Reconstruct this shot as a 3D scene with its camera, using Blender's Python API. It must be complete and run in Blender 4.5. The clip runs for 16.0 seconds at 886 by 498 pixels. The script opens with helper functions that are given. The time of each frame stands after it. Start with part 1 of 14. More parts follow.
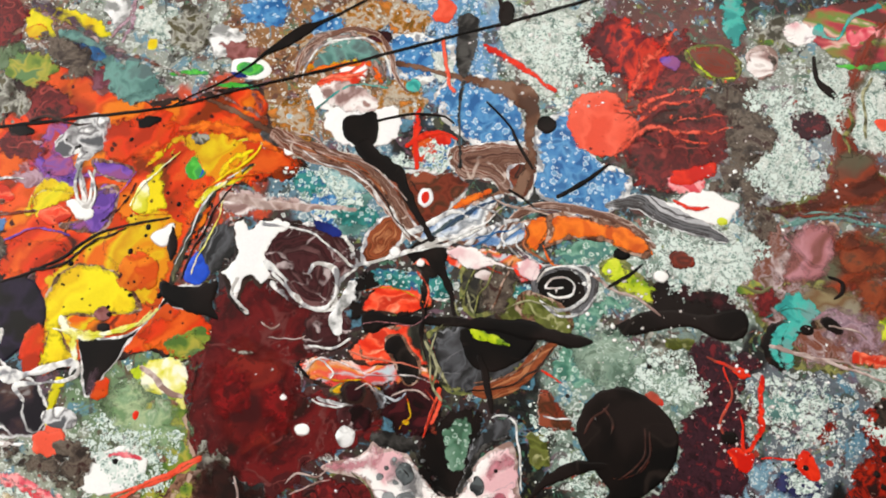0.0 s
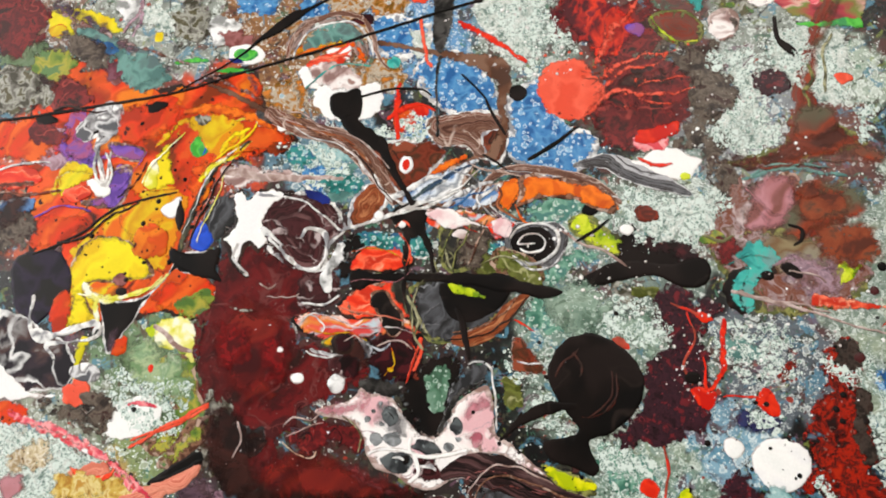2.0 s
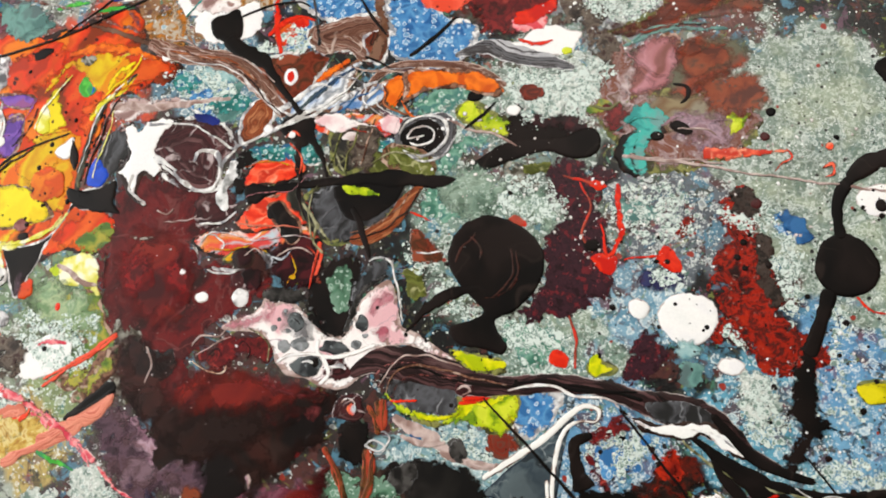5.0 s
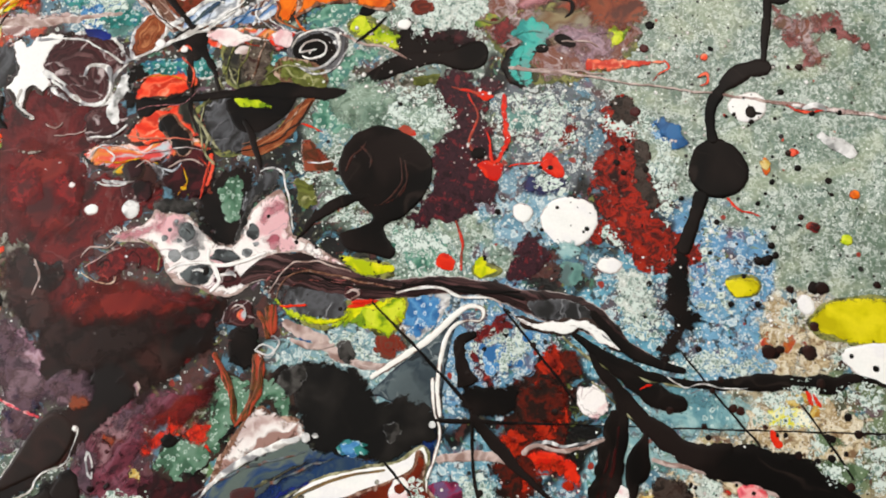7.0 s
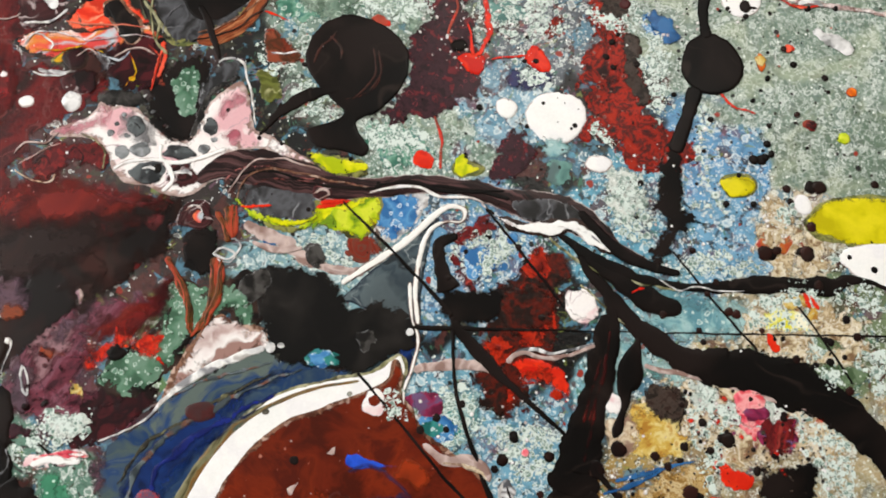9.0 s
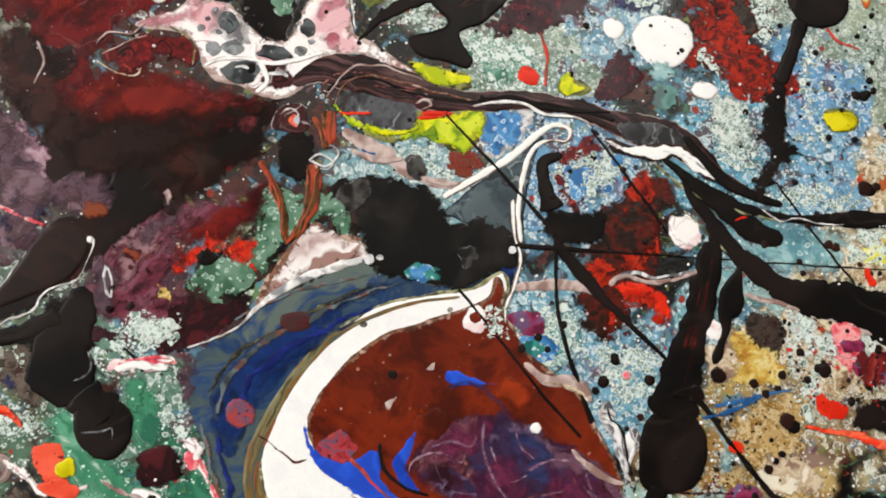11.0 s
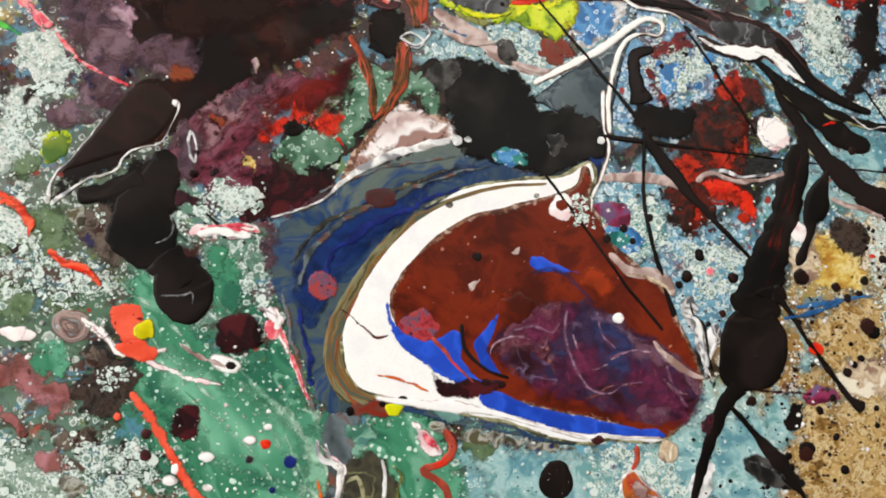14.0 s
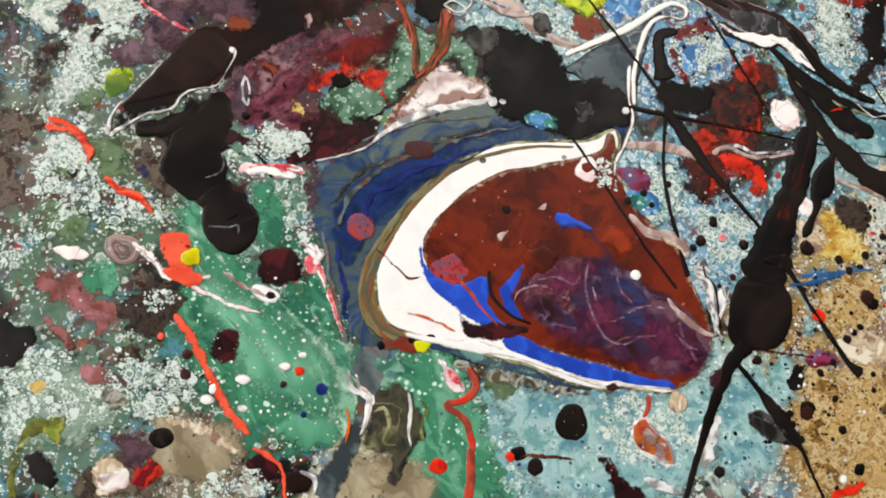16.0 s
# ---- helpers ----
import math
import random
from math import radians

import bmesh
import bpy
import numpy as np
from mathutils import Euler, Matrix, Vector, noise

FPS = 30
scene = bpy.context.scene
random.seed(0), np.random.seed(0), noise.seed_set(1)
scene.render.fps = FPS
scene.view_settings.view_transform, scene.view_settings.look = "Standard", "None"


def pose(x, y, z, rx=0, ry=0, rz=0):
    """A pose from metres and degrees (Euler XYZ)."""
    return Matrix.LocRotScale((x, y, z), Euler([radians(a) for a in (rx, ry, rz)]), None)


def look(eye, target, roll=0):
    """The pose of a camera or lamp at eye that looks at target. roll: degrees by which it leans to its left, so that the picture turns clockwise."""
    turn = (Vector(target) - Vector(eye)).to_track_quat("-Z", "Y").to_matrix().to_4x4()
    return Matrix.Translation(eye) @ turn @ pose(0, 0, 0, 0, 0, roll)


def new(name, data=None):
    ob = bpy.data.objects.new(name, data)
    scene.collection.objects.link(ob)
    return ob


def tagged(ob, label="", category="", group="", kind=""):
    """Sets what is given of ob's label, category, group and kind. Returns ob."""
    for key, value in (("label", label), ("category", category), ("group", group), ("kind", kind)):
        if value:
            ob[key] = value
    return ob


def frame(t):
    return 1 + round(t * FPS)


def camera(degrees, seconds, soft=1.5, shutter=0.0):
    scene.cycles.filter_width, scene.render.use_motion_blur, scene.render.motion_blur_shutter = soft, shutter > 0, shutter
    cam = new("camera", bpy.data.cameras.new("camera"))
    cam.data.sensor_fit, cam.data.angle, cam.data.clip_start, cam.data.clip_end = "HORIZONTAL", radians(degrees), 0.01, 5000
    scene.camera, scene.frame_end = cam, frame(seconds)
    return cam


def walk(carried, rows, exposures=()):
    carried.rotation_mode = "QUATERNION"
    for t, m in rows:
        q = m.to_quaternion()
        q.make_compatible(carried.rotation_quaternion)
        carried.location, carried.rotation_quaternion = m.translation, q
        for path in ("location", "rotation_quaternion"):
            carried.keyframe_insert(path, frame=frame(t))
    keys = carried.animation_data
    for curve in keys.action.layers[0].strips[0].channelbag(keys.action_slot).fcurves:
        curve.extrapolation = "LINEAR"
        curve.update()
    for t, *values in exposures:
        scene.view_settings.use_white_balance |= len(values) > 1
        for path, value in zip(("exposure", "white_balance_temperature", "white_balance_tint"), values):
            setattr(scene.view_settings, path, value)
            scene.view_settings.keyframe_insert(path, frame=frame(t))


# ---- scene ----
cam = camera(60.9, 16.0, soft=1.9)
# seconds, eye in metres, turn in degrees
PATH = [
    (0.0, -0.00687, 0.03422, 0.24300, 12.534, 0.500, 7.387),
    (0.5, 0.00448, 0.03324, 0.24780, 12.491, 1.784, 7.278),
    (1.0, 0.01455, 0.02956, 0.25252, 12.373, 3.191, 7.257),
    (1.5, 0.01970, 0.02588, 0.25693, 12.200, 3.970, 7.062),
    (2.0, 0.02093, 0.02118, 0.25920, 12.184, 4.828, 6.461),
    (2.5, 0.02281, 0.01567, 0.25828, 12.321, 5.537, 5.588),
    (3.0, 0.02699, 0.00616, 0.25510, 12.222, 5.935, 4.255),
    (3.2, 0.02991, 0.00200, 0.25484, 12.211, 5.990, 3.553),
    (5.3, 0.06755, -0.01728, 0.24379, 12.041, 6.996, -0.243),
    (5.5, 0.07202, -0.02051, 0.24305, 11.895, 6.746, -0.378),
    (6.0, 0.08125, -0.02930, 0.24270, 11.704, 5.890, -0.640),
    (6.5, 0.08359, -0.03693, 0.24393, 11.487, 4.768, -0.868),
    (7.0, 0.08201, -0.04325, 0.24196, 11.546, 3.593, -1.151),
    (7.5, 0.07943, -0.04880, 0.23627, 11.681, 2.393, -1.482),
    (8.0, 0.07629, -0.05390, 0.23054, 11.488, 1.378, -1.692),
    (8.5, 0.07451, -0.06033, 0.22456, 11.300, 0.523, -1.807),
    (9.0, 0.07159, -0.06732, 0.21839, 10.882, -0.206, -1.706),
    (9.5, 0.06316, -0.07219, 0.21459, 10.136, -1.193, -1.288),
    (9.7, 0.05806, -0.07462, 0.21348, 9.990, -1.609, -1.096),
    (12.0, 0.01350, -0.08583, 0.20099, 8.043, -5.509, 1.385),
    (12.5, 0.00757, -0.08975, 0.19682, 7.795, -5.940, 1.787),
    (13.0, 0.00433, -0.09467, 0.19657, 7.595, -5.949, 2.114),
    (13.5, 0.00409, -0.10266, 0.19749, 7.691, -5.527, 2.524),
    (14.0, 0.00417, -0.11091, 0.19885, 7.722, -5.272, 3.117),
    (14.5, 0.00332, -0.11847, 0.19903, 8.681, -5.322, 3.714),
    (15.0, 0.00025, -0.12321, 0.19840, 9.339, -5.529, 4.428),
    (15.5, -0.00292, -0.12966, 0.20059, 9.749, -5.825, 5.377),
    (16.0, -0.00650, -0.13656, 0.20648, 9.901, -6.611, 6.075),
]
walk(cam, [(t, pose(x, y, z, a, b, c)) for t, x, y, z, a, b, c in PATH], exposures=[(0.0, 0.1), (16.0, 0.15)])

# ---- light: a dim sky and two added area lamps, no real source known ----
world = bpy.data.worlds.new("world")
scene.world = world
world.use_nodes = True
wn = world.node_tree.nodes
sky = wn.new("ShaderNodeTexSky")
sky.sky_type, sky.sun_disc, sky.sun_elevation, sky.sun_rotation = "NISHITA", False, radians(40), radians(60)
world.node_tree.links.new(sky.outputs[0], wn["Background"].inputs[0])
wn["Background"].inputs[1].default_value = 0.12


def area(name, m, sx, sy, watts, colour):
    data = bpy.data.lights.new(name, "AREA")
    data.shape, data.size, data.size_y, data.energy, data.color = "RECTANGLE", sx, sy, watts, colour
    ob = new(name, data)
    ob.matrix_world = m
    return ob


# Area lamps added only to light the canvas evenly, from the west and overhead.
area("added_side_light", look((-1.92, 0.5, 1.35), (0.2, 0, 0.6)), 1.5, 2.2, 89, (1.0, 0.97, 0.93))
area("added_top_light", look((0.6, 1.25, 2.42), (0.1, 0.1, 0)), 1.1, 0.5, 42, (1.0, 0.94, 0.86))

# ---- materials ----
def srgb(h):
    c = [int(h[i:i + 2], 16) / 255 for i in (0, 2, 4)]
    return tuple(x / 12.92 if x <= 0.04045 else ((x + 0.055) / 1.055) ** 2.4 for x in c)


class Net:
    """A small helper to write node materials; lengths are in millimetres."""

    def __init__(self, name, rough=0.35, spec=0.35):
        self.mat = bpy.data.materials.new(name)
        self.mat.use_nodes = True
        self.tree = self.mat.node_tree
        self.bsdf = self.tree.nodes["Principled BSDF"]
        self.bsdf.inputs["Roughness"].default_value = rough
        self.bsdf.inputs["Specular IOR Level"].default_value = spec
        geo = self.node("ShaderNodeNewGeometry")
        self.mm = self.vec("SCALE", geo.outputs["Position"], 1000)

    def node(self, kind, **props):
        n = self.tree.nodes.new(kind)
        for k, v in props.items():
            setattr(n, k, v)
        return n

    def put(self, socket, value):
        if isinstance(value, bpy.types.NodeSocket):
            self.tree.links.new(value, socket)
        else:
            socket.default_value = (*value, 1.0) if isinstance(value, tuple) and len(value) == 3 and socket.type == "RGBA" else value

    def vec(self, op, a, b):
        n = self.node("ShaderNodeVectorMath", operation=op)
        self.put(n.inputs[0], a)
        self.put(n.inputs["Scale"] if op == "SCALE" else n.inputs[1], b)
        return n.outputs[0]

    def math(self, op, a, b=0.0, c=0.0):
        n = self.node("ShaderNodeMath", operation=op)
        for s, v in zip(n.inputs, (a, b, c)):
            self.put(s, v)
        return n.outputs[0]

    def noise(self, size, detail=3.0, rough=0.55, warp=0.0, where=None, seed=0.0):
        n = self.node("ShaderNodeTexNoise")
        self.put(n.inputs["Vector"], self.vec("ADD", where or self.mm, (seed * 31.7, seed * 17.3, seed * 5.1)))
        n.inputs["Scale"].default_value, n.inputs["Detail"].default_value = 1.0 / size, detail
        n.inputs["Roughness"].default_value, n.inputs["Distortion"].default_value = rough, warp
        return n

    def warped(self, size, much, seed=0.0):
        n = self.noise(size, 2.0, seed=seed)
        return self.vec("ADD", self.mm, self.vec("SCALE", self.vec("SUBTRACT", n.outputs["Color"], (0.5, 0.5, 0.5)), much))

    def voronoi(self, size, feature="F1", where=None, spread=1.0):
        n = self.node("ShaderNodeTexVoronoi", voronoi_dimensions="2D", feature=feature)
        self.put(n.inputs["Vector"], where or self.mm)
        n.inputs["Scale"].default_value, n.inputs["Randomness"].default_value = 1.0 / size, spread
        return n

    def ramp(self, value, *stops, hard=False):
        n = self.node("ShaderNodeValToRGB")
        n.color_ramp.interpolation = "CONSTANT" if hard else "LINEAR"
        e = n.color_ramp.elements
        while len(e) < len(stops):
            e.new(0.5)
        for el, (at, c) in zip(e, stops):
            el.position, el.color = at, (*c, 1) if isinstance(c, tuple) else (c, c, c, 1)
        self.put(n.inputs[0], value)
        return n.outputs[0]

    def mix(self, fac, a, b):
        n = self.node("ShaderNodeMix", data_type="RGBA")
        self.put(n.inputs[0], fac)
        self.put(n.inputs[6], a)
        self.put(n.inputs[7], b)
        return n.outputs[2]

    def step(self, value, lo, hi):
        n = self.node("ShaderNodeMapRange")
        for k, v in zip(("Value", "From Min", "From Max"), (value, lo, hi)):
            self.put(n.inputs[k], v)
        return n.outputs[0]

    def attr(self, name):
        return self.node("ShaderNodeAttribute", attribute_name=name)

    def rings(self, colour, size, lace, inside, amount, where=None, seed=0.0):
        """Pale rings and dots of paint bubbles, gathered by a slow noise."""
        w = where or self.warped(size * 0.55, size * 0.8, seed)
        v = self.voronoi(size, where=w)
        d = v.outputs["Distance"]
        own = self.node("ShaderNodeSeparateColor")
        self.put(own.inputs[0], v.outputs["Color"])
        r = self.math("MULTIPLY_ADD", self.math("POWER", own.outputs[0], 2.0), 0.34, 0.08)
        on = self.math("LESS_THAN", own.outputs[1], amount)
        inner = self.math("MULTIPLY", self.step(d, r, self.math("SUBTRACT", r, 0.06)), on)
        ring = self.math("MULTIPLY", self.step(self.math("ABSOLUTE", self.math("SUBTRACT", d, r)), 0.085, 0.03), on)
        colour = self.mix(self.math("MULTIPLY", inner, own.outputs[2]), colour, inside)
        return self.mix(self.math("MULTIPLY", ring, 0.85), colour, lace)

    def done(self, colour, bump=0.15, bump_size=2.0, gloss=None):
        self.put(self.bsdf.inputs["Base Color"], colour)
        if gloss is not None:
            self.put(self.bsdf.inputs["Roughness"], gloss)
        if bump:
            n = self.node("ShaderNodeBump")
            n.inputs["Strength"].default_value, n.inputs["Distance"].default_value = bump, 0.0004
            self.put(n.inputs["Height"], self.noise(bump_size, 4.0).outputs["Fac"])
            self.put(self.bsdf.inputs["Normal"], n.outputs[0])
        return self.mat


def paint(name, cols, size=6.0, warp=0.6, rim=None, rings=None, specks=None, rough=0.34, spec=0.09, bump=0.08, detail=2.0, bands=None,
          erode=None, veins=None, crisp=0.12, lean=None, soft=0.0):
    """Marbled paint. cols: two or more colours; rim: (colour, mm) at the pour's edge; rings: (mm, lace, inside, amount);
    specks: (mm, colour, amount); bands: mm between lines that run along the edge; erode: (mm, grain) by which the edge is eaten away;
    veins: (colour, mm, width) thin drawn-out threads; lean: (degrees, times) direction and stretch of the flow; crisp: how sharply the colours part;
    soft: mm over which a wet pour thins out into its neighbour."""
    k = Net(name, rough, spec)
    soft = soft or (0.7 if erode and erode[0] >= 1.0 else 0.0)
    seed = sum(map(ord, name)) % 97
    where = k.warped(size * 2.4, size * warp * 1.5, seed)
    where2 = k.noise(size * 0.5, 2.0, 0.5, 0.0, where, seed + 3)
    where = k.vec("ADD", where, k.vec("SCALE", k.vec("SUBTRACT", where2.outputs["Color"], (0.5, 0.5, 0.5)), size * warp * 0.35))
    if lean:
        spin = k.node("ShaderNodeVectorRotate", rotation_type="Z_AXIS")
        k.put(spin.inputs["Vector"], where)
        spin.inputs["Angle"].default_value = -radians(lean[0])
        where = k.vec("MULTIPLY", spin.outputs[0], (1.0 / lean[1], 1.0, 1.0))
    fac = k.noise(size * 1.3, detail, 0.62 if detail > 3 else 0.42, 0.3, where, seed=seed * 0.7).outputs["Fac"]
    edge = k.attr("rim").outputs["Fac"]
    side = k.attr("side").outputs["Fac"]
    if bands:
        flow = k.node("ShaderNodeCombineXYZ")
        drift = k.noise(bands * 14, 2.0, seed=seed + 5).outputs["Fac"]
        k.put(flow.inputs[0], k.math("MULTIPLY_ADD", drift, bands * 5.0, side))
        k.put(flow.inputs[1], seed * 7.0)
        streak = k.noise(bands * 1.5, 3.0, 0.6, 0.0, k.vec("ADD", flow.outputs[0], k.vec("SCALE", k.mm, 0.045)), seed + 6).outputs["Fac"]
        fac = k.math("MULTIPLY_ADD", fac, 0.22, k.math("MULTIPLY", streak, 0.78))
    n = len(cols)
    stops = []
    for i, c in enumerate(cols):
        lo, hi = 0.34 + 0.32 * i / n, 0.34 + 0.32 * (i + 1) / n
        gap = (hi - lo) * (1 - crisp) / 2
        stops += [(lo + gap, c), (hi - gap, c)]
    colour = k.ramp(fac, *stops)
    slow = k.noise(size * 3.0, 3.0, 0.5, 0.3, seed=seed + 11).outputs["Fac"]
    colour = k.mix(k.math("MULTIPLY", k.step(slow, 0.5, 0.75), 0.4), colour, cols[0])
    if rings:
        colour = k.rings(colour, *rings)
    if veins:
        line = k.math("ABSOLUTE", k.math("SUBTRACT", k.noise(veins[1] * 2.0, 1.0, 0.4, 0.5, where, seed + 21).outputs["Fac"], 0.5))
        some = k.step(k.noise(veins[1] * 1.6, 2.0, seed=seed + 31).outputs["Fac"], 0.44, 0.60)
        colour = k.mix(k.math("MULTIPLY", k.step(line, veins[2], veins[2] * 0.3), some), colour, veins[0])
    if specks:
        v = k.voronoi(specks[0], where=k.warped(specks[0], specks[0] * 0.6, seed))
        own = k.node("ShaderNodeSeparateColor")
        k.put(own.inputs[0], v.outputs["Color"])
        r = k.math("MULTIPLY", k.math("POWER", own.outputs[0], 2.5), specks[2] * 1.7)
        r = k.math("MULTIPLY", r, k.step(k.noise(specks[0] * 5, 2.0, seed=seed).outputs["Fac"], 0.3, 0.6))
        colour = k.mix(k.step(v.outputs["Distance"], r, k.math("MULTIPLY", r, 0.75)), colour, specks[1])
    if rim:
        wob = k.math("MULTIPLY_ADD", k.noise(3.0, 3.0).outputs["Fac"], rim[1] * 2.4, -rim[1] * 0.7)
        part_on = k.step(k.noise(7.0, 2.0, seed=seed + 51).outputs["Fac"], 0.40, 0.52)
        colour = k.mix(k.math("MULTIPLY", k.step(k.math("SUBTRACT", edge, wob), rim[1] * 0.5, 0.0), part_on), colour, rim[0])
    fine = k.noise(0.8, 3.0, 0.65)
    colour = k.mix(0.16, colour, k.mix(fine.outputs["Fac"], (0, 0, 0), colour))
    if erode:
        eaten = k.noise(erode[1], 6.0, 0.68, 0.6, seed=seed + 41).outputs["Fac"]
        core, limit = k.attr("core").outputs["Fac"], k.math("MULTIPLY", k.math("SUBTRACT", eaten, 0.46), erode[0] * 5.5)
        keep = k.step(k.math("SUBTRACT", core, limit), -0.3 * soft, soft) if soft else k.math("GREATER_THAN", core, limit)
        k.put(k.bsdf.inputs["Alpha"], keep)
    gloss = k.math("MULTIPLY_ADD", slow, 0.3, rough - 0.12)
    return k.done(colour, bump, 1.6, gloss)


# The veins put the black's faint swirls and their sheen into its colour.
BLACK = paint("black_paint", [srgb("0d0b0a"), srgb("15100e"), srgb("1e1715")], 14, 0.8, rough=0.42, spec=0.07, bump=0.03, veins=(srgb("241d1a"), 11, 0.02), crisp=0.0)
BLACKMATT = paint("black_matt_paint", [srgb("0f0e0d"), srgb("191715"), srgb("24211f")], 9, 0.8, rough=0.5, erode=(1.9, 3.2), crisp=0.0)
BLACKR = paint("brown_black_paint", [srgb("140f0e"), srgb("26130f"), srgb("1c1512"), srgb("351a15")], 18, 1.0, rough=0.35, erode=(1.9, 3.2), veins=(srgb("30221e"), 12, 0.03), crisp=0.0)
BLACKVIOLET = paint("violet_black_paint", [srgb("14101a"), srgb("261c30"), srgb("15120f")], 8)
CHARCOAL = paint("charcoal_paint", [srgb("1a1918"), srgb("33312f"), srgb("4a4846")], 3, 1.2, rim=(srgb("8a8a8c"), 0.3), erode=(1.0, 2.2))
WHITE = paint("white_paint", [srgb("f0f1ef"), srgb("f5f4f2"), srgb("eeedee")], 9, 0.6, bump=0.08, crisp=0.0, erode=(0.45, 2.2), rim=(srgb("b8aca8"), 0.5))
WHITEYEL = paint("lemon_white_paint", [srgb("f2f0d8"), srgb("e8e486"), srgb("d3cf30")], 4, erode=(1.0, 2.2))
WHITEGREY = paint("grey_white_paint", [srgb("8c8d8c"), srgb("d0d0d0"), srgb("eeeeee")], 3, 1.0)
WHITEBLUE = paint("blue_white_paint", [srgb("5b82b4"), srgb("dfe6ee"), srgb("8a8f96"), srgb("f0f0f0"), srgb("5a4c48")], 7, 1.2, erode=(1.9, 3.2), lean=(35, 3))
WHITEBAND = paint("white_brown_ribbon_paint", [srgb("efefea"), srgb("f4f2ee")], 6, rim=(srgb("7a5c50"), 0.35))
GREYW = paint("grey_white_marble_paint", [srgb("55565a"), srgb("d8d8da"), srgb("6c6a6c"), srgb("f0f0f0")], 6, 1.2)
GREYDARK = paint("dark_grey_paint", [srgb("262626"), srgb("3c3c3e"), srgb("55565a"), srgb("2a2a2c")], 5, 1.4, erode=(1.9, 3.2), veins=(srgb("8a8c90"), 6, 0.02), rim=(srgb("8c8c90"), 0.4), lean=(70, 2.5))
GREYPINK = paint("grey_pink_paint", [srgb("6c6c6c"), srgb("a88f88"), srgb("5f4a44"), srgb("98a0a0")], 3, 1.5, bands=1.1)
GREYSTREAM = paint("grey_stream_paint", [srgb("2a2829"), srgb("68686c"), srgb("3a3636"), srgb("b8b8bc")], 3, 1.4, rim=(srgb("e0e0e2"), 0.5), bands=1.4)
GREYOLIVE = paint("grey_olive_paint", [srgb("24231e"), srgb("33322c"), srgb("4c4a3a"), srgb("2b2a28")], 5, 1.6, veins=(srgb("7c7a58"), 5, 0.03), crisp=0.0, lean=(-70, 3), erode=(1.0, 3.0))
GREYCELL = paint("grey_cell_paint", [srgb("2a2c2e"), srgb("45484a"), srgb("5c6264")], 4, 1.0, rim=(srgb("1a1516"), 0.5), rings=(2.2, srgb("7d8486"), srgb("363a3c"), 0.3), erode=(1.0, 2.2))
GREYCELL2 = paint("pale_grey_cell_paint", [srgb("5a5c5e"), srgb("84888a"), srgb("9a9da0")], 3, 1.0, rim=(srgb("3c3a3c"), 0.35), erode=(1.0, 2.2))
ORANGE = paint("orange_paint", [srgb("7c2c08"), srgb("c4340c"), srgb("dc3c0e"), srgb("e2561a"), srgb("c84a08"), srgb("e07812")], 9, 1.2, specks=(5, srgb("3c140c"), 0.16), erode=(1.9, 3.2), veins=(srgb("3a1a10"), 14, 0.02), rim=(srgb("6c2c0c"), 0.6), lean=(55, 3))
ORANGE2 = paint("plain_orange_paint", [srgb("d85f14"), srgb("ee7a1c"), srgb("c24f14")], 6, 0.8, rim=(srgb("8a4a28"), 0.3), erode=(1.2, 3.0), soft=1.0)
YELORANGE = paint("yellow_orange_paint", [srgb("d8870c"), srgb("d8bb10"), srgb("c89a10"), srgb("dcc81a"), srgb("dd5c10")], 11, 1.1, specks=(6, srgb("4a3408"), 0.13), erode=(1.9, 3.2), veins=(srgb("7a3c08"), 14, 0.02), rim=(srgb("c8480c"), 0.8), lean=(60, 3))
YELLOW = paint("yellow_paint", [srgb("d8b70c"), srgb("e2d21a"), srgb("c8c012")], 6, rim=(srgb("ece6a8"), 0.4), erode=(1.2, 3.0), soft=1.0, lean=(60, 3))
YELLOW2 = paint("deep_yellow_paint", [srgb("b8ad08"), srgb("cfc40e"), srgb("ddd01c")], 6, specks=(7, srgb("3c3a10"), 0.1), rim=(srgb("7f7a18"), 0.25), crisp=0.0, erode=(1.2, 3.0), soft=1.0)
LIMEYEL = paint("lime_yellow_paint", [srgb("a8b80c"), srgb("d6d60e"), srgb("e0dc28")], 4, erode=(1.9, 3.2), rim=(srgb("8c8c2c"), 0.4))
LIME = paint("lime_paint", [srgb("6f8f1a"), srgb("b4c81c"), srgb("cfd838")], 4, 1.2, specks=(3, srgb("2c3a10"), 0.12), erode=(1.9, 3.2))
OLIVE = paint("olive_paint", [srgb("454a1c"), srgb("6a7034"), srgb("55582a")], 4, 1.4, erode=(1.9, 3.2), veins=(srgb("a8a878"), 4, 0.03), rim=(srgb("a8a878"), 0.4), lean=(-30, 2.5))
OLIVEGREY = paint("olive_grey_paint", [srgb("3f3c30"), srgb("75726a"), srgb("a8a89e"), srgb("57523c")], 3, 1.4, erode=(3.6, 6.0))
REDGLOW = paint("red_glow_paint", [srgb("a81c12"), srgb("d83418"), srgb("8c1a18"), srgb("e04a1e")], 4, 1.0, crisp=0.0, detail=6, erode=(3.0, 3.0), soft=2.5)
REDBLAZE = paint("red_blaze_paint", [srgb("5c120c"), srgb("94200e"), srgb("b82c14"), srgb("3c140e")], 4, 0.9, crisp=0.0, detail=9, bump=0.5, erode=(3.4, 4.0), soft=1.5)
DARKGRAIN = paint("dark_grain_paint", [srgb("1c1310"), srgb("2c1a15"), srgb("5c1a10"), srgb("241612")], 5, 0.9, crisp=0.0, detail=9, bump=0.5, erode=(3.4, 5.0), soft=1.2)
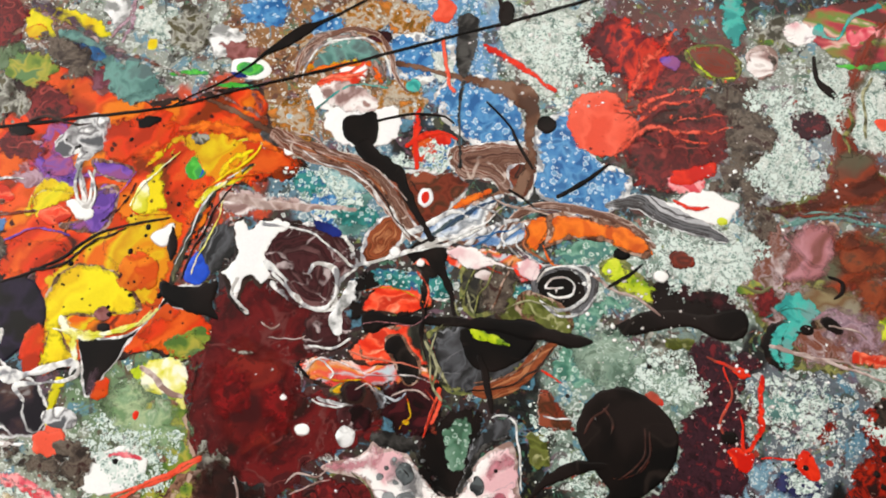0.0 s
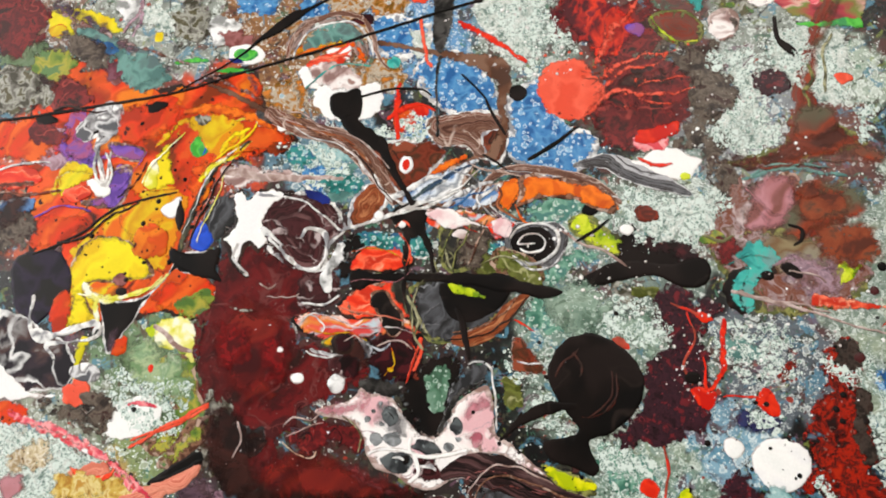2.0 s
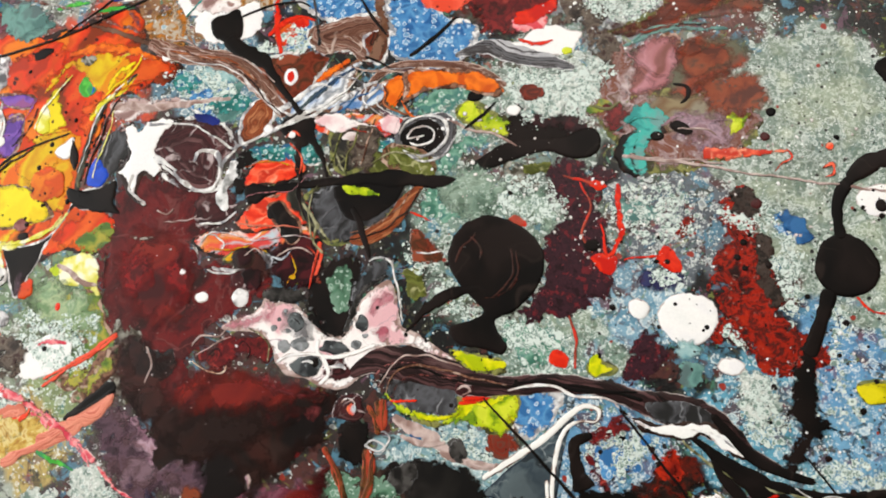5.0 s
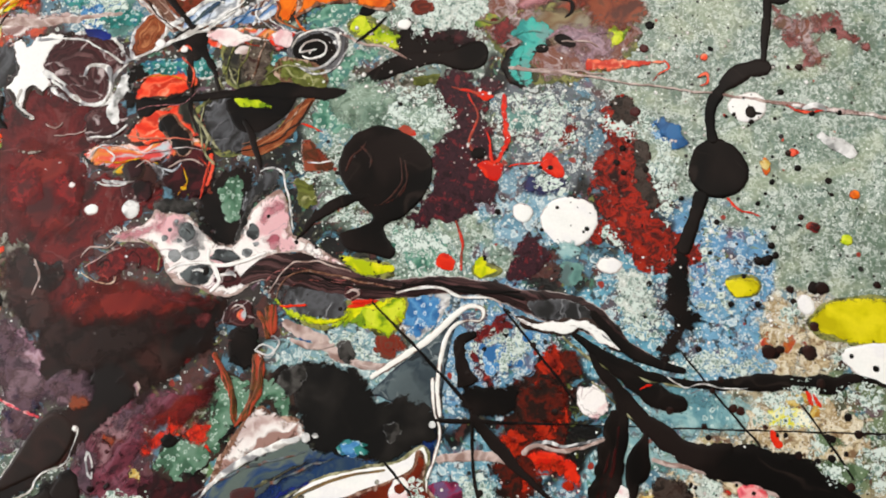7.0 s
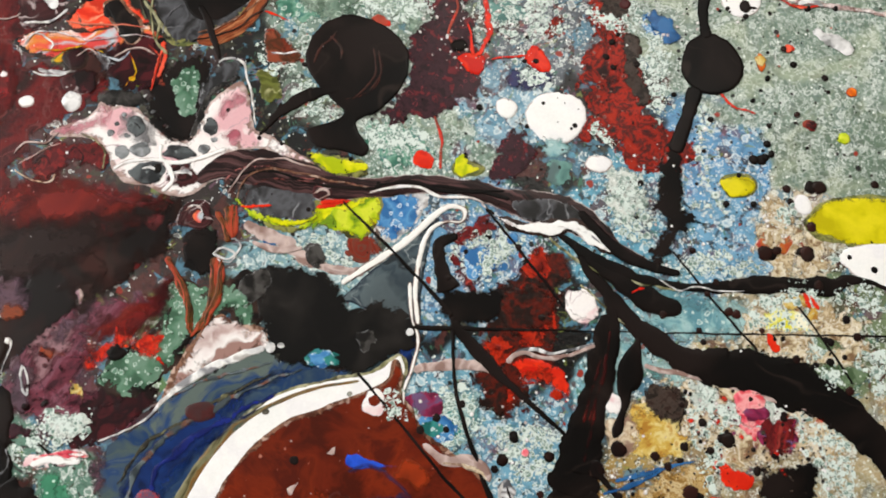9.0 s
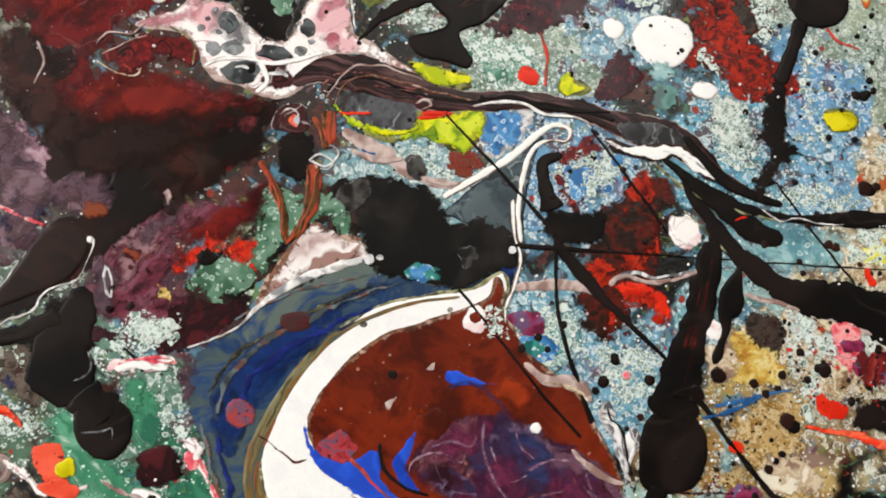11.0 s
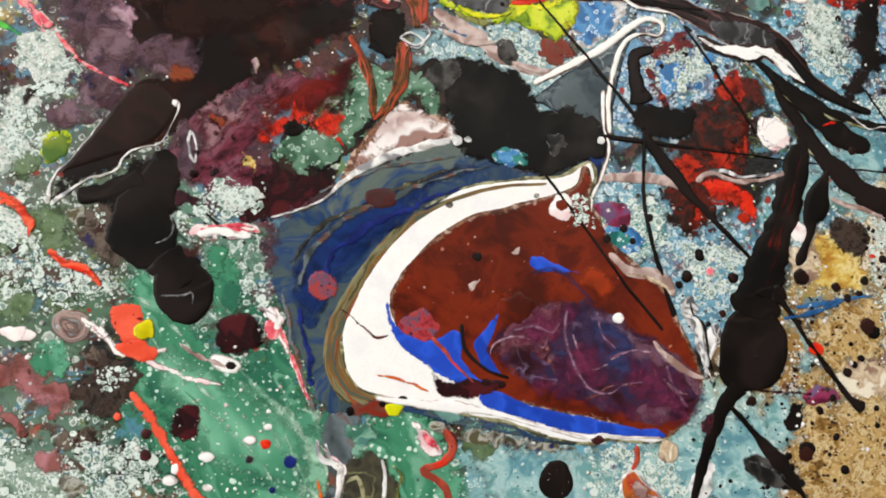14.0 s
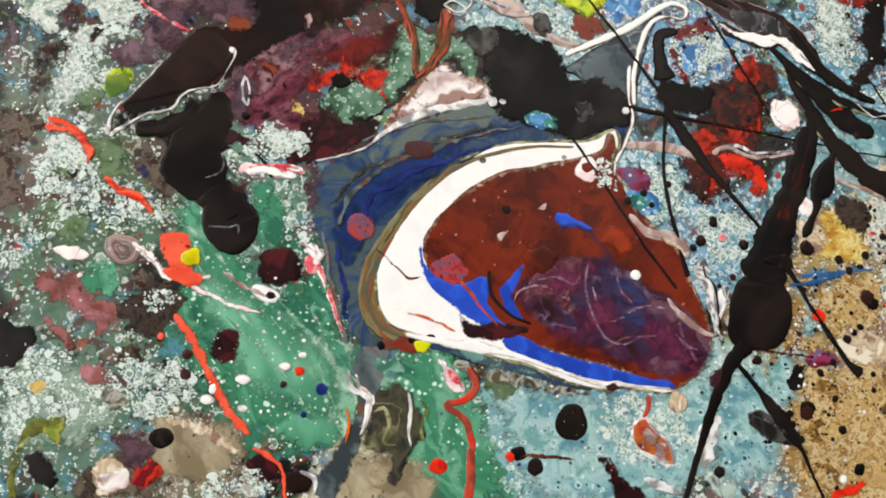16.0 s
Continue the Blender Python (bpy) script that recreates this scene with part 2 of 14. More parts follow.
OLIVEBAND = paint("olive_band_paint", [srgb("4c452a"), srgb("7c7a5c"), srgb("7a5526"), srgb("4a5a52")], 4, 1.4, bands=0.9)
CORAL = paint("coral_paint", [srgb("dd4a30"), srgb("ee6248"), srgb("e2553c")], 7, 0.8, specks=(5, srgb("7a2018"), 0.1), crisp=0.0, rim=(srgb("8c2c1c"), 0.25), erode=(1.0, 2.2))
CORALRAY = paint("coral_ray_paint", [srgb("b83a26"), srgb("dd5038"), srgb("e6604a"), srgb("c8442e")], 4, 1.0, crisp=0.0, detail=5, erode=(2.2, 2.4), soft=1.4)
CORALRED = paint("coral_red_paint", [srgb("d8301a"), srgb("ee4a2a"), srgb("f06a4a"), srgb("c0301c")], 4, 1.3, erode=(1.0, 3.0), veins=(srgb("f09a78"), 4, 0.03), rim=(srgb("7c2416"), 0.4), lean=(10, 3))
RED = paint("red_paint", [srgb("c01c10"), srgb("e03418"), srgb("d02814")], 5, 0.8, crisp=0.0, erode=(1.0, 2.2))
REDGRAIN = paint("red_grain_paint", [srgb("241210"), srgb("5c140e"), srgb("a8220f"), srgb("3c1814"), srgb("88180c"), srgb("a42610")], 5, 0.8, crisp=0.0, detail=9, bump=0.6, rings=(1.6, srgb("8a6a60"), srgb("3a120e"), 0.15), erode=(3.0, 4.5))
REDFLAME = paint("red_flame_paint", [srgb("4a1018"), srgb("a01c14"), srgb("d8351a"), srgb("701420")], 4, 1.5, erode=(3.0, 4.5), lean=(75, 2.5), soft=1.5)
REDSPOT = paint("red_spot_paint", [srgb("7a2430"), srgb("b03a3c"), srgb("54506a"), srgb("a04040")], 4, 1.2, crisp=0.0, detail=7, specks=(2, srgb("4a2430"), 0.2), erode=(1.4, 2.2))
REDLEG = paint("red_leg_paint", [srgb("8c3420"), srgb("b84a34"), srgb("5a4020"), srgb("2c1a12"), srgb("a0543c")], 3, 1.4, bands=0.7)
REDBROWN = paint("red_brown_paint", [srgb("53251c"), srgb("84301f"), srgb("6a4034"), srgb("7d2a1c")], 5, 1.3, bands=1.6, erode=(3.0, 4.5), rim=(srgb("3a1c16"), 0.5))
REDBROWN2 = paint("brick_red_paint", [srgb("8a3a2c"), srgb("b04a38"), srgb("d03020")], 5, 1.0)
DARKRED = paint("dark_red_paint", [srgb("3a1614"), srgb("6c1c1e"), srgb("4c181a"), srgb("842424"), srgb("2c1816")], 7, 0.9, crisp=0.0, detail=9, specks=(3, srgb("241210"), 0.14), erode=(3.6, 6.0), veins=(srgb("a04038"), 6, 0.02), soft=1.2)
WINE = paint("wine_paint", [srgb("2a1512"), srgb("431314"), srgb("5c1617"), srgb("681a1a"), srgb("451a1b")], 9, 1.5, detail=8, specks=(3.2, srgb("6c4644"), 0.12), rings=(3.0, srgb("5c2a28"), srgb("3a1212"), 0.22), erode=(3.6, 6.0), veins=(srgb("6a3432"), 7, 0.02), crisp=0.0, lean=(70, 1.5), bump=0.35, soft=1.2)
MAROONSWIRL = paint("maroon_swirl_paint", [srgb("22100f"), srgb("4a2426"), srgb("301718"), srgb("6c4a4a")], 5, 1.7, bands=2.2, erode=(1.9, 3.2), veins=(srgb("b8a8a8"), 5, 0.03), rim=(srgb("b8acac"), 0.35))
MAROONBLACK = paint("maroon_black_paint", [srgb("180d0d"), srgb("301215"), srgb("221114"), srgb("4a1a1e")], 6, 1.3, erode=(1.9, 3.2))
MAROONBAND = paint("maroon_band_paint", [srgb("120d0d"), srgb("33201f"), srgb("1c1414"), srgb("563a3a"), srgb("6c5654")], 8, 0.8, bands=1.4, rim=(srgb("b0a4a0"), 0.35))
PLUM = paint("plum_paint", [srgb("241418"), srgb("3c2028"), srgb("2a1a20"), srgb("6a2228")], 3, 0.9, crisp=0.0, detail=9, rings=(1.8, srgb("7c3038"), srgb("2a1218"), 0.22), erode=(3.0, 4.5))
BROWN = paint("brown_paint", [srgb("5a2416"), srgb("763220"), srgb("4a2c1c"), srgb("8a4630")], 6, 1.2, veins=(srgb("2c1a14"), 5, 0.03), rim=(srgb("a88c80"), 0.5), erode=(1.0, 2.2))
BROWN2 = paint("cocoa_paint", [srgb("4c3226"), srgb("65422f"), srgb("7c5c4a")], 7, 1.2, rim=(srgb("3a2620"), 0.5), erode=(1.0, 2.2))
BANDBROWN = paint("banded_brown_paint", [srgb("4a2c22"), srgb("7d5a4c"), srgb("5c3a2c"), srgb("a88c80"), srgb("6a3420")], 6, 1.0, bands=1.0, veins=(srgb("c8b4a8"), 5, 0.02), rim=(srgb("c8b0a4"), 0.4))
BROWNGREY = paint("brown_grey_paint", [srgb("2c2420"), srgb("4f443c"), srgb("6a5f54"), srgb("3a2420")], 4, 1.5, detail=7, specks=(2.5, srgb("a8a89c"), 0.12), erode=(3.6, 6.0), soft=1.5)
BROWNGRAIN = paint("brown_grain_paint", [srgb("241e1a"), srgb("453a34"), srgb("32241f")], 2.5, 1.5, detail=8, bump=0.7, erode=(3.0, 4.5))
BROWNORANGE = paint("brown_orange_paint", [srgb("5a2c18"), srgb("9c5230"), srgb("74381e"), srgb("b87850")], 4, 1.1, bands=0.9)
BROWNLEAF = paint("brown_leaf_paint", [srgb("8c4a20"), srgb("b8622c"), srgb("a83c2c")], 4, 1.2, rim=(srgb("d8c8b8"), 0.5))
BROWNPOOL = paint("brown_pool_paint", [srgb("44170d"), srgb("642010"), srgb("762812"), srgb("501a10")], 15, 1.0, detail=6, specks=(7, srgb("a86a58"), 0.06), crisp=0.0, erode=(1.0, 2.2), soft=0.4)
BROWNSPOT = paint("brown_spot_paint", [srgb("381c1c"), srgb("4c2424"), srgb("442c2c")], 5)
MAUVE = paint("mauve_paint", [srgb("3c2c34"), srgb("5f4854"), srgb("4a3438"), srgb("78606a")], 7, 0.9, detail=8, erode=(3.6, 6.0), crisp=0.0, soft=3)
MAUVERED = paint("mauve_red_paint", [srgb("3a1c24"), srgb("682c3a"), srgb("7c4c5a"), srgb("4c1e28"), srgb("947076")], 9, 0.8, detail=8, erode=(3.6, 6.0), crisp=0.0, specks=(3, srgb("2c1820"), 0.14), lean=(40, 2), soft=2)
MAUVEBROWN = paint("mauve_brown_paint", [srgb("5a3424"), srgb("8a6a64"), srgb("74402c"), srgb("a08a8c"), srgb("6a4c3c")], 7, 1.4, detail=6, erode=(3.6, 6.0), veins=(srgb("c8b8b8"), 6, 0.03), soft=2)
LILAC = paint("lilac_paint", [srgb("94727c"), srgb("b89aa8"), srgb("7c5c6c")], 4, 1.4, erode=(1.9, 3.2), crisp=0.0, soft=0.8)
LILACSOFT = paint("soft_lilac_paint", [srgb("7c6470"), srgb("a88c98"), srgb("8c6c74"), srgb("6a4c48")], 5, 1.3, crisp=0.0, detail=6, erode=(3.4, 5.0), soft=3)
PURPLE = paint("violet_paint", [srgb("5c3a90"), srgb("7d52b0"), srgb("8c4c84")], 5, 1.2, erode=(1.6, 4.0), soft=1.2)
PURPLEPOOL = paint("purple_pool_paint", [srgb("2c141c"), srgb("402032"), srgb("282848"), srgb("50263e"), srgb("34171e"), srgb("6c4a5c")], 8, 2.0, erode=(1.9, 3.2), veins=(srgb("74607c"), 11, 0.02), crisp=0.0, lean=(-20, 1.8), soft=2.5)
PINKRED = paint("pink_red_paint", [srgb("c83a4c"), srgb("e8707c"), srgb("f0a8a8"), srgb("d84a54")], 4, 1.2, rim=(srgb("f0d8d4"), 0.3), erode=(1.9, 3.2))
PINKFADE = paint("pink_fade_paint", [srgb("a85a68"), srgb("cc8c96"), srgb("c07a86")], 6, 0.8, crisp=0.0, erode=(3.0, 5.0), soft=4)
GREYFADE = paint("grey_fade_paint", [srgb("6c6a6c"), srgb("9a9a9c")], 6, 0.8, crisp=0.0, erode=(3.0, 5.0), soft=5)
PINKGREY = paint("pink_grey_paint", [srgb("a08a84"), srgb("c8b4ae"), srgb("8c7068")], 5)
PINKWHITE = paint("pink_white_paint", [srgb("f0ecec"), srgb("f4f0ee"), srgb("f0ecea"), srgb("ecd8d8"), srgb("dfb0b6")], 8, 1.2, erode=(1.9, 3.2), veins=(srgb("b09aa0"), 5, 0.015), crisp=0.0, rim=(srgb("8a7478"), 0.4))
PINKWHITE2 = paint("dusty_white_paint", [srgb("8a6c68"), srgb("c0a8a4"), srgb("e8dedc"), srgb("f0ecea"), srgb("9a7870")], 6, 1.4, erode=(1.9, 3.2), lean=(30, 2.5), soft=1)
PINKBROWN = paint("rose_brown_paint", [srgb("74403c"), srgb("9a6462"), srgb("8a5654"), srgb("703c38")], 6, 1.2, erode=(3.0, 4.5), crisp=0.0, rim=(srgb("5a302c"), 0.4), soft=1.2)
PINKORANGE = paint("pink_orange_paint", [srgb("e04428"), srgb("eedad4"), srgb("dc8a3c"), srgb("e05a48"), srgb("b8ccd4"), srgb("d04848")], 6.5, 1.1, erode=(1.9, 3.2), veins=(srgb("28201c"), 4, 0.02), lean=(5, 3))
OCHRE = paint("ochre_paint", [srgb("6c4a18"), srgb("a8702a"), srgb("b8b0a0"), srgb("8c5c20"), srgb("c87830")], 5, 0.8, crisp=0.0, detail=9, rings=(2.4, srgb("dfe4e0"), srgb("9cb4c0"), 0.25), erode=(3.6, 6.0), soft=1.5)
TAN = paint("tan_paint", [srgb("6c5028"), srgb("a07c42"), srgb("d0bc90"), srgb("94713a"), srgb("c4a870"), srgb("b09060")], 5, 0.7, detail=9.0, crisp=0.0, bump=0.5, rings=(1.5, srgb("d8c89c"), srgb("7c5c30"), 0.35), specks=(1.7, srgb("543c22"), 0.24), erode=(4.2, 7.0), soft=2.5)
TEAL = paint("turquoise_paint", [srgb("2c8c88"), srgb("48b4a8"), srgb("6c9c98")], 5, 1.4, erode=(1.9, 3.2), rim=(srgb("2c5c58"), 0.4))
TEALGREY = paint("grey_teal_paint", [srgb("4c706c"), srgb("6c9890"), srgb("586c6c")], 6, 1.2, erode=(3.0, 4.5))
TEALCELL = paint("teal_cell_paint", [srgb("1e5c58"), srgb("3a8a84"), srgb("2e5c80")], 4, 1.2, rings=(2.0, srgb("dcecea"), srgb("98c0c4"), 0.7), erode=(3.0, 4.5))
GREENBRIGHT = paint("bright_green_paint", [srgb("3c9c30"), srgb("5cc048"), srgb("3c8c50")], 4, rim=(srgb("3a7c78"), 0.5), erode=(1.0, 2.2))
GREENLACE = paint("green_lace_paint", [srgb("3c5c48"), srgb("547a62"), srgb("6c8c78")], 5, 1.2, rings=(2.1, srgb("c0d4c8"), srgb("7ca08c"), 0.75), erode=(3.0, 4.5))
GREENSPECK = paint("green_speck_paint", [srgb("2c6650"), srgb("448868"), srgb("367658"), srgb("60a484"), srgb("3e8062")], 10, 1.5, specks=(1.9, srgb("c4e0d2"), 0.27), veins=(srgb("6ca488"), 8, 0.04), erode=(3.0, 4.5), crisp=0.0, lean=(-50, 4), soft=2)
PALEGREEN = paint("pale_green_paint", [srgb("7cb094"), srgb("b4d4c0"), srgb("4c8c70")], 4, 1.6, specks=(2.5, srgb("e4eee6"), 0.12), erode=(3.0, 4.5), lean=(-50, 5), soft=2.5)
BLUECELL = paint("blue_cell_paint", [srgb("285c94"), srgb("4480b8"), srgb("5a94c4"), srgb("34689c")], 5, 1.2, rings=(2.6, srgb("cfe2ec"), srgb("88b4d4"), 0.7), erode=(3.0, 4.5), rim=(srgb("c8d8dc"), 0.5))
CREAMWASH = paint("cream_wash_paint", [srgb("7c6248"), srgb("c8b894"), srgb("e0d8c4"), srgb("988058"), srgb("d0c0a0")], 4, 0.9, crisp=0.0, detail=9, specks=(2.2, srgb("4c3824"), 0.18), rings=(2.0, srgb("f0ece0"), srgb("b8a078"), 0.3), erode=(4.0, 5.0), soft=1.5)
BLUE = paint("blue_paint", [srgb("204c7c"), srgb("34689c")], 4, erode=(1.0, 2.2))
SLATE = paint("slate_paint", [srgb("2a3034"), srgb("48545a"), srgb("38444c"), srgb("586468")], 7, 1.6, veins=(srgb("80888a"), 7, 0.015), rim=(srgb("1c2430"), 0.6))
SLATEBLUE = paint("slate_blue_paint", [srgb("2c3a40"), srgb("45565c"), srgb("1e3860"), srgb("4c5a58"), srgb("26406a"), srgb("5c6864")], 16, 1.3, lean=(38, 5), detail=4, crisp=0.0, erode=(1.0, 3.0), soft=0.6)
SLATEBAND = paint("slate_band_paint", [srgb("343c40"), srgb("566064"), srgb("68747a"), srgb("744834"), srgb("444c50")], 6, 1.2, crisp=0.0, lean=(-60, 5), erode=(1.0, 3.0), soft=0.8)
NAVY = paint("navy_paint", [srgb("0e1a34"), srgb("14285a"), srgb("18346c"), srgb("102448"), srgb("344c5c")], 14, 1.3, lean=(38, 5), detail=4, crisp=0.0, erode=(1.6, 4.0), soft=2.5)
ROYAL = paint("royal_blue_paint", [srgb("1c3ea8"), srgb("2a56d0"), srgb("2448b8")], 6, crisp=0.0, erode=(0.5, 2.2), soft=0.3)
PLUMGLOW = paint("plum_glow_paint", [srgb("4c1c34"), srgb("6c2c48"), srgb("5a2440"), srgb("3c2038")], 6, 1.2, crisp=0.0, detail=5, erode=(3.6, 5.0), soft=5)
MISTLINE = paint("mist_line_paint", [srgb("6c4058"), srgb("94748c"), srgb("7c5068")], 4, 1.0, crisp=0.0, erode=(1.4, 3.0), soft=1.6)
ROYALDARK = paint("dark_blue_paint", [srgb("16205c"), srgb("1e2c78")], 6, erode=(1.2, 3.0), soft=1.0)
LACE = paint("lace_paint", [srgb("6c8078"), srgb("b4c0b8"), srgb("d8dcd6"), srgb("94a49c")], 3, 1.3, detail=6, bump=0.6, rings=(1.9, srgb("eef2ee"), srgb("a8bcb8"), 0.85), erode=(3.6, 6.0))
CORAL2 = paint("salmon_paint", [srgb("b84a3c"), srgb("e09078"), srgb("c86a54")], 5, 1.0, bands=1.2)
LIMEOLIVE = paint("lime_olive_paint", [srgb("4c6a2c"), srgb("7c8c34"), srgb("a8a040"), srgb("5c7c4c")], 6, 1.2, erode=(3.0, 4.5))
BROWNBLACK = paint("brown_black_glass_paint", [srgb("1e1512"), srgb("2c1c18"), srgb("241a16")], 14, 0.8, crisp=0.0)
MAGENTA = paint("magenta_paint", [srgb("5a1c34"), srgb("8c2c50"), srgb("6a5478")], 4, 1.4, erode=(1.0, 2.5))
CREAM = paint("cream_paint", [srgb("8c7060"), srgb("d0c0a4"), srgb("b8a084"), srgb("e4dcc8")], 4, 1.3, erode=(1.2, 2.2), soft=0.8)
RUST = paint("rust_paint", [srgb("6a2410"), srgb("943416")], 6, 1.0, erode=(1.5, 3.0), soft=3)
BLUEPURPLE = paint("blue_purple_paint", [srgb("28284c"), srgb("343860"), srgb("3c2842")], 6, 1.4, erode=(2.0, 4.0), crisp=0.0, soft=3)
OLIVELINE = paint("olive_line_paint", [srgb("6c6a48"), srgb("a8a684"), srgb("4c4a34")], 4)
PALEBLUE = paint("pale_blue_paint", [srgb("5c8c98"), srgb("86b0b4"), srgb("a4c4c4"), srgb("6c9c9c")], 7, 1.3, detail=6.0, specks=(2.6, srgb("2c4c58"), 0.16), rings=(2.6, srgb("d0e2de"), srgb("94b8b8"), 0.3), erode=(2.4, 4.5), crisp=0.0, soft=3)
BEIGE = paint("beige_paint", [srgb("7c7058"), srgb("9c9076"), srgb("b0a68c")], 6, 1.4, detail=6.0, specks=(2.4, srgb("5a4c38"), 0.14), erode=(2.4, 4.5), lean=(-40, 3), soft=2.5)


def froth(name, lace, inside):
    """Clusters of pale bubbles; nothing lies between them."""
    k = Net(name, 0.4, 0.25)
    edge = k.attr("rim").outputs["Fac"]
    clump = k.noise(6.0, 5.0, 0.6, 0.6).outputs["Fac"]
    colour, alpha = inside, None
    for size, low, high, share in ((3.0, 0.26, 0.50, 0.95), (1.7, 0.24, 0.50, 1.0), (0.95, 0.22, 0.46, 1.0)):
        v = k.voronoi(size, where=k.warped(size, size * 0.5, size))
        own = k.node("ShaderNodeSeparateColor")
        k.put(own.inputs[0], v.outputs["Color"])
        r = k.math("MULTIPLY_ADD", own.outputs[0], high - low, low)
        near = k.math("MULTIPLY", k.step(edge, 0.2, 3.0), k.step(clump, 0.40, 0.56))
        on = k.math("LESS_THAN", own.outputs[1], k.math("MULTIPLY_ADD", near, share * 1.15, 0.02))
        disc = k.math("MULTIPLY", k.math("LESS_THAN", v.outputs["Distance"], r), on)
        hollow = k.math("MULTIPLY", k.step(v.outputs["Distance"], k.math("MULTIPLY", r, 0.78), k.math("MULTIPLY", r, 0.6)), k.math("LESS_THAN", own.outputs[2], 0.55))
        tone = k.mix(hollow, lace, k.mix(own.outputs[0], inside, lace) if size > 3 else inside)
        colour = k.mix(disc, colour, tone) if alpha is not None else tone
        alpha = disc if alpha is None else k.math("MAXIMUM", alpha, disc)
    k.put(k.bsdf.inputs["Alpha"], alpha)
    return k.done(colour, 0.3, 1.2)


FROTH = froth("froth_paint", srgb("ccd8d2"), srgb("71897f"))
WHITELINE = paint("white_line_paint", [srgb("8c8c90"), srgb("d8d8d8"), srgb("f2f2f0"), srgb("b8b4b0")], 4, 1.0, erode=(0.42, 2.4))
BLACKRAG = paint("ragged_black_paint", [srgb("0d0b0a"), srgb("15100e"), srgb("1e1715")], 12, 0.8, rough=0.42, spec=0.07, erode=(2.2, 3.5), crisp=0.0)
YELLOWP = paint("bright_yellow_paint", [srgb("deb60c"), srgb("eedc16"), srgb("e6d212")], 10, 0.9, crisp=0.0, specks=(6, srgb("5a4008"), 0.12), erode=(1.0, 3.0), lean=(60, 2.5), soft=1.5)
REDORANGE = paint("red_orange_paint", [srgb("a82c0a"), srgb("d8380e"), srgb("c8400c"), srgb("e0601a")], 7, 1.0, crisp=0.1, specks=(4, srgb("4a180c"), 0.14), erode=(2.2, 5.0), lean=(55, 3), soft=1.5)
ROSECLOUD = paint("crimson_cloud_paint", [srgb("4a1314"), srgb("84181a"), srgb("6a1718"), srgb("581615")], 5, 1.0, crisp=0.0, detail=8, erode=(4.0, 5.0), soft=4)
MOSS = paint("moss_paint", [srgb("3c4c34"), srgb("5c7250"), srgb("6c8064"), srgb("485c40")], 6, 1.2, detail=6.0, specks=(2.4, srgb("b8c4b0"), 0.14), erode=(3.4, 6.0), soft=2)
SAGE = paint("sage_paint", [srgb("546a5c"), srgb("7c9484"), srgb("94a898"), srgb("647868")], 6, 1.2, detail=6.0, rings=(2.4, srgb("b8c8bc"), srgb("7c9084"), 0.5), erode=(3.4, 6.0), soft=2)
SAGEWASH = paint("pale_wash_paint", [srgb("6c8a60"), srgb("a8b890"), srgb("7c9c74"), srgb("c0c8b0")], 8, 1.0, crisp=0.0, detail=7, erode=(4.0, 5.0), soft=4)
ROSEBLUR = paint("rose_blur_paint", [srgb("5c1c1e"), srgb("7c3a3c"), srgb("6a2426"), srgb("a87474")], 8, 1.2, detail=4.0, crisp=0.0, erode=(4.0, 5.0), soft=4)
DARKCLOUD = paint("dark_cloud_paint", [srgb("2c1a17"), srgb("40221e"), srgb("221715")], 10, 1.2, crisp=0.0, erode=(4.0, 7.0), soft=4)
BWMARBLE = paint("black_white_marble_paint", [srgb("18131a"), srgb("2c2028"), srgb("4a3430"), srgb("8c8888"), srgb("221a20")], 9, 1.3, crisp=0.1, veins=(srgb("e0e0e0"), 8, 0.035), rim=(srgb("e8e8e8"), 1.0))
OCHREYEL = paint("ochre_yellow_paint", [srgb("a87830"), srgb("c8a850"), srgb("dccc8c"), srgb("b88a3c")], 5, 1.2, detail=5.0, erode=(3.0, 5.0), soft=1.5)
MAGLILAC = paint("magenta_lilac_paint", [srgb("7c2c5c"), srgb("a0507c"), srgb("7c4c98"), srgb("b03c3c")], 7, 1.2, crisp=0.0, erode=(2.0, 5.0), soft=1.5)
DARKPOOL = paint("dark_pool_paint", [srgb("1c1311"), srgb("2a1814"), srgb("221512")], 10, 1.0, crisp=0.0, erode=(4.0, 7.0), soft=5)
DARKLINE = paint("dark_line_paint", [srgb("14100f"), srgb("2a1c18"), srgb("3a2a24")], 5, 1.0, erode=(0.35, 2.4))
BROWNLINE = paint("brown_line_paint", [srgb("4a2c20"), srgb("8a6450"), srgb("5c3c2c"), srgb("b89c8c")], 3, 1.0, erode=(0.35, 2.4))
POOLLINE = paint("pool_line_paint", [srgb("3a2420"), srgb("4a2c26"), srgb("302420")], 3, 1.0, erode=(0.6, 2.4))
GREENLINE = paint("green_line_paint", [srgb("3c3c24"), srgb("8c8c50"), srgb("5c6438")], 3, 1.0, erode=(0.35, 2.4))
TEALCELL2 = paint("sea_green_cell_paint", [srgb("3c6c5c"), srgb("5c8c78"), srgb("7ca894"), srgb("4c7c74")], 4, 1.2, rings=(2.4, srgb("dce8e0"), srgb("9cc0b0"), 0.6), erode=(3.0, 5.0))
PINKBANDS = paint("pink_bands_paint", [srgb("8c2c3c"), srgb("c85a5c"), srgb("e0b8a8"), srgb("6c8c3c"), srgb("b04048"), srgb("5c3430")], 8, 0.8, lean=(-8, 5), erode=(1.0, 3.0))
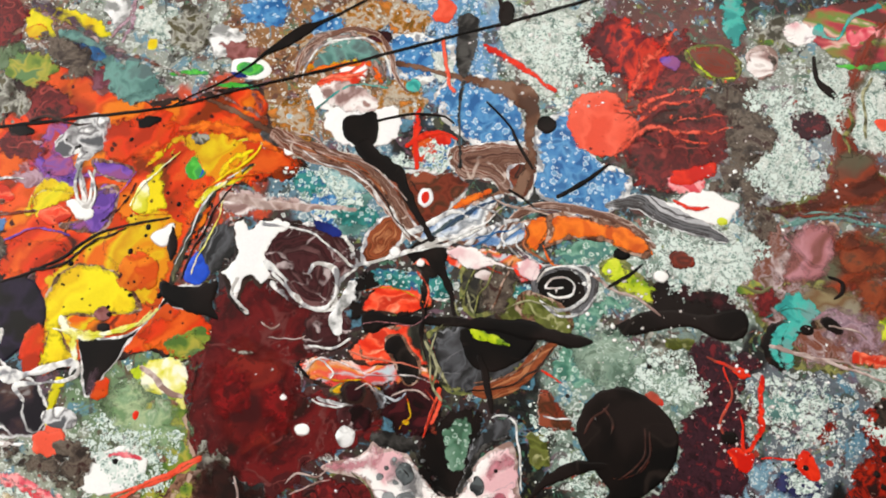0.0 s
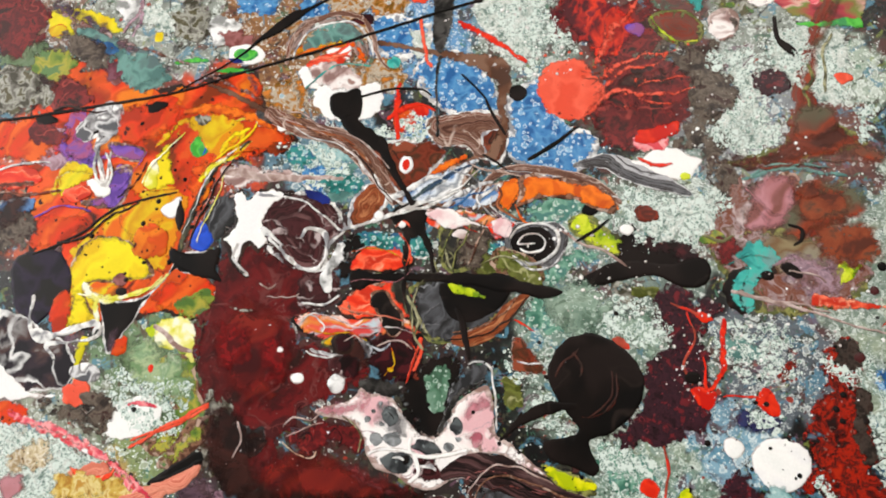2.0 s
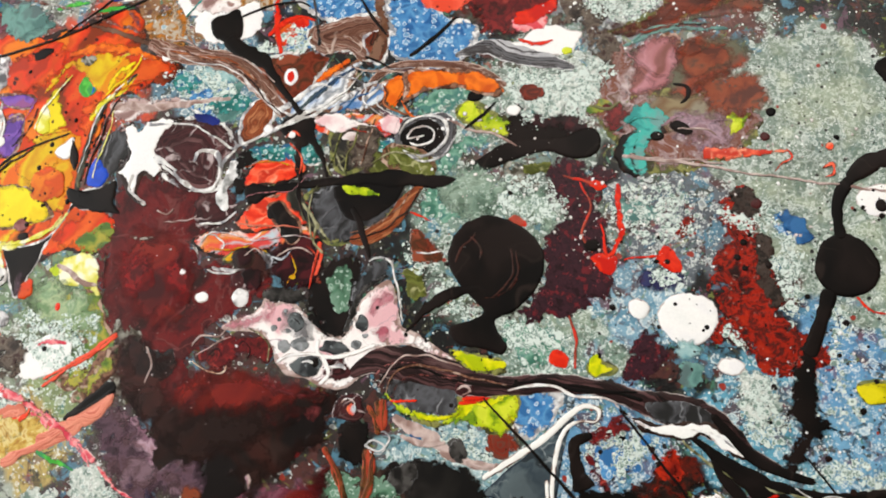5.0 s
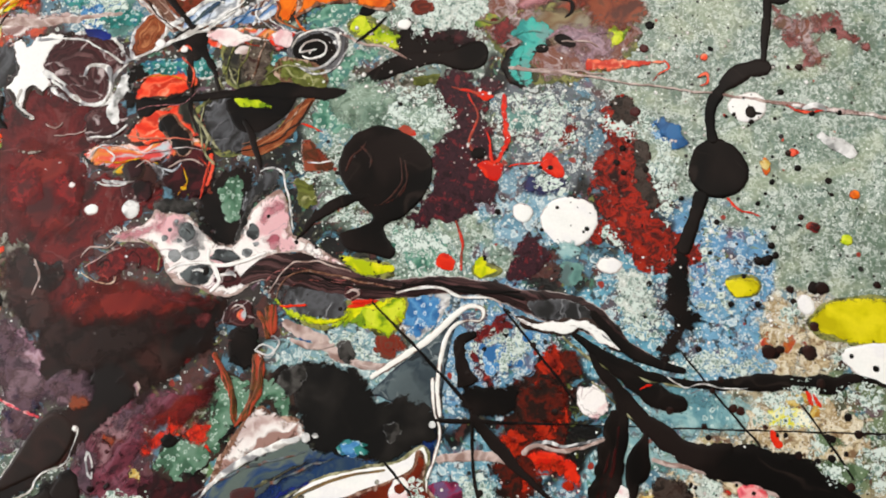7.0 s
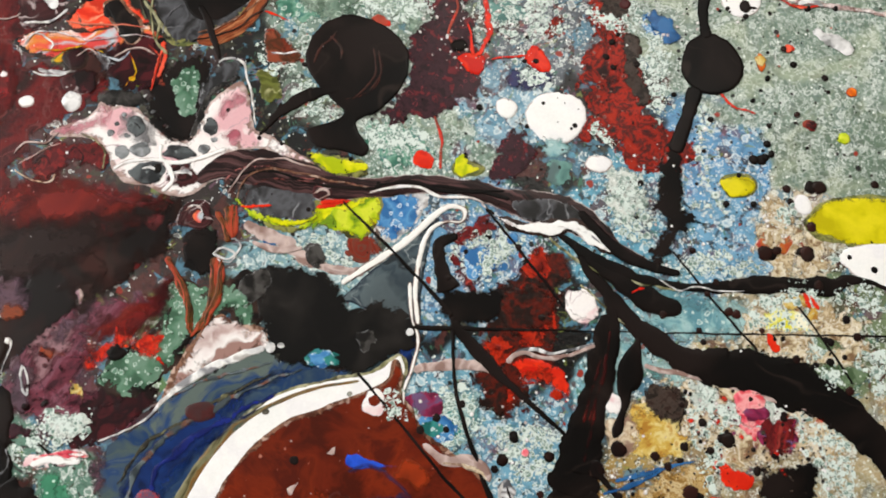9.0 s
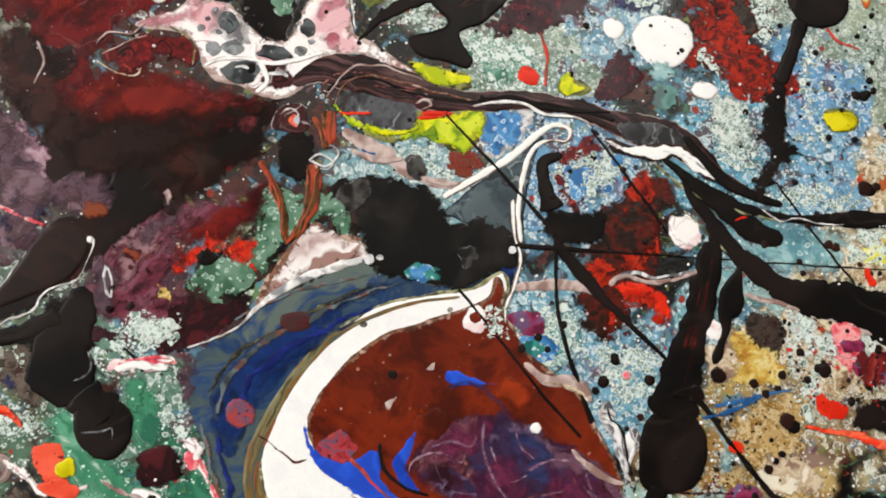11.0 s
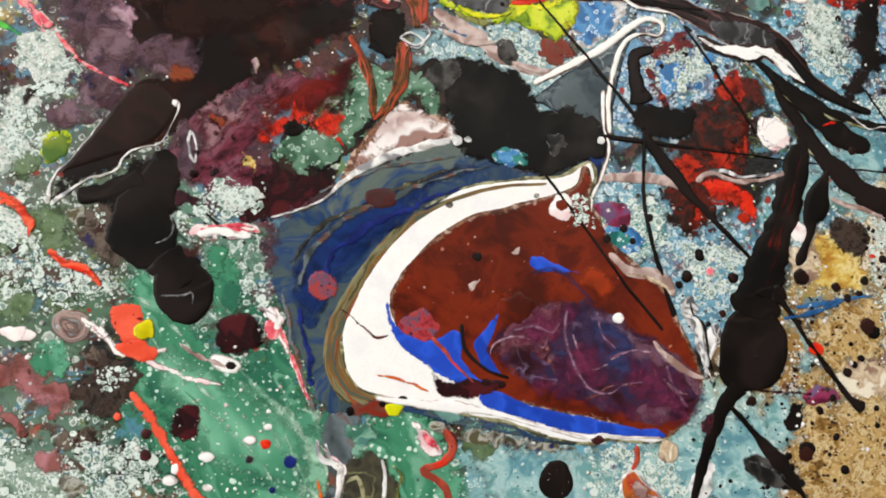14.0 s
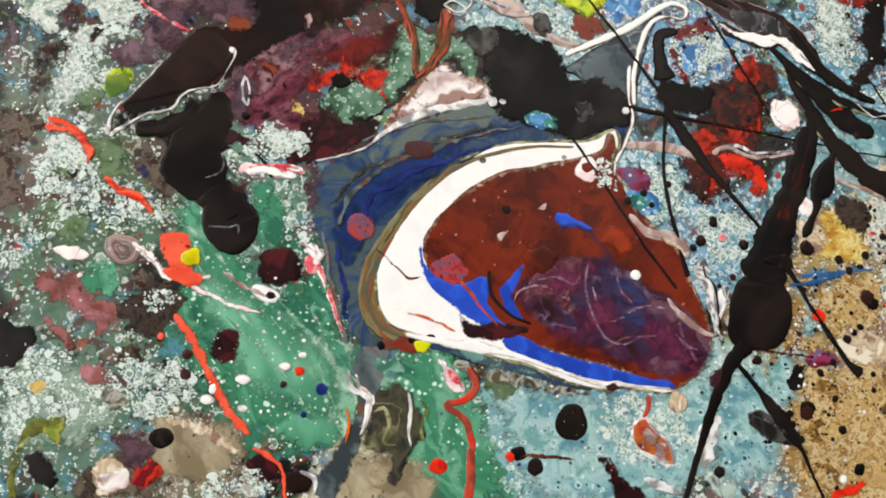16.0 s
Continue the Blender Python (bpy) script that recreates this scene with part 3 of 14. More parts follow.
PINKFLOW = paint("pink_flow_paint", [srgb("7c4a44"), srgb("a86c70"), srgb("b88088"), srgb("8c5854")], 10, 0.9, erode=(1.6, 4.0), specks=(5, srgb("2c1c1c"), 0.1), lean=(55, 3), soft=2.5)
REDFLOW = paint("rust_flow_paint", [srgb("4c241a"), srgb("7c3420"), srgb("943c20"), srgb("6a4434"), srgb("5c5c48")], 10, 0.9, erode=(1.6, 4.0), lean=(20, 3), soft=2.5)
OLIVEFLOW = paint("olive_flow_paint", [srgb("5c4a34"), srgb("8c7c5c"), srgb("74583c"), srgb("8c8470")], 9, 1.0, erode=(1.6, 4.0), lean=(5, 3), soft=2.5)
WINEFLOW = paint("wine_flow_paint", [srgb("3c1314"), srgb("6a1a18"), srgb("7c241c"), srgb("4c1616")], 12, 1.0, erode=(4.0, 7.0), lean=(40, 2.5), soft=5)
RUSTFLOW = paint("rust_soft_paint", [srgb("54281c"), srgb("7c3820"), srgb("8c4428"), srgb("5c3c2c")], 7, 1.0, crisp=0.0, detail=7, erode=(3.4, 5.0), soft=3)
GREENFLOW = paint("green_flow_paint", [srgb("34705a"), srgb("4a8c6e"), srgb("74b494"), srgb("3e7c62")], 14, 0.9, specks=(2.2, srgb("c0dccc"), 0.2), erode=(2.6, 5.0), lean=(-50, 5), soft=4)


# ---- shapes of poured paint; outlines in millimetres on the canvas ----
RISE = 3.0e-7  # how much each pour lies above the one before it


def curve(pts, closed, gap):
    """Evenly spaced points along a smooth curve through pts (any number of columns)."""
    p = np.array(pts, float)
    n = len(p)
    out = []
    for i in range(n if closed else n - 1):
        a, b, c, d = [p[j % n] if closed else p[min(max(j, 0), n - 1)] for j in (i - 1, i, i + 1, i + 2)]
        m = max(2, int(np.linalg.norm((c - b)[:2]) / gap))
        t = np.linspace(0, 1, m, endpoint=False)[:, None]
        out.append(0.5 * (2 * b + (c - a) * t + (2 * a - 5 * b + 4 * c - d) * t ** 2 + (3 * b - a - 3 * c + d) * t ** 3))
    if not closed:
        out.append(p[-1:])
    return np.concatenate(out)


def ragged(p, amount, seed):
    """Pushes an outline in and out by a noise of two scales."""
    t = np.roll(p, -1, 0) - np.roll(p, 1, 0)
    nrm = np.stack([t[:, 1], -t[:, 0]], 1) / (np.linalg.norm(t, axis=1)[:, None] + 1e-9)
    k = np.array([noise.noise((x / 9 + seed, y / 9, 2.3)) * 1.3 + noise.noise((x / 4 + seed, y / 4, 1.3)) * 1.1 + noise.noise((x / 1.7, y / 1.7, seed)) * 0.7
                  + noise.noise((x / 0.7, y / 0.7, seed)) * 0.35 for x, y in p])
    return p + nrm * (k * amount * (1.35 if amount >= 0.5 else 1.0))[:, None]


def link_mesh(name, verts, faces, mat, rim, parent=None, side=None, core=None):
    me = bpy.data.meshes.new(name)
    me.from_pydata(verts, [], faces)
    me.polygons.foreach_set("use_smooth", [True] * len(me.polygons))
    me.attributes.new("rim", "FLOAT", "POINT").data.foreach_set("value", np.asarray(rim, float))
    me.attributes.new("core", "FLOAT", "POINT").data.foreach_set("value", np.asarray(rim if core is None else core, float))
    me.attributes.new("side", "FLOAT", "POINT").data.foreach_set("value", np.asarray(rim if side is None else side, float))
    me.materials.append(mat)
    me.update()
    ob = new(name, me)
    ob.parent = parent
    return ob


COUNT = [0]


def sheet(name, mat, pts, rag=0.5, thick=0.1, parent=None, grow=0.0):
    """A pool of paint with a rounded edge, from its outline; its rim runs down into the coat below."""
    from mathutils.geometry import delaunay_2d_cdt
    COUNT[0] += 1
    p = curve(pts, True, 0.7)
    if grow:
        t = np.roll(p, -1, 0) - np.roll(p, 1, 0)
        turn = np.sign(np.sum(p[:, 0] * np.roll(p[:, 1], -1) - np.roll(p[:, 0], -1) * p[:, 1]))
        p = p + turn * grow * np.stack([t[:, 1], -t[:, 0]], 1) / (np.linalg.norm(t, axis=1)[:, None] + 1e-9)
    if rag:
        p = ragged(p, rag, COUNT[0] * 3.1)
    size = np.ptp(p, axis=0)
    gap = min(max(min(size) / 9, 0.8), 3.0)
    gx, gy = np.meshgrid(np.arange(p[:, 0].min(), p[:, 0].max(), gap), np.arange(p[:, 1].min(), p[:, 1].max(), gap))
    gx = gx + (np.arange(gx.shape[0]) % 2)[:, None] * gap / 2
    t = np.roll(p, -1, 0) - np.roll(p, 1, 0)
    nrm = np.stack([-t[:, 1], t[:, 0]], 1) / (np.linalg.norm(t, axis=1)[:, None] + 1e-9)
    area2 = np.sum(p[:, 0] * np.roll(p[:, 1], -1) - np.roll(p[:, 0], -1) * p[:, 1])
    ring = p + nrm * (0.35 if area2 > 0 else -0.35)
    ring2 = p + nrm * (1.1 if area2 > 0 else -1.1)
    q = np.concatenate([ring, ring2[::2], np.stack([gx.ravel(), gy.ravel()], 1)])
    d = np.full(len(q), 1e9)
    for s in range(0, len(p), 400):
        d = np.minimum(d, np.linalg.norm(q[:, None] - p[None, s:s + 400], axis=2).min(1))
    keep = d > np.concatenate([np.full(len(ring), 0.28), np.full(len(ring2[::2]), 0.9), np.full(gx.size, 1.3)])
    q = q[keep]
    n = len(p)
    vs, _, fs, origin, _, _ = delaunay_2d_cdt([Vector(x) for x in np.concatenate([p, q])], [], [list(range(n))], 1, 1e-5)
    v2 = np.array([tuple(v) for v in vs])
    dd = np.full(len(v2), 1e9)
    for s in range(0, n, 400):
        dd = np.minimum(dd, np.linalg.norm(v2[:, None] - p[None, s:s + 400], axis=2).min(1))
    swell = np.sqrt(1 - (1 - np.clip(dd / (0.8 + 4 * thick), 0, 1)) ** 2)
    top = 1.5e-5 + COUNT[0] * RISE
    z = np.where(dd < 0.02, top - 0.00016, top + thick * 0.00012 * swell)
    verts = [(x / 1000, y / 1000, h) for (x, y), h in zip(v2, z)]
    return link_mesh(name, verts, [list(f) for f in fs], mat, dd, parent, None, dd * max(1.0, 7.0 / max(dd.max(), 0.3)))


def strand(name, mat, pts, thick=0.5, rag=0.25, parent=None, sway=0.0):
    """A thrown string of paint: centre line and width, rounded across. The rim value runs from one edge to the other."""
    COUNT[0] += 1
    p = curve(pts, False, 0.9)
    if sway:
        away = np.array([noise.noise_vector((x / 6, y / 6, COUNT[0] * 0.7)) * 0.9 + noise.noise_vector((x / 2.2, y / 2.2, COUNT[0] * 0.7)) * 0.4 for x, y in p[:, :2]])
        p[:, :2] += away[:, :2] * sway
    w = p[:, 2] * (1 + rag * np.array([noise.noise((x / 4.1, y / 4.1, COUNT[0])) * 1.3 + noise.noise((x / 1.5, y / 1.5, COUNT[0])) * 0.5 for x, y in p[:, :2]]))
    t = np.gradient(p[:, :2], axis=0)
    nrm = np.stack([-t[:, 1], t[:, 0]], 1) / (np.linalg.norm(t, axis=1)[:, None] + 1e-9)
    w[0] *= 0.35
    w[-1] *= 0.35
    cols = 9
    verts, faces, rim, side, core = [], [], [], [], []
    for i in range(len(p)):
        for j in range(cols):
            s = -1 + 2 * j / (cols - 1)
            x, y = p[i, :2] + nrm[i] * (s * w[i] / 2)
            h = 1.5e-5 + COUNT[0] * RISE + (min(thick, w[i] * 0.3) * 0.0002 * math.sqrt(max(0, 1 - s * s)) if abs(s) < 1 else -0.00016)
            verts.append((x / 1000, y / 1000, h))
            rim.append((1 - abs(s)) * w[i] / 2)
            side.append((1 + s) * w[i] / 2)
            core.append(rim[-1] * max(1.0, 3.5 / max(abs(w[i]), 0.2)))
    for i in range(len(p) - 1):
        for j in range(cols - 1):
            a = i * cols + j
            faces.append((a, a + cols, a + cols + 1, a + 1))
    n = len(p) - 1
    faces.append(tuple(range(cols)))
    faces.append(tuple(n * cols + j for j in reversed(range(cols))))
    return link_mesh(name, verts, faces, mat, rim, parent, side, core)


def drop_outline(x, y, rx, ry=None, turn=0.0, wob=0.12):
    ry = ry or rx
    COUNT[0] += 1
    out = []
    for i in range(12):
        a = i * math.tau / 12
        k = 1 + wob * noise.noise((math.cos(a) * 1.3, math.sin(a) * 1.3, COUNT[0] * 1.7)) * 1.6
        cx, cy = rx * k * math.cos(a), ry * k * math.sin(a)
        out.append((x + cx * math.cos(turn) - cy * math.sin(turn), y + cx * math.sin(turn) + cy * math.cos(turn)))
    return out


GROUPS = {"black_dot": "black paint dots", "red_dot": "red paint dots", "white_drop": "white paint drops", "froth_patch": "patches of paint froth",
          "black_thread": "thin black paint threads", "black_branch": "black paint branches", "coral_string": "coral paint strings",
          "blue_cell_pour": "blue celled pours", "white_thread": "white paint threads", "maroon_drop": "maroon paint drops",
          "black_strand": "black paint strands", "ring_drop": "ringed paint drops", "pale_blue_field": "pale blue fields"}


def pour(name, mat, label, pts, rag=0.5, thick=0.1, parent=None, halo=None, grow=0.55):
    """A pool of paint; halo: the paint of a thin uneven line that shows round its edge."""
    edge = sheet("edge_line", halo, pts, rag, 0.0, parent, grow) if halo else None
    ob = sheet(name, mat, pts, rag, thick, parent)
    if edge and not parent:
        edge.parent = ob
    return ob if parent else tagged(ob, label, "paint", GROUPS.get(name, ""))


def string(name, mat, label, pts, thick=0.4, rag=0.35, parent=None, sway=None):
    ob = strand(name, mat, pts, thick, rag, parent, (0.3 if mat == BLACK else 0.8) if sway is None else sway)
    return ob if parent else tagged(ob, label, "paint", GROUPS.get(name, ""))


def drop(name, mat, label, x, y, rx, ry=None, turn=0.0, wob=0.12, thick=0.3, parent=None):
    ob = sheet(name, mat, drop_outline(x, y, rx, ry, turn, wob), 0.05 if rx < 3 else 0.22, min(thick, rx * 0.3), parent)
    return ob if parent else tagged(ob, label, "paint", GROUPS.get(name, ""))


def thing(name, label, x, y):
    ob = new(name)
    ob.location = (0, 0, 0)
    ob.empty_display_size = 0.01
    return tagged(ob, label, "paint", GROUPS.get(name, ""))


def spatter(name, mat, label, x, y, rx, ry, count, small, big, seed=1, power=4.5):
    """Many small drops thrown over an oval, in one mesh."""
    rnd = random.Random(seed)
    COUNT[0] += 1
    top = 1.5e-5 + COUNT[0] * RISE
    verts, faces, rim = [], [], []
    for _ in range(count):
        a, r = rnd.random() * math.tau, math.sqrt(rnd.random()) * (0.6 + 0.4 * rnd.random())
        cx, cy = x + rx * r * math.cos(a), y + ry * r * math.sin(a)
        s = small + (big - small) * rnd.random() ** power
        n = 8 if s < 0.5 else 12
        b = len(verts)
        e, turn = 0.75 + 0.25 * rnd.random(), rnd.random() * math.pi
        for k, hgt in ((1.0, top - 0.00016), (0.82, top + s * 0.00008), (0.4, top + s * 0.00016)):
            for i in range(n):
                g = i * math.tau / n
                ux, uy = s * k * math.cos(g), s * k * e * math.sin(g)
                verts.append(((cx + ux * math.cos(turn) - uy * math.sin(turn)) / 1000, (cy + ux * math.sin(turn) + uy * math.cos(turn)) / 1000, hgt))
                rim.append(s * (1 - k))
        for ringno in (0, 1):
            for i in range(n):
                o, o2 = b + ringno * n + i, b + ringno * n + (i + 1) % n
                faces.append((o, o2, o2 + n, o + n))
        faces.append(tuple(b + 2 * n + i for i in range(n)))
    return tagged(link_mesh(name, verts, faces, mat, rim), label, "paint", kind="stuff")



# ---- an assumed, unseen room: floor, walls, ceiling, an opening at the side lamp ----
def plain(name, c1, c2, size, rough=0.7):
    k = Net(name, rough, 0.3)
    return k.done(k.ramp(k.noise(size, 5.0).outputs["Fac"], (0.3, c1), (0.7, c2)), 0.2, size / 12)


# Grey of the unseen walls and ceiling, dark so that black paint reflects little.
WALL = plain("wall_plaster", srgb("77736d"), srgb("807c76"), 400)
BOARD = plain("floor_boards_stain", srgb("6c5a48"), srgb("7c6a56"), 120, 0.5)


def block(name, x0, y0, z0, x1, y1, z1, mat, label, cat="wall"):
    bm = bmesh.new()
    bmesh.ops.create_cube(bm, size=1.0, matrix=Matrix.Translation(((x0 + x1) / 2, (y0 + y1) / 2, (z0 + z1) / 2)) @ Matrix.Diagonal((x1 - x0, y1 - y0, z1 - z0, 1)))
    me = bpy.data.meshes.new(name)
    bm.to_mesh(me)
    bm.free()
    me.materials.append(mat)
    return tagged(new(name, me), label, cat, kind="structure")


FL = -0.024
block("floor", -2.1, -2.1, FL - 0.1, 2.1, 2.1, FL, BOARD, "brown stained studio floor boards", "floor")
block("ceiling", -2.1, -2.1, 2.5, 2.1, 2.1, 2.6, WALL, "unseen warm grey plaster ceiling closing the room", "ceiling")
block("wall_north", -2.1, 2.0, FL, 2.1, 2.1, 2.5, WALL, "unseen warm grey plaster wall closing the room")
block("wall_south", -2.1, -2.1, FL, 2.1, -2.0, 2.5, WALL, "unseen warm grey plaster wall closing the room")
block("wall_east", 2.0, -2.0, FL, 2.1, 2.0, 2.5, WALL, "unseen warm grey plaster wall closing the room")
block("wall_west", -2.1, -2.0, FL, -2.0, 2.0, 0.45, WALL, "unseen plain wall below the side opening")
block("wall_west", -2.1, -2.0, 2.25, -2.0, 2.0, 2.5, WALL, "unseen plain wall above the side opening")
block("wall_west", -2.1, -2.0, 0.45, -2.0, -0.7, 2.25, WALL, "unseen plain wall beside the side opening")
block("wall_west", -2.1, 1.7, 0.45, -2.0, 2.0, 2.25, WALL, "unseen plain wall beside the side opening")


# ---- the canvas with its ground coat ----
def smooth_noise(x, y, size, seed):
    """Value noise on arrays, -1 to 1."""
    rnd = np.random.RandomState(seed)
    table = rnd.rand(257, 257) * 2 - 1
    u, v = x / size + 90.3, y / size + 90.7
    i, j = np.floor(u).astype(int), np.floor(v).astype(int)
    a, b = u - i, v - j
    a, b = a * a * (3 - 2 * a), b * b * (3 - 2 * b)
    i, j = i % 256, j % 256
    return (table[i, j] * (1 - a) + table[i + 1, j] * a) * (1 - b) + (table[i, j + 1] * (1 - a) + table[i + 1, j + 1] * a) * b


GROUND = []


def tone(x, y, reach, colour, lace):
    """A patch of the ground coat: place and reach in mm, colour, share of pale froth."""
    GROUND.append((x, y, reach, colour, lace))


tone(18, 157, 22.5, "6f8078", .6)
tone(50, 63, 23.4, "708078", .6)
tone(-130, 152, 25.2, "8a9088", .5)
tone(-102, 22, 19.4, "5f7a54", .2)
tone(-49, 101, 17.4, "5c7b8c", .5)
tone(-23, 169, 25.1, "5f90bc", .6)
tone(6, 173, 20.9, "a0a8a0", .7)
tone(93, 133, 23.5, "80858a", .7)
tone(53, 155, 26.4, "5c2c26", .1)
tone(100, 165, 16.3, "848c84", .7)
tone(70, 95, 16.8, "7a8a80", .8)
tone(116, 122, 17.3, "6a4038", .2)
tone(112, 100, 15.0, "745a50", .2)
tone(123, 105, 11.3, "6a7c70", .6)
tone(-56, 71, 22.4, "2e1a1c", .1)
tone(-24, 32, 24.6, "2a1c1c", .1)
tone(-8, 77, 22.3, "35302c", .2)
tone(-136, -2, 15.5, "8a9080", .6)
tone(-121, 102, 31.5, "c04018", .1)
tone(-66, 155, 27.0, "8a6038", .4)
tone(-170, 147, 19.0, "7a5a48", .4)
tone(52, 44, 23.7, "6e8074", .8)
tone(149, 71, 31.5, "728478", 1.0)
tone(182, 29, 29.7, "74887a", 1.0)
tone(205, 72, 23.3, "6c8070", 1.0)
tone(159, 2, 16.3, "5c90b8", .7)
tone(157, -25, 17.5, "6a9cbc", .7)
tone(129, -17, 14.2, "5a98b0", .6)
tone(182, -19, 12.2, "bcb098", .8)
tone(196, -3, 19.5, "687c6c", 1.0)
tone(67, 7, 16.9, "70887a", .9)
tone(84, -25, 16.1, "5c8cb0", .8)
tone(37, -26, 16.4, "7ca0a8", .8)
tone(90, 17, 11.3, "7aa0b4", .7)
tone(110, 48, 17.5, "586068", .7)
tone(-60, 13, 33.6, "3c1c1a", .1)
tone(-17, -17, 20.7, "28201e", .1)
tone(-73, -38, 22.4, "3a2830", .1)
tone(140, -40, 12.1, "6a9cae", .5)
tone(174, -46, 11.8, "bcac8c", .7)
tone(68, -74, 14.2, "6ea0b4", .7)
tone(90, -84, 15.6, "6a9cb4", .8)
tone(138, -50, 13.1, "7aa4b0", .6)
tone(125, -68, 11.2, "78a8b4", .5)
tone(155, -70, 19.2, "b8a684", .8)
tone(137, -90, 15.5, "907850", .9)
tone(178, -86, 18.8, "a89874", .9)
tone(190, -52, 13.1, "6c7c5c", .7)
tone(166, -48, 13.2, "a89c80", .6)
tone(-14, -57, 12.9, "58784c", .5)
tone(-35, -57, 19.3, "402830", .1)
tone(-11, -72, 14.2, "342024", .1)
tone(-77, -58, 16.8, "4c5c50", .45)
tone(-41, -91, 16.7, "587c6c", .6)
tone(-82, -32, 11.5, "5c5c50", .5)
tone(-88, -73, 18.5, "5c6a5c", .45)
tone(-87, -104, 17.8, "486650", .4)
tone(-27, -128, 22.4, "2e6c54", .3)
tone(-77, -151, 18.2, "547060", .45)
tone(-51, -162, 15.4, "7c7460", .6)
tone(2, -163, 11.6, "b0a88c", .6)
tone(22, -152, 13.5, "3c7860", .5)
tone(52, -144, 18.6, "7ca8ac", .5)
tone(64, -136, 12.6, "5c94a8", .5)
tone(96, -139, 16.0, "80a8ac", .6)
tone(77, -156, 13.9, "6c9c90", .5)
tone(99, -126, 11.4, "94b4b0", .6)
tone(126, -110, 20.4, "94723c", .5)
tone(131, -136, 19.8, "9c7840", .5)
tone(134, -84, 14.1, "a08850", .6)
tone(141, -110, 10.3, "b49c68", .3)
tone(-97, -95, 11.9, "5c5048", .3)
tone(-71, -83, 15.4, "4c5c48", .5)
tone(-26, -64, 19.5, "583038", .1)
tone(-141, -20, 22.0, "98a094", .7)
tone(-109, -23, 11.7, "b09a58", .3)
tone(-96, -5, 11.8, "7c8c5c", .4)
tone(-104, 18, 16.3, "6c7c64", .6)
tone(-162, 87, 20.6, "c04a18", .1)
tone(-150, 143, 16.7, "707468", .4)
tone(95, -158, 10.9, "a8bcb4", .5)
tone(1, -134, 7.6, "60886c", .5)
tone(123, 151, 14.0, "9caa9c", .8)
tone(36, 89, 11.2, "8ca094", .8)
tone(42, 58, 16.1, "7c988c", .8)
tone(83, 142, 13.9, "a0aaa4", .8)
tone(74, 97, 11.3, "a8b0a8", .7)


def ground_material():
    k = Net("ground_coat", 0.4, 0.25)
    tint = k.attr("tint").outputs["Color"]
    lace = k.attr("lace").outputs["Fac"]
    crackle = k.step(lace, 0.82, 0.95)
    colour = tint
    # patches of other paints that show through
    for size, seed, lo, c, much in ((13, 1, 0.55, "4c241f", 0.85), (9, 3, 0.55, "4d7f96", 0.8), (7, 7, 0.57, "3a3a2c", 0.9),
                                    (6, 12, 0.61, "7c8a3c", 0.6), (8, 15, 0.60, "1e1a19", 0.9), (5, 18, 0.65, "a8442c", 0.6), (10, 25, 0.60, "6a4a5c", 0.7), (6, 28, 0.60, "3f6e58", 0.8)):
        n = k.noise(size, 6.0, 0.65, 0.9, seed=seed).outputs["Fac"]
        far = k.math("MULTIPLY_ADD", crackle, -0.85, 1.0)
        colour = k.mix(k.math("MULTIPLY", k.math("MULTIPLY", k.step(n, lo, lo + 0.035), much), far), colour, srgb(c))
    shade = k.noise(4, 6.0, 0.7, 0.8, seed=2).outputs["Fac"]
    colour = k.mix(k.math("MULTIPLY", k.step(shade, 0.48, 0.62), 0.6), colour, k.vec("SCALE", tint, 0.42))
    pale = k.mix(0.25, srgb("e2e9e5"), tint)
    # froth: pale rings gathered in clumps
    for size, s, grow in ((4.2, 1.0, 10), (2.4, 2.0, 7), (1.5, 4.0, 8)):
        gather = k.step(k.noise(grow, 6.0, 0.65, 0.8, seed=5 + s).outputs["Fac"], 0.46, 0.53)
        amount = k.math("MULTIPLY", gather, k.math("MULTIPLY", lace, 1.25))
        colour = k.rings(colour, size, pale, k.mix(0.45, tint, pale), amount, seed=s)
    # crackle: fine pale net on the even parts
    net = k.voronoi(2.3, "DISTANCE_TO_EDGE", k.warped(2.0, 2.6, 6)).outputs["Distance"]
    gate = k.step(k.noise(5, 4.0, seed=23).outputs["Fac"], 0.38, 0.55)
    colour = k.mix(k.math("MULTIPLY", k.math("MULTIPLY", k.step(net, 0.16, 0.05), gate), k.math("MULTIPLY", crackle, 0.55)), colour, k.mix(0.3, pale, tint))
    tone = k.noise(16, 4.0, 0.6, 0.6, seed=41).outputs["Fac"]
    colour = k.mix(k.math("MULTIPLY", k.step(tone, 0.5, 0.62), k.math("MULTIPLY", crackle, 0.35)), colour, srgb("b8c0a0"))
    tone = k.noise(12, 4.0, 0.6, 0.6, seed=44).outputs["Fac"]
    colour = k.mix(k.math("MULTIPLY", k.step(tone, 0.52, 0.62), k.math("MULTIPLY", crackle, 0.4)), colour, srgb("4c6450"))
    for size, c, share in ((5.0, "161413", 0.14), (2.2, "e6ece6", 0.22), (3.4, "2a2a22", 0.12), (7.0, "8a2a1c", 0.06)):
        v = k.voronoi(size, where=k.warped(3, size * 0.25, size))
        own = k.node("ShaderNodeSeparateColor")
        k.put(own.inputs[0], v.outputs["Color"])
        r = k.math("MULTIPLY_ADD", own.outputs[0], 0.13, 0.05)
        dots = k.math("MULTIPLY", k.step(v.outputs["Distance"], r, k.math("MULTIPLY", r, 0.8)), k.math("LESS_THAN", own.outputs[1], share))
        colour = k.mix(dots, colour, srgb(c))
    return k.done(colour, 0.45, 1.2)


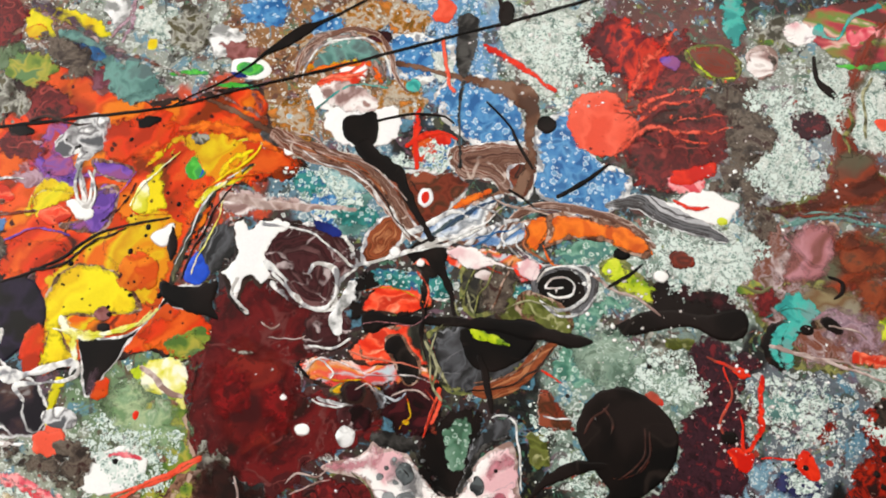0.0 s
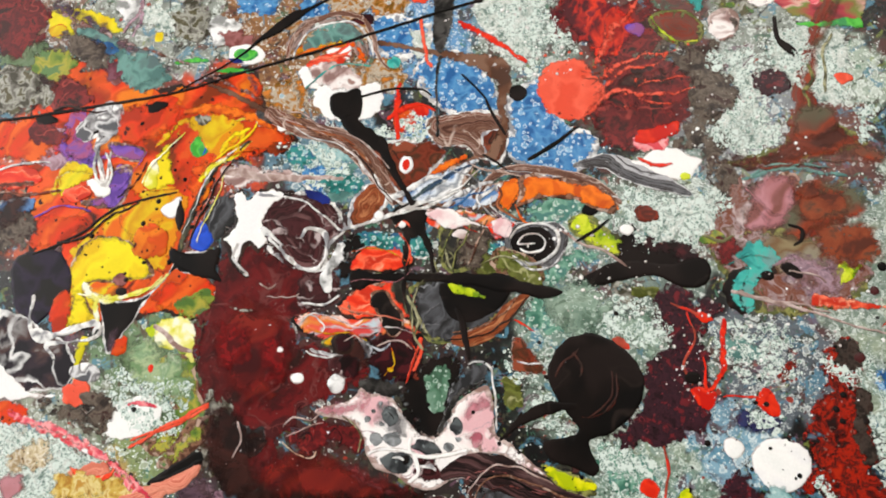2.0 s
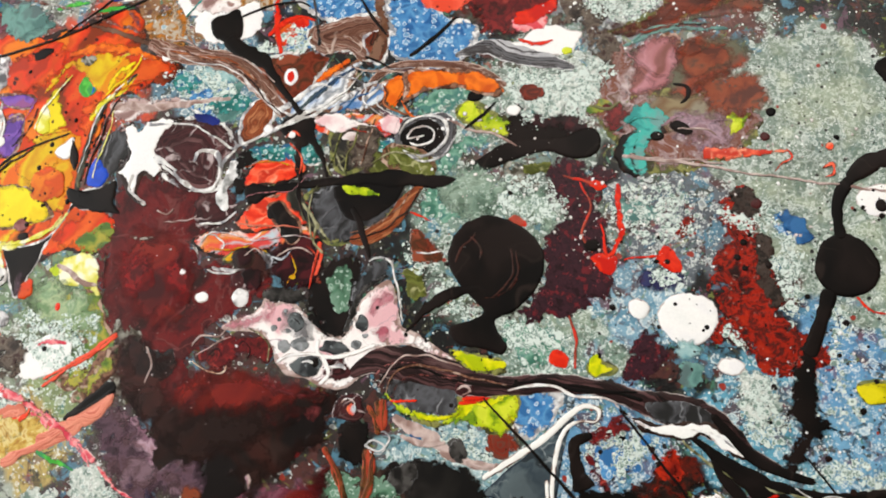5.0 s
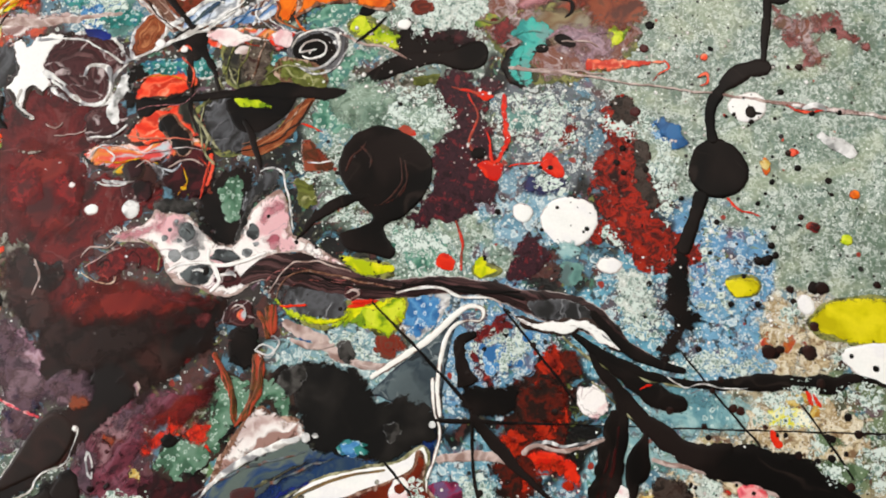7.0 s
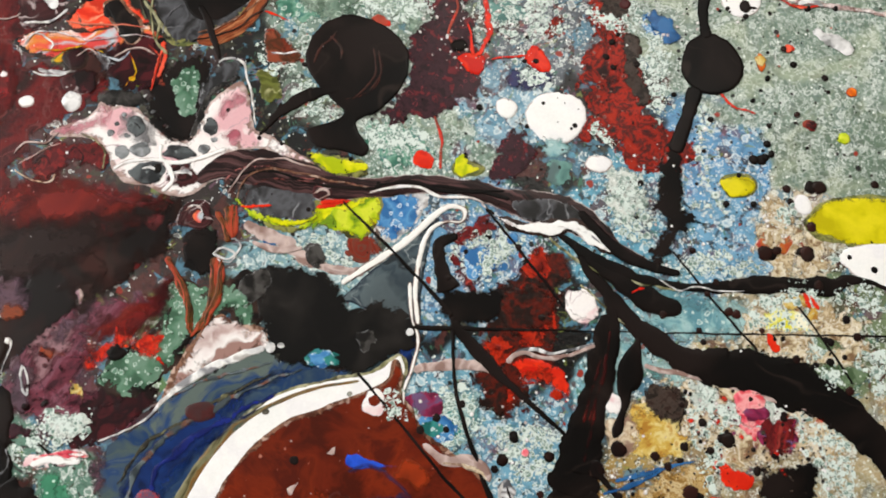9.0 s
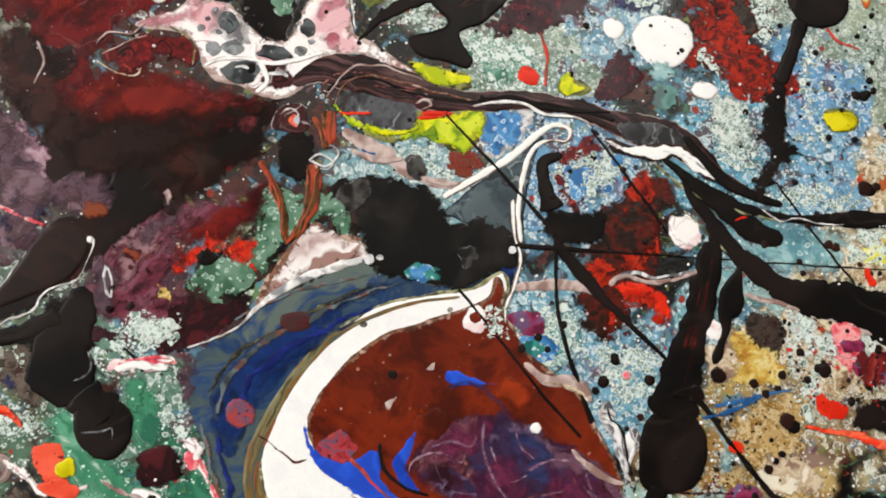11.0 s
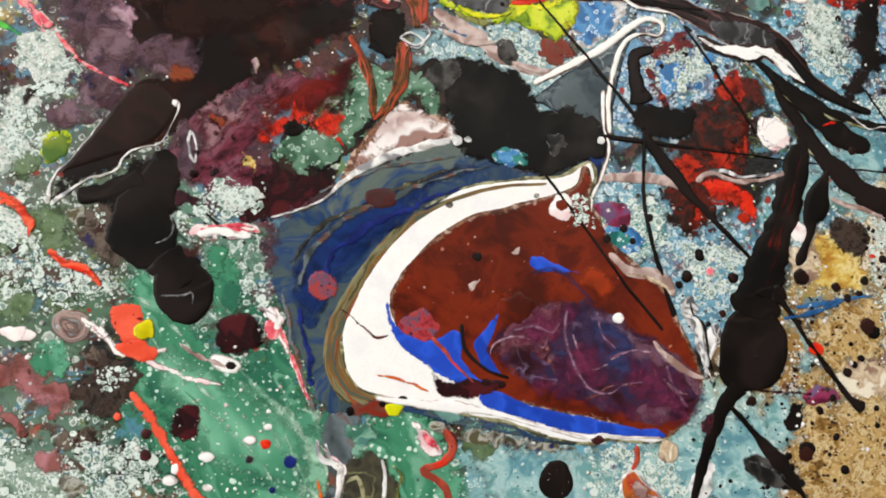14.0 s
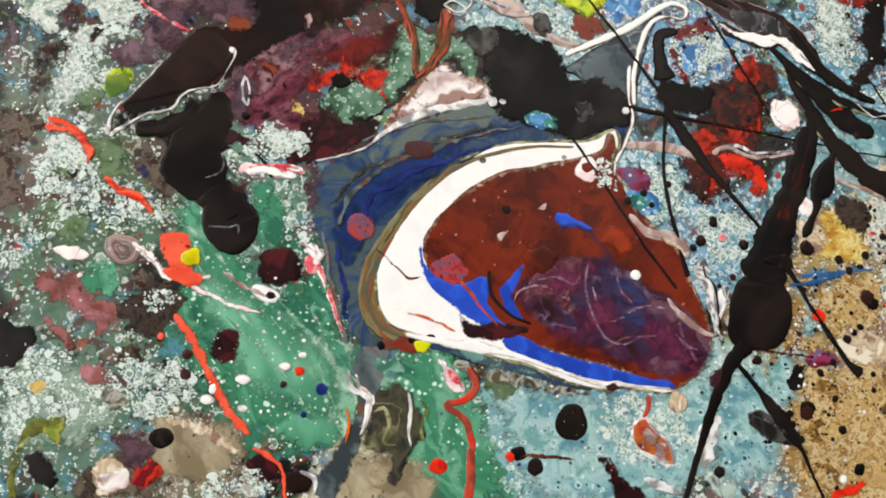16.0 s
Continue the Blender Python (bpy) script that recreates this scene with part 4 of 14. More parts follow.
def canvas(x0, y0, x1, y1, gap):
    xs, ys = np.arange(x0, x1 + gap / 2, gap), np.arange(y0, y1 + gap / 2, gap)
    gx, gy = np.meshgrid(xs, ys)
    wx = gx + 6 * smooth_noise(gx, gy, 9, 1) + 3.0 * smooth_noise(gx, gy, 3.5, 2) + 1.2 * smooth_noise(gx, gy, 1.6, 5)
    wy = gy + 6 * smooth_noise(gx, gy, 9, 3) + 3.0 * smooth_noise(gx, gy, 3.5, 4) + 1.2 * smooth_noise(gx, gy, 1.6, 6)
    tint, total, lace = np.zeros((*gx.shape, 3)), np.full(gx.shape, 1e-9), np.zeros(gx.shape)
    for x, y, r, c, l in GROUND:
        w = np.exp(-2.6 * (((wx - x) ** 2 + (wy - y) ** 2) / r ** 2)) + 1e-7
        w = w ** 4.0
        tint += w[..., None] * np.array(srgb(c))
        lace += w * l
        total += w
    tint, lace = tint / total[..., None], lace / total
    z = 0.00003 * smooth_noise(gx, gy, 7, 7) + 0.00002 * smooth_noise(gx, gy, 2.5, 8) - 0.00006
    ny, nx = gx.shape
    n = nx * ny
    co = np.stack([gx / 1000, gy / 1000, z], 2).reshape(n, 3)
    idx = np.arange(n).reshape(ny, nx)
    quads = np.stack([idx[:-1, :-1], idx[:-1, 1:], idx[1:, 1:], idx[1:, :-1]], 2).reshape(-1, 4)
    me = bpy.data.meshes.new("paint_ground")
    me.vertices.add(n)
    me.vertices.foreach_set("co", co.ravel())
    me.loops.add(quads.size)
    me.loops.foreach_set("vertex_index", quads.ravel())
    me.polygons.add(len(quads))
    me.polygons.foreach_set("loop_start", np.arange(len(quads)) * 4)
    me.polygons.foreach_set("use_smooth", np.ones(len(quads), bool))
    me.update(calc_edges=True)
    me.attributes.new("tint", "FLOAT_COLOR", "POINT").data.foreach_set("color", np.concatenate([tint.reshape(n, 3), np.ones((n, 1))], 1).ravel())
    me.attributes.new("lace", "FLOAT", "POINT").data.foreach_set("value", lace.ravel())
    me.materials.append(ground_material())
    return new("paint_ground", me)


ground = tagged(canvas(-300, -270, 330, 290, 1.0), "mottled grey green and blue coat of speckled paint", "ground", kind="structure")
block("canvas_stretcher", -0.300, -0.270, FL, 0.330, 0.290, -0.0006, plain("raw_canvas", srgb("c8bfae"), srgb("d6cebf"), 4), "stretched canvas lying on the studio floor", "canvas")

# ---- poured, dripped and thrown paint ----
orange_field = thing("orange_field", "glossy orange-red poured paint pool", -172.8, 110.9)
wine_field = thing("wine_field", "large wine red paint field", -88.4, 64.7)
white_burst = thing("white_burst", "white splash of paint with legs", -86.2, 88.5)
black_blob = thing("black_blob", "glossy black blob with a long tail", -55.4, 128.8)
coral_sun = thing("coral_sun", "round coral red paint pool", 20.3, 142.5)
charcoal_bird = thing("charcoal_bird", "charcoal and black bird-like paint pool", -16.7, 59.4)
spiral_drop = thing("spiral_drop", "black spiral drop with white lines", 24.3, 79.2)
black_pool = thing("black_pool", "large round glossy black paint pool", 33.1, 35.3)
red_star = thing("red_star", "red star-shaped paint blob", 80.0, 35.4)
black_ball = thing("black_ball", "black round drop on a long drip", 149.0, 30.6)
yellow_puddle = thing("yellow_puddle", "large yellow oval paint pool", 181.5, -20.8)
pink_web = thing("pink_web", "white and pink paint web with cells", -30.0, 25.3)
maroon_stream = thing("maroon_stream", "banded maroon and black stream", 0.4, -2.5)
slate_flag = thing("slate_flag", "slate blue pennant of paint", 44.6, -38.3)
black_cloud = thing("black_cloud", "big ragged black paint pool", 15.7, -32.8)
eye_pool = thing("eye_pool", "eye-shaped pool with white and navy bands", -23.5, -79.8)
black_figure = thing("black_figure", "black double-lobed paint pool", -65.9, -80.1)
black_bulb = thing("black_bulb", "large black bulb of paint with threads", 97.5, -107.9)
pour("film", ORANGE, "", [(-172.8,110.9), (-166.8,135), (-152.8,135.7), (-140.4,139.4), (-134.9,128.3), (-116.6,127.4), (-90.5,137.1), (-82.2,129.6), (-77.1,117.8), (-65.8,109), (-78.4,103.4), (-91.3,99.7), (-94.7,87.4), (-100.2,76.9), (-102.7,61.4), (-86.9,48.5), (-92.7,40.5), (-107.9,42.2), (-116.2,37.5), (-125.2,36.3), (-140.6,30.7), (-146.9,40.8), (-148.7,63.1), (-158.9,57.9)], rag=1, halo=DARKLINE, parent=orange_field)
pour("film", WINE, "", [(-88.4,64.7), (-69.4,70.3), (-45.3,58.7), (-42.7,50.3), (-54.6,42.6), (-52.1,36.4), (-31.6,35.8), (-29.9,23.9), (-42.5,16.4), (-49.9,6.9), (-53.6,1.3), (-23.5,-4.8), (-6,-8.7), (-11.2,-21.4), (-22.1,-32.1), (-41.1,-35.6), (-57.2,-28.4), (-65.3,-15.5), (-73.9,1.6), (-87.1,9.6), (-91.7,23.5), (-92.7,39.8), (-89.3,52.1)], rag=1.2, parent=wine_field)
pour("blue_cell_pour", BLUECELL, "sky blue paint full of pale cells", [(-25.7,142), (-14.9,149.8), (-2.6,146), (4.1,138.4), (8.1,128.5), (-7.9,124.5), (-18.2,129.4)], rag=0.9, halo=WHITELINE)
pour("blue_cell_pour", BLUECELL, "blue paint with white bubble rings", [(9.8,130.8), (19.5,140.3), (30.4,126.3), (40.3,122.5), (42.8,114.8), (32.4,103.6), (14.8,109.2), (12,118.9)], rag=0.9, halo=WHITELINE)
pour("blue_cell_pour", BLUECELL, "small blue celled paint patch", [(-29.2,123.8), (-18,127.3), (-16.7,117.3), (-26.9,113.9)], rag=0.9, halo=WHITELINE)
pour("dark_red_field", DARKRED, "dark red mottled paint field", [(21,166.1), (31.8,180.6), (44.3,173.4), (60,175.3), (65.1,154.5), (76.9,151.7), (77.6,135.3), (68.8,122), (55.9,116.4), (44.2,120.9), (37.9,128.2), (44.5,143.5), (36,152.9), (23.6,159.9)], rag=1.4)
pour("brown_field", BROWNGREY, "brown grey mottled paint", [(65.1,154.5), (82.3,160.9), (88.5,149), (90.9,137), (83.6,127.9), (85.9,118.3), (70.8,120.3), (75.5,139.1)], rag=1.4)
pour("ochre_field", OCHRE, "ochre brown mottled paint", [(-75,162.9), (-45,180.1), (-31.2,168.4), (-33.7,157.1), (-41.3,154), (-46.5,162.1), (-63,164.4)], rag=1.2)
pour("ochre_field", OCHRE, "ochre and orange mottled paint", [(-51.2,139.9), (-35.9,143.9), (-29.2,138.4), (-32.2,131.7), (-40.5,134.9), (-49.9,131.6)], rag=1.2)
pour("ochre_field", OCHRE, "orange brown mottled paint patch", [(-83.1,129.5), (-70.3,135.4), (-64.7,125.6), (-71.3,118.5), (-79.4,119.6)], rag=1.2)
pour("grey_olive_field", OLIVEGREY, "olive grey paint with stripes", [(-123.7,161.3), (-112.2,165), (-105.6,152.5), (-114.2,144.9), (-123.5,150.2)], rag=1.2)
pour("yellow_field", YELLOW, "yellow paint by grey stripe", [(-174.5,157.2), (-153.9,157.5), (-141.8,150.1), (-145.3,147.5), (-162.8,152), (-163.3,145.3), (-171.8,146.4)], rag=1)
pour("mauve_brown_field", MAUVEBROWN, "brown and mauve marbled paint", [(84.3,82.3), (92.4,90.5), (112,91.5), (131.2,88.3), (136.4,79.6), (131.9,69.4), (118.2,63.9), (102.9,62.6), (97.3,67), (88,75.8)], rag=1.3, halo=GREENLINE)
pour("mauve_field", MAUVE, "mauve brown mottled paint", [(-80.7,-18), (-66.2,-23.1), (-56.1,-33.1), (-62.9,-44), (-70.9,-47.4), (-77.5,-35.9), (-82.9,-24.3)], rag=1.4)
pour("green_pour", GREENSPECK, "green paint with white specks", [(-61.5,-93.2), (-53.4,-92.1), (-42.3,-104.9), (-28.6,-115.6), (-20.6,-106.9), (-12.8,-119.9), (-5.6,-140.4), (-5.6,-152.2), (-14,-155.9), (-26,-154.2), (-35,-152.2), (-43.8,-142.9), (-53.3,-129.1), (-57.9,-119.1), (-53.1,-112.4), (-60.4,-104)], rag=0.8)
pour("green_pour", GREENSPECK, "green speckled paint between strands", [(2.4,-130.5), (15.6,-124.4), (24,-129.7), (31.8,-145.5), (38.1,-162.9), (8.3,-168.2), (4.8,-151.1)], rag=0.8)
pour("pale_blue_field", PALEBLUE, "pale blue speckled paint", [(30.4,-130.5), (52.9,-132.7), (75.6,-131.9), (93.4,-122.1), (97.4,-139), (86.7,-158.3), (53.7,-164.2), (37,-151)], rag=1.3)
pour("pale_blue_field", PALEBLUE, "pale blue mottled paint field", [(98.5,-123.2), (117.1,-117.9), (120.3,-104.5), (114.7,-91.7), (121.9,-97.6), (127.4,-110.3), (120.6,-124), (117.4,-133.9), (114.4,-148.2), (97.9,-152.8), (93.9,-136.3)], rag=1.3)
pour("pale_blue_field", PALEBLUE, "pale blue paint between branches", [(119.8,-48.2), (127.6,-53.4), (140.1,-60.2), (146,-66.8), (136.2,-68.1), (131.7,-63.1), (124.8,-69.3), (118.1,-72.2)], rag=1.2)
pour("pale_blue_field", PALEBLUE, "light blue paint beneath branch", [(125.6,-36.8), (146.8,-40.8), (162.9,-44.6), (161.9,-54.4), (142.3,-53.8), (133,-47)], rag=1.2)
pour("yellow_pool", YELORANGE, "", [(-136.1,74.3), (-126.6,83.3), (-108.6,89.6), (-104,76.5), (-105.3,64.8), (-109.1,55.9), (-119.4,51.7), (-125.2,48.2), (-129.6,43), (-127.9,36), (-140.3,33.4), (-141,43.4), (-141.4,52.7), (-145,59.7), (-140.4,68)], rag=0.7, halo=BROWNLINE, parent=orange_field)
pour("dark_red_stain", DARKRED, "dark red stain in orange paint", [(-168.4,125.1), (-162.3,129.1), (-154.2,129.1), (-148.3,121.3), (-146.6,118.4), (-161.7,114.4), (-167.5,117.8)], rag=0.8)
pour("teal_stain", TEALGREY, "grey teal stain beside orange paint", [(-140,133), (-126.4,135.8), (-119.9,133.4), (-122.5,126.7), (-135.2,125.5)], rag=0.8)
pour("lime_wash", LIME, "lime green wash of paint", [(-111.3,36.3), (-99.9,39.6), (-94.2,38.5), (-92.4,28), (-101.7,30.4), (-107.4,31.4)], rag=0.8)
pour("dark_pool", BLACKR, "", [(-64.4,-13.7), (-48.6,-12), (-32.9,-10.3), (-11.6,-10.5), (-2.3,-3.3), (-1.2,-8.8), (-7.5,-19.6), (-18.3,-32.1), (-37,-39.2), (-54.3,-41), (-64.7,-33.8), (-67.6,-22.9)], rag=1.5, parent=wine_field)
pour("grey_pour", GREYDARK, "dark grey marbled paint", [(-92.6,86.7), (-84.9,86.7), (-84.6,75.1), (-89.1,68.8), (-94.2,66.2), (-99.6,69.3), (-97.4,77.3)], rag=0.8)
pour("white_pool", WHITE, "white paint pool under black blob", [(-63.4,129.9), (-58.3,134.7), (-48.3,133.9), (-38.7,136.2), (-35.8,129.2), (-37.6,121.7), (-44.2,119.9), (-53.9,119.7), (-61.4,123.9)], rag=0.8)
pour("white_pool", WHITE, "white paint patch beside orange arc", [(-69.8,138.6), (-61.4,141.8), (-57.5,135.9), (-65.5,130.7)], rag=0.8)
pour("lace_patch", LACE, "lumpy white lace paint on brown", [(78.7,154.1), (88.2,158.4), (92.3,151.6), (100,150.5), (102.3,136.4), (109.9,131.3), (104.5,120.6), (89.6,118.7), (81.8,125.7), (89.1,134.7), (86.6,148.8)], rag=1.4)
pour("pink_field", PINKBROWN, "dusty pink paint wedge", [(96.6,105.9), (106.6,112), (112.2,110.8), (108.6,101.7), (105.2,91.8), (96.1,92.5)], rag=0.8, halo=BROWNLINE)
string("mauve_band", MAUVE, "mauve diagonal band of paint", [(-173,159.6,6.43), (-152.3,151.1,6.33), (-133.5,140.3,4.14), (-117.9,133.6,2.46)])
pour("red_grain_pour", REDGRAIN, "grainy dark red paint", [(120.8,44.8), (128.2,43.3), (136.6,41.3), (136.5,30.5), (139.6,22.3), (138.4,14.6), (143.7,10.4), (151.2,3.8), (150.1,-3.3), (139.3,-4.8), (131.4,-3.1), (125.6,4.9), (116,7.1), (116.3,12.7), (119,15.3), (115.7,24.6), (121,27.1), (120.2,35.1), (124.2,39.1)], rag=0.6)
pour("tan_pour", TAN, "tan paint pool on speckled ground", [(120.9,-78.6), (124.8,-69.3), (134.5,-68), (143.6,-74.6), (141.3,-82.3), (129.9,-85), (123.7,-83.3)], rag=1)
pour("mauve_field", MAUVERED, "mauve and dark red mottled paint", [(-52.4,-59), (-41.3,-48.7), (-29.9,-38.2), (-17.5,-32.5), (-7.2,-36.2), (-7.8,-45.2), (-22.2,-47.4), (-30.8,-55.7), (-26.5,-63.6), (-13.5,-65), (-12.7,-71.7), (-24.5,-78.3), (-34.6,-73.2), (-44.3,-71.2), (-51.1,-67.2)], rag=1.5)
pour("maroon_strip", MAROONBLACK, "maroon black paint beneath wine", [(-31.5,-67.5), (-21.9,-61.2), (-8.8,-63.5), (-16.9,-72.7), (-27.8,-78.9)], rag=1.2)
pour("green_pour", GREENSPECK, "dark green speckled paint patch", [(-39.6,-87), (-32.6,-87.6), (-29.7,-96.9), (-24.3,-102.6), (-36.3,-104.1)], rag=0.6)
pour("pale_green_wash", PALEGREEN, "pale green brushed wash", [(-27.7,-121.7), (-17.5,-129.6), (-8.8,-127.1), (-5,-138.8), (-7.8,-146.5), (-13,-141.1), (-18.4,-134.3)], rag=1)
string("pale_green_streak", PALEGREEN, "pale green streak of paint", [(-19.4,-132.9,1.19), (-14.7,-139.8,2.08), (-10.6,-148.3,1.47)])
pour("lime_stain", LIME, "lime stain in lace paint", [(-84.5,-60.6), (-78.9,-58.1), (-77.4,-62), (-80.4,-66.7), (-83.6,-65.5)], rag=0.8)
pour("dark_red_stain", DARKRED, "dark red dull stain", [(-188.6,155.5), (-180.6,156.5), (-175.8,145.9), (-176.1,139.3), (-184.1,138.3)], rag=0.8)
pour("ochre_field", OCHRE, "ochre paint behind white pool", [(-76.2,158.3), (-68.8,162.6), (-54.7,163.2), (-43.9,158), (-43,151.6), (-53.1,152.5), (-64.7,150), (-72.1,145.8)], rag=0.9)
pour("grey_olive_field", OLIVEGREY, "olive grey paint patch", [(49.6,73.5), (59.1,67.3), (63.1,60.6), (54.1,61.2)], rag=1)
pour("dark_brown_field", REDGRAIN, "dark brown mottled field", [(123.4,55.5), (132.9,57.1), (135.8,44.9), (126.1,39.4), (120.9,45.6)], rag=1.2)
pour("blue_field", BLUECELL, "blue paint patch in froth", [(138.1,50.8), (146.8,44.4), (144.5,38.6), (139.2,40.8)], rag=1.2)
pour("red_field", REDGRAIN, "red mottled patch in froth", [(106.8,46.2), (113.6,48.9), (111.2,40), (107.5,40.2)], rag=1.2)
pour("brown_grey_field", BROWNGREY, "brown grey rough field", [(-112.5,-77.2), (-101.6,-73.2), (-97.2,-79), (-101.7,-86), (-98.5,-95), (-99.9,-103.8), (-106.6,-105.7)], rag=1.1)
pour("cream_field", CREAM, "cream smooth paint on tan", [(130.9,-109.9), (139.7,-105.6), (148.6,-107.9), (148.5,-116.1), (136.2,-115.9)], rag=1.2)
pour("tan_field", TAN, "ochre tan speckled paint", [(117.1,-121.2), (123.8,-104.1), (125.3,-90.4), (134.2,-87.6), (148.6,-87.6), (148.6,-104.5), (134.4,-109.5), (130.9,-116.4), (148.5,-117.8), (148.4,-154.3), (122.9,-156.6), (117.5,-140.1)], rag=1.3)
pour("beige_field", BEIGE, "beige brushed paint field", [(-8,-156.7), (3.5,-152.7), (16.1,-157.4), (17.2,-167.4), (-9.2,-169.7)], rag=1.2)
pour("beige_field", BEIGE, "beige mottled paint under strings", [(-55.8,-148.5), (-38.3,-149.6), (-31.3,-157.5), (-35.5,-167.8), (-52.7,-166.6), (-58.6,-157.3)], rag=1.2)
pour("red_patch", REDORANGE, "", [(-134.5,117.8), (-117.9,124.1), (-109.6,117.8), (-114.9,109.9), (-125.1,102.5), (-132.9,106.6)], rag=0.8, parent=orange_field)
pour("red_patch", REDORANGE, "", [(-104.6,98.1), (-95.3,105.3), (-85.1,118.8), (-74.8,116), (-69.6,108.5), (-84.1,102.7), (-96.2,95.1), (-99.1,81), (-103.7,84.3)], rag=0.8, parent=orange_field)
pour("red_patch", REDORANGE, "", [(-162.3,71), (-151.6,74.3), (-135.7,72.4), (-142.2,67.7), (-152,60.7), (-159.4,59.8)], rag=0.7, parent=orange_field)
pour("lilac_patch", LILAC, "lilac pink cloudy paint", [(-174.9,103.8), (-159.9,107.3), (-147.3,100.7), (-144.5,93), (-155.8,91.2), (-172.1,93.1)], rag=0.8)
pour("purple_patch", PURPLE, "purple smear of paint", [(-154,99.9), (-140.2,99.6), (-140.7,93.5), (-149.9,91.3)], rag=0.8)
pour("moss_field", MOSS, "moss green mottled paint", [(-119.6,24.5), (-107.4,31.4), (-88.1,22.4), (-85,15.8), (-97.1,17.7), (-111.5,16.7)], rag=1)
pour("moss_field", MOSS, "moss green paint near white blob", [(-100,6.2), (-87.1,13), (-81.9,5.1), (-89.2,-2.6), (-100,-2.3)], rag=1)
pour("teal_stain", TEALGREY, "dull teal mottled paint", [(-162.8,147.5), (-152.6,152.1), (-138.9,141.8), (-146.2,133.9), (-157.1,136.9)], rag=0.9)
pour("blue_cell_pour", BLUECELL, "blue paint above white pool", [(-44.2,160.1), (-34.6,163.5), (-21.9,158.6), (-22.8,149.8), (-36.2,146)], rag=0.9, halo=WHITELINE)
pour("blue_cell_pour", BLUECELL, "pale blue celled paint", [(-61,103.6), (-45.6,103.5), (-41.9,92.2), (-51,89.1), (-61.3,93.6)], rag=0.9, halo=WHITELINE)
pour("red_brown_field", REDBROWN, "red brown mottled field", [(109.5,105.6), (123.2,110.3), (132.4,100.9), (117.9,90.6), (110.2,95.2)], rag=1)
pour("brown_field", BROWNGREY, "dark brown mottled paint", [(74.5,120.8), (85.5,128.2), (93.6,113.3), (101.2,106.5), (92.3,95.8), (84.6,104.4)], rag=1.2)
pour("maroon_field", MAUVEBROWN, "brown mauve mottled field", [(86.4,104.6), (97.4,109.9), (97.9,90.8), (85.5,81.8), (78,86.4)], rag=1.2)
pour("dark_cloud", DARKCLOUD, "", [(-69.4,-11.8), (-52.4,-4.7), (-36.6,-9), (-37.6,-23.8), (-56.4,-27.1), (-68.3,-23.1)], rag=1.5, parent=wine_field)
pour("dark_violet_field", MAROONBLACK, "dark violet brown paint", [(-21.3,-64.9), (-11.8,-62.1), (-8.3,-68.5), (-17.6,-74.4), (-28.4,-80.3), (-34.9,-77)], rag=1.2)
pour("dark_green_field", MOSS, "moss green mottled ground", [(-94,-81.7), (-79.9,-78.1), (-72.3,-86.7), (-80.2,-92.5), (-92,-92.6)], rag=1.2)
pour("dark_green_field", MOSS, "dark moss green paint", [(-94.2,-96), (-78.8,-100.2), (-70.5,-105.4), (-80.3,-108.1), (-94.7,-108.5)], rag=1.2)
pour("dark_field", BROWNGREY, "dark brown mottled paint", [(-75.2,-79), (-65.1,-75.9), (-59.8,-89.7), (-68.6,-91)], rag=1.2)
pour("pale_green_field", SAGE, "sage grey mottled paint", [(-96.5,-141.3), (-83.4,-137), (-64.7,-146.5), (-68.2,-158.3), (-84,-162.6), (-92.6,-160.7)], rag=1.3)
pour("cream_yellow_field", OCHREYEL, "creamy yellow mottled paint", [(-126.6,-18.7), (-112.9,-13.8), (-98.2,-22), (-109.2,-29.4), (-125.6,-29.9)], rag=1)
pour("lace_field", LACE, "grey white lacy paint field", [(-162,-2), (-144.3,-3.6), (-132.7,-8.6), (-119.2,-13.3), (-127.7,-18.7), (-132.7,-30.5), (-153.9,-39.7)], rag=1.2)
pour("moss_field", MOSS, "moss green mottled paint", [(-120.3,28.9), (-108,31.7), (-91.8,22.7), (-86.5,15.1), (-98.8,14.3), (-114.4,19.2)], rag=1)
pour("dark_brown_field", BROWNGREY, "dark brown mottled paint", [(-146.5,7.1), (-131.2,6.1), (-118.3,5.1), (-119,-2.8), (-134.4,0), (-145.3,1.2)], rag=1)
pour("green_pour", GREENSPECK, "mid green speckled paint", [(-57.9,-119.1), (-48.2,-124.1), (-36.8,-140.7), (-38.6,-148.2), (-50.6,-136.3)], rag=1)
pour("green_teal_field", TEALCELL2, "green and pale celled paint", [(21,94.4), (34.7,98), (46.2,94.7), (35.5,88.5), (24.5,87.1)], rag=1)
pour("green_teal_field", TEALCELL2, "sea green celled paint", [(27.6,73.4), (38.1,79.4), (51.1,78.3), (40.5,72.3), (32,65.7)], rag=1)
pour("green_teal_field", TEALCELL2, "pale sea green paint", [(24.4,59.2), (37.5,64.6), (48.9,58.8), (38.9,48.5), (24.6,48.5)], rag=1)
pour("pale_blue_field", PALEBLUE, "pale blue paint near stream", [(-65.5,107), (-50.6,110.9), (-41.8,104), (-52.8,100.6), (-60.8,102.6)], rag=1)
pour("lace_field", LACE, "pale grey lacy field", [(-7.2,169.2), (15.9,178.7), (22.6,170.7), (20.3,153.1), (11.4,143.5), (-1.8,156.8)], rag=1.3)
pour("lace_field", LACE, "pale lacy field on brown", [(103.5,167.8), (126.7,166.4), (128.3,141.7), (111.7,141.6), (103.8,151)], rag=1.3)
pour("lace_field", LACE, "white lacy paint beside streams", [(56.8,102.8), (71.8,100.8), (84.6,104.4), (87,89.4), (69,83.4), (57.6,89.5)], rag=1.3)
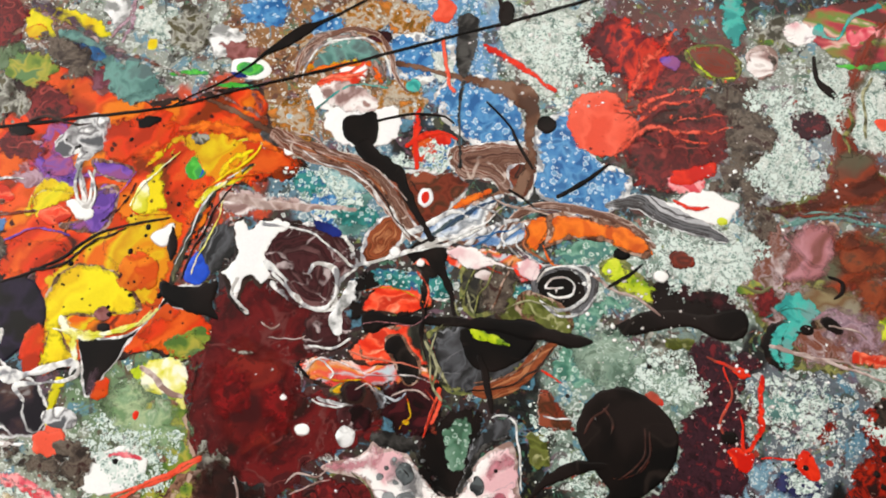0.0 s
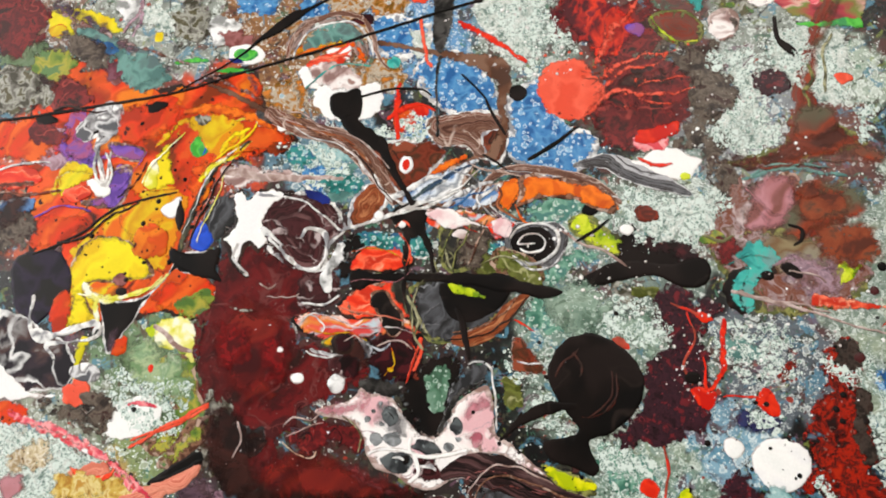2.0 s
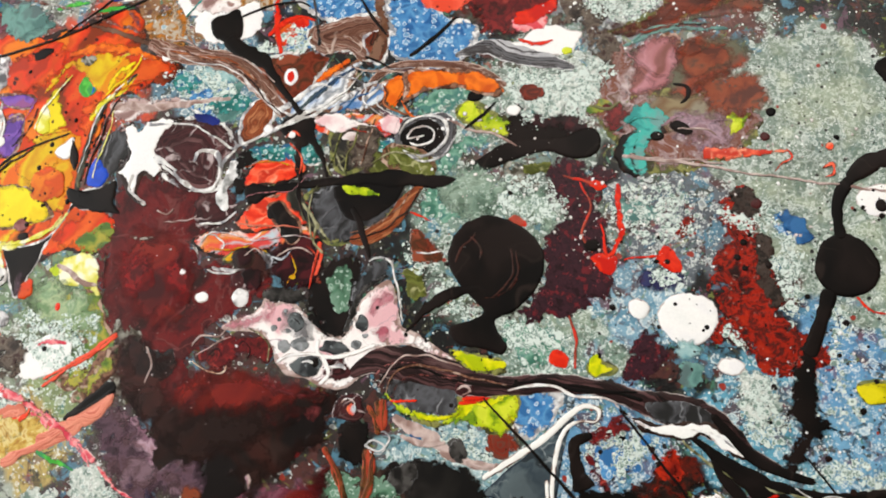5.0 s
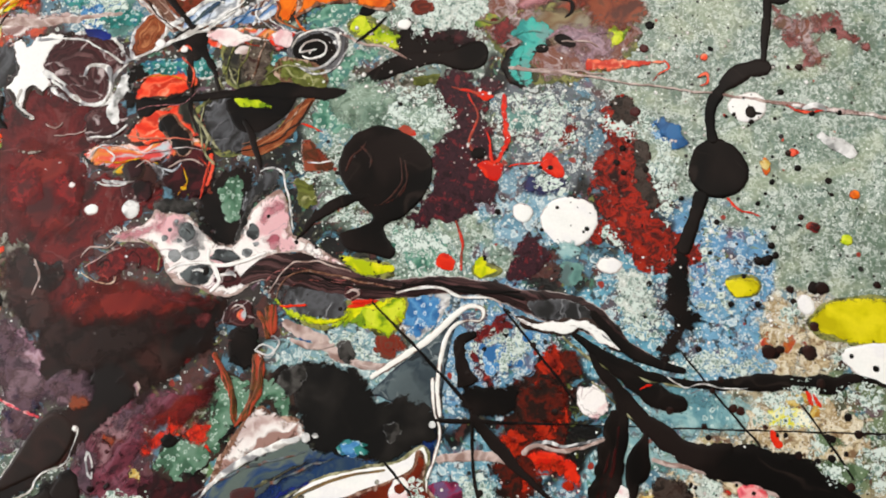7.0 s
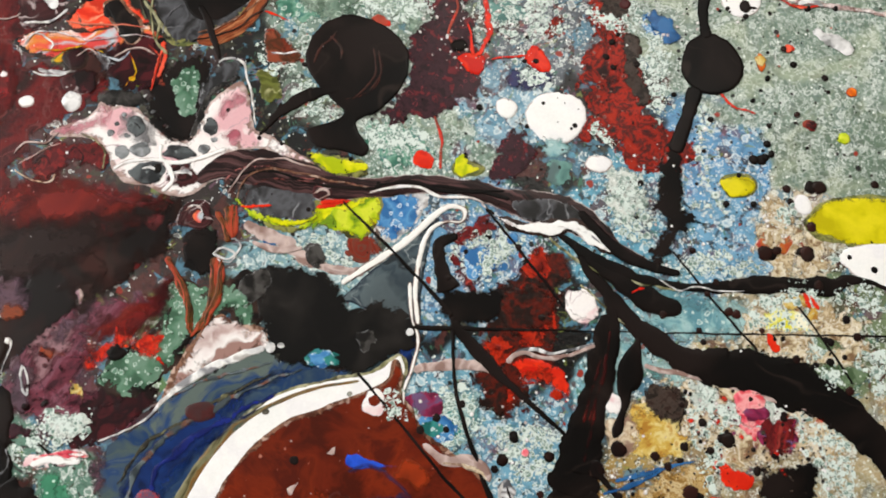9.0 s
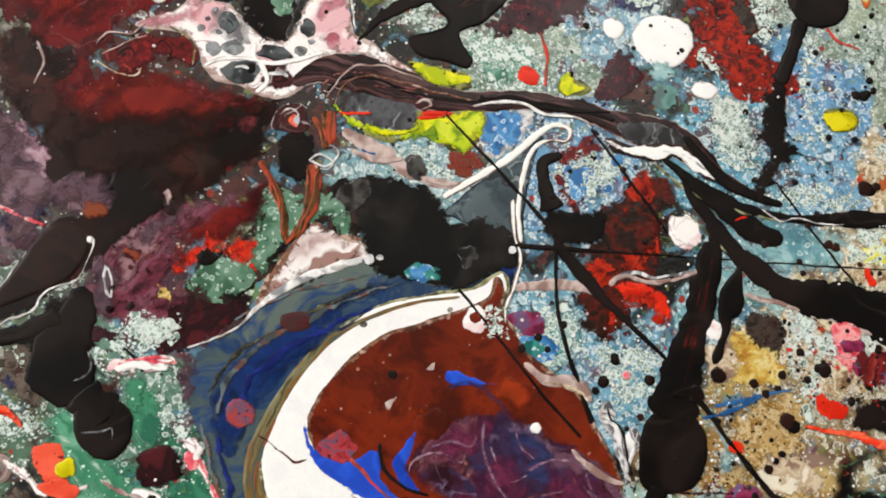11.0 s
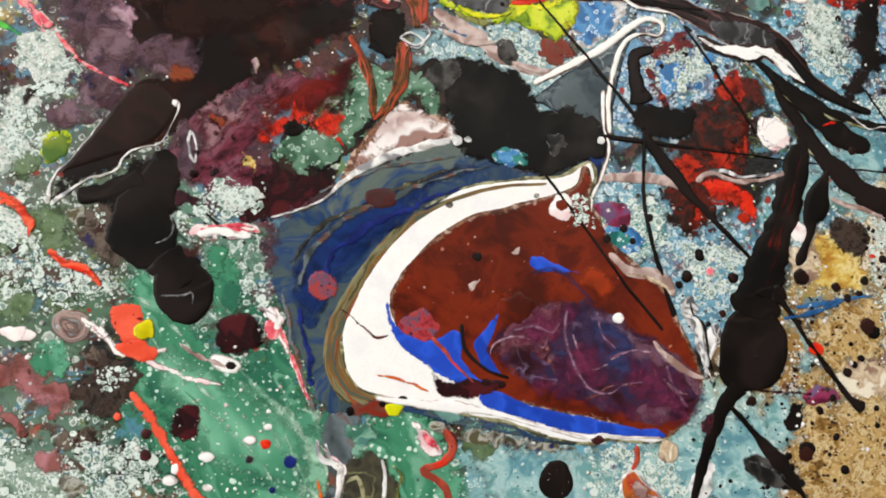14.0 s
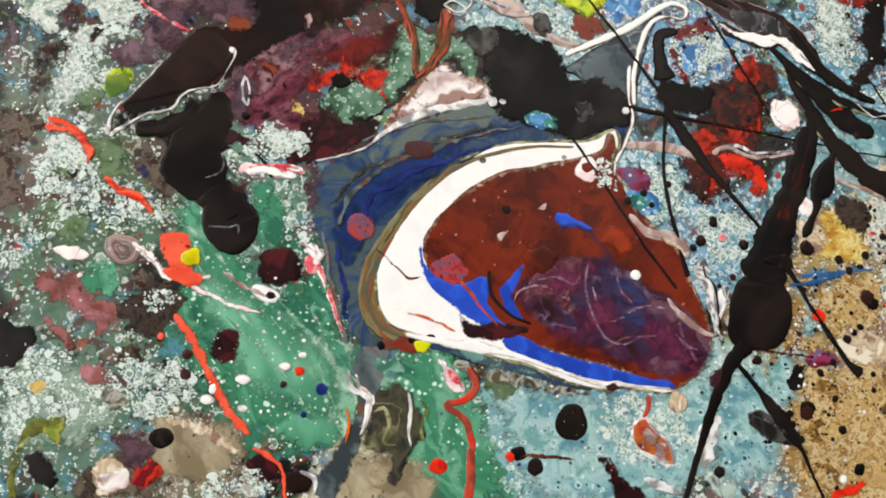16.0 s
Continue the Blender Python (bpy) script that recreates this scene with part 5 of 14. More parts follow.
pour("green_teal_field", TEALCELL2, "sea green celled ground", [(52.2,14), (69,10.5), (70.6,-0.9), (55.8,-1.3)], rag=1)
pour("lace_field", LACE, "white lacy ground patch", [(121.7,-0.6), (135.6,-6.5), (133,-17.3), (122.4,-17)], rag=1.3)
pour("pale_blue_field", PALEBLUE, "light blue celled paint", [(66.9,-67.6), (83,-66.5), (80.9,-80.5), (69.7,-81.7)], rag=1.1)
pour("green_smooth_field", GREENFLOW, "green brushed smooth paint", [(-54.5,-112.6), (-40.9,-114), (-24.7,-121.3), (-11.2,-132), (-10.7,-146.8), (-27.2,-145.6), (-40.6,-135.2)], rag=1)
pour("froth_patch", FROTH, "pale froth of paint bubbles", [(-98.9,-129.9), (-89.5,-134.7), (-76,-139), (-61.5,-140.4), (-50.6,-145.1), (-47.8,-153.4), (-59.3,-153.1), (-72.8,-155.9), (-84.5,-159.9), (-92,-163.4)], rag=1)
pour("cream_patch", CREAM, "cream ochre drawn-out paint", [(-58.4,-150.2), (-48.4,-149.9), (-37.7,-153.9), (-31.1,-158.9), (-37,-158.1), (-47.6,-154.8)], rag=0.8)
pour("yellow_leaf", YELLOWP, "", [(-108.2,116.1), (-111.4,109.7), (-113.7,102.8), (-111.3,95.2), (-108.9,89.9), (-114.3,87), (-120.2,86.5), (-122.6,89.4), (-121.4,96.6), (-117.5,103.1), (-113,108.5)], rag=0.5, parent=orange_field)
string("yellow_streak", YELLOW, "yellow streak of paint over orange", [(-100.3,91.6,2.71), (-95.8,98.2,3.12), (-88.1,103.2,1.96), (-83.3,108.8,1.18)])
string("yellow_streak", YELLOW, "short pale yellow streak over orange", [(-100.1,109.8,1.58), (-94.6,111.9,2.77), (-89.5,115.8,1.99), (-85.9,117.7,1)])
string("purple_swirl", PURPLE, "violet swirl of paint", [(-170.7,102.9,5.99), (-158.9,103.3,4.38), (-150.7,94.2,4.92), (-137.8,97.9,2.76), (-124.9,101.5,2.37)])
string("purple_swirl", PURPLE, "violet hook of paint on orange", [(-133.1,94.4,4.89), (-129.3,90.9,4.87), (-133.7,80.5,2.31), (-145.2,80,1.16)])
pour("lime_patch", YELLOW, "yellow-green patch among violet swirls", [(-149.5,93.4), (-140,90.6), (-148.3,84.5), (-153.2,80.9), (-155.9,87.5)], rag=0.5)
pour("white_blob", WHITE, "white paint blob with pink crescent", [(-120.1,7), (-113.6,10.4), (-101.5,12.8), (-98.6,6.3), (-100.9,1.8), (-105.4,-2.2), (-116,-2.7), (-119.2,2)], rag=0.5)
pour("maroon_swirl", MAROONSWIRL, "maroon swirled paint disc", [(-77.7,83.7), (-66.4,90), (-55,90.5), (-46.6,85.7), (-43.6,78.4), (-48.2,72.1), (-48.7,63.6), (-54,61.6), (-65.8,65.2), (-73.7,72.7)], rag=0.6, halo=WHITELINE)
string("grey_arc", GREYPINK, "grey pink arched stream of paint", [(-74.2,146.6,4.12), (-69.7,155.9,6.24), (-60.2,159.2,7.51), (-51.5,154.9,6.21), (-45,144.9,4.08)])
pour("disc", CORAL, "", [(20.3,142.5), (26.5,149.6), (35.2,150.7), (40.5,145.1), (44.8,139.4), (43.4,132), (37.1,126.1), (28.4,127), (22.2,132.4)], rag=0.5, thick=0.5, parent=coral_sun)
pour("red_brown_stream", REDBROWN, "red brown branching paint stream", [(109.9,133.3), (115.5,138), (125,133.2), (134.3,126.4), (115.7,120.1), (97.3,113.8), (87.9,114.6), (97.1,117.7), (108.2,123.1)], rag=0.8, halo=GREENLINE)
string("red_brown_stream", REDBROWN, "red brown neck of paint", [(126.6,188,4.17), (118.9,171.9,4.91), (115.2,156.6,6.03), (114.5,142,8.68), (115.6,130,13.6)])
string("red_streak", PINKRED, "pink red band of paint", [(114.9,180,6.21), (122.7,183.2,6.22), (134.5,185.7,6.23)])
string("lime_streak", GREENBRIGHT, "bright green band of paint", [(111.2,169.8,1.23), (120.9,170,3.67), (134.4,172.1,4.08)])
pour("pink_orange_marble", PINKORANGE, "pink and orange marbled paint", [(-56.8,45.1), (-44.3,47.6), (-26.2,49.1), (-15.3,48.7), (-11.8,42.9), (-25.2,42), (-42.8,38), (-50.2,38.8)], rag=0.7, halo=DARKLINE)
pour("teal_cell_pour", TEALCELL, "teal paint with pale bubbles", [(-41.2,74.9), (-26.6,77.7), (-19.1,77.7), (-11.3,75), (-14.5,70.8), (-29.6,72.6), (-39.6,70.4)], rag=0.8, halo=WHITELINE)
pour("pink_stripe_pour", PINKORANGE, "pink and white striped paint", [(-16.7,87.6), (-3.6,88.3), (14.3,86.8), (14.1,80.1), (6.5,81), (-4.8,82.4), (-12.3,82.4)], rag=0.6, halo=DARKLINE)
pour("lime_pour", LIME, "lime yellow paint patch", [(36.4,88.7), (42.7,91.4), (48.6,86.4), (55.3,83.5), (54.7,78.7), (45.4,80.4), (38.7,84.2)], rag=0.6, halo=GREENLINE)
pour("dark_maroon_pour", MAROONBLACK, "maroon black mottled paint", [(55.8,89.2), (65.3,84.8), (78.1,84.5), (83.7,80.6), (67.6,75.8), (54.8,76.9)], rag=1)
pour("plum_pour", PLUM, "plum dark speckled paint", [(65.8,41.9), (75.6,51.6), (81.5,55.4), (87,47), (88.4,33), (88,23.3), (76.6,17.9), (69.1,14.3), (57.8,12.4), (55.1,17.7), (63.7,26.2)], rag=1.2)
pour("rose_stream", PINKBROWN, "rose brown branching paint stream", [(181.9,89.8), (187.7,82.1), (194.8,79.6), (205.9,79), (213,69.4), (205.1,72.9), (194.6,77.6), (191.6,75.7), (196.3,68.2), (191.5,63.4), (187.3,70.7), (183.4,77.1)], rag=0.7)
pour("blue_cell_pour", BLUECELL, "blue paint crowded with pale rings", [(54.8,-7.8), (68.6,-7.9), (67.5,-15.5), (59.2,-22.6), (52.9,-18.8), (52,-12.4)], rag=0.5, halo=WHITELINE)
pour("red_grain_pour", DARKGRAIN, "dark red and brown grainy pour", [(93.9,-31.5), (100.1,-26.2), (106.1,-25), (110,-30.3), (110.9,-37.1), (106.7,-43.7), (107.4,-50.3), (105.9,-56.9), (107.1,-66.6), (108,-72.2), (105,-70.5), (101.3,-63.5), (96.5,-61.8), (95.3,-69.4), (95.8,-74.2), (90.9,-75.6), (86.1,-72.3), (84,-64.3), (86.8,-57.9), (83.7,-51.2), (84.9,-43), (89.4,-36.4)], rag=1.1)
pour("red_blaze", REDBLAZE, "bright red blaze in dark grain", [(97.3,-29.9), (101.8,-26.6), (105.9,-28.8), (106.4,-34.4), (101.2,-36.8), (97.6,-34.6)], rag=1.2)
pour("red_blaze", REDBLAZE, "bright red blaze in dark grain", [(93.5,-39.1), (98.7,-36.7), (104.5,-38.6), (106.7,-43.7), (104.5,-51.9), (98.4,-56.6), (92.9,-51.5)], rag=1.2)
pour("red_blaze", REDBLAZE, "bright red blaze in dark grain", [(87.1,-49.7), (91.2,-51.5), (92.6,-58.1), (88.3,-60.4), (85.5,-56.2)], rag=1.2)
pour("red_blaze", REDBLAZE, "bright red blaze in dark grain", [(84.8,-64.3), (89.8,-62.8), (92,-69.3), (87.7,-73.2), (84.9,-69.9)], rag=1.2)
pour("slate_band", SLATEBLUE, "", [(-23.5,-79.8), (-12.6,-72.5), (-5.3,-65.5), (7,-58.6), (21.3,-52.9), (28.5,-57.1), (45.6,-59.8), (59.1,-56.1), (45.9,-64.1), (29.3,-66), (10.9,-80.1), (1.3,-94.5), (-3.3,-106.3), (-0.6,-118.5), (3.4,-125.8), (-4,-128.9), (-8.2,-125.6), (-13.2,-116.9), (-19.7,-102), (-24.3,-91.4)], rag=0.5, parent=eye_pool)
pour("green_lace_pour", GREENLACE, "green paint full of lacy rings", [(-26.9,-60.2), (-21.3,-54.2), (-12.2,-49.3), (-8,-43.4), (-7.6,-32.7), (2.7,-34.6), (17.6,-32.2), (18.4,-48.1), (10.2,-42.3), (2.4,-47.1), (-4.7,-56.9), (-13.5,-65), (-21.6,-64.5)], rag=1, halo=DARKLINE)
pour("grey_lace_patch", LACE, "pale grey lacy paint patch", [(-41.9,-71.7), (-36.9,-68.5), (-27.2,-70.4), (-27.4,-74.6), (-33.8,-78.8), (-40.4,-76.5)], rag=1.3)
pour("grey_lace_patch", LACE, "white lacy paint patch", [(-96.9,-50.8), (-88.4,-47.7), (-84.5,-52.2), (-91,-58.3), (-83.6,-65.5), (-88.6,-71.2), (-98.7,-72.7), (-98,-61.1)], rag=1.3)
pour("grey_lace_patch", LACE, "pale lace paint on green", [(-101.4,-89.2), (-95.8,-80.4), (-85.4,-80.5), (-83.2,-88.2), (-92.5,-89.5)], rag=1.3)
pour("rose_patch", PINKBROWN, "dusty rose paint patch", [(-93.5,-114.4), (-88.7,-116.8), (-81.4,-117.4), (-74.4,-124.1), (-68.5,-129.4), (-71.5,-132.7), (-80.9,-127.9), (-85.6,-125.4), (-92.3,-120.3)], rag=1)
string("rose_streak", PINKBROWN, "dusty rose trail of paint", [(-87.9,-128.7,2.29), (-82.9,-132.5,2.57), (-79.3,-136.5,2.85)])
pour("brown_black_patch", BROWNGRAIN, "rough brown black paint patch", [(-64.4,-115.4), (-58.4,-116.1), (-52.1,-118.4), (-54,-124.7), (-57.3,-131.1), (-64.4,-131.9), (-69.7,-126.5), (-67.9,-120.3)], rag=1)
string("olive_streak", OLIVE, "olive green streak of paint", [(-87.2,-174.1,2.69), (-88,-163,3.27), (-85.1,-157.1,4.13), (-77.5,-153.5,2.78)])
pour("dark_brown_streak", REDBROWN, "dark red brown streak of paint", [(-101.9,-71.6), (-100.1,-58.1), (-96.7,-44), (-94.7,-38.5), (-98.5,-42.6), (-102.2,-55.1), (-102.1,-66.7)], rag=0.8)
pour("teal_stain", TEALGREY, "pale teal wash of paint", [(-52.5,98.7), (-43.7,103.8), (-39.1,92.5), (-46.8,86.7), (-53.1,90.7)], rag=0.7)
drop("white_ring_drop", WHITE, "white rim round green drop", -90.7, 143.3, 7.41, 4.53, 0)
pour("blue_patch", BLUE, "muted blue paint streak", [(-158,144.8), (-151.1,145.7), (-142.9,141.3), (-147.4,139), (-154,141)], rag=0.6)
pour("rose_patch", PINKBROWN, "rose smear in orange paint", [(-145.4,134.5), (-140.2,138.3), (-137.5,131.2), (-140.5,126.5), (-144.1,129.3)], rag=0.8)
pour("red_patch", CORALRED, "", [(-152.1,84), (-145,86.9), (-140,82.6), (-149,79.5)], rag=0.6, parent=orange_field)
pour("pink_patch", PINKWHITE, "pink and white paint patch", [(-58.9,138.9), (-51.3,140.9), (-46.6,136.2), (-52,132.4), (-56.2,134)], rag=0.6)
pour("red_patch", RED, "red torn paint patch", [(-29.5,125.9), (-20,128.1), (-18.5,124.2), (-28.2,124)], rag=0.7)
pour("green_patch", TEALCELL, "teal green paint patch", [(7.9,77.4), (14.1,80.1), (16.5,74.8), (10.1,74)], rag=0.6)
pour("dark_maroon_pour", MAROONSWIRL, "small maroon veined paint", [(-57.4,59.7), (-42.8,61.6), (-44,51.3), (-54.7,49)], rag=0.7)
pour("olive_patch", OLIVE, "small olive paint patch", [(17.7,31.9), (23.5,33.6), (25.5,23.7), (19.8,21.9)], rag=0.7)
pour("olive_green_pour", LIMEOLIVE, "olive green mottled paint", [(-103.4,23.8), (-91,27.5), (-86.5,14.5), (-81.7,7.5), (-86,-1.1), (-97.8,-6.7), (-104.4,-3.7), (-92.7,3.8)], rag=0.9, halo=BROWNLINE)
pour("mauve_field", MAUVE, "lilac mauve cloudy paint", [(-87.9,-21.9), (-78.1,-18.2), (-69.3,-26.6), (-64.3,-38.3), (-55.1,-42.8), (-64.5,-46.7), (-80.1,-38.4), (-85.9,-31.1)], rag=1.1)
pour("grey_cloud", GREYDARK, "dark grey cloudy paint", [(-71.1,5.4), (-62,6.2), (-60.4,-1.5), (-67.2,-4.2)], rag=1)
pour("brown_cloud", OLIVEGREY, "olive brown cloudy paint", [(-81,11.4), (-72.9,13.2), (-71.7,-0.4), (-76.4,-4.1)], rag=1)
pour("red_brown_patch", REDBROWN, "red brown mottled paint", [(-27.6,39.9), (-14.4,42), (-10.7,35.1), (-22.8,31.4), (-27.9,35.5)], rag=0.7)
pour("plum_field", PLUM, "plum mottled paint field", [(70.6,70.6), (81.7,64.8), (83.2,52.5), (74.5,47.9), (69,52.4), (65.8,60.9)], rag=1)
pour("grey_patch", TEALGREY, "grey teal patch in froth", [(88.4,54.9), (99,54.5), (101,47.8), (90.5,46.4)], rag=0.9)
pour("red_field", REDGRAIN, "grainy red paint field", [(120.3,36.5), (128.6,42.7), (134.1,33.3), (127.3,24), (117,24.4)], rag=1)
pour("blue_violet_patch", BLUEPURPLE, "blue violet smear under red", [(94.6,28.1), (104.9,31.2), (110.1,26.8), (100,22.1)], rag=0.9)
pour("yellow_pool", YELLOWP, "", [(-143,55.3), (-136.2,66.6), (-122.8,66.4), (-110.9,55.6), (-119.6,52.5), (-128.6,50.6), (-136.7,49.1), (-133.8,42.5), (-128.5,35.9), (-140.2,33.5), (-139.7,43.6)], rag=0.5, halo=BROWNLINE, parent=orange_field)
pour("red_patch", REDORANGE, "", [(-104.8,53.6), (-94.4,57.7), (-86.9,50.4), (-91.9,45.7), (-100.7,43.1), (-110.3,44.6)], rag=0.8, parent=orange_field)
pour("golden_patch", YELORANGE, "", [(-101.8,84.5), (-105.8,76.2), (-113.7,77.2), (-120.6,82.1), (-108,86.7)], rag=0.7, parent=orange_field)
pour("olive_patch", LIMEOLIVE, "olive mottled patch of paint", [(-99.6,46.9), (-89.1,51.9), (-87.1,44.5), (-96.3,39.7)], rag=0.8)
pour("pale_lime_patch", WHITEYEL, "pale lime and white patch", [(-105,38.9), (-94.2,40.7), (-90.2,26.2), (-97.4,29.1), (-104.9,29.9)], rag=0.6)
pour("grey_patch", GREYDARK, "dark grey mottled paint", [(-153.6,23.6), (-139.3,25.5), (-134.7,18.1), (-150.2,10.8)], rag=0.8)
pour("brown_patch", BROWNGREY, "brown grey mottled patch", [(-127.5,7.7), (-117.3,10.8), (-116.4,-1.1), (-127.2,-0.8)], rag=0.9)
pour("white_patch", WHITEGREY, "white chalky paint patch", [(-108.4,156.5), (-96.3,156.9), (-94.7,148.4), (-104.3,146.1)], rag=0.9)
pour("pink_patch", PINKBROWN, "dull pink torn patch", [(-105.6,152.5), (-95.7,153.7), (-87,150.4), (-94.1,145.2), (-102.6,147.4)], rag=0.8)
pour("orange_patch", OCHRE, "orange ochre torn patch", [(-79.3,130), (-69.9,133.3), (-62.4,123.8), (-68.4,112.7), (-77.1,117.8)], rag=0.8)
string("dark_band", BROWNGREY, "brown mottled band of paint", [(53.6,152,3.23), (65,156.6,5.27), (78.5,158.3,3.24)], sway=1.5)
pour("bright_red_patch", RED, "bright red torn patch", [(39,165.1), (48.4,171.3), (53.2,163.6), (47.7,152.3), (38.9,153.3)], rag=1.2)
pour("rose_wash", ROSEBLUR, "", [(-31.1,-5.3), (-17.8,-2.9), (-8.9,-9.7), (-13.3,-16.1), (-26.6,-16.7), (-34.5,-12.8)], rag=1.5, parent=wine_field)
pour("olive_fleck_field", OLIVEGREY, "olive brown flecked paint", [(-83.9,15.7), (-75.5,11.5), (-70.1,-4.2), (-77.2,-11.6), (-83.5,-7.6)], rag=1)
pour("mauve_field", MAUVE, "mauve torn paint over black", [(-44.8,-48.3), (-33.8,-43.7), (-28.4,-52), (-29.4,-63.1), (-40.7,-61.2), (-46,-54.7)], rag=1.3)
string("pale_streak", PALEGREEN, "pale green brush streak", [(-44.4,-90.9,0.62), (-35.3,-100.8,0.77), (-24.1,-115.1,0.61), (-11.2,-132,0.75)])
string("pale_streak", PALEGREEN, "thin pale brush streak", [(-30.7,-122,0.3), (-22,-130.1,0.45), (-11.7,-139.5,0.45)])
string("pale_streak", PALEGREEN, "light brush line on green", [(-49.5,-143.5,0.43), (-41.6,-147,0.58), (-33.6,-152,0.43)])
pour("dark_field", BROWNGREY, "brown mottled paint below", [(-74.6,-168.6), (-62.2,-160.5), (-50.4,-163.6), (-51.8,-172.1), (-70.9,-173.8)], rag=1.2)
pour("orange_patch", REDORANGE, "orange torn patch of paint", [(-163.7,5.9), (-150.5,5.8), (-145.3,1.2), (-153,-3.3), (-162,-2)], rag=0.8)
pour("magenta_lilac_patch", MAGLILAC, "magenta lilac cloudy paint", [(-164.7,105), (-148.7,112.9), (-142.7,98.8), (-152.3,95), (-161.3,99.3)], rag=0.7)
pour("dark_torn_patch", BLACKRAG, "black torn paint beside mauve", [(-82.1,-4.2), (-72.6,-0.3), (-66,-9.2), (-69.6,-17.2), (-75.6,-13)], rag=1)
pour("pale_green_wash", PALEGREEN, "pale mint brushed wash", [(-18,-126.7), (-7.5,-125.5), (-4.1,-140.2), (-6.1,-153.7), (-11.1,-149.8), (-11.9,-138)], rag=1.2)
pour("grey_swirl_patch", GREYSTREAM, "grey swirled paint under spiral", [(16.7,72.9), (26.1,70.4), (34.8,75.3), (36,82.9), (31.9,88.1), (24.5,87.1), (17.2,86.2), (14.1,80.1)], rag=0.5)
pour("pale_patch", LACE, "pale lacy patch near thread", [(-29.8,157.6), (-21.7,156.4), (-19.4,146), (-26.2,145.1)], rag=1)
pour("dark_streak", MAROONBLACK, "dark streak by arc", [(-56.4,160.8), (-44.7,163.4), (-41.9,158.2), (-51.9,158.1)], rag=0.8)
pour("rose_band_pour", PINKBANDS, "pink red and green bands", [(101,189.3), (128.2,196), (134.4,173.8), (115,171.4), (103.3,176.4)], rag=0.5)
pour("olive_brown_field", OLIVEGREY, "olive brown mottled paint", [(81.4,182.4), (95.1,186.3), (95.5,173.3), (81.9,171.5)], rag=1)
pour("red_mottle", REDFLAME, "red mottled paint field", [(31.9,178.5), (48.2,173.9), (54.9,161.7), (43.9,151.8), (33.5,159), (24.8,168.8)], rag=1.2)
pour("wine_red_field", REDFLAME, "small crimson mottled paint", [(43.6,129), (54.7,134.4), (68.3,132.1), (66.8,123.8), (55.8,118.4), (46.1,121.2)], rag=1.2)
pour("rust_flow", REDFLOW, "rust brown flowing paint", [(107,92), (112.2,107.9), (123.2,111.3), (134.3,108.8), (134.2,99.3), (119.7,93.6), (114.4,87.3)], rag=0.7)
pour("rust_flow", REDFLOW, "rust brown curved flow", [(87.9,115.5), (102.7,119.4), (111.8,131.5), (119.3,136.5), (126.8,131.4), (134.3,124.4), (119.5,118.6), (102.9,112.6)], rag=0.7)
pour("olive_flow", OLIVEFLOW, "olive and brown flowing paint", [(96.2,86.9), (107,91.1), (119.8,89.9), (123.5,81.1), (112.7,76.1), (101.9,80.2)], rag=0.7)
pour("violet_torn_field", MAUVERED, "violet and red torn paint", [(-51.3,-48.1), (-38.8,-41.9), (-29,-42.2), (-29.9,-55.2), (-38.9,-64.4), (-48.7,-61)], rag=1.3)
pour("dark_wine_flow", WINEFLOW, "dark wine flowing paint", [(-30.4,-45.4), (-17.6,-40.9), (-6.6,-29.6), (-3.1,-36.4), (-14.2,-44.3), (-22,-50.6)], rag=1)
pour("wine_flow", WINEFLOW, "brown red flowing paint", [(-61.2,-4.3), (-41.5,1.1), (-23.4,-6.7), (-9.7,-10.5), (-24.9,-15.9), (-44.5,-13.8), (-58.2,-15.6)], rag=1.2)
pour("wine_flow", WINEFLOW, "wine red flowing paint", [(-83.1,48.2), (-64.8,49.5), (-55.4,32.7), (-61.9,15), (-75.9,15.4), (-83.5,31.7)], rag=1.2)
pour("maroon_torn_field", MAUVERED, "maroon torn mottled paint", [(-48.1,-56.7), (-38.5,-46.5), (-31.5,-50.6), (-30.9,-65.9), (-40.2,-67.3)], rag=1.3)
string("mint_streak", PALEGREEN, "pale mint streak drawn through green", [(-61.8,-96.8,0.76), (-56.5,-100.4,1.22), (-50.6,-104.5,1.52), (-44.5,-109.8,1.21), (-40.6,-115.5,0.6)], sway=0.5, rag=0.5)
string("mint_streak", PALEGREEN, "pale mint streak drawn through green", [(-29.8,-117.3,0.6), (-26.4,-120.3,1.36), (-20.4,-125.4,2.11), (-14.5,-130.1,2.4), (-9.7,-131.8,1.5)], sway=0.5, rag=0.5)
pour("mint_patch", PALEGREEN, "pale mint and white smeared paint", [(-20.4,-125.4), (-15.7,-126.7), (-9.6,-126.5), (-8.5,-131.7), (-11.7,-133.5), (-15.8,-131.3)], rag=0.7)
string("mint_streak", PALEGREEN, "pale mint streak drawn through green", [(-16.7,-133.3,1.19), (-13.2,-139.7,2.08), (-10.1,-145.3,1.77), (-8.7,-151,0.88)], sway=0.5, rag=0.5)
string("mint_streak", PALEGREEN, "thin pale mint streak in green", [(-42.4,-123.4,0.59), (-35.7,-128.7,0.89), (-25.6,-136.5,1.18), (-18.5,-144.7,0.88)], sway=0.4, rag=0.5)
string("mint_streak", PALEGREEN, "thin pale mint streak in green", [(-51.9,-110.7,0.75), (-43.1,-118.9,1.35), (-34.7,-125.5,0.89)], sway=0.4, rag=0.5)
pour("froth_patch", FROTH, "pale froth of paint bubbles", [(-96.2,-142.7), (-85.1,-142.9), (-70.5,-145.7), (-61.4,-149.1), (-68.7,-155.5), (-82.9,-154.1), (-94,-153.8)], rag=1)
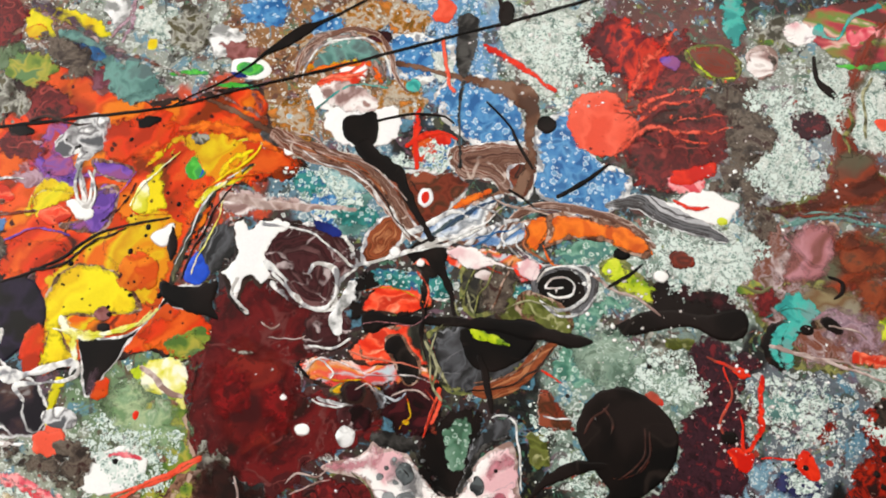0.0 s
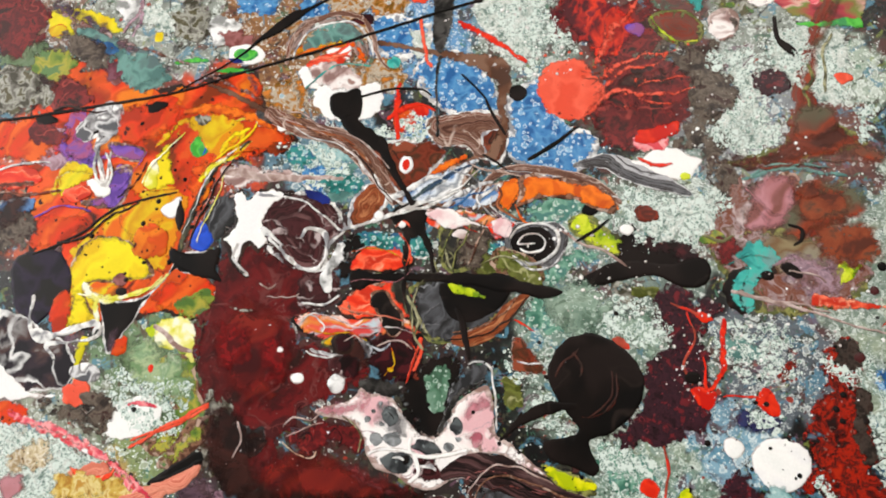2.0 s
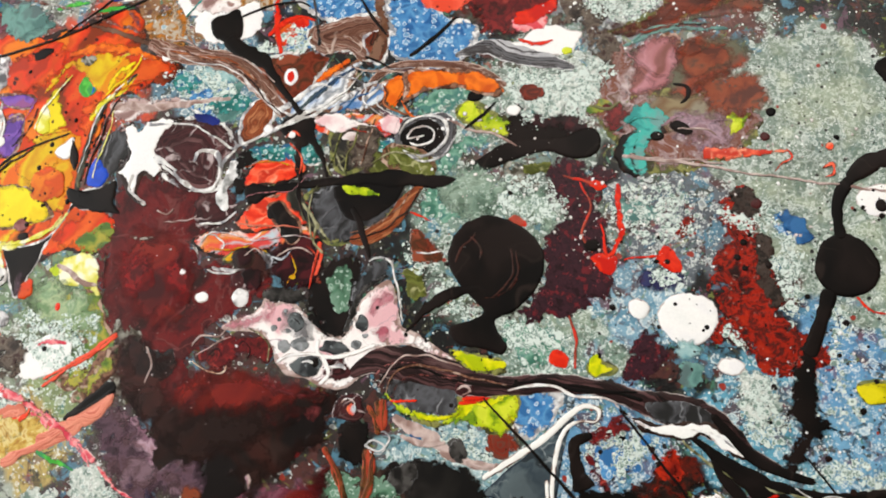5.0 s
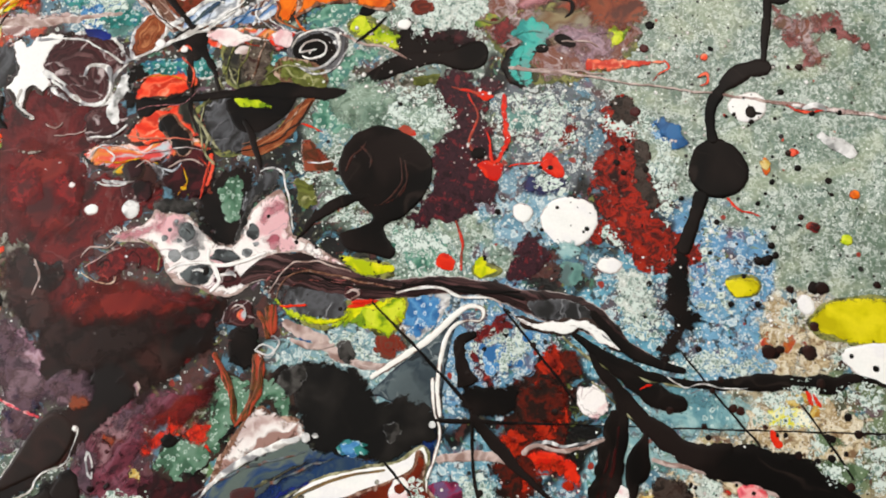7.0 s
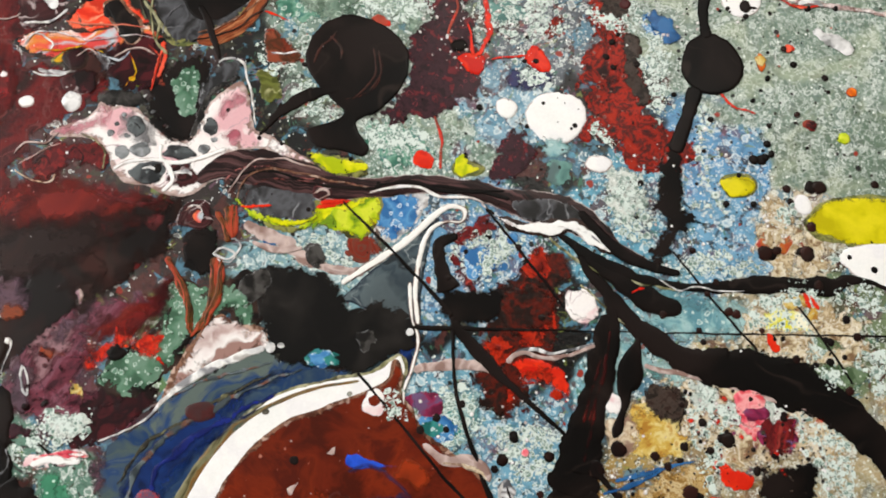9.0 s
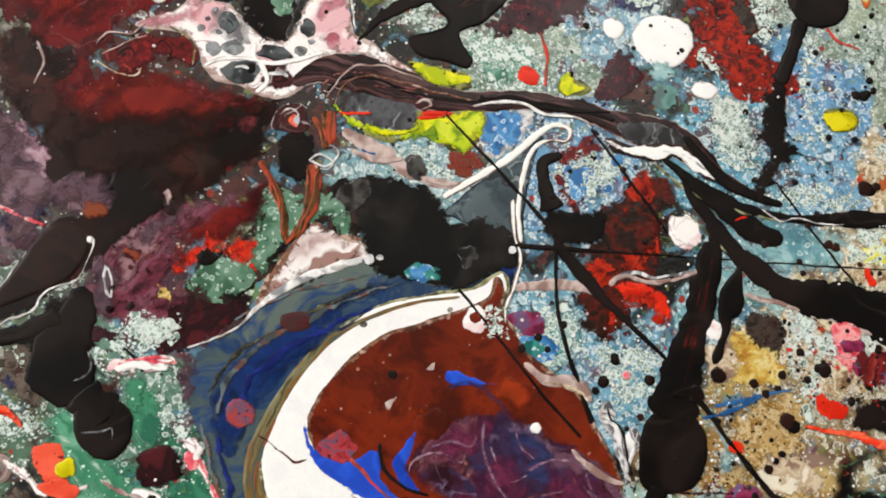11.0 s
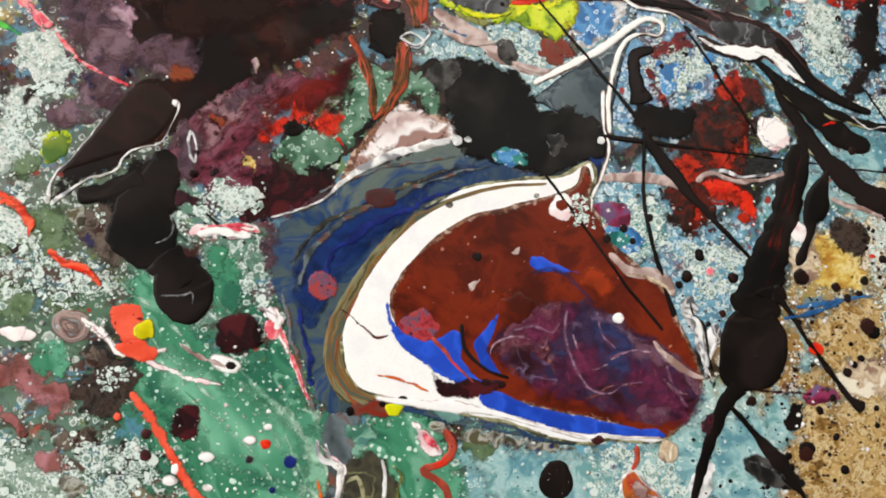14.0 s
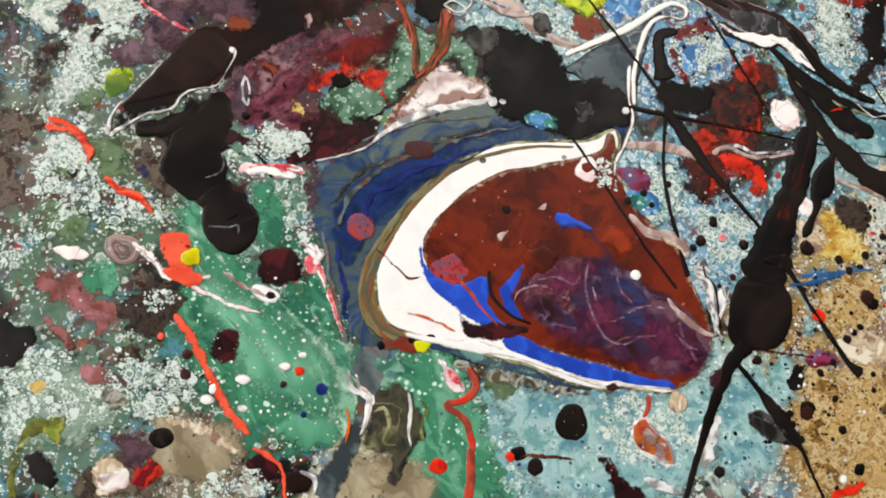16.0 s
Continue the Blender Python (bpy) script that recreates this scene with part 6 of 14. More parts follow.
pour("froth_patch", FROTH, "pale froth of paint bubbles", [(-103,-109.5), (-98,-105.8), (-91.9,-100.4), (-86.8,-96.6), (-86.8,-104.4), (-94.1,-111.4), (-97.1,-117.9), (-100.6,-121.3)], rag=1)
pour("froth_patch", FROTH, "pale froth of paint bubbles", [(-81.1,-95.8), (-74,-94.1), (-68.7,-98.9), (-70.8,-103.8), (-78.4,-102.5)], rag=1)
pour("froth_patch", FROTH, "pale froth of paint bubbles", [(-97.6,-93.4), (-91.1,-89.3), (-87.1,-95.1), (-90.2,-101.7), (-94.7,-100.8)], rag=1)
pour("mauve_patch", MAUVE, "greyish mauve paint patch", [(-66.4,-156.7), (-60.6,-154), (-56.6,-158.6), (-58.4,-162.2), (-64,-162.4)], rag=0.8)
pour("cream_patch", CREAM, "cream smeared paint patch", [(-69.3,-164), (-64.2,-161.4), (-59.9,-165.9), (-61.6,-171.8), (-67.1,-172.1)], rag=0.8)
pour("teal_ring_pool", TEALCELL, "pale blue ringed pool", [(68.1,-72.3), (74.3,-70.5), (79,-74.9), (75.9,-79.6), (69.7,-78.3)], rag=0.8)
pour("white_smear", WHITEGREY, "white smear among specks", [(90,-141.3), (92.3,-136.4), (96.4,-134.4), (95.9,-142.3), (92.9,-150.2), (90.8,-147.4)], rag=0.8)
pour("dark_red_patch", DARKRED, "dark red patch at the orange", [(-183.5,154.2), (-178.5,151.3), (-174.5,139.3), (-174.3,130.4), (-176.7,127.9)], rag=0.8)
pour("mauve_patch", MAUVERED, "mauve red patch by orange", [(-150.3,137.1), (-143.4,139.4), (-136.9,136.8), (-135.8,129.2), (-143.6,126.8), (-147.8,131.1)], rag=0.8)
pour("dark_teal_patch", DARKCLOUD, "dark smoky patch of paint", [(-162.6,144), (-153.5,146.1), (-146,141.3), (-146.8,135.7), (-156.3,135.7)], rag=0.9)
pour("dark_teal_patch", DARKCLOUD, "dark smoky patch of paint", [(-176.7,127.9), (-169,131), (-163.5,126.1), (-167.7,117.9), (-173.3,115.1)], rag=0.9)
pour("brown_patch", BROWNGREY, "brown grey mottled paint", [(-175.3,139.2), (-165.5,142.5), (-157.1,134.5), (-164.8,131.4), (-172.3,131.7)], rag=0.9)
pour("blue_cell_pool", BLUECELL, "blue celled paint patch", [(-99.7,168.4), (-90.7,171.2), (-82.2,171), (-81.4,162), (-90.5,158.7), (-97.3,161.4)], rag=0.9)
pour("blue_cell_pool", BLUECELL, "blue celled paint patch", [(-75,166.1), (-67.2,169.2), (-60.1,164.3), (-63.1,157.3), (-71.6,158.6)], rag=0.9)
pour("ochre_patch", OCHRE, "ochre mottled paint patch", [(-63,169.7), (-51.1,173.3), (-45.8,165.9), (-53.1,159.5), (-59.9,163.2)], rag=0.8)
pour("torn_patch", MOSS, "small torn patch of mottled paint", [(-92.5,-66.8), (-87.7,-65.8), (-85.6,-69.9), (-88.8,-72.1), (-92.6,-70.7)], rag=1.4)
pour("torn_patch", GREENSPECK, "small torn patch of mottled paint", [(-41.3,-87.5), (-36.3,-86.3), (-34.2,-92.2), (-37.5,-94.7), (-40.3,-92)], rag=1.4)
pour("torn_patch", DARKCLOUD, "small torn patch of mottled paint", [(-103.8,-50.1), (-99.9,-48.1), (-96.6,-41.3), (-93.8,-45.7), (-95.3,-53.9), (-97.8,-60.4), (-100.3,-66.9), (-103.5,-68.8)], rag=1.4)
pour("torn_patch", PLUM, "small torn patch of mottled paint", [(-74.4,-48.2), (-68.8,-46.3), (-66.6,-51.3), (-70.7,-53.4), (-73.8,-52.2)], rag=1.4)
pour("torn_patch", MAUVE, "small torn patch of mottled paint", [(-84.9,-51.1), (-76.5,-49.3), (-74.2,-54.6), (-81,-57.7), (-85.6,-55.9)], rag=1.4)
pour("torn_patch", DARKCLOUD, "small torn patch of mottled paint", [(-93.5,-52.1), (-88.4,-47.5), (-86.5,-50.5), (-90.4,-53.3)], rag=1.4)
pour("torn_patch", BLUEPURPLE, "small torn patch of mottled paint", [(-74.5,-86.3), (-69.7,-85), (-67.1,-88.5), (-71.1,-90.4)], rag=1.4)
pour("torn_patch", DARKCLOUD, "small torn patch of mottled paint", [(-89,-88.5), (-83.3,-88.6), (-84.3,-91.7), (-88.5,-91.4)], rag=1.4)
pour("torn_patch", OLIVEGREY, "small torn patch of mottled paint", [(-77.9,-78.3), (-72.4,-77), (-70.4,-80.6), (-75,-83.3)], rag=1.4)
pour("torn_patch", MOSS, "small torn patch of mottled paint", [(-88.3,-79.4), (-83.8,-81.2), (-81.4,-87.7), (-85,-87.3)], rag=1.4)
pour("torn_patch", BROWNGREY, "small torn patch of mottled paint", [(-71.3,-134.9), (-63.3,-133.7), (-61.4,-137), (-66.6,-139.1), (-70.1,-138.3)], rag=1.4)
pour("torn_patch", CHARCOAL, "small torn patch of mottled paint", [(-59,-134.7), (-56.3,-134.8), (-53.5,-137.8), (-54,-141.3), (-57,-139.4)], rag=1.4)
pour("torn_patch", DARKCLOUD, "small torn patch of mottled paint", [(-48,-85.9), (-41.7,-84.5), (-40.3,-89.7), (-44.4,-91.6), (-48.3,-89.7)], rag=1.4)
pour("torn_patch", OLIVEGREY, "small torn patch of mottled paint", [(-71.5,-146.6), (-64.9,-145.4), (-62.9,-150), (-68,-151.7), (-71.6,-149.9)], rag=1.4)
pour("torn_patch", OCHREYEL, "small torn patch of mottled paint", [(-87.5,-146.3), (-83.7,-145.4), (-82.5,-148.7), (-85.6,-150.2)], rag=1.4)
pour("torn_patch", LIMEOLIVE, "small torn patch of mottled paint", [(-86.1,-154.9), (-81,-153.9), (-77.9,-156.4), (-81.4,-159.2), (-84.8,-158.8)], rag=1.4)
pour("torn_patch", PINKFLOW, "small torn patch of mottled paint", [(-75.8,-140.8), (-69.7,-141), (-68.5,-144.3), (-73.9,-144)], rag=1.4)
pour("torn_patch", BROWNGREY, "small torn patch of mottled paint", [(-72.3,-114.7), (-65.7,-112.7), (-63.5,-118.2), (-67.4,-119.9)], rag=1.4)
pour("froth_patch", FROTH, "pale froth of paint bubbles", [(-158.1,-9.4), (-146.3,-4.3), (-129.2,-4.6), (-112.3,-4.8), (-107.2,-10), (-124.8,-15.6), (-141.3,-26.8), (-153.3,-30)], rag=1)
pour("froth_patch", FROTH, "pale froth of paint bubbles", [(-121,17.9), (-108.8,21), (-94.7,12.4), (-87.3,-0.4), (-96,-3.2), (-111.4,1.1)], rag=1)
pour("cream_patch", CREAM, "cream smeared paint patch", [(117.7,-76.6), (125.9,-73.7), (133.7,-77), (131.5,-84.7), (120.3,-86)], rag=0.9)
pour("pale_blue_patch", PALEBLUE, "pale blue smooth paint", [(132.9,-44.9), (146.3,-41.9), (157.6,-45.4), (158.6,-52), (143.6,-54.1), (134.1,-50.7)], rag=0.9)
pour("cream_wash", CREAMWASH, "mottled cream and brown wash", [(132.3,-67.4), (145.4,-67), (146.2,-75.8), (138.8,-84.9), (127.3,-87.7), (126.6,-76.7)], rag=1.5)
pour("cream_wash", CREAMWASH, "mottled cream and brown wash", [(146,-77.3), (160.8,-76.2), (168.3,-81.2), (160.8,-90.2), (146.4,-89.8)], rag=1.5)
pour("cream_wash", CREAMWASH, "mottled cream and brown wash", [(159.2,-45.4), (174.4,-44.2), (178.4,-52.6), (167.7,-58.8), (158.3,-53.6)], rag=1.5)
pour("cream_wash", CREAMWASH, "mottled cream and brown wash", [(175.1,-52.5), (188.7,-49.6), (197.7,-56.5), (189.8,-66), (177.1,-62.4)], rag=1.5)
pour("cream_wash", CREAMWASH, "mottled cream and brown wash", [(161.7,-68.3), (175.7,-73.5), (187.6,-81.8), (183.1,-91.2), (169.2,-87.4)], rag=1.5)
pour("cream_wash", CREAMWASH, "mottled cream and brown wash", [(167.1,-20.1), (179,-20.5), (180.9,-32.6), (171.7,-39.1), (166.7,-30.4)], rag=1.5)
pour("cream_wash", CREAMWASH, "mottled cream and brown wash", [(181.9,-24.1), (187.7,-19), (189.7,-29.5), (184,-34.4)], rag=1.5)
pour("sage_wash", SAGE, "sage green celled wash", [(27.9,61), (38.9,62.6), (49.9,59.2), (51.6,50.3), (42.5,46.7), (31.6,51)], rag=1.3)
pour("sage_wash", SAGE, "sage green celled wash", [(51.7,56.2), (64.5,59.7), (71.6,51.5), (67.8,43.9), (57,46.2)], rag=1.3)
drop("green_drop", GREENBRIGHT, "bright green paint drop ringed in teal", -102.5, 105, 4.13, 4.72, 0)
string("grey_drip", GREYW, "grey and white marbled drip", [(-141,120.1,6.08), (-140.1,107.8,5.58), (-142.5,101.3,2.38), (-137.9,89.8,2.34), (-136.3,83.1,1.93)])
pour("black_pour", BLACKVIOLET, "violet black glossy paint pool", [(-159.4,59.8), (-149.9,60.1), (-143.9,55.1), (-140.2,48.1), (-143.2,41.3), (-147.6,36.1), (-152.3,32.8), (-161.5,38.9), (-165.3,53.3)], rag=0.5)
pour("black_leaf_pour", BLACK, "black pointed paint pool at orange edge", [(-129.1,44.9), (-122.3,44), (-112.7,47), (-106.6,53.4), (-102.9,62.3), (-98.7,64.7), (-91.1,64.7), (-90.6,57.3), (-99.9,57), (-103.7,57.5), (-110.9,47.3), (-114.8,39.5), (-120.5,27.9), (-122.7,25.9), (-125.7,34.4)], rag=0.4, halo=WHITELINE)
string("pink_string", PINKRED, "pink string of paint with pale edges", [(-154.5,1.3,3.18), (-134.3,-4.7,3.12), (-121,-8.7,2.7), (-110.9,-13,1.91), (-101.8,-18.2,1.51)])
string("yellow_drip", YELLOW, "yellow drip tapering down", [(-131.1,30.1,4.32), (-133,22.7,2.85), (-132.9,14.8,0.88)])
pour("brown_pour", BROWN, "reddish brown paint pool", [(-37.2,111.6), (-16.2,113.3), (-10,110.1), (-14.8,102.5), (-21.2,92.9), (-26.1,94.2), (-34,103)], rag=0.5, halo=WHITELINE)
string("orange_arc", YELORANGE, "orange arc of paint", [(-71.9,144.7,3.29), (-62.6,149.1,4.53), (-52.6,149.3,3.7)])
string("orange_arc", YELORANGE, "short orange curl of paint", [(-50.8,150.6,1.65), (-47.2,146.8,2.87), (-44.7,142.8,1.63)])
string("coral_arc", CORAL, "coral streak of paint under arc", [(-67.1,140,1.63), (-59.8,144.1,2.87), (-50.8,150.6,1.65)])
string("brown_bar", BROWN2, "brown curved bar of paint", [(-41,151.8,2.47), (-20.7,149,2.86), (-6.7,147.6,5.28), (4.4,145.2,8.89), (8.3,138.9,6.01), (8,129.6,3.96), (9.9,120.6,4.31), (6.3,109.1,5.79)], thick=0.4)
pour("brown_pour", BANDBROWN, "striped brown paint wedge", [(-17.4,122.9), (7.3,126.8), (10.7,112.7), (3.5,108.8), (-2.7,113), (-13.3,113.6)], rag=0.5, halo=WHITELINE)
pour("white_marble", WHITEBLUE, "white and pale blue marbled paint", [(-21.7,96.7), (-14.7,101.5), (-2,107.1), (1.6,108.5), (-2.8,97.1), (11.9,101), (14,99.3), (5.5,90.4), (-9.5,90.5), (-18.8,89.3), (-24.6,90.5)], rag=0.6, halo=BROWNLINE)
pour("white_patch", WHITE, "white paint patch with red veins", [(59.8,114), (67,119.8), (76.6,117.1), (80.5,113.6), (75.2,107.1), (65.8,107.8), (54.4,111.3)], rag=0.7)
string("teal_drip", TEAL, "turquoise drip of paint", [(74.9,195,6.36), (75.1,181.6,8.35), (76.9,172,2.47)])
drop("pink_white_drop", PINKWHITE, "pink and white paint drop", 98.3, 180.1, 6.22, 4.98, 0)
string("teal_swirl", TEAL, "turquoise swirl of paint", [(103.1,182.9,4.99), (111,179.5,1.66), (116.8,189,2.09), (126.6,194.7,2.94)])
pour("leaf_eye_pour", REDBROWN, "brown leaf-shaped paint with lime edge", [(59.4,168.7), (70,172.2), (78.1,166.8), (76.5,160.1), (67.8,159.1), (62.7,162.7)], rag=0.4, halo=GREENLINE)
pour("coral_patch", CORAL, "small coral patch of paint", [(-29.6,178.6), (-23.1,176), (-24.4,169.7), (-30.3,168.9), (-30,174.1)], rag=0.6)
drop("green_drop", GREENBRIGHT, "bright green drop with white rim", -91, 143, 4.94, 2.88, 0)
string("green_streak", GREENBRIGHT, "green streak of paint", [(-118.8,137.8,1.65), (-111,139.2,2.88), (-105,139.5,1.23)])
string("green_streak", GREENBRIGHT, "bright green band beneath thread", [(-102.3,135.6,1.23), (-94.4,136.2,2.86), (-86.4,136.5,1.22)])
pour("belly", GREYDARK, "", [(-16.7,59.4), (-6.3,64.4), (3.2,62), (14.9,54.4), (3.4,44), (-7.1,41.7), (-14.2,47.9), (-16.9,53.9)], rag=0.4, halo=GREENLINE, parent=charcoal_bird)
pour("olive_wing", OLIVE, "olive green marbled paint wing", [(4.1,69.5), (7.3,74.5), (16.7,72.9), (23.4,70.1), (24.7,65.6), (19.6,62.2), (14,63.4), (6.4,66.1)], rag=0.5, halo=DARKLINE)
pour("red_coral_pour", CORALRED, "coral red paint above black bar", [(-39.8,65.7), (-35.1,71.9), (-22.4,74.5), (-17,68.6), (-24.8,64.8), (-37.5,63.2)], rag=0.5, halo=DARKLINE)
pour("red_coral_pour", CORALRED, "coral red paint below black bar", [(-41.9,49.8), (-36.6,56.8), (-28,61.6), (-21.8,63.4), (-20.3,58.9), (-26.2,49.1), (-36.9,46.8)], rag=0.5, halo=DARKLINE)
pour("olive_dark_pour", GREYOLIVE, "dark olive streaked paint", [(-8.4,81), (0.2,87.8), (8.4,81.3), (5.8,71.5), (-1.1,66.9), (-7,69.9)], rag=0.5, halo=GREENLINE)
drop("disc", BLACK, "", 24.3, 79.2, 8.51, 6.66, 0, parent=spiral_drop)
pour("teal_splash", TEAL, "turquoise splash of paint", [(90.8,72.5), (95.8,78.6), (103.7,80.1), (106.4,77), (99.5,73.1), (95.5,69.2), (96.2,62.9), (92.4,65.2)], rag=0.7, halo=DARKLINE)
string("lilac_swirl", LILAC, "lilac swirl of paint", [(104.6,79.2,2.02), (111.6,83,2.02), (117.1,78.5,3.21), (120.7,74.1,2.79), (116.6,69.1,1.99)])
string("lime_curl", LIME, "lime curl of paint", [(127.1,75.5,2), (129.6,78.9,3.2), (133.7,82.3,2.01)])
pour("black_gap", BLACKRAG, "black paint around green cells", [(-16.2,25.2), (-9.8,35), (-0.1,38.6), (4,34.4), (2.5,20.6), (-3,10.1), (-8.8,11.2), (-15,19.2)], rag=0.6)
pour("lime_yellow_pour", LIMEYEL, "small lime paint patch", [(77.1,-1.1), (79.9,3.5), (83.5,0.6), (87.1,-1), (81.6,-3.1), (78.8,-3)], rag=0.6, halo=GREENLINE)
pour("red_patch", RED, "small red paint patch", [(67,2.1), (69.8,4.4), (71.6,1), (69.7,-0.4)], rag=0.5)
pour("magenta_splash", PINKRED, "pink and magenta paint splash", [(154.6,-77.2), (158.2,-73.4), (163.9,-72.8), (164.1,-78.3), (172.2,-77.8), (169.8,-84.7), (161.8,-84.4), (157.4,-81.2)], rag=1)
pour("red_splash", RED, "red paint splash on tan speckle", [(147.9,-88.6), (154.6,-92.6), (157.4,-95.8), (151.2,-94.8)], rag=0.9)
pour("navy_streak", NAVY, "", [(-17.2,-85.6), (-5.8,-74.9), (6.3,-68.1), (22,-59.8), (32.9,-59.6), (20.9,-65.1), (10.5,-75.9), (1.8,-85.4), (-6.5,-95.5), (-11.5,-105.7), (-16.7,-101.6), (-18.5,-93.8)], rag=0.6, parent=eye_pool)
pour("pink_white_wing", PINKWHITE2, "dusty pink and white paint wing", [(-0.6,-53.4), (7.9,-43.3), (14,-45.8), (21.6,-48.4), (21,-53.4), (7,-57.1), (-4.4,-64.8), (-7.9,-67.2)], rag=0.5, halo=BROWNLINE)
pour("black_leaf_pour", BLACKR, "dark brown black leaf-shaped pool", [(-80.9,-76.6), (-79.8,-69.9), (-73.8,-60.7), (-66.2,-51), (-62.7,-43.5), (-55.2,-41.4), (-49.3,-37.8), (-46.2,-26.6), (-32.1,-22.4), (-24.5,-30.1), (-41.6,-47), (-51.1,-57.1), (-59.8,-61.8), (-66.3,-68.7), (-74.8,-72.4), (-78.6,-76.6)], rag=0.4)
pour("coral_patch", CORAL, "coral red paint patch", [(-62,-103.5), (-56.2,-102.3), (-53.5,-107.8), (-54.2,-112.9), (-58.6,-114.6), (-61.1,-110.3)], rag=0.6)
pour("slate_tail", SLATEBAND, "slate and orange banded tail", [(-5.7,-127.6), (2.7,-126.6), (0.7,-139.7), (-2.4,-147.4), (-5,-162.2), (-9.9,-169.8), (-13,-163), (-8.5,-152.4), (-5.2,-143.3), (-7.7,-133.1)], rag=0.5)
pour("maroon_patch", MAROONBLACK, "maroon black paint trail", [(61.3,-149.9), (65.3,-149.5), (69.6,-153.9), (75.4,-157.8), (74.1,-162.4), (67.8,-162.9), (64.9,-155.8)], rag=0.6)
string("red_patch", RED, "red torn patch of paint", [(129.6,-154.2,2.26), (135.5,-152.1,3.57), (140.6,-150.1,1.47)])
pour("froth_patch", FROTH, "white frothy bubbles of paint", [(68.2,98.4), (79.1,103.7), (86.9,93.2), (80.1,80.2), (68.8,87.1)], rag=1)
pour("froth_patch", FROTH, "white froth of paint rings", [(44.6,67.3), (62.9,64.2), (74.3,53.1), (62.2,46.3), (47.5,53.2), (39.9,57.6)], rag=1)
pour("froth_patch", FROTH, "white frothy rings on green", [(93.6,57.4), (111.3,57.9), (115.1,39.3), (99.2,47.6), (90.5,46.4)], rag=1)
pour("froth_patch", FROTH, "pale froth on blue cells", [(-3,167.5), (18.3,174.5), (24.2,153.6), (15.7,139.9), (8.4,153.7)], rag=1)
pour("froth_patch", FROTH, "white froth among brown streams", [(78.6,156.2), (92,160), (100,150.5), (104.2,134.6), (110,129.3), (102.7,118.4), (87.8,118.5), (80,125.5), (87.1,136.5)], rag=1)
pour("froth_patch", FROTH, "white froth around grey stream", [(53,104.2), (64.3,101.8), (72,97), (63.6,82.7), (50.2,90.4)], rag=1)
pour("froth_patch", FROTH, "white froth over teal stain", [(85.5,59.3), (110.2,56.1), (111.3,41), (94.3,39.7), (88,50)], rag=1)
pour("froth_patch", FROTH, "white froth beside red grain", [(119.5,54.7), (136.3,51.9), (137.3,40.9), (124.4,42.4)], rag=1)
pour("froth_patch", FROTH, "white froth along black drip", [(135.7,31.2), (143.2,33.8), (145.8,21.1), (142.2,9.9), (135.5,15.8)], rag=1)
pour("froth_patch", FROTH, "pale froth above maroon stream", [(50.3,16), (70.9,11.4), (71.5,-2.7), (55.8,-3.2)], rag=1)
pour("froth_patch", FROTH, "white froth over blue paint", [(150.9,17.1), (159.3,19.7), (155.9,2), (152.3,-17.8), (147,-17.7), (150.2,-1.5)], rag=1)
pour("froth_patch", FROTH, "white froth beside black splat", [(121.1,-9.8), (135.6,-5.6), (137,-22.8), (125.4,-24.3)], rag=1)
pour("froth_patch", FROTH, "white froth near black branch", [(139,-29.9), (155,-26.8), (163.1,-32.2), (157.5,-36.4), (143.8,-35.2)], rag=1)
pour("froth_patch", FROTH, "white froth on pale blue", [(75.6,-19.4), (91.9,-18), (98.9,-23.6), (87.7,-34), (77.1,-32)], rag=1)
pour("froth_patch", FROTH, "white froth below lime paint", [(33.5,-18.3), (50.1,-20.5), (51.9,-29.6), (37.3,-31.1), (26.2,-25.4)], rag=1)
pour("froth_patch", FROTH, "white froth beside black pool", [(25.5,29.6), (42.8,26), (42.8,16.2), (31.4,16.6)], rag=1)
pour("froth_patch", FROTH, "white froth on charcoal", [(15.5,42), (25.3,41.6), (31.2,31.3), (21.6,29.7)], rag=1)
pour("froth_patch", FROTH, "white froth on pale blue paint", [(65.3,-65.9), (79.9,-64), (83.4,-77.5), (71.3,-82.5), (65.1,-74.6)], rag=1)
pour("froth_patch", FROTH, "white froth by maroon strand", [(85.8,-77.5), (103.5,-74.2), (105.1,-88.9), (91.4,-93)], rag=1)
pour("froth_patch", FROTH, "white froth on tan speckle", [(146,-66.8), (164.1,-64.1), (176.5,-69.3), (158.6,-70.3), (152.9,-78), (146.7,-76.2)], rag=1)
pour("froth_patch", FROTH, "white froth at branch edge", [(161.5,-42.9), (178.2,-41.7), (178.4,-53.2), (163.5,-54.4)], rag=1)
pour("froth_patch", FROTH, "white froth on black edge", [(-41.6,-70.6), (-29,-68.6), (-27.1,-74.1), (-34.8,-78.5), (-41.3,-76)], rag=1)
pour("froth_patch", FROTH, "grey froth on green ground", [(-100,-89), (-91.5,-79.8), (-77,-93.7), (-81.4,-102.1), (-93.3,-100.6)], rag=1)
pour("froth_patch", FROTH, "grey froth among coral strings", [(-78.2,-95.4), (-62.3,-92.5), (-62.4,-101.2), (-74.5,-103.5)], rag=1)
pour("froth_patch", FROTH, "pale froth above dark leaf", [(-98.7,-49.4), (-87.2,-45.8), (-77.9,-37.4), (-72.4,-41.7), (-83.6,-57.1), (-78.6,-59.7), (-88.6,-71.2), (-97,-74.1), (-96.9,-59.2)], rag=1)
pour("froth_patch", FROTH, "pale froth under brown patch", [(-67.9,-136.7), (-49.2,-136.1), (-47.3,-147.6), (-61.2,-150.5)], rag=1)
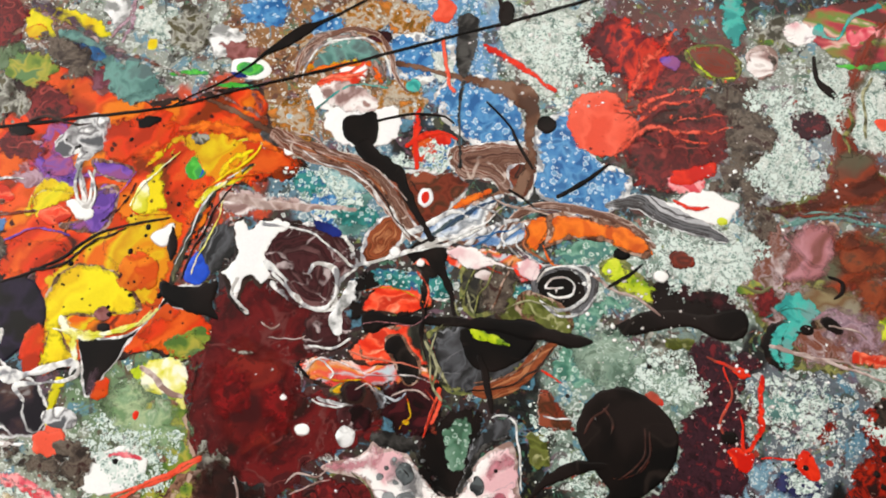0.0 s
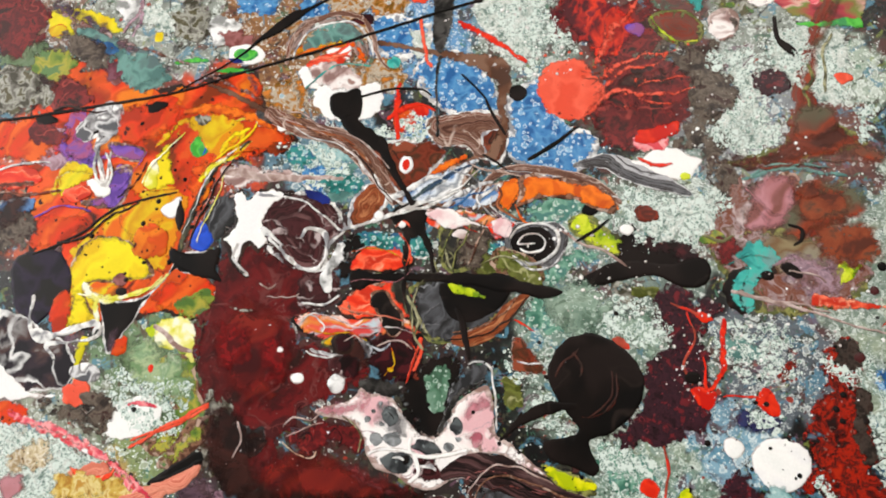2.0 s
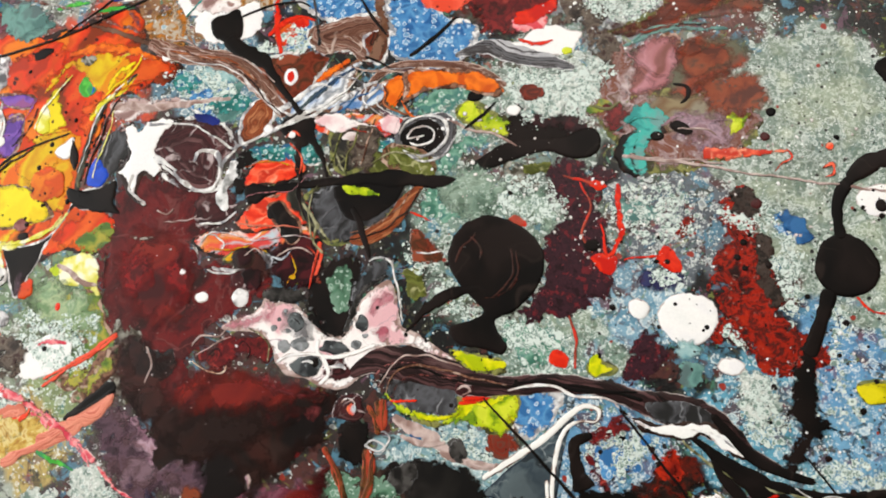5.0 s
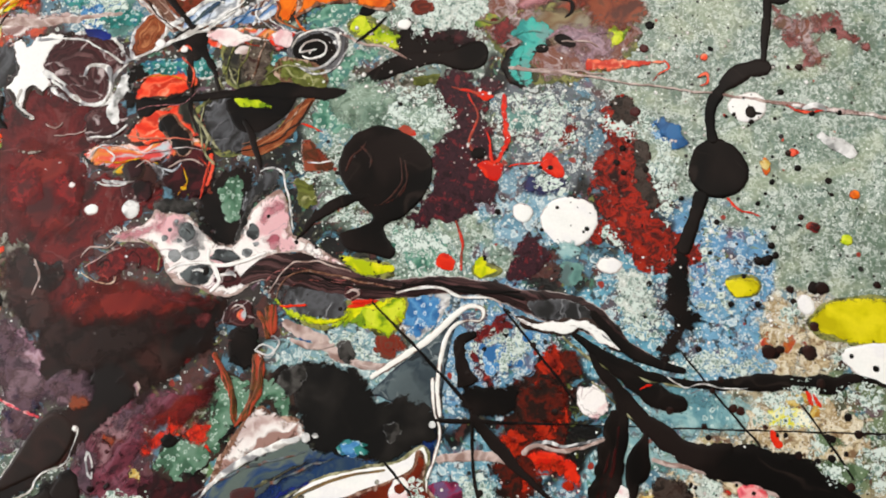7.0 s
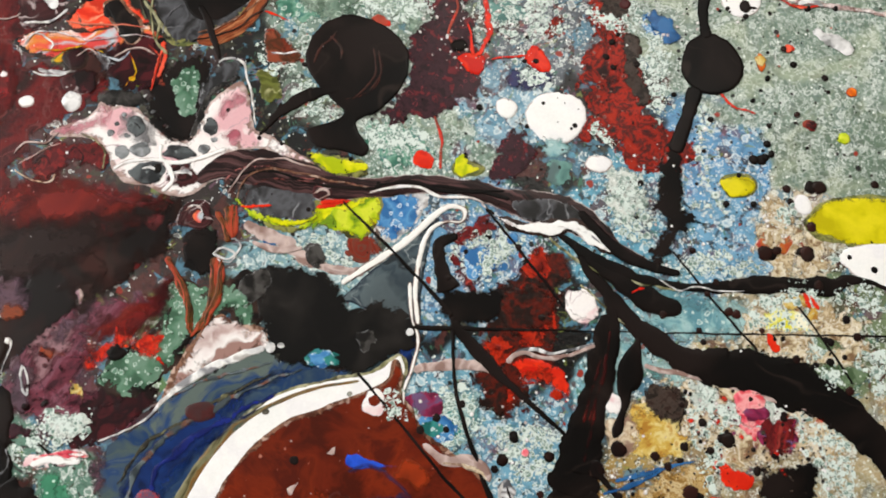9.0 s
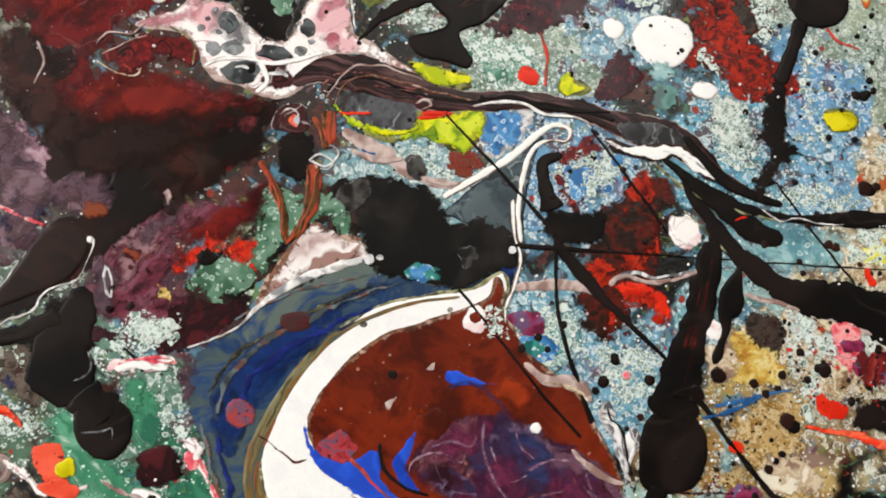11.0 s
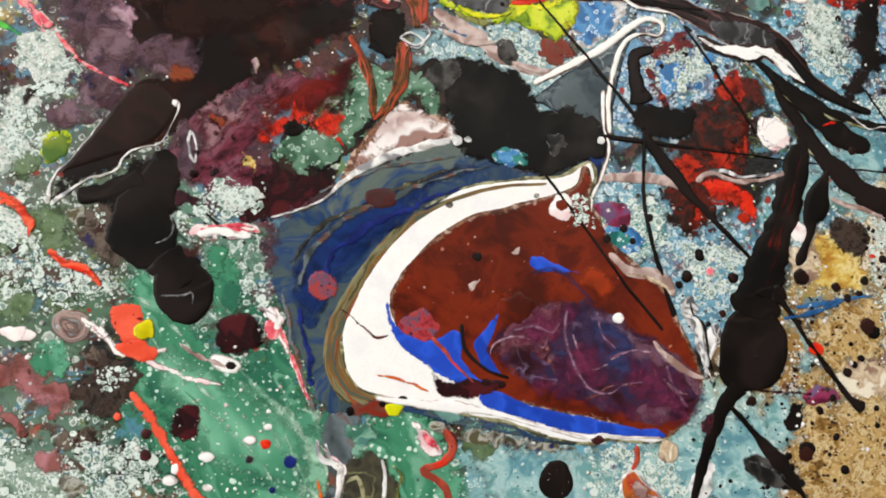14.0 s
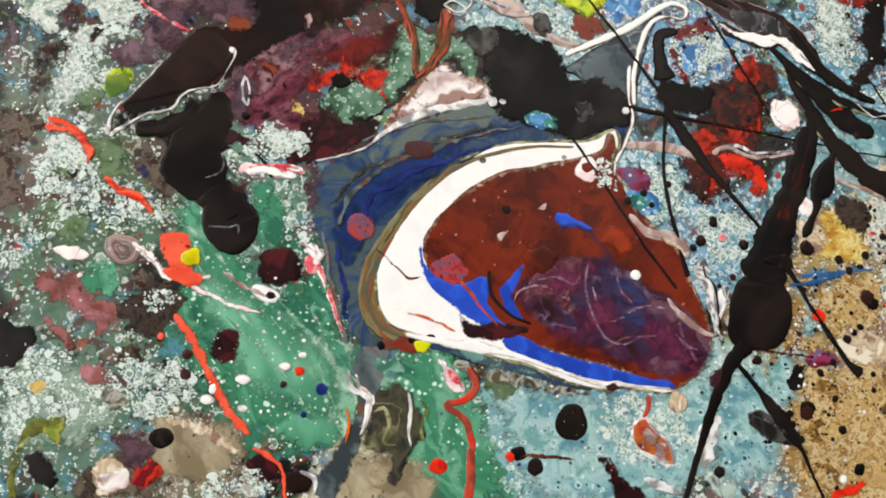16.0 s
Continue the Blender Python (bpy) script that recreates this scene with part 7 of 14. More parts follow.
pour("froth_patch", FROTH, "pale froth by pink bar", [(-46.7,-75.7), (-38,-72), (-28.5,-72.3), (-30.7,-79.2), (-42.9,-80.9)], rag=1)
pour("froth_patch", FROTH, "pale froth on dark green", [(-32.1,-90.8), (-27.3,-91.8), (-21.3,-102.2), (-29,-101.6)], rag=1)
pour("froth_patch", FROTH, "pale froth on light blue", [(65.7,-131.4), (83.9,-134.2), (89.4,-146), (71.9,-152.2), (61.6,-142.6)], rag=1)
pour("froth_patch", FROTH, "grey froth beside black pool", [(-81.2,-92), (-72.2,-89), (-66.1,-97.1), (-69.4,-104), (-79.7,-105.6)], rag=1)
pour("froth_patch", FROTH, "grey froth near black pool", [(-42.6,-69.4), (-28.6,-68.1), (-29.6,-74.7), (-36.2,-79.2), (-41.9,-78)], rag=1)
pour("orange_brown_wedge", BROWNORANGE, "orange brown paint wedge", [(-42.6,84.3), (-39.3,93.5), (-33,96.2), (-29.3,89.9), (-33.1,83.6), (-40,79.3)], rag=0.5, halo=WHITELINE)
pour("blue_patch", ROYALDARK, "small deep blue paint patch", [(-59.9,91.4), (-55.2,91.5), (-50,88.8), (-52.5,86.9), (-58.6,89.1)], rag=0.5)
pour("blue_patch", ROYAL, "royal blue paint patch", [(-99.4,68.4), (-97.1,75.4), (-90.9,70.1), (-94.2,66.2), (-97.9,65.8)], rag=0.4)
string("pink_grey_band", PINKGREY, "pink grey band of paint", [(-92.6,96.6,4.66), (-75,95.4,3.48), (-59.8,96.6,2.31), (-46.5,97.1,1.73)])
string("brown_band", BROWN2, "brown diagonal band of paint", [(-103.2,130.2,2.44), (-90.3,125.5,2.82), (-77.5,120.2,3.19)])
string("mauve_band", MAUVE, "mauve upright streak of paint", [(-88,136.3,3.67), (-83.7,127.3,2.82)])
string("lilac_streak", LILAC, "lilac curl of paint", [(-136.7,164.2,2.14), (-135.8,155.3,2.53), (-138.1,147.3,1.67)])
drop("yellow_drop", YELORANGE, "orange yellow paint smear", -169, 147.9, 4.64, 2.95, 0)
drop("yellow_drop", YELLOW, "yellow drop on olive paint", -127.1, 148, 2.09, 2.51, 0)
pour("white_patch", WHITE, "small white and grey patch", [(-83.2,119.1), (-79.7,121.2), (-77.9,116.7), (-81.4,114.8)], rag=0.6)
pour("white_patch", WHITE, "white chip by brown stream", [(-75,117), (-70.4,118.6), (-68.7,114.7), (-73.3,113.1)], rag=0.6)
pour("brown_pour", BROWN, "dark brown marbled paint", [(2.5,117.7), (10.8,120.7), (10.9,110.7), (6.4,108.2)], rag=0.5, halo=WHITELINE)
pour("red_brown_patch", REDBROWN, "red brown paint patch", [(-25.6,35.6), (-17.8,37.3), (-11.7,33), (-10.5,28), (-19.3,28.3)], rag=0.6)
pour("red_brown_patch", REDBROWN, "red brown patch beside froth", [(20.4,44.8), (24.2,47.7), (25.3,39.6), (31.2,36.3), (29.3,33.4), (22.5,32.7)], rag=0.6)
string("brown_grey_band", PINKGREY, "brown grey band of paint", [(14.9,-16,2.6), (26.2,-21.8,4.04), (37.3,-29.3,3.26), (50,-32.2,2.16)])
pour("blue_patch", BLUE, "bright blue paint patch", [(20.2,-20.7), (22.8,-18), (24.7,-22.6), (22.1,-24.9)], rag=0.5)
pour("red_brown_patch", REDBROWN, "brown paint under yellow", [(45.5,-19.5), (51.9,-20.6), (55.5,-26.1), (50.1,-29.6), (45.5,-25.9)], rag=0.8)
pour("plum_pour", PLUM, "plum paint below froth", [(81.8,65.7), (89.5,63.2), (87.3,57.2), (79.7,58.5)], rag=0.9)
pour("olive_patch", OLIVE, "olive smear in froth", [(58.5,67.8), (67.3,68.5), (66.2,64.3), (60.4,63.6)], rag=0.8)
pour("brown_patch", BROWNLEAF, "brown mottled patch on tan", [(166.5,-23.5), (174.5,-21.1), (175.4,-29), (166.8,-28.8)], rag=1)
pour("ochre_patch", OCHRE, "ochre paint patch on tan", [(173.9,-42.8), (180.8,-41.2), (183.4,-48), (174.9,-48.7)], rag=1)
string("salmon_rib", CORAL2, "salmon ribbed strip of paint", [(-108,-25.5,4.34), (-100.1,-22.4,4.72), (-90.5,-16.2,4.73), (-82.9,-10.8,2.37)])
pour("lace_patch", LACE, "white lace beside mauve paint", [(-95.7,-33.8), (-85.1,-29.3), (-79.4,-41.1), (-86.2,-46.8), (-93.8,-42)], rag=1)
pour("lace_patch", LACE, "white lace paint on olive", [(-110.4,-39.3), (-98.4,-40.2), (-98.9,-50.1), (-109,-50.2)], rag=1)
string("green_streak", GREENBRIGHT, "green streak under pink string", [(-107.8,-27.4,1.97), (-99.1,-31.1,2.34), (-93.7,-33.8,1.16)])
pour("lime_stain", LIMEOLIVE, "lime and white stain", [(-84.4,-61.2), (-79.4,-58.1), (-77.4,-63.8), (-82.4,-68.3)], rag=1)
pour("magenta_patch", MAGENTA, "magenta and violet paint patch", [(60.8,-69.8), (64.9,-66.6), (71.9,-68.2), (70.5,-72.8), (63.6,-72)], rag=0.7)
pour("blue_white_cell", BLUECELL, "pale blue celled drop", [(63,-76.3), (68.7,-72.1), (75.7,-74.6), (75.2,-80.7), (67.6,-82.5)], rag=0.6)
pour("dark_patch", MAROONBLACK, "maroon brown ragged patch", [(-31.6,-160.4), (-26.9,-158.3), (-21.4,-160.6), (-25.2,-164.4), (-29.7,-163.4)], rag=0.7)
pour("dark_red_patch", REDBROWN, "dark red torn patch", [(-59.4,-164.7), (-54.8,-162.6), (-52.4,-166.6), (-56.4,-169.4)], rag=0.7)
pour("mauve_patch", MAUVE, "mauve mottled patch of paint", [(-65.7,-156.6), (-57.2,-155.5), (-55.9,-163), (-62.7,-164)], rag=0.9)
pour("pink_patch", PINKWHITE2, "cream pink mottled patch", [(-66.9,-166.8), (-61.2,-164.6), (-59.1,-168.9), (-64.6,-170.7)], rag=0.8)
pour("black_patch", BLACKMATT, "black mottled patch of paint", [(-86.6,-164.5), (-81.3,-162.3), (-77,-167.5), (-81,-170.8)], rag=0.8)
pour("black_patch", BLACKMATT, "dark mottled patch at edge", [(-99.9,-131.5), (-91.7,-132), (-89.4,-135), (-93.8,-141.3), (-98.1,-140.3)], rag=0.8)
pour("green_patch", GREENSPECK, "deep green paint patch", [(-79.9,-114.2), (-73.5,-111.6), (-70.9,-118), (-75.1,-122)], rag=0.6)
pour("magenta_drop", MAGENTA, "dark magenta flat drop", [(122.2,-116.1), (127.4,-113.5), (132.7,-115.4), (127.5,-118.4), (123.1,-118.6)], rag=0.5)
string("grey_smear", GREYW, "pale grey smear on wine", [(-49.5,34.8,1.24), (-43.8,33.2,1.59), (-34.1,34.8,0.71)])
pour("orange_patch", PINKORANGE, "orange and pink streaked patch", [(-55.9,45.3), (-49.8,47.5), (-43.9,45), (-44.8,39.5), (-52.2,40)], rag=0.6)
drop("orange_drop", ORANGE, "orange bloom in yellow paint", -114.4, 67.5, 7.15, 7.53, 0)
pour("coral_patch", CORAL, "coral torn patch of paint", [(-135.8,13.2), (-129.6,16.1), (-125.8,9.7), (-132.7,6.7)], rag=0.8)
pour("froth_patch", FROTH, "patch of pale paint froth", [(-94.6,-53.8), (-86.4,-51.2), (-84.7,-57.4), (-89.1,-61), (-93.7,-59.2)], rag=1.2)
pour("froth_patch", FROTH, "patch of pale paint froth", [(-98.3,-57.4), (-94.2,-56.1), (-91.7,-62.9), (-96.2,-65.7)], rag=1.2)
pour("froth_patch", FROTH, "patch of pale paint froth", [(-91.5,-72.9), (-81.4,-74.1), (-77.9,-78.3), (-86,-80.7), (-90.7,-78.1)], rag=1.2)
pour("froth_patch", FROTH, "patch of pale paint froth", [(-71.8,-76.1), (-65.4,-75.5), (-65,-83.1), (-68.7,-82.7)], rag=1.2)
pour("froth_patch", FROTH, "patch of pale paint froth", [(-52.1,-77.2), (-44.1,-77.1), (-44,-83.2), (-49.1,-83)], rag=1.2)
pour("froth_patch", FROTH, "patch of pale paint froth", [(-68.9,-136.8), (-54,-136.4), (-51.7,-142.5), (-63.7,-144.7)], rag=1.2)
pour("froth_patch", FROTH, "patch of pale paint froth", [(-83.4,-147.4), (-78.3,-145.7), (-76.3,-150.3), (-81.4,-151.3)], rag=1.2)
pour("froth_patch", FROTH, "patch of pale paint froth", [(-64.9,-118.3), (-55,-118.9), (-57.4,-122), (-63.8,-125.3)], rag=1.2)
pour("froth_patch", FROTH, "patch of pale paint froth", [(-51.2,-72.5), (-47.4,-73.6), (-48.6,-76), (-51.6,-75.6)], rag=1.2)
pour("froth_patch", FROTH, "patch of pale paint froth", [(-51.1,-136.9), (-44.6,-134.4), (-42.6,-138.4), (-47.8,-140.8)], rag=1.2)
pour("froth_patch", FROTH, "white froth below brown stream", [(-73.4,108.1), (-54.4,110.5), (-43.1,99.9), (-51.3,91), (-67.9,98.7)], rag=1)
pour("red_patch", RED, "red chip on maroon", [(66.6,127.8), (71.3,128.8), (71,123.9)], rag=0.7)
string("olive_streak", LIMEOLIVE, "olive green streak of paint", [(80.7,175.7,1.66), (89.6,175.1,2.89), (96.5,172.9,1.65)])
string("teal_band", TEALGREY, "grey teal band of paint", [(93.7,109,1.71), (106.6,113.8,1.91), (115.8,114.2,1.71), (130.6,113.7,1.14)])
pour("ochre_lime_stain", LIMEOLIVE, "lime and orange stain", [(79.8,87.6), (87.9,89.6), (89,85), (81.8,84.1)], rag=0.8)
pour("froth_patch", FROTH, "white froth at dark red rim", [(20.7,170.4), (29.3,162.8), (34,152.7), (22.6,149.1), (15.6,161.1)], rag=1)
pour("froth_patch", FROTH, "white froth over brown paint", [(105.4,165.9), (126.7,158), (128.3,141.7), (111.6,143.7), (101.8,154.9)], rag=1)
pour("cream_patch", CREAM, "cream mottled paint patch", [(145,-68.3), (160.5,-66.9), (154.7,-76.5), (146.4,-79.6)], rag=1)
pour("froth_patch", FROTH, "grey froth by coral string", [(-45.5,-167.3), (-33.7,-160.6), (-24.4,-165.4), (-26.6,-169.8), (-43.5,-171.3)], rag=1)
pour("marbled_pour", BWMARBLE, "violet black paint marbled with white", [(-170.1,35.9), (-154.2,34.7), (-139.6,27.7), (-133.4,20), (-133.9,11.5), (-146.8,8.6), (-163.7,6.3)], rag=0.7)
pour("red_patch", REDORANGE, "", [(-147.8,41.7), (-141,46.7), (-138.6,31.9), (-144.5,30.3)], rag=0.6, parent=orange_field)
pour("olive_green_pour", LIMEOLIVE, "olive green smooth paint", [(-96.1,-9.6), (-88.8,2.9), (-80.9,7.7), (-81.3,1.5), (-85.7,-4.5), (-92,-9.9)], rag=0.8, halo=BROWNLINE)
pour("froth_patch", FROTH, "white froth on grey lace", [(-159.4,-3.8), (-137.5,-6.1), (-121.1,-14.4), (-130.7,-30.3), (-150.6,-35.7)], rag=1)
pour("coral_patch", CORAL2, "coral mottled torn patch", [(-127.7,-15.3), (-115.4,-11.7), (-115.3,-18.1), (-124.2,-20.7)], rag=0.9)
pour("coral_shard", CORALRED, "orange red paint under white line", [(-179.5,91.1), (-165.3,90.5), (-161.5,85.2), (-177.5,81.6)], rag=0.5)
pour("golden_patch", YELORANGE, "", [(-123.9,81.6), (-109.9,84.4), (-112.5,73.4), (-118,66.6), (-127.9,72.7)], rag=0.8, parent=orange_field)
pour("lilac_torn_patch", LILAC, "lilac torn paint skin", [(-75.2,-16.8), (-68,-18.6), (-64.8,-30.6), (-69.5,-32.4), (-74.4,-25.2)], rag=1.2)
pour("white_edge_patch", LACE, "white chalk lace patch", [(-87.3,-34.3), (-80.9,-36.9), (-79.9,-42.8), (-86.3,-43.9)], rag=1)
pour("green_patch", GREENSPECK, "saturated green paint patch", [(-81.1,-116.3), (-73.7,-113.5), (-71.7,-120.1), (-75.3,-122.8), (-80.6,-121.6)], rag=0.6)
pour("rose_patch", PINKBROWN, "dusty rose smooth patch", [(-79.1,-122.9), (-71.4,-122.7), (-69.6,-128), (-78.6,-128.1)], rag=0.8)
pour("maroon_drip", MAUVE, "mauve brown paint edge", [(-27.6,-78.8), (-22.7,-79.7), (-22.1,-95.9), (-18.4,-106.6), (-22.8,-102.4)], rag=0.8)
pour("green_dark_patch", MOSS, "dark moss patch under pool", [(28.8,-130.7), (38.5,-132.7), (35.9,-139.1), (31.1,-138.1)], rag=0.9)
pour("white_pink_marble", PINKORANGE, "pink and white marbled paint", [(-16.7,88), (-5.4,87.5), (5.8,87.6), (2.6,83.4), (-8.6,83.3)], rag=0.5)
pour("ochre_patch", OCHRE, "ochre mottled patch by thread", [(-51.5,142), (-40.4,147.6), (-29.8,142.6), (-30.6,134), (-38.9,137.2), (-46.8,137.2)], rag=0.8)
pour("red_fleck_patch", REDORANGE, "orange red flecked paint", [(-31.1,123.6), (-25.5,125.3), (-22.6,118.5), (-29,115.7)], rag=0.8)
pour("white_fleck", WHITE, "white flecks in ochre", [(-60.3,147.3), (-52.6,149.3), (-50,145.3), (-57.7,143.3)], rag=0.7)
pour("coral_streaks", CORALRED, "coral streaks under arc", [(-67.1,140), (-59.9,145.2), (-50.3,147.5), (-51.6,143), (-61.1,139.7)], rag=0.6)
pour("pink_wedge", PINKFLOW, "soft pink flowing wedge", [(95.1,92.4), (97.5,104.1), (106.6,111.5), (114,112), (110.4,103.8), (107,92), (101.6,91.3)], rag=0.5)
pour("green_edge", LIME, "lime green edge of paint", [(124.4,79.4), (128.5,83.6), (132.4,78.6), (127.1,74.3)], rag=0.6)
pour("pink_torn_field", PINKFLOW, "dusty pink flowing patch", [(-91.1,-115.6), (-83,-116.9), (-75.3,-123.5), (-69.3,-128.7), (-78,-128.3), (-84.5,-123.8)], rag=1)
pour("cloud_edge", MAUVE, "mauve grey torn cloud of paint", [(-44.5,-49.6), (-42,-45.2), (-38.6,-42.4), (-34.3,-39.4), (-33.3,-35.1), (-31.4,-38.2), (-28.5,-37), (-25.2,-39.1), (-27.8,-43.5), (-34.8,-48.4), (-38.9,-52.1), (-42.3,-55.7), (-44.8,-53.6)], rag=1.4)
pour("wine_glow", WINEFLOW, "deep wine red glow round the flame", [(-30.3,-47.9), (-24.8,-42.4), (-16.1,-37.2), (-8.7,-32.9), (-6.7,-36.9), (-10.7,-44), (-15,-47.8), (-24,-49.6)], rag=1)
pour("ochre_fleck_patch", OCHREYEL, "ochre and blue fleck in mauve paint", [(-34.5,-62), (-30.4,-60.5), (-27.9,-62.9), (-29.8,-65.8), (-32.9,-65)], rag=1.2)
pour("mauve_fleck_patch", MAUVE, "dusty mauve torn patch", [(-51.2,-55.9), (-46.9,-54.3), (-44.7,-60), (-44.7,-66.3), (-47.5,-67.7), (-50.5,-64.6)], rag=1.2)
pour("maroon_fleck_patch", PLUM, "maroon torn paint patch", [(-52.8,-71.8), (-46.4,-70.4), (-43.1,-73.1), (-43.4,-76.3), (-49.3,-76.6)], rag=1.2)
pour("rust_fleck_patch", REDFLOW, "rusty torn paint patch", [(-42,-51.7), (-36.1,-50.2), (-34.3,-53.2), (-37.8,-55.2), (-40.9,-54.8)], rag=1.2)
pour("red_patch", REDFLAME, "dark red patch among froth", [(-59.1,-163.7), (-54.7,-161.9), (-52.1,-165.9), (-55.8,-169), (-58.9,-167.2)], rag=0.8)
pour("magenta_patch", MAGENTA, "magenta and plum patch", [(63.4,-69.4), (68.1,-66.2), (72,-67.5), (72.8,-72.1), (69.6,-74.5), (65,-73.2)], rag=0.7)
pour("maroon_patch", DARKRED, "dark maroon patch of paint", [(77.6,-20.6), (84.2,-16), (92.4,-13.8), (90.7,-20.5), (84.1,-23.4), (77.6,-24.6)], rag=0.7)
pour("maroon_patch", DARKRED, "dark maroon patch of paint", [(75.2,-29.6), (78.4,-27), (80.5,-32.6), (82.4,-38.9), (79.2,-37.4)], rag=0.7)
pour("ochre_smear", OCHREYEL, "pale ochre smeared paint", [(125.1,-74.1), (132.3,-69.6), (136.8,-75.2), (135.1,-81.5), (128.8,-83.2), (125.5,-80.1)], rag=0.8)
pour("white_smear", PALEBLUE, "pale blue smear through tan", [(108.6,-120.5), (116.1,-114.8), (120.6,-120.8), (117.3,-130.7), (112.2,-128.1)], rag=0.8)
string("mauve_string", MAUVEBROWN, "mauve brown drawn string", [(-175.7,157.4,2.22), (-156.7,150.7,1.97), (-142.7,145.5,1.95), (-118.1,139.3,1.92), (-104,133.5,1.68), (-84.5,126.4,1.66), (-77.6,122.3,1.23)], rag=0.4)
pour("lace_patch", LACE, "white lace of paint", [(-65.1,157), (-57.3,160.1), (-51.4,155.2), (-58,151.2)], rag=1)
pour("pale_blue_pool", TEALCELL, "pale blue celled pool", [(-69.5,105), (-65.2,109), (-60.1,108.2), (-57.3,103.4), (-62.6,99.7), (-67.7,100.5)], rag=0.8)
pour("pale_blue_pool", TEALCELL, "pale blue celled pool", [(-55,95.5), (-47.7,99.4), (-39.4,96.4), (-42.5,91), (-50.3,91)], rag=0.8)
pour("grey_cell_patch", GREYCELL, "pale celled patch over orange", [(-83.3,120.1), (-77.6,122.3), (-74.6,116.9), (-79.1,113.7)], rag=0.8)
string("orange_streak", ORANGE2, "orange streak through red", [(-111.5,117.9,2.49), (-99.7,120.4,4.55), (-87.1,118.6,4.11), (-76.3,114.6,2.45)], rag=0.5)
string("yellow_streak", YELORANGE, "yellow orange streak through red", [(-120.5,102.2,1.63), (-115.8,109,2.87), (-109.1,116.1,2.07)], rag=0.5)
pour("pink_grey_flow", PINKWHITE2, "pinkish grey swirled paint", [(-91.9,96.2), (-83.5,99.3), (-71.4,98.6), (-59.4,98), (-62.8,95), (-76.6,94.6), (-85.5,88.8), (-89.8,90.4)], rag=0.7)
pour("crimson_patch", DARKRED, "crimson and dark red paint", [(42.4,131.5), (51.9,134.7), (65.3,136.3), (69.6,129.5), (64.3,121.8), (55.1,115.6), (45.4,117.5)], rag=0.9)
pour("brown_patch", BROWNGREY, "brown grey mottled paint", [(74.4,145.7), (85.8,150.1), (90.9,144.4), (90.3,136), (81,129.8), (75.9,135.4)], rag=1)
pour("brown_spot_pool", PLUM, "dark plum mottled pool", [(95.9,149.2), (103.1,152.7), (109.3,150.7), (109.1,144.4), (103.5,140.7), (98,143.1)], rag=0.8)
pour("mauve_pink_streak", PINKBROWN, "mauve pink drawn patch", [(182.6,87.6), (191.5,83.3), (202.8,84), (206.6,76.9), (212.3,71.5), (210.1,68.6), (201.9,76.2), (192.4,74.6), (193.7,70), (198.5,68.1), (195.7,63.2), (190.8,68.5), (188.7,74.4), (183.6,78.8)], rag=0.7)
pour("white_smear", WHITEGREY, "white smear on green lace", [(191.4,40.9), (196.6,40.3), (200.8,36.6), (196.9,35.2), (192.7,37.7)], rag=0.7)
pour("froth_patch", FROTH, "pale froth of paint bubbles", [(132.5,51), (139.8,48.7), (145.6,40.5), (147.2,26.8), (142.5,13.7), (138.3,17.6), (138.4,31), (136.5,41.9)], rag=1)
pour("froth_patch", FROTH, "pale froth of paint bubbles", [(96,36.7), (103.4,34.4), (110.6,28.3), (106.6,22.6), (99.3,24.8)], rag=1)
pour("brown_grain_patch", BROWNGRAIN, "dark brown grainy paint", [(124.4,56.5), (131,57.2), (134.8,51.9), (132.2,46.7), (125.7,48.3)], rag=0.8)
pour("brown_grain_patch", BROWNGRAIN, "dark brown grainy paint", [(131.8,41.1), (136.8,38.9), (136.6,31.1), (139.2,22.3), (135.6,17.7), (132.1,25.5), (130.9,33.3)], rag=0.8)
pour("mauve_flow", MAUVE, "greyish mauve soft paint", [(-80.8,-14.3), (-72.6,-19.3), (-65.5,-28.7), (-62.8,-41.5), (-67.5,-52.1), (-76.8,-53.7)], rag=0.8)
pour("dark_cloud", DARKCLOUD, "dark brown cloud of paint", [(-83.7,13.7), (-75.5,11.5), (-68.5,-0.4), (-69.4,-11.8), (-76.8,-15.4), (-81.1,-11.5)], rag=0.9)
pour("dark_cloud", DARKCLOUD, "dark brown cloud of paint", [(-70,5.4), (-61.2,6.1), (-59,-0.7), (-64.2,-4.4), (-69.4,-1.3)], rag=0.9)
pour("wine_cloud", WINEFLOW, "wine red cloud of paint", [(-48.8,-1), (-31.4,0.4), (-17.6,-5.7), (-11.9,-5.9), (-17.3,-13.2), (-34.2,-16.5), (-51.7,-14.2)], rag=0.9)
pour("pink_white_flow", PINKORANGE, "pink white and red streaked paint", [(-14.9,87.6), (-6.3,89), (3.9,88.9), (15.1,86.3), (14.6,80.7), (8.7,79.3), (4.3,84.1), (-5.7,83.4)], rag=0.6)
pour("teal_cell_patch", TEALCELL, "teal celled paint patch", [(-39.7,75.7), (-29.7,78.5), (-19.4,78.2), (-12.5,79.8), (-11.3,73.7), (-20.8,71.9), (-35.2,72.3)], rag=0.8)
pour("dark_swirl", DARKCLOUD, "dark swirl at wine edge", [(-81.5,7.9), (-74.1,12.4), (-64.9,5.7), (-60.7,-9), (-67.1,-18.9), (-75.5,-16.1)], rag=0.9)
pour("lace_patch", LACE, "white lace of paint", [(144.4,-64.6), (155.6,-66.4), (166.6,-69.8), (174,-76.3), (165.4,-80.8), (154.5,-77.5), (145,-75.7)], rag=1)
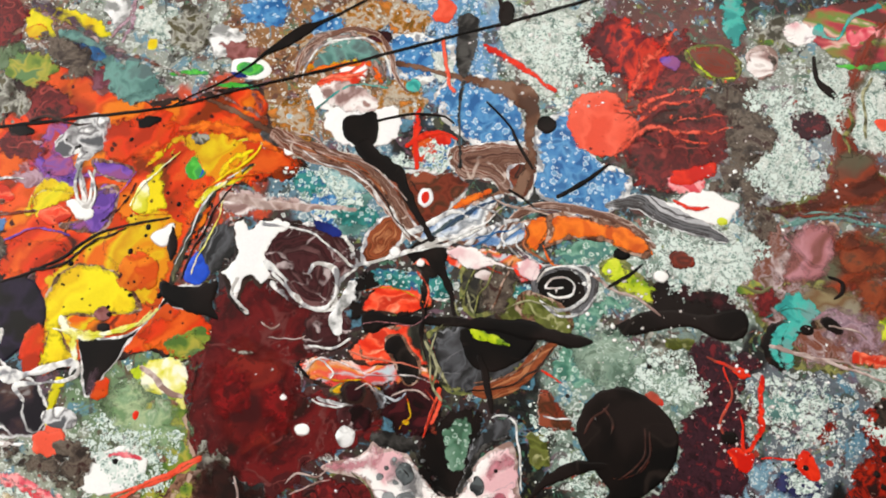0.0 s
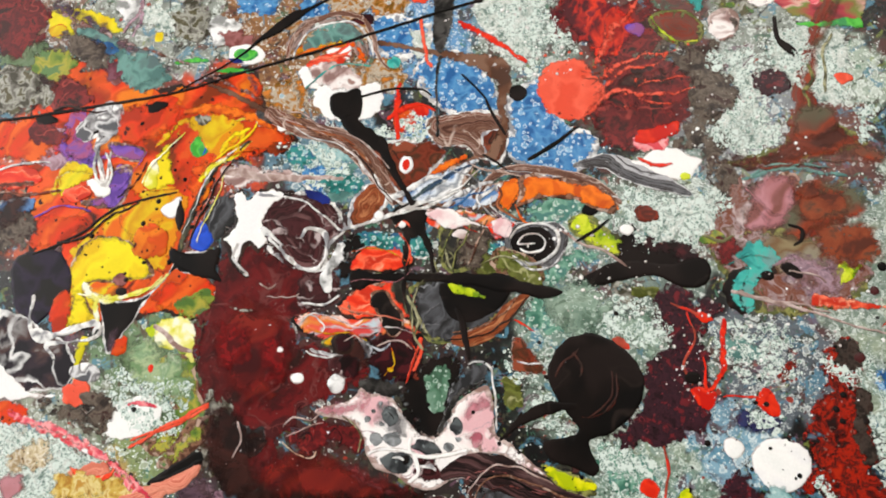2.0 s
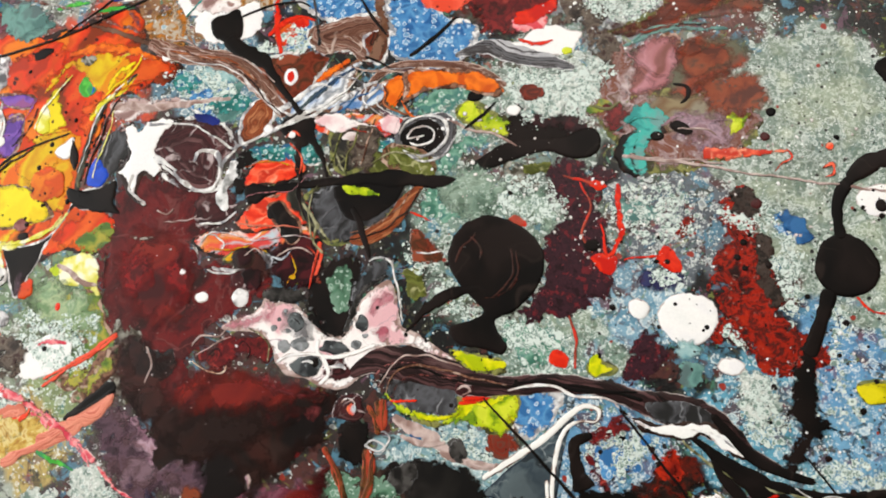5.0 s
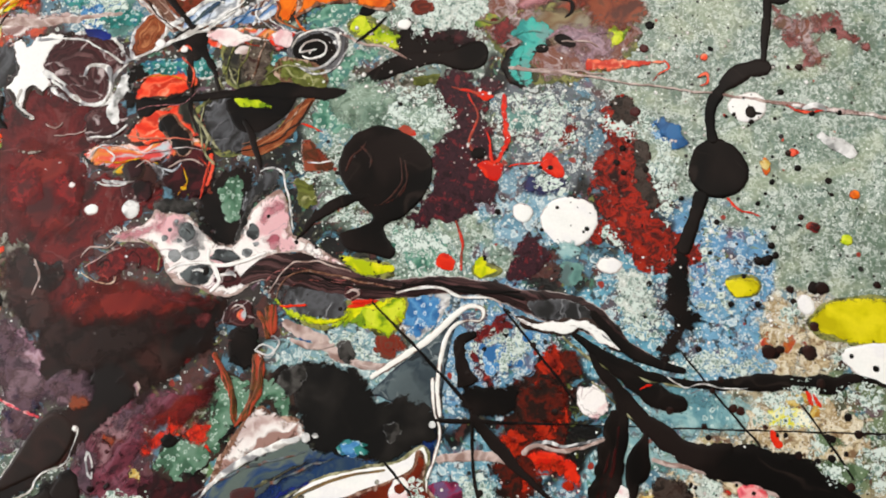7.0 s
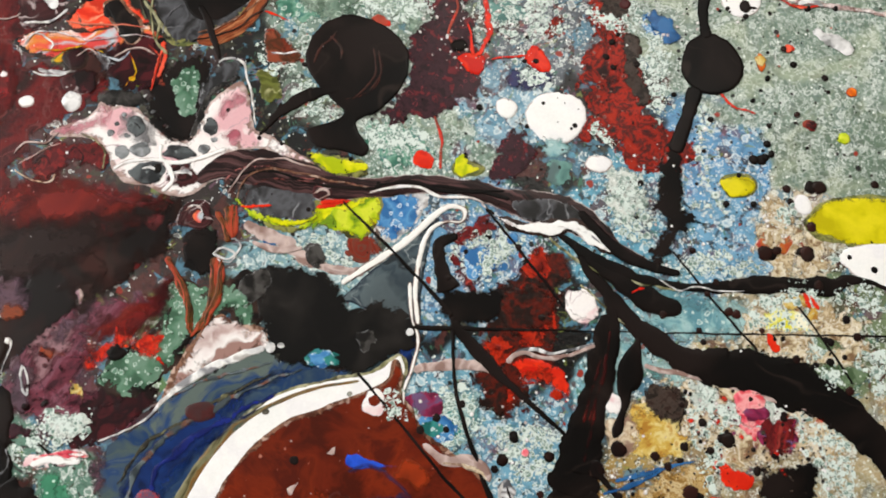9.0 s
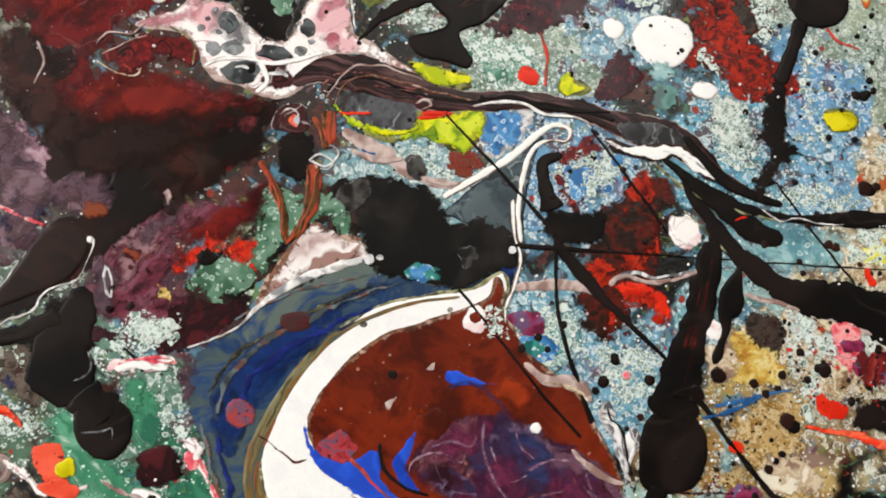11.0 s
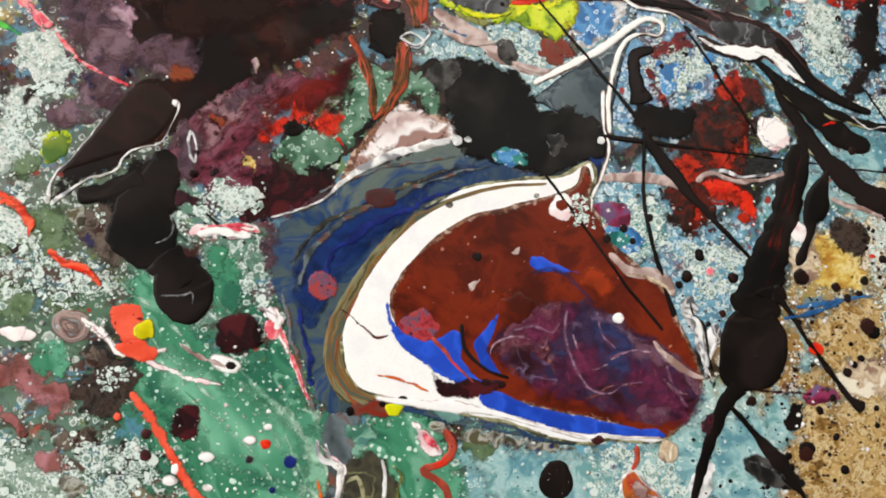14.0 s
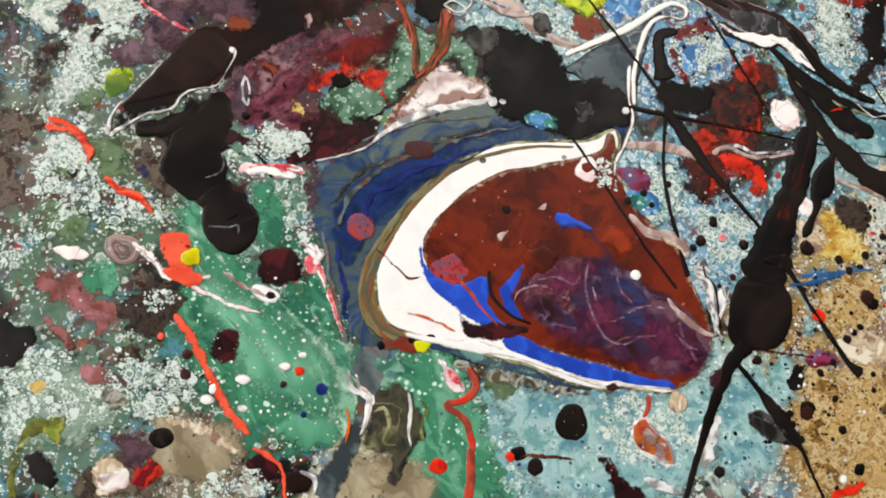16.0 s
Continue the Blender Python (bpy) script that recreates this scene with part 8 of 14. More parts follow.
pour("cream_patch", WHITEYEL, "pale yellow white paint", [(166.4,-48), (175.7,-45.8), (180.1,-50.8), (174.5,-57.2), (167.3,-55.4)], rag=0.9)
pour("froth_patch", FROTH, "pale froth of paint bubbles", [(139.5,-64.5), (153.8,-68), (166.4,-71.4), (153.9,-83.7), (145.9,-101.8), (141.1,-83.4)], rag=1)
pour("froth_patch", FROTH, "pale froth of paint bubbles", [(166.7,-68.3), (177.9,-70.1), (188.3,-78.2), (185.3,-102.7), (176.2,-99.5), (171.5,-84.1)], rag=1)
pour("froth_patch", FROTH, "pale froth of paint bubbles", [(164.3,-43.9), (179.6,-40.9), (191.9,-49.4), (187,-62.3), (175.4,-63.7), (166.3,-57)], rag=1)
pour("moss_patch", MOSS, "moss green mottled patch", [(179.9,-53.2), (186.5,-52.6), (190.2,-56.7), (184.1,-59), (180.2,-57.3)], rag=0.8)
pour("moss_patch", MOSS, "moss green mottled patch", [(-194,143.9), (-182.8,148.1), (-171.8,142.5), (-172.1,132.7), (-183.5,129.7), (-191.2,131.8)], rag=0.9)
pour("blue_drop", ROYAL, "small blue crescent of paint on green drop", [(-102.8,108.4), (-100.3,107.7), (-99.5,103.7), (-101.3,100.9), (-100.8,104.6)], rag=0.1)
string("white_drip", WHITELINE, "thin white drip loop", [(-143.5,101.2,1.19), (-139.7,93.6,1.18), (-136.9,86,2.33), (-136,90.1,1.17), (-137.3,100,0.99)])
string("lime_line", WHITEYEL, "pale lemon line of paint along black pool", [(-136.8,49.5,2.59), (-130.9,44.7,4.41), (-121.8,45.5,2.57), (-111.5,50,1.84), (-105.4,56.3,1.11)])
string("lime_line", WHITEYEL, "pale lemon upright streak of paint", [(-131.2,45.6,3.68), (-129.7,39.4,2.55), (-128,34.1,1.81)])
string("pink_crescent", PINKRED, "pink crescent on white paint blob", [(-111.7,8.4,1.39), (-105.4,10.1,2.09), (-100.6,8.7,1.39)])
string("white_lace", WHITELINE, "white lacy line of paint", [(-151.9,31.1,2.54), (-144.2,30.2,1.81), (-134,34.3,2.17), (-127.9,36,1.81), (-128.7,31.3,1.44)])
pour("splash", WHITE, "", [(-86.3,87.5), (-83.1,89.3), (-80.7,85.6), (-78.2,88.2), (-74.2,90.1), (-63.9,90.1), (-70.6,86.5), (-73.4,82.8), (-73.4,77.3), (-70.8,72.1), (-65.8,70), (-71.2,69.5), (-73.8,67.2), (-77.2,69.8), (-79.2,66.6), (-79.6,61.6), (-75.7,58.2), (-78.7,58.8), (-82.3,62.2), (-85.4,68.1), (-88,70.4), (-84.2,73.3), (-83.8,78.5)], rag=0.7, halo=DARKLINE, grow=0.4, parent=white_burst)
string("white_thread", WHITELINE, "white thread from splash", [(-81.7,69.7,1.5), (-82.5,64,1.12), (-79,60.7,1.11), (-76,59.2,0.74)])
string("white_thread", WHITELINE, "white thread over wine paint", [(-71,73,1.13), (-62.3,66.5,0.93), (-57.9,62.4,0.92)])
string("brown_stream", BANDBROWN, "banded brown and pink stream of paint", [(-79.6,120.6,5.99), (-67,116,7.13), (-54.9,113.4,7.08), (-44.6,109.7,8.2), (-35.7,101.8,7.72), (-29.9,94.7,5.73), (-25.4,89.4,3.79)], thick=0.4, sway=0.15, rag=0.15)
string("orange_streak", ORANGE2, "orange leaf-shaped streak of paint", [(-14.7,101.9,1.92), (-7.7,106.4,3.86), (-2.3,109,2.32)])
string("grey_stream", GREYSTREAM, "grey banded stream with white edge", [(35.7,108.9,1.92), (46.8,111.7,5.76), (56.4,108.6,7.64), (67.8,105.2,5.69), (77.3,101.9,1.89)], thick=0.4, sway=0.15, rag=0.15)
string("flame_tongue", REDGLOW, "short bright red paint flame", [(-21.3,-53.4,1.82), (-21,-49.3,1.36), (-21.1,-45.2,0.45)], sway=1, rag=0.6)
string("flame_tongue", REDGLOW, "short bright red paint flame", [(-18.4,-52.2,1.8), (-16.5,-47.9,1.2), (-15.6,-45.4,0.48)], sway=1, rag=0.6)
string("flame_tongue", REDGLOW, "short bright red paint flame", [(-23.6,-53.3,1.82), (-26.2,-51,1.21), (-29.3,-50.2,0.45)], sway=1, rag=0.6)
string("flame_tongue", REDGLOW, "short bright red paint flame", [(-14.7,-51,1.82), (-11,-49.8,1.45), (-8.4,-48.7,0.45)], sway=1, rag=0.6)
string("flame_tongue", REDGLOW, "short bright red paint flame", [(-13,-52.4,1.5), (-9.7,-54.5,1.36), (-7.2,-56.6,0.6)], sway=1, rag=0.6)
string("flame_tongue", REDGLOW, "short bright red paint flame", [(-26.5,-54.8,1.82), (-28.7,-55.8,1.21), (-30.5,-56.8,0.45)], sway=1, rag=0.6)
string("flame_tongue", REDGLOW, "short bright red paint flame", [(-19.6,-51.5,1.44), (-18.9,-47.4,0.91), (-19.6,-44.7,0.3)], sway=1, rag=0.6)
pour("dark_cleft", DARKCLOUD, "", [(40.7,133.5), (44.8,138.7), (50.6,143.5), (58.5,146.3), (68.3,151), (74.7,149.7), (68.7,143.1), (56.8,140.7), (48.9,137.7), (43.7,132)], rag=0.8, parent=coral_sun)
pour("arch_core", TEALGREY, "grey teal core of a paint arch", [(-69.6,147.4), (-67.6,153.4), (-62.2,157.3), (-54.6,158.5), (-47.6,155.9), (-44.7,150.3), (-52.3,150.2), (-60.8,148), (-66.9,144.6)], rag=0.7)
string("arch_band", BANDBROWN, "banded brown arch of paint", [(-74.4,140.1,1.32), (-74.6,147,1.99), (-72.1,153.6,2.2), (-65.8,159.2,2.65), (-57.4,162.4,2.2), (-48.4,161.3,2.21), (-43.1,155.1,2.1), (-40.3,147.1,1.69), (-34.7,140.6,1.05)], sway=0.6)
string("arch_band", WHITELINE, "pale line in a paint arch", [(-72,141.4,0.66), (-72,147.2,0.88), (-68.3,153.8,0.88), (-61.2,158.1,0.88), (-51.4,159.2,0.88), (-44.6,153.1,0.88), (-41.9,145.9,0.66)], sway=0.7)
string("arch_band", ORANGE2, "orange arc of paint", [(-71.2,143.3,1.1), (-66.1,146.5,2.2), (-59.8,148.3,3.09), (-53.4,149.7,2.21)], sway=0.5)
string("arch_band", CORALRED, "coral arc of paint", [(-66.4,141.3,1.27), (-60.2,144.1,2.11), (-53.8,145.5,2.1), (-50.5,148,1.33)], sway=0.6)
string("arch_band", YELORANGE, "golden crescent of paint", [(-51.2,150.3,1.27), (-47.6,147.8,2.2), (-44.2,143.4,1.76)], sway=0.4)
pour("marbled_white_patch", PINKWHITE2, "white, red and orange marbled patch", [(-66.2,139.5), (-58.9,142.3), (-50,141.1), (-45.1,137.6), (-46.6,132.2), (-52.9,131.3), (-61.9,132.9)], rag=0.9)
pour("froth_patch", FROTH, "patch of pale paint froth", [(-30.3,122.9), (-22.2,125.8), (-16.5,121.8), (-17.8,115.1), (-24.9,113.4)], rag=0.9)
pour("froth_patch", FROTH, "patch of pale paint froth", [(-42.4,117.5), (-34.1,119.3), (-25.3,116.7), (-27.9,112.1), (-37.4,112.4)], rag=0.9)
pour("crimson_cloud", ROSECLOUD, "crimson cloud in wine red paint", [(-86,39.4), (-77.3,43.4), (-71.2,38), (-70.5,28.1), (-78.3,25.3), (-84.4,30.6)], rag=1.3)
pour("crimson_cloud", ROSECLOUD, "crimson cloud in wine red paint", [(-68.1,38.3), (-57.7,37.4), (-53.9,26), (-60.9,19.4), (-67.2,26.5)], rag=1.3)
pour("red_tongue", REDORANGE, "red orange tongue of paint", [(-141.2,92.6), (-131.4,89), (-121.6,84.4), (-125,79.7), (-136.4,80.9), (-144,84.6)], rag=0.8)
pour("amber_flow", YELORANGE, "amber flow of paint", [(-109.8,115.5), (-96.8,117.7), (-85.2,114.1), (-88.2,106), (-95.8,99.8), (-104.2,109.2)], rag=0.9)
pour("olive_bruise", LIMEOLIVE, "olive bruise on orange paint", [(-101.1,47.1), (-93.2,49.9), (-88.3,46.3), (-93.8,41.7), (-99.1,42.1)], rag=0.9)
pour("pale_wash", SAGEWASH, "pale green wash of thin paint", [(-117.4,27.1), (-106.7,32.2), (-92.9,25.7), (-88,16.4), (-96,9.7), (-109.4,14)], rag=1.3)
pour("lemon_edge", WHITEYEL, "lemon edge of a yellow leaf", [(-120.9,94.4), (-118.7,97.9), (-116.1,90.4), (-116.5,86.8), (-120.7,86.9)], rag=0.5)
pour("torn_patch", DARKRED, "dark red stain of paint", [(-199.8,161.9), (-183.2,164.1), (-172.9,156.1), (-171.8,146.3), (-176.9,137.5), (-185.5,133.3), (-196.7,139.8)], rag=1.3)
pour("torn_patch", LIMEOLIVE, "olive stain of paint", [(-176.9,137.5), (-165.8,140.7), (-159.5,133.9), (-164.9,126.4), (-174.7,128.1)], rag=1.3)
pour("torn_patch", BROWNGREY, "brown grey torn patch", [(-167.1,146.7), (-152.6,145.2), (-141.9,138.8), (-145,131.4), (-157,132.9)], rag=1.3)
pour("torn_patch", OLIVEGREY, "olive grey torn patch", [(-193.7,127.9), (-175.5,131.6), (-165.8,120.4), (-170.9,111.9), (-189.6,111.6)], rag=1.3)
pour("torn_patch", TEALGREY, "grey teal torn patch", [(-144.2,138.6), (-133.2,141.8), (-123.2,137.7), (-119.6,130.9), (-132.6,127.6), (-141.5,131.7)], rag=1.3)
pour("torn_patch", REDORANGE, "orange red torn patch", [(-188.5,107), (-172.9,110.6), (-160.7,108.1), (-156.1,98.1), (-171.1,93.5), (-185.1,93.5)], rag=1.3)
pour("torn_patch", BROWNGREY, "dark brown torn patch", [(-179.5,71.5), (-168.9,74.7), (-160.7,68.8), (-163.1,59.9), (-176.1,57.6)], rag=1.3)
pour("torn_patch", MAGLILAC, "lilac magenta torn patch", [(-157.1,113), (-148.3,114.8), (-148.1,103.3), (-154.2,105.1)], rag=1.3)
pour("torn_patch", LACE, "pale frothy torn patch", [(-137.3,162.1), (-126,164), (-117.7,157.2), (-123.2,149.6), (-133.1,152.6)], rag=1.3)
pour("torn_patch", OLIVEGREY, "olive grey mottled clump", [(-125.1,159.2), (-111.8,162.5), (-106.2,150.8), (-115.3,144.2), (-122.1,149.7)], rag=1.3)
pour("torn_patch", WHITEGREY, "pale grey torn patch", [(-146.9,162.7), (-140.4,165.6), (-136.1,156), (-140.9,150.9)], rag=1.3)
string("lilac_band", LILAC, "lilac string of thin paint", [(-142.7,148.3,1.39), (-138.4,155.9,2.07), (-136.4,163.4,1.84), (-135.8,168.3,1.2)], sway=0.8)
pour("dark_pool_cloud", DARKPOOL, "brown black cloud in wine red paint", [(-61,-16), (-40.6,-11.4), (-18.3,-8.6), (-9.8,-4.5), (-6.2,-9), (-14.4,-17.5), (-29.5,-24), (-46.1,-32), (-59.7,-31.6)], rag=1.4)
pour("dark_pool_cloud", DARKPOOL, "brown black cloud in wine red paint", [(-39.3,-32.2), (-22.6,-25.9), (-9.3,-17.7), (-2.5,-14.4), (-7.3,-24.7), (-18.8,-32.9), (-30.2,-40.9)], rag=1.4)
pour("red_glow", REDGLOW, "glowing red gradient of paint", [(-30.2,-56), (-26.9,-51.1), (-23.1,-47.4), (-21.2,-44.4), (-17.5,-46.4), (-11.1,-48.1), (-7.4,-49.8), (-8,-57), (-12.1,-53.6), (-16.2,-51.8), (-22.2,-55.1), (-26.2,-57.5)], rag=1.2)
pour("wine_glow", WINEFLOW, "deep wine red glow round the flame", [(-32.6,-54.6), (-28.9,-46.9), (-21.8,-41.7), (-12.9,-37.6), (-6.6,-38.5), (-8.9,-47.1), (-14.9,-48.6), (-23.9,-51.2), (-29.2,-58.3)], rag=1.2)
pour("teal_flow", TEAL, "turquoise flow beside black ovals", [(92.5,82.8), (99.7,87.4), (107.2,83.5), (104.6,78.5), (99.4,72.2), (98.9,62.8), (94.6,66), (95.3,74.5)], rag=1)
pour("lilac_flow", LILACSOFT, "soft lilac flow of paint", [(107.2,82.6), (115.3,85.4), (126.3,81), (128.2,71.9), (119.3,69), (110.2,73.5)], rag=1.2)
pour("brown_flow_patch", RUSTFLOW, "soft rust brown flow", [(116.9,95.2), (131.4,98.9), (140.2,92.2), (140.2,82.7), (128,81.2), (118.9,85.9)], rag=1.2)
string("lime_line", LIME, "lime line edging brown leaf", [(59.4,168.7,0.82), (65.7,162,1.43), (70.7,159.4,0.81), (76.5,160.1,0.61)])
string("red_scribble", RED, "red scribble of paint", [(-11.4,162.1,1.24), (-4,158.6,3.71), (6.4,153.5,2.45), (15.9,147.2,2.02)])
string("coral_scribble", CORAL, "wavy coral line beside charcoal leaf", [(-25.4,162.5,1.66), (-23.4,154.1,2.06), (-21.3,145.7,1.63), (-18.4,142.9,1.22)])
string("red_scribble", RED, "red vertical scribble of paint", [(-30.3,136.2,1.61), (-30.4,125.7,2.78), (-27.8,113.8,1.96)])
string("red_scribble", RED, "red crossing scribble of paint", [(-32.7,121.3,1.58), (-29.3,124.9,2.78), (-21.9,127.9,1.59), (-15.8,125.5,1.19)])
drop("teal_drop", TEAL, "small round teal paint drop", -33.5, 143.8, 2.85, 2.85, 0)
pour("olive_wing", OLIVE, "olive wing of a bird-like pour", [(10,72.1), (12.9,76.9), (22.8,74.9), (28.1,69.7), (27.5,62.4), (21,64.3), (12.4,68.5)], rag=0.6, halo=BROWNLINE, grow=0.4)
pour("red_coral_pour", CORALRED, "coral red pool under a black beam", [(-38.5,55.2), (-31.4,59.4), (-19.9,60.7), (-16,55.4), (-14.2,50.5), (-20.1,49), (-29.7,48.6), (-37.3,49.6)], rag=0.7, halo=BROWNLINE, grow=0.4)
pour("back", BLACK, "", [(-6.4,62.6), (8.2,66.3), (18.4,64.8), (14.7,56.2), (6.4,49.7), (-0.9,50.5), (-5.2,55.4)], rag=0.4, thick=0.5, parent=charcoal_bird)
string("red_slash", CORALRED, "orange red slash of paint", [(117.5,69.1,5.16), (126.1,68.7,4.75), (135.6,68.8,2.76), (145.1,68.8,1.18)])
pour("yellow_patch", YELLOW2, "yellow rounded paint patch on blue", [(158.6,-6.3), (165.7,-5.6), (168.2,-8.4), (166,-11.4), (159.9,-11.2)], rag=0.3, halo=GREENLINE)
pour("film", YELLOW2, "", [(181.5,-20.8), (185.5,-16.1), (192.7,-13.6), (206,-13.6), (214.4,-16.9), (211.3,-27.3), (199.3,-28.7), (191,-26.8), (184.4,-24.9)], rag=0.4, thick=0.4, halo=GREENLINE, parent=yellow_puddle)
drop("white_drop", WHITE, "white drop on tan speckle", 181.3, -15.1, 2.81, 3.16, 0)
pour("film", PINKWHITE, "", [(-44.4,13.9), (-38.9,16.5), (-32,19.4), (-29.4,23.6), (-26.8,21), (-22.4,22), (-17.5,20), (-13.8,16.5), (-10.5,12.7), (-6.5,10.8), (-2.5,10.3), (0,14.6), (3.7,21.5), (8.2,26), (13.2,28.3), (15.4,23.9), (16.4,17.3), (17.7,12.9), (23.4,10.1), (28.7,6.3), (35.7,2), (28.4,3.7), (21.3,6.9), (14.3,7.1), (9.4,5.5), (6.7,2.7), (4.4,-1.6), (0.6,-5), (-4.5,-6.8), (-9.8,-5.4), (-15.1,-3.1), (-20.4,-1.8), (-24.7,1.9), (-27,7.4), (-29.8,11.2), (-36.9,12.9)], rag=0.45, halo=PINKGREY, grow=0.35, parent=pink_web)
drop("white_drop", WHITEGREY, "grey white drop in wine", -38.4, 24, 2.98, 3.38, 0)
drop("white_drop", WHITE, "small white drop on wine", -52.3, 24.3, 2.4, 1.8, 0)
drop("white_drop", WHITE, "tiny white drop on wine", -60, 33.3, 1.42, 1.22, 0)
pour("lime_yellow_pour", LIMEYEL, "lime yellow dripping paint", [(31.7,-18.2), (35.7,-11), (48.3,-9.5), (54.3,-7.4), (55.3,-15.2), (50.1,-20.9), (44.6,-19.5), (37.2,-16.6), (29.8,-18.6), (22.4,-16.5), (22.3,-14.3)], rag=0.6, halo=GREENLINE)
pour("lime_yellow_pour", LIMEYEL, "lime yellow paint beneath black pool", [(34.3,5), (40.9,3.8), (50.6,1.7), (50.6,-2.1), (42.8,-1.9), (37.1,1.1)], rag=0.6, halo=GREENLINE)
pour("film", SLATE, "", [(44.6,-38.3), (59.2,-26.2), (68.4,-18.8), (73,-16.1), (70.1,-22.9), (67.1,-37.1), (65.1,-47.5), (48.2,-41.1)], rag=0.3, parent=slate_flag)
pour("navy_tip", NAVY, "", [(59.2,-48.1), (65,-47.4), (64.7,-58), (61.3,-67.4), (58.9,-64.2), (59.9,-57.8)], rag=0.3, parent=slate_flag)
pour("red_patch", RED, "bright red ragged paint patch", [(92.6,-60), (97,-58.2), (102.9,-59), (105.8,-60.1), (107.8,-65.8), (108.1,-71.1), (105.6,-69.4), (102.6,-64.8), (98.1,-63.4)], rag=0.8)
string("dark_streak", DARKGRAIN, "dark streak in red grain", [(89.4,-36.4,0.51), (93.3,-43.2,0.85), (94.5,-51.6,0.68)], sway=1.2)
string("dark_streak", DARKGRAIN, "dark streak in red grain", [(101.6,-30,0.51), (103.7,-36.9,0.85), (102.4,-45.2,0.68), (98.7,-51.7,0.51)], sway=1.2)
string("dark_streak", DARKGRAIN, "dark streak in red grain", [(97.5,-43.4,0.48), (95.5,-50,0.8), (95.9,-58.2,0.48)], sway=1.2)
drop("pink_drop", PINKWHITE, "pale pink paint drop", 113.9, -43.1, 4.28, 5.27, 0)
string("olive_edge", OLIVEBAND, "", [(49,-62.9,1.29), (33.2,-65.5,1.92), (18,-71.9,2.58), (9.3,-79.1,3.55), (2.5,-87.9,3.91), (-2.6,-97.5,4.51), (-5.9,-106.8,5.11), (-5.8,-114.2,5.11), (-1.9,-121.2,5.15), (5.8,-124.5,3.65), (13.2,-125.4,1.98)], sway=0.15, rag=0.15, parent=eye_pool)
string("orange_edge", BROWNORANGE, "", [(2.7,-90.2,0.75), (-2.1,-99.8,1.21), (-5.2,-109,1.26), (-5,-116.3,1.35), (-1.8,-121.9,1.8), (2.2,-125.2,1.12)], sway=0.2, parent=eye_pool)
string("teal_edge", SLATEBLUE, "", [(7.2,-123.8,1.12), (19.8,-126.3,2.53), (29.7,-127.9,3.01), (40.2,-129.1,2.71), (50.9,-131.7,1.5), (58.5,-132.2,0.8)], sway=0.2, parent=eye_pool)
string("olive_underedge", OLIVEGREY, "", [(20,-129.2,1.96), (29.9,-130.8,4.81), (40.4,-132,5.41), (51,-133.1,3.31), (58.6,-133,1.5)], sway=0.4, parent=eye_pool)
pour("black_patch", BLACKRAG, "black paint between red legs", [(-3,-18.7), (5.2,-17.4), (7.3,-22.8), (3.1,-31.2), (-1.8,-28.9)], rag=0.7)
string("pink_bar", PINKWHITE, "white and pink bar of paint", [(-44.9,-82.8,4.39), (-36.5,-82,4.73), (-27.2,-81.7,2.54)])
string("white_pink_string", PINKWHITE, "white and pink string of paint", [(-69.6,-106.5,1.79), (-62,-112.3,2.09), (-55.6,-115,1.49), (-48.2,-113.4,1.8)])
string("white_pink_string", PINKWHITE, "pink edged white string", [(-53.1,-116.7,1.79), (-43,-119.6,1.64), (-33.4,-121.9,1.2)])
string("white_string", PINKWHITE, "white pink string down slate edge", [(-23.6,-101.7,5.27), (-19.1,-109,2.16), (-14.5,-118.6,1.22), (-11.4,-124.7,0.91)])
drop("ring_drop", WHITE, "white oval drop of paint", -33, -116.2, 4.23, 2.12, -0.35)
pour("dark_teardrop", GREYOLIVE, "dark olive teardrop of paint", [(0.2,-138.3), (7.6,-136), (14.3,-147.3), (11.4,-153.4), (8.4,-162.4), (4.8,-161.3), (5,-155.5), (-2.3,-154), (-1.6,-145.9)], rag=0.4)
pour("pink_tear", PINKWHITE, "white and pink tear of paint", [(15.3,-128.3), (19.3,-129.9), (24,-135.8), (20.1,-136.9), (16.5,-132.3)], rag=0.3)
pour("brown_leaf", BROWNLEAF, "orange brown leaf of paint with pale rim", [(71.2,-141.6), (74.3,-138.2), (77.7,-141), (81.5,-144.4), (83.4,-149.9), (78.2,-148.9), (73.2,-146.8)], rag=0.4, halo=WHITELINE)
drop("ring_drop", BROWNLEAF, "small brown ring drop", 83.5, -133, 2.08, 2.4, 0)
string("coral_string", CORAL, "coral broken string of paint", [(-97.4,-75.8,2.14), (-92.8,-76.7,2.76), (-87.7,-80,2.14), (-85.2,-85.3,1.83)])
string("coral_string", CORAL, "coral thin broken string", [(-79,-90.8,1.21), (-74.1,-93.3,2.43), (-69.4,-95,2.12), (-65.8,-98.5,0.91)])
pour("white_pink_drop", PINKWHITE, "white drop with pink core", [(-89.9,-110.9), (-84.5,-109), (-80,-111.2), (-82.2,-113.3), (-86.6,-113.2)], rag=0.4)
string("dark_stream", GREYOLIVE, "dark green grey banded stream", [(-83.3,108.8,1.58), (-94.1,99,2.34), (-99.2,85.8,3.07), (-102.4,70.9,3.39), (-102.5,60.5,1.86)])
pour("blue_patch", ROYALDARK, "blue sliver in green drop", [(-97.7,140.9), (-93.3,141.4), (-91,139.6), (-94.9,139.1)], rag=0.3)
string("teal_thread", TEAL, "teal curved thread of paint", [(-65.5,130.7,1.01), (-58.9,138.9,1.02), (-51.5,142,0.81), (-41.6,142.1,0.81)])
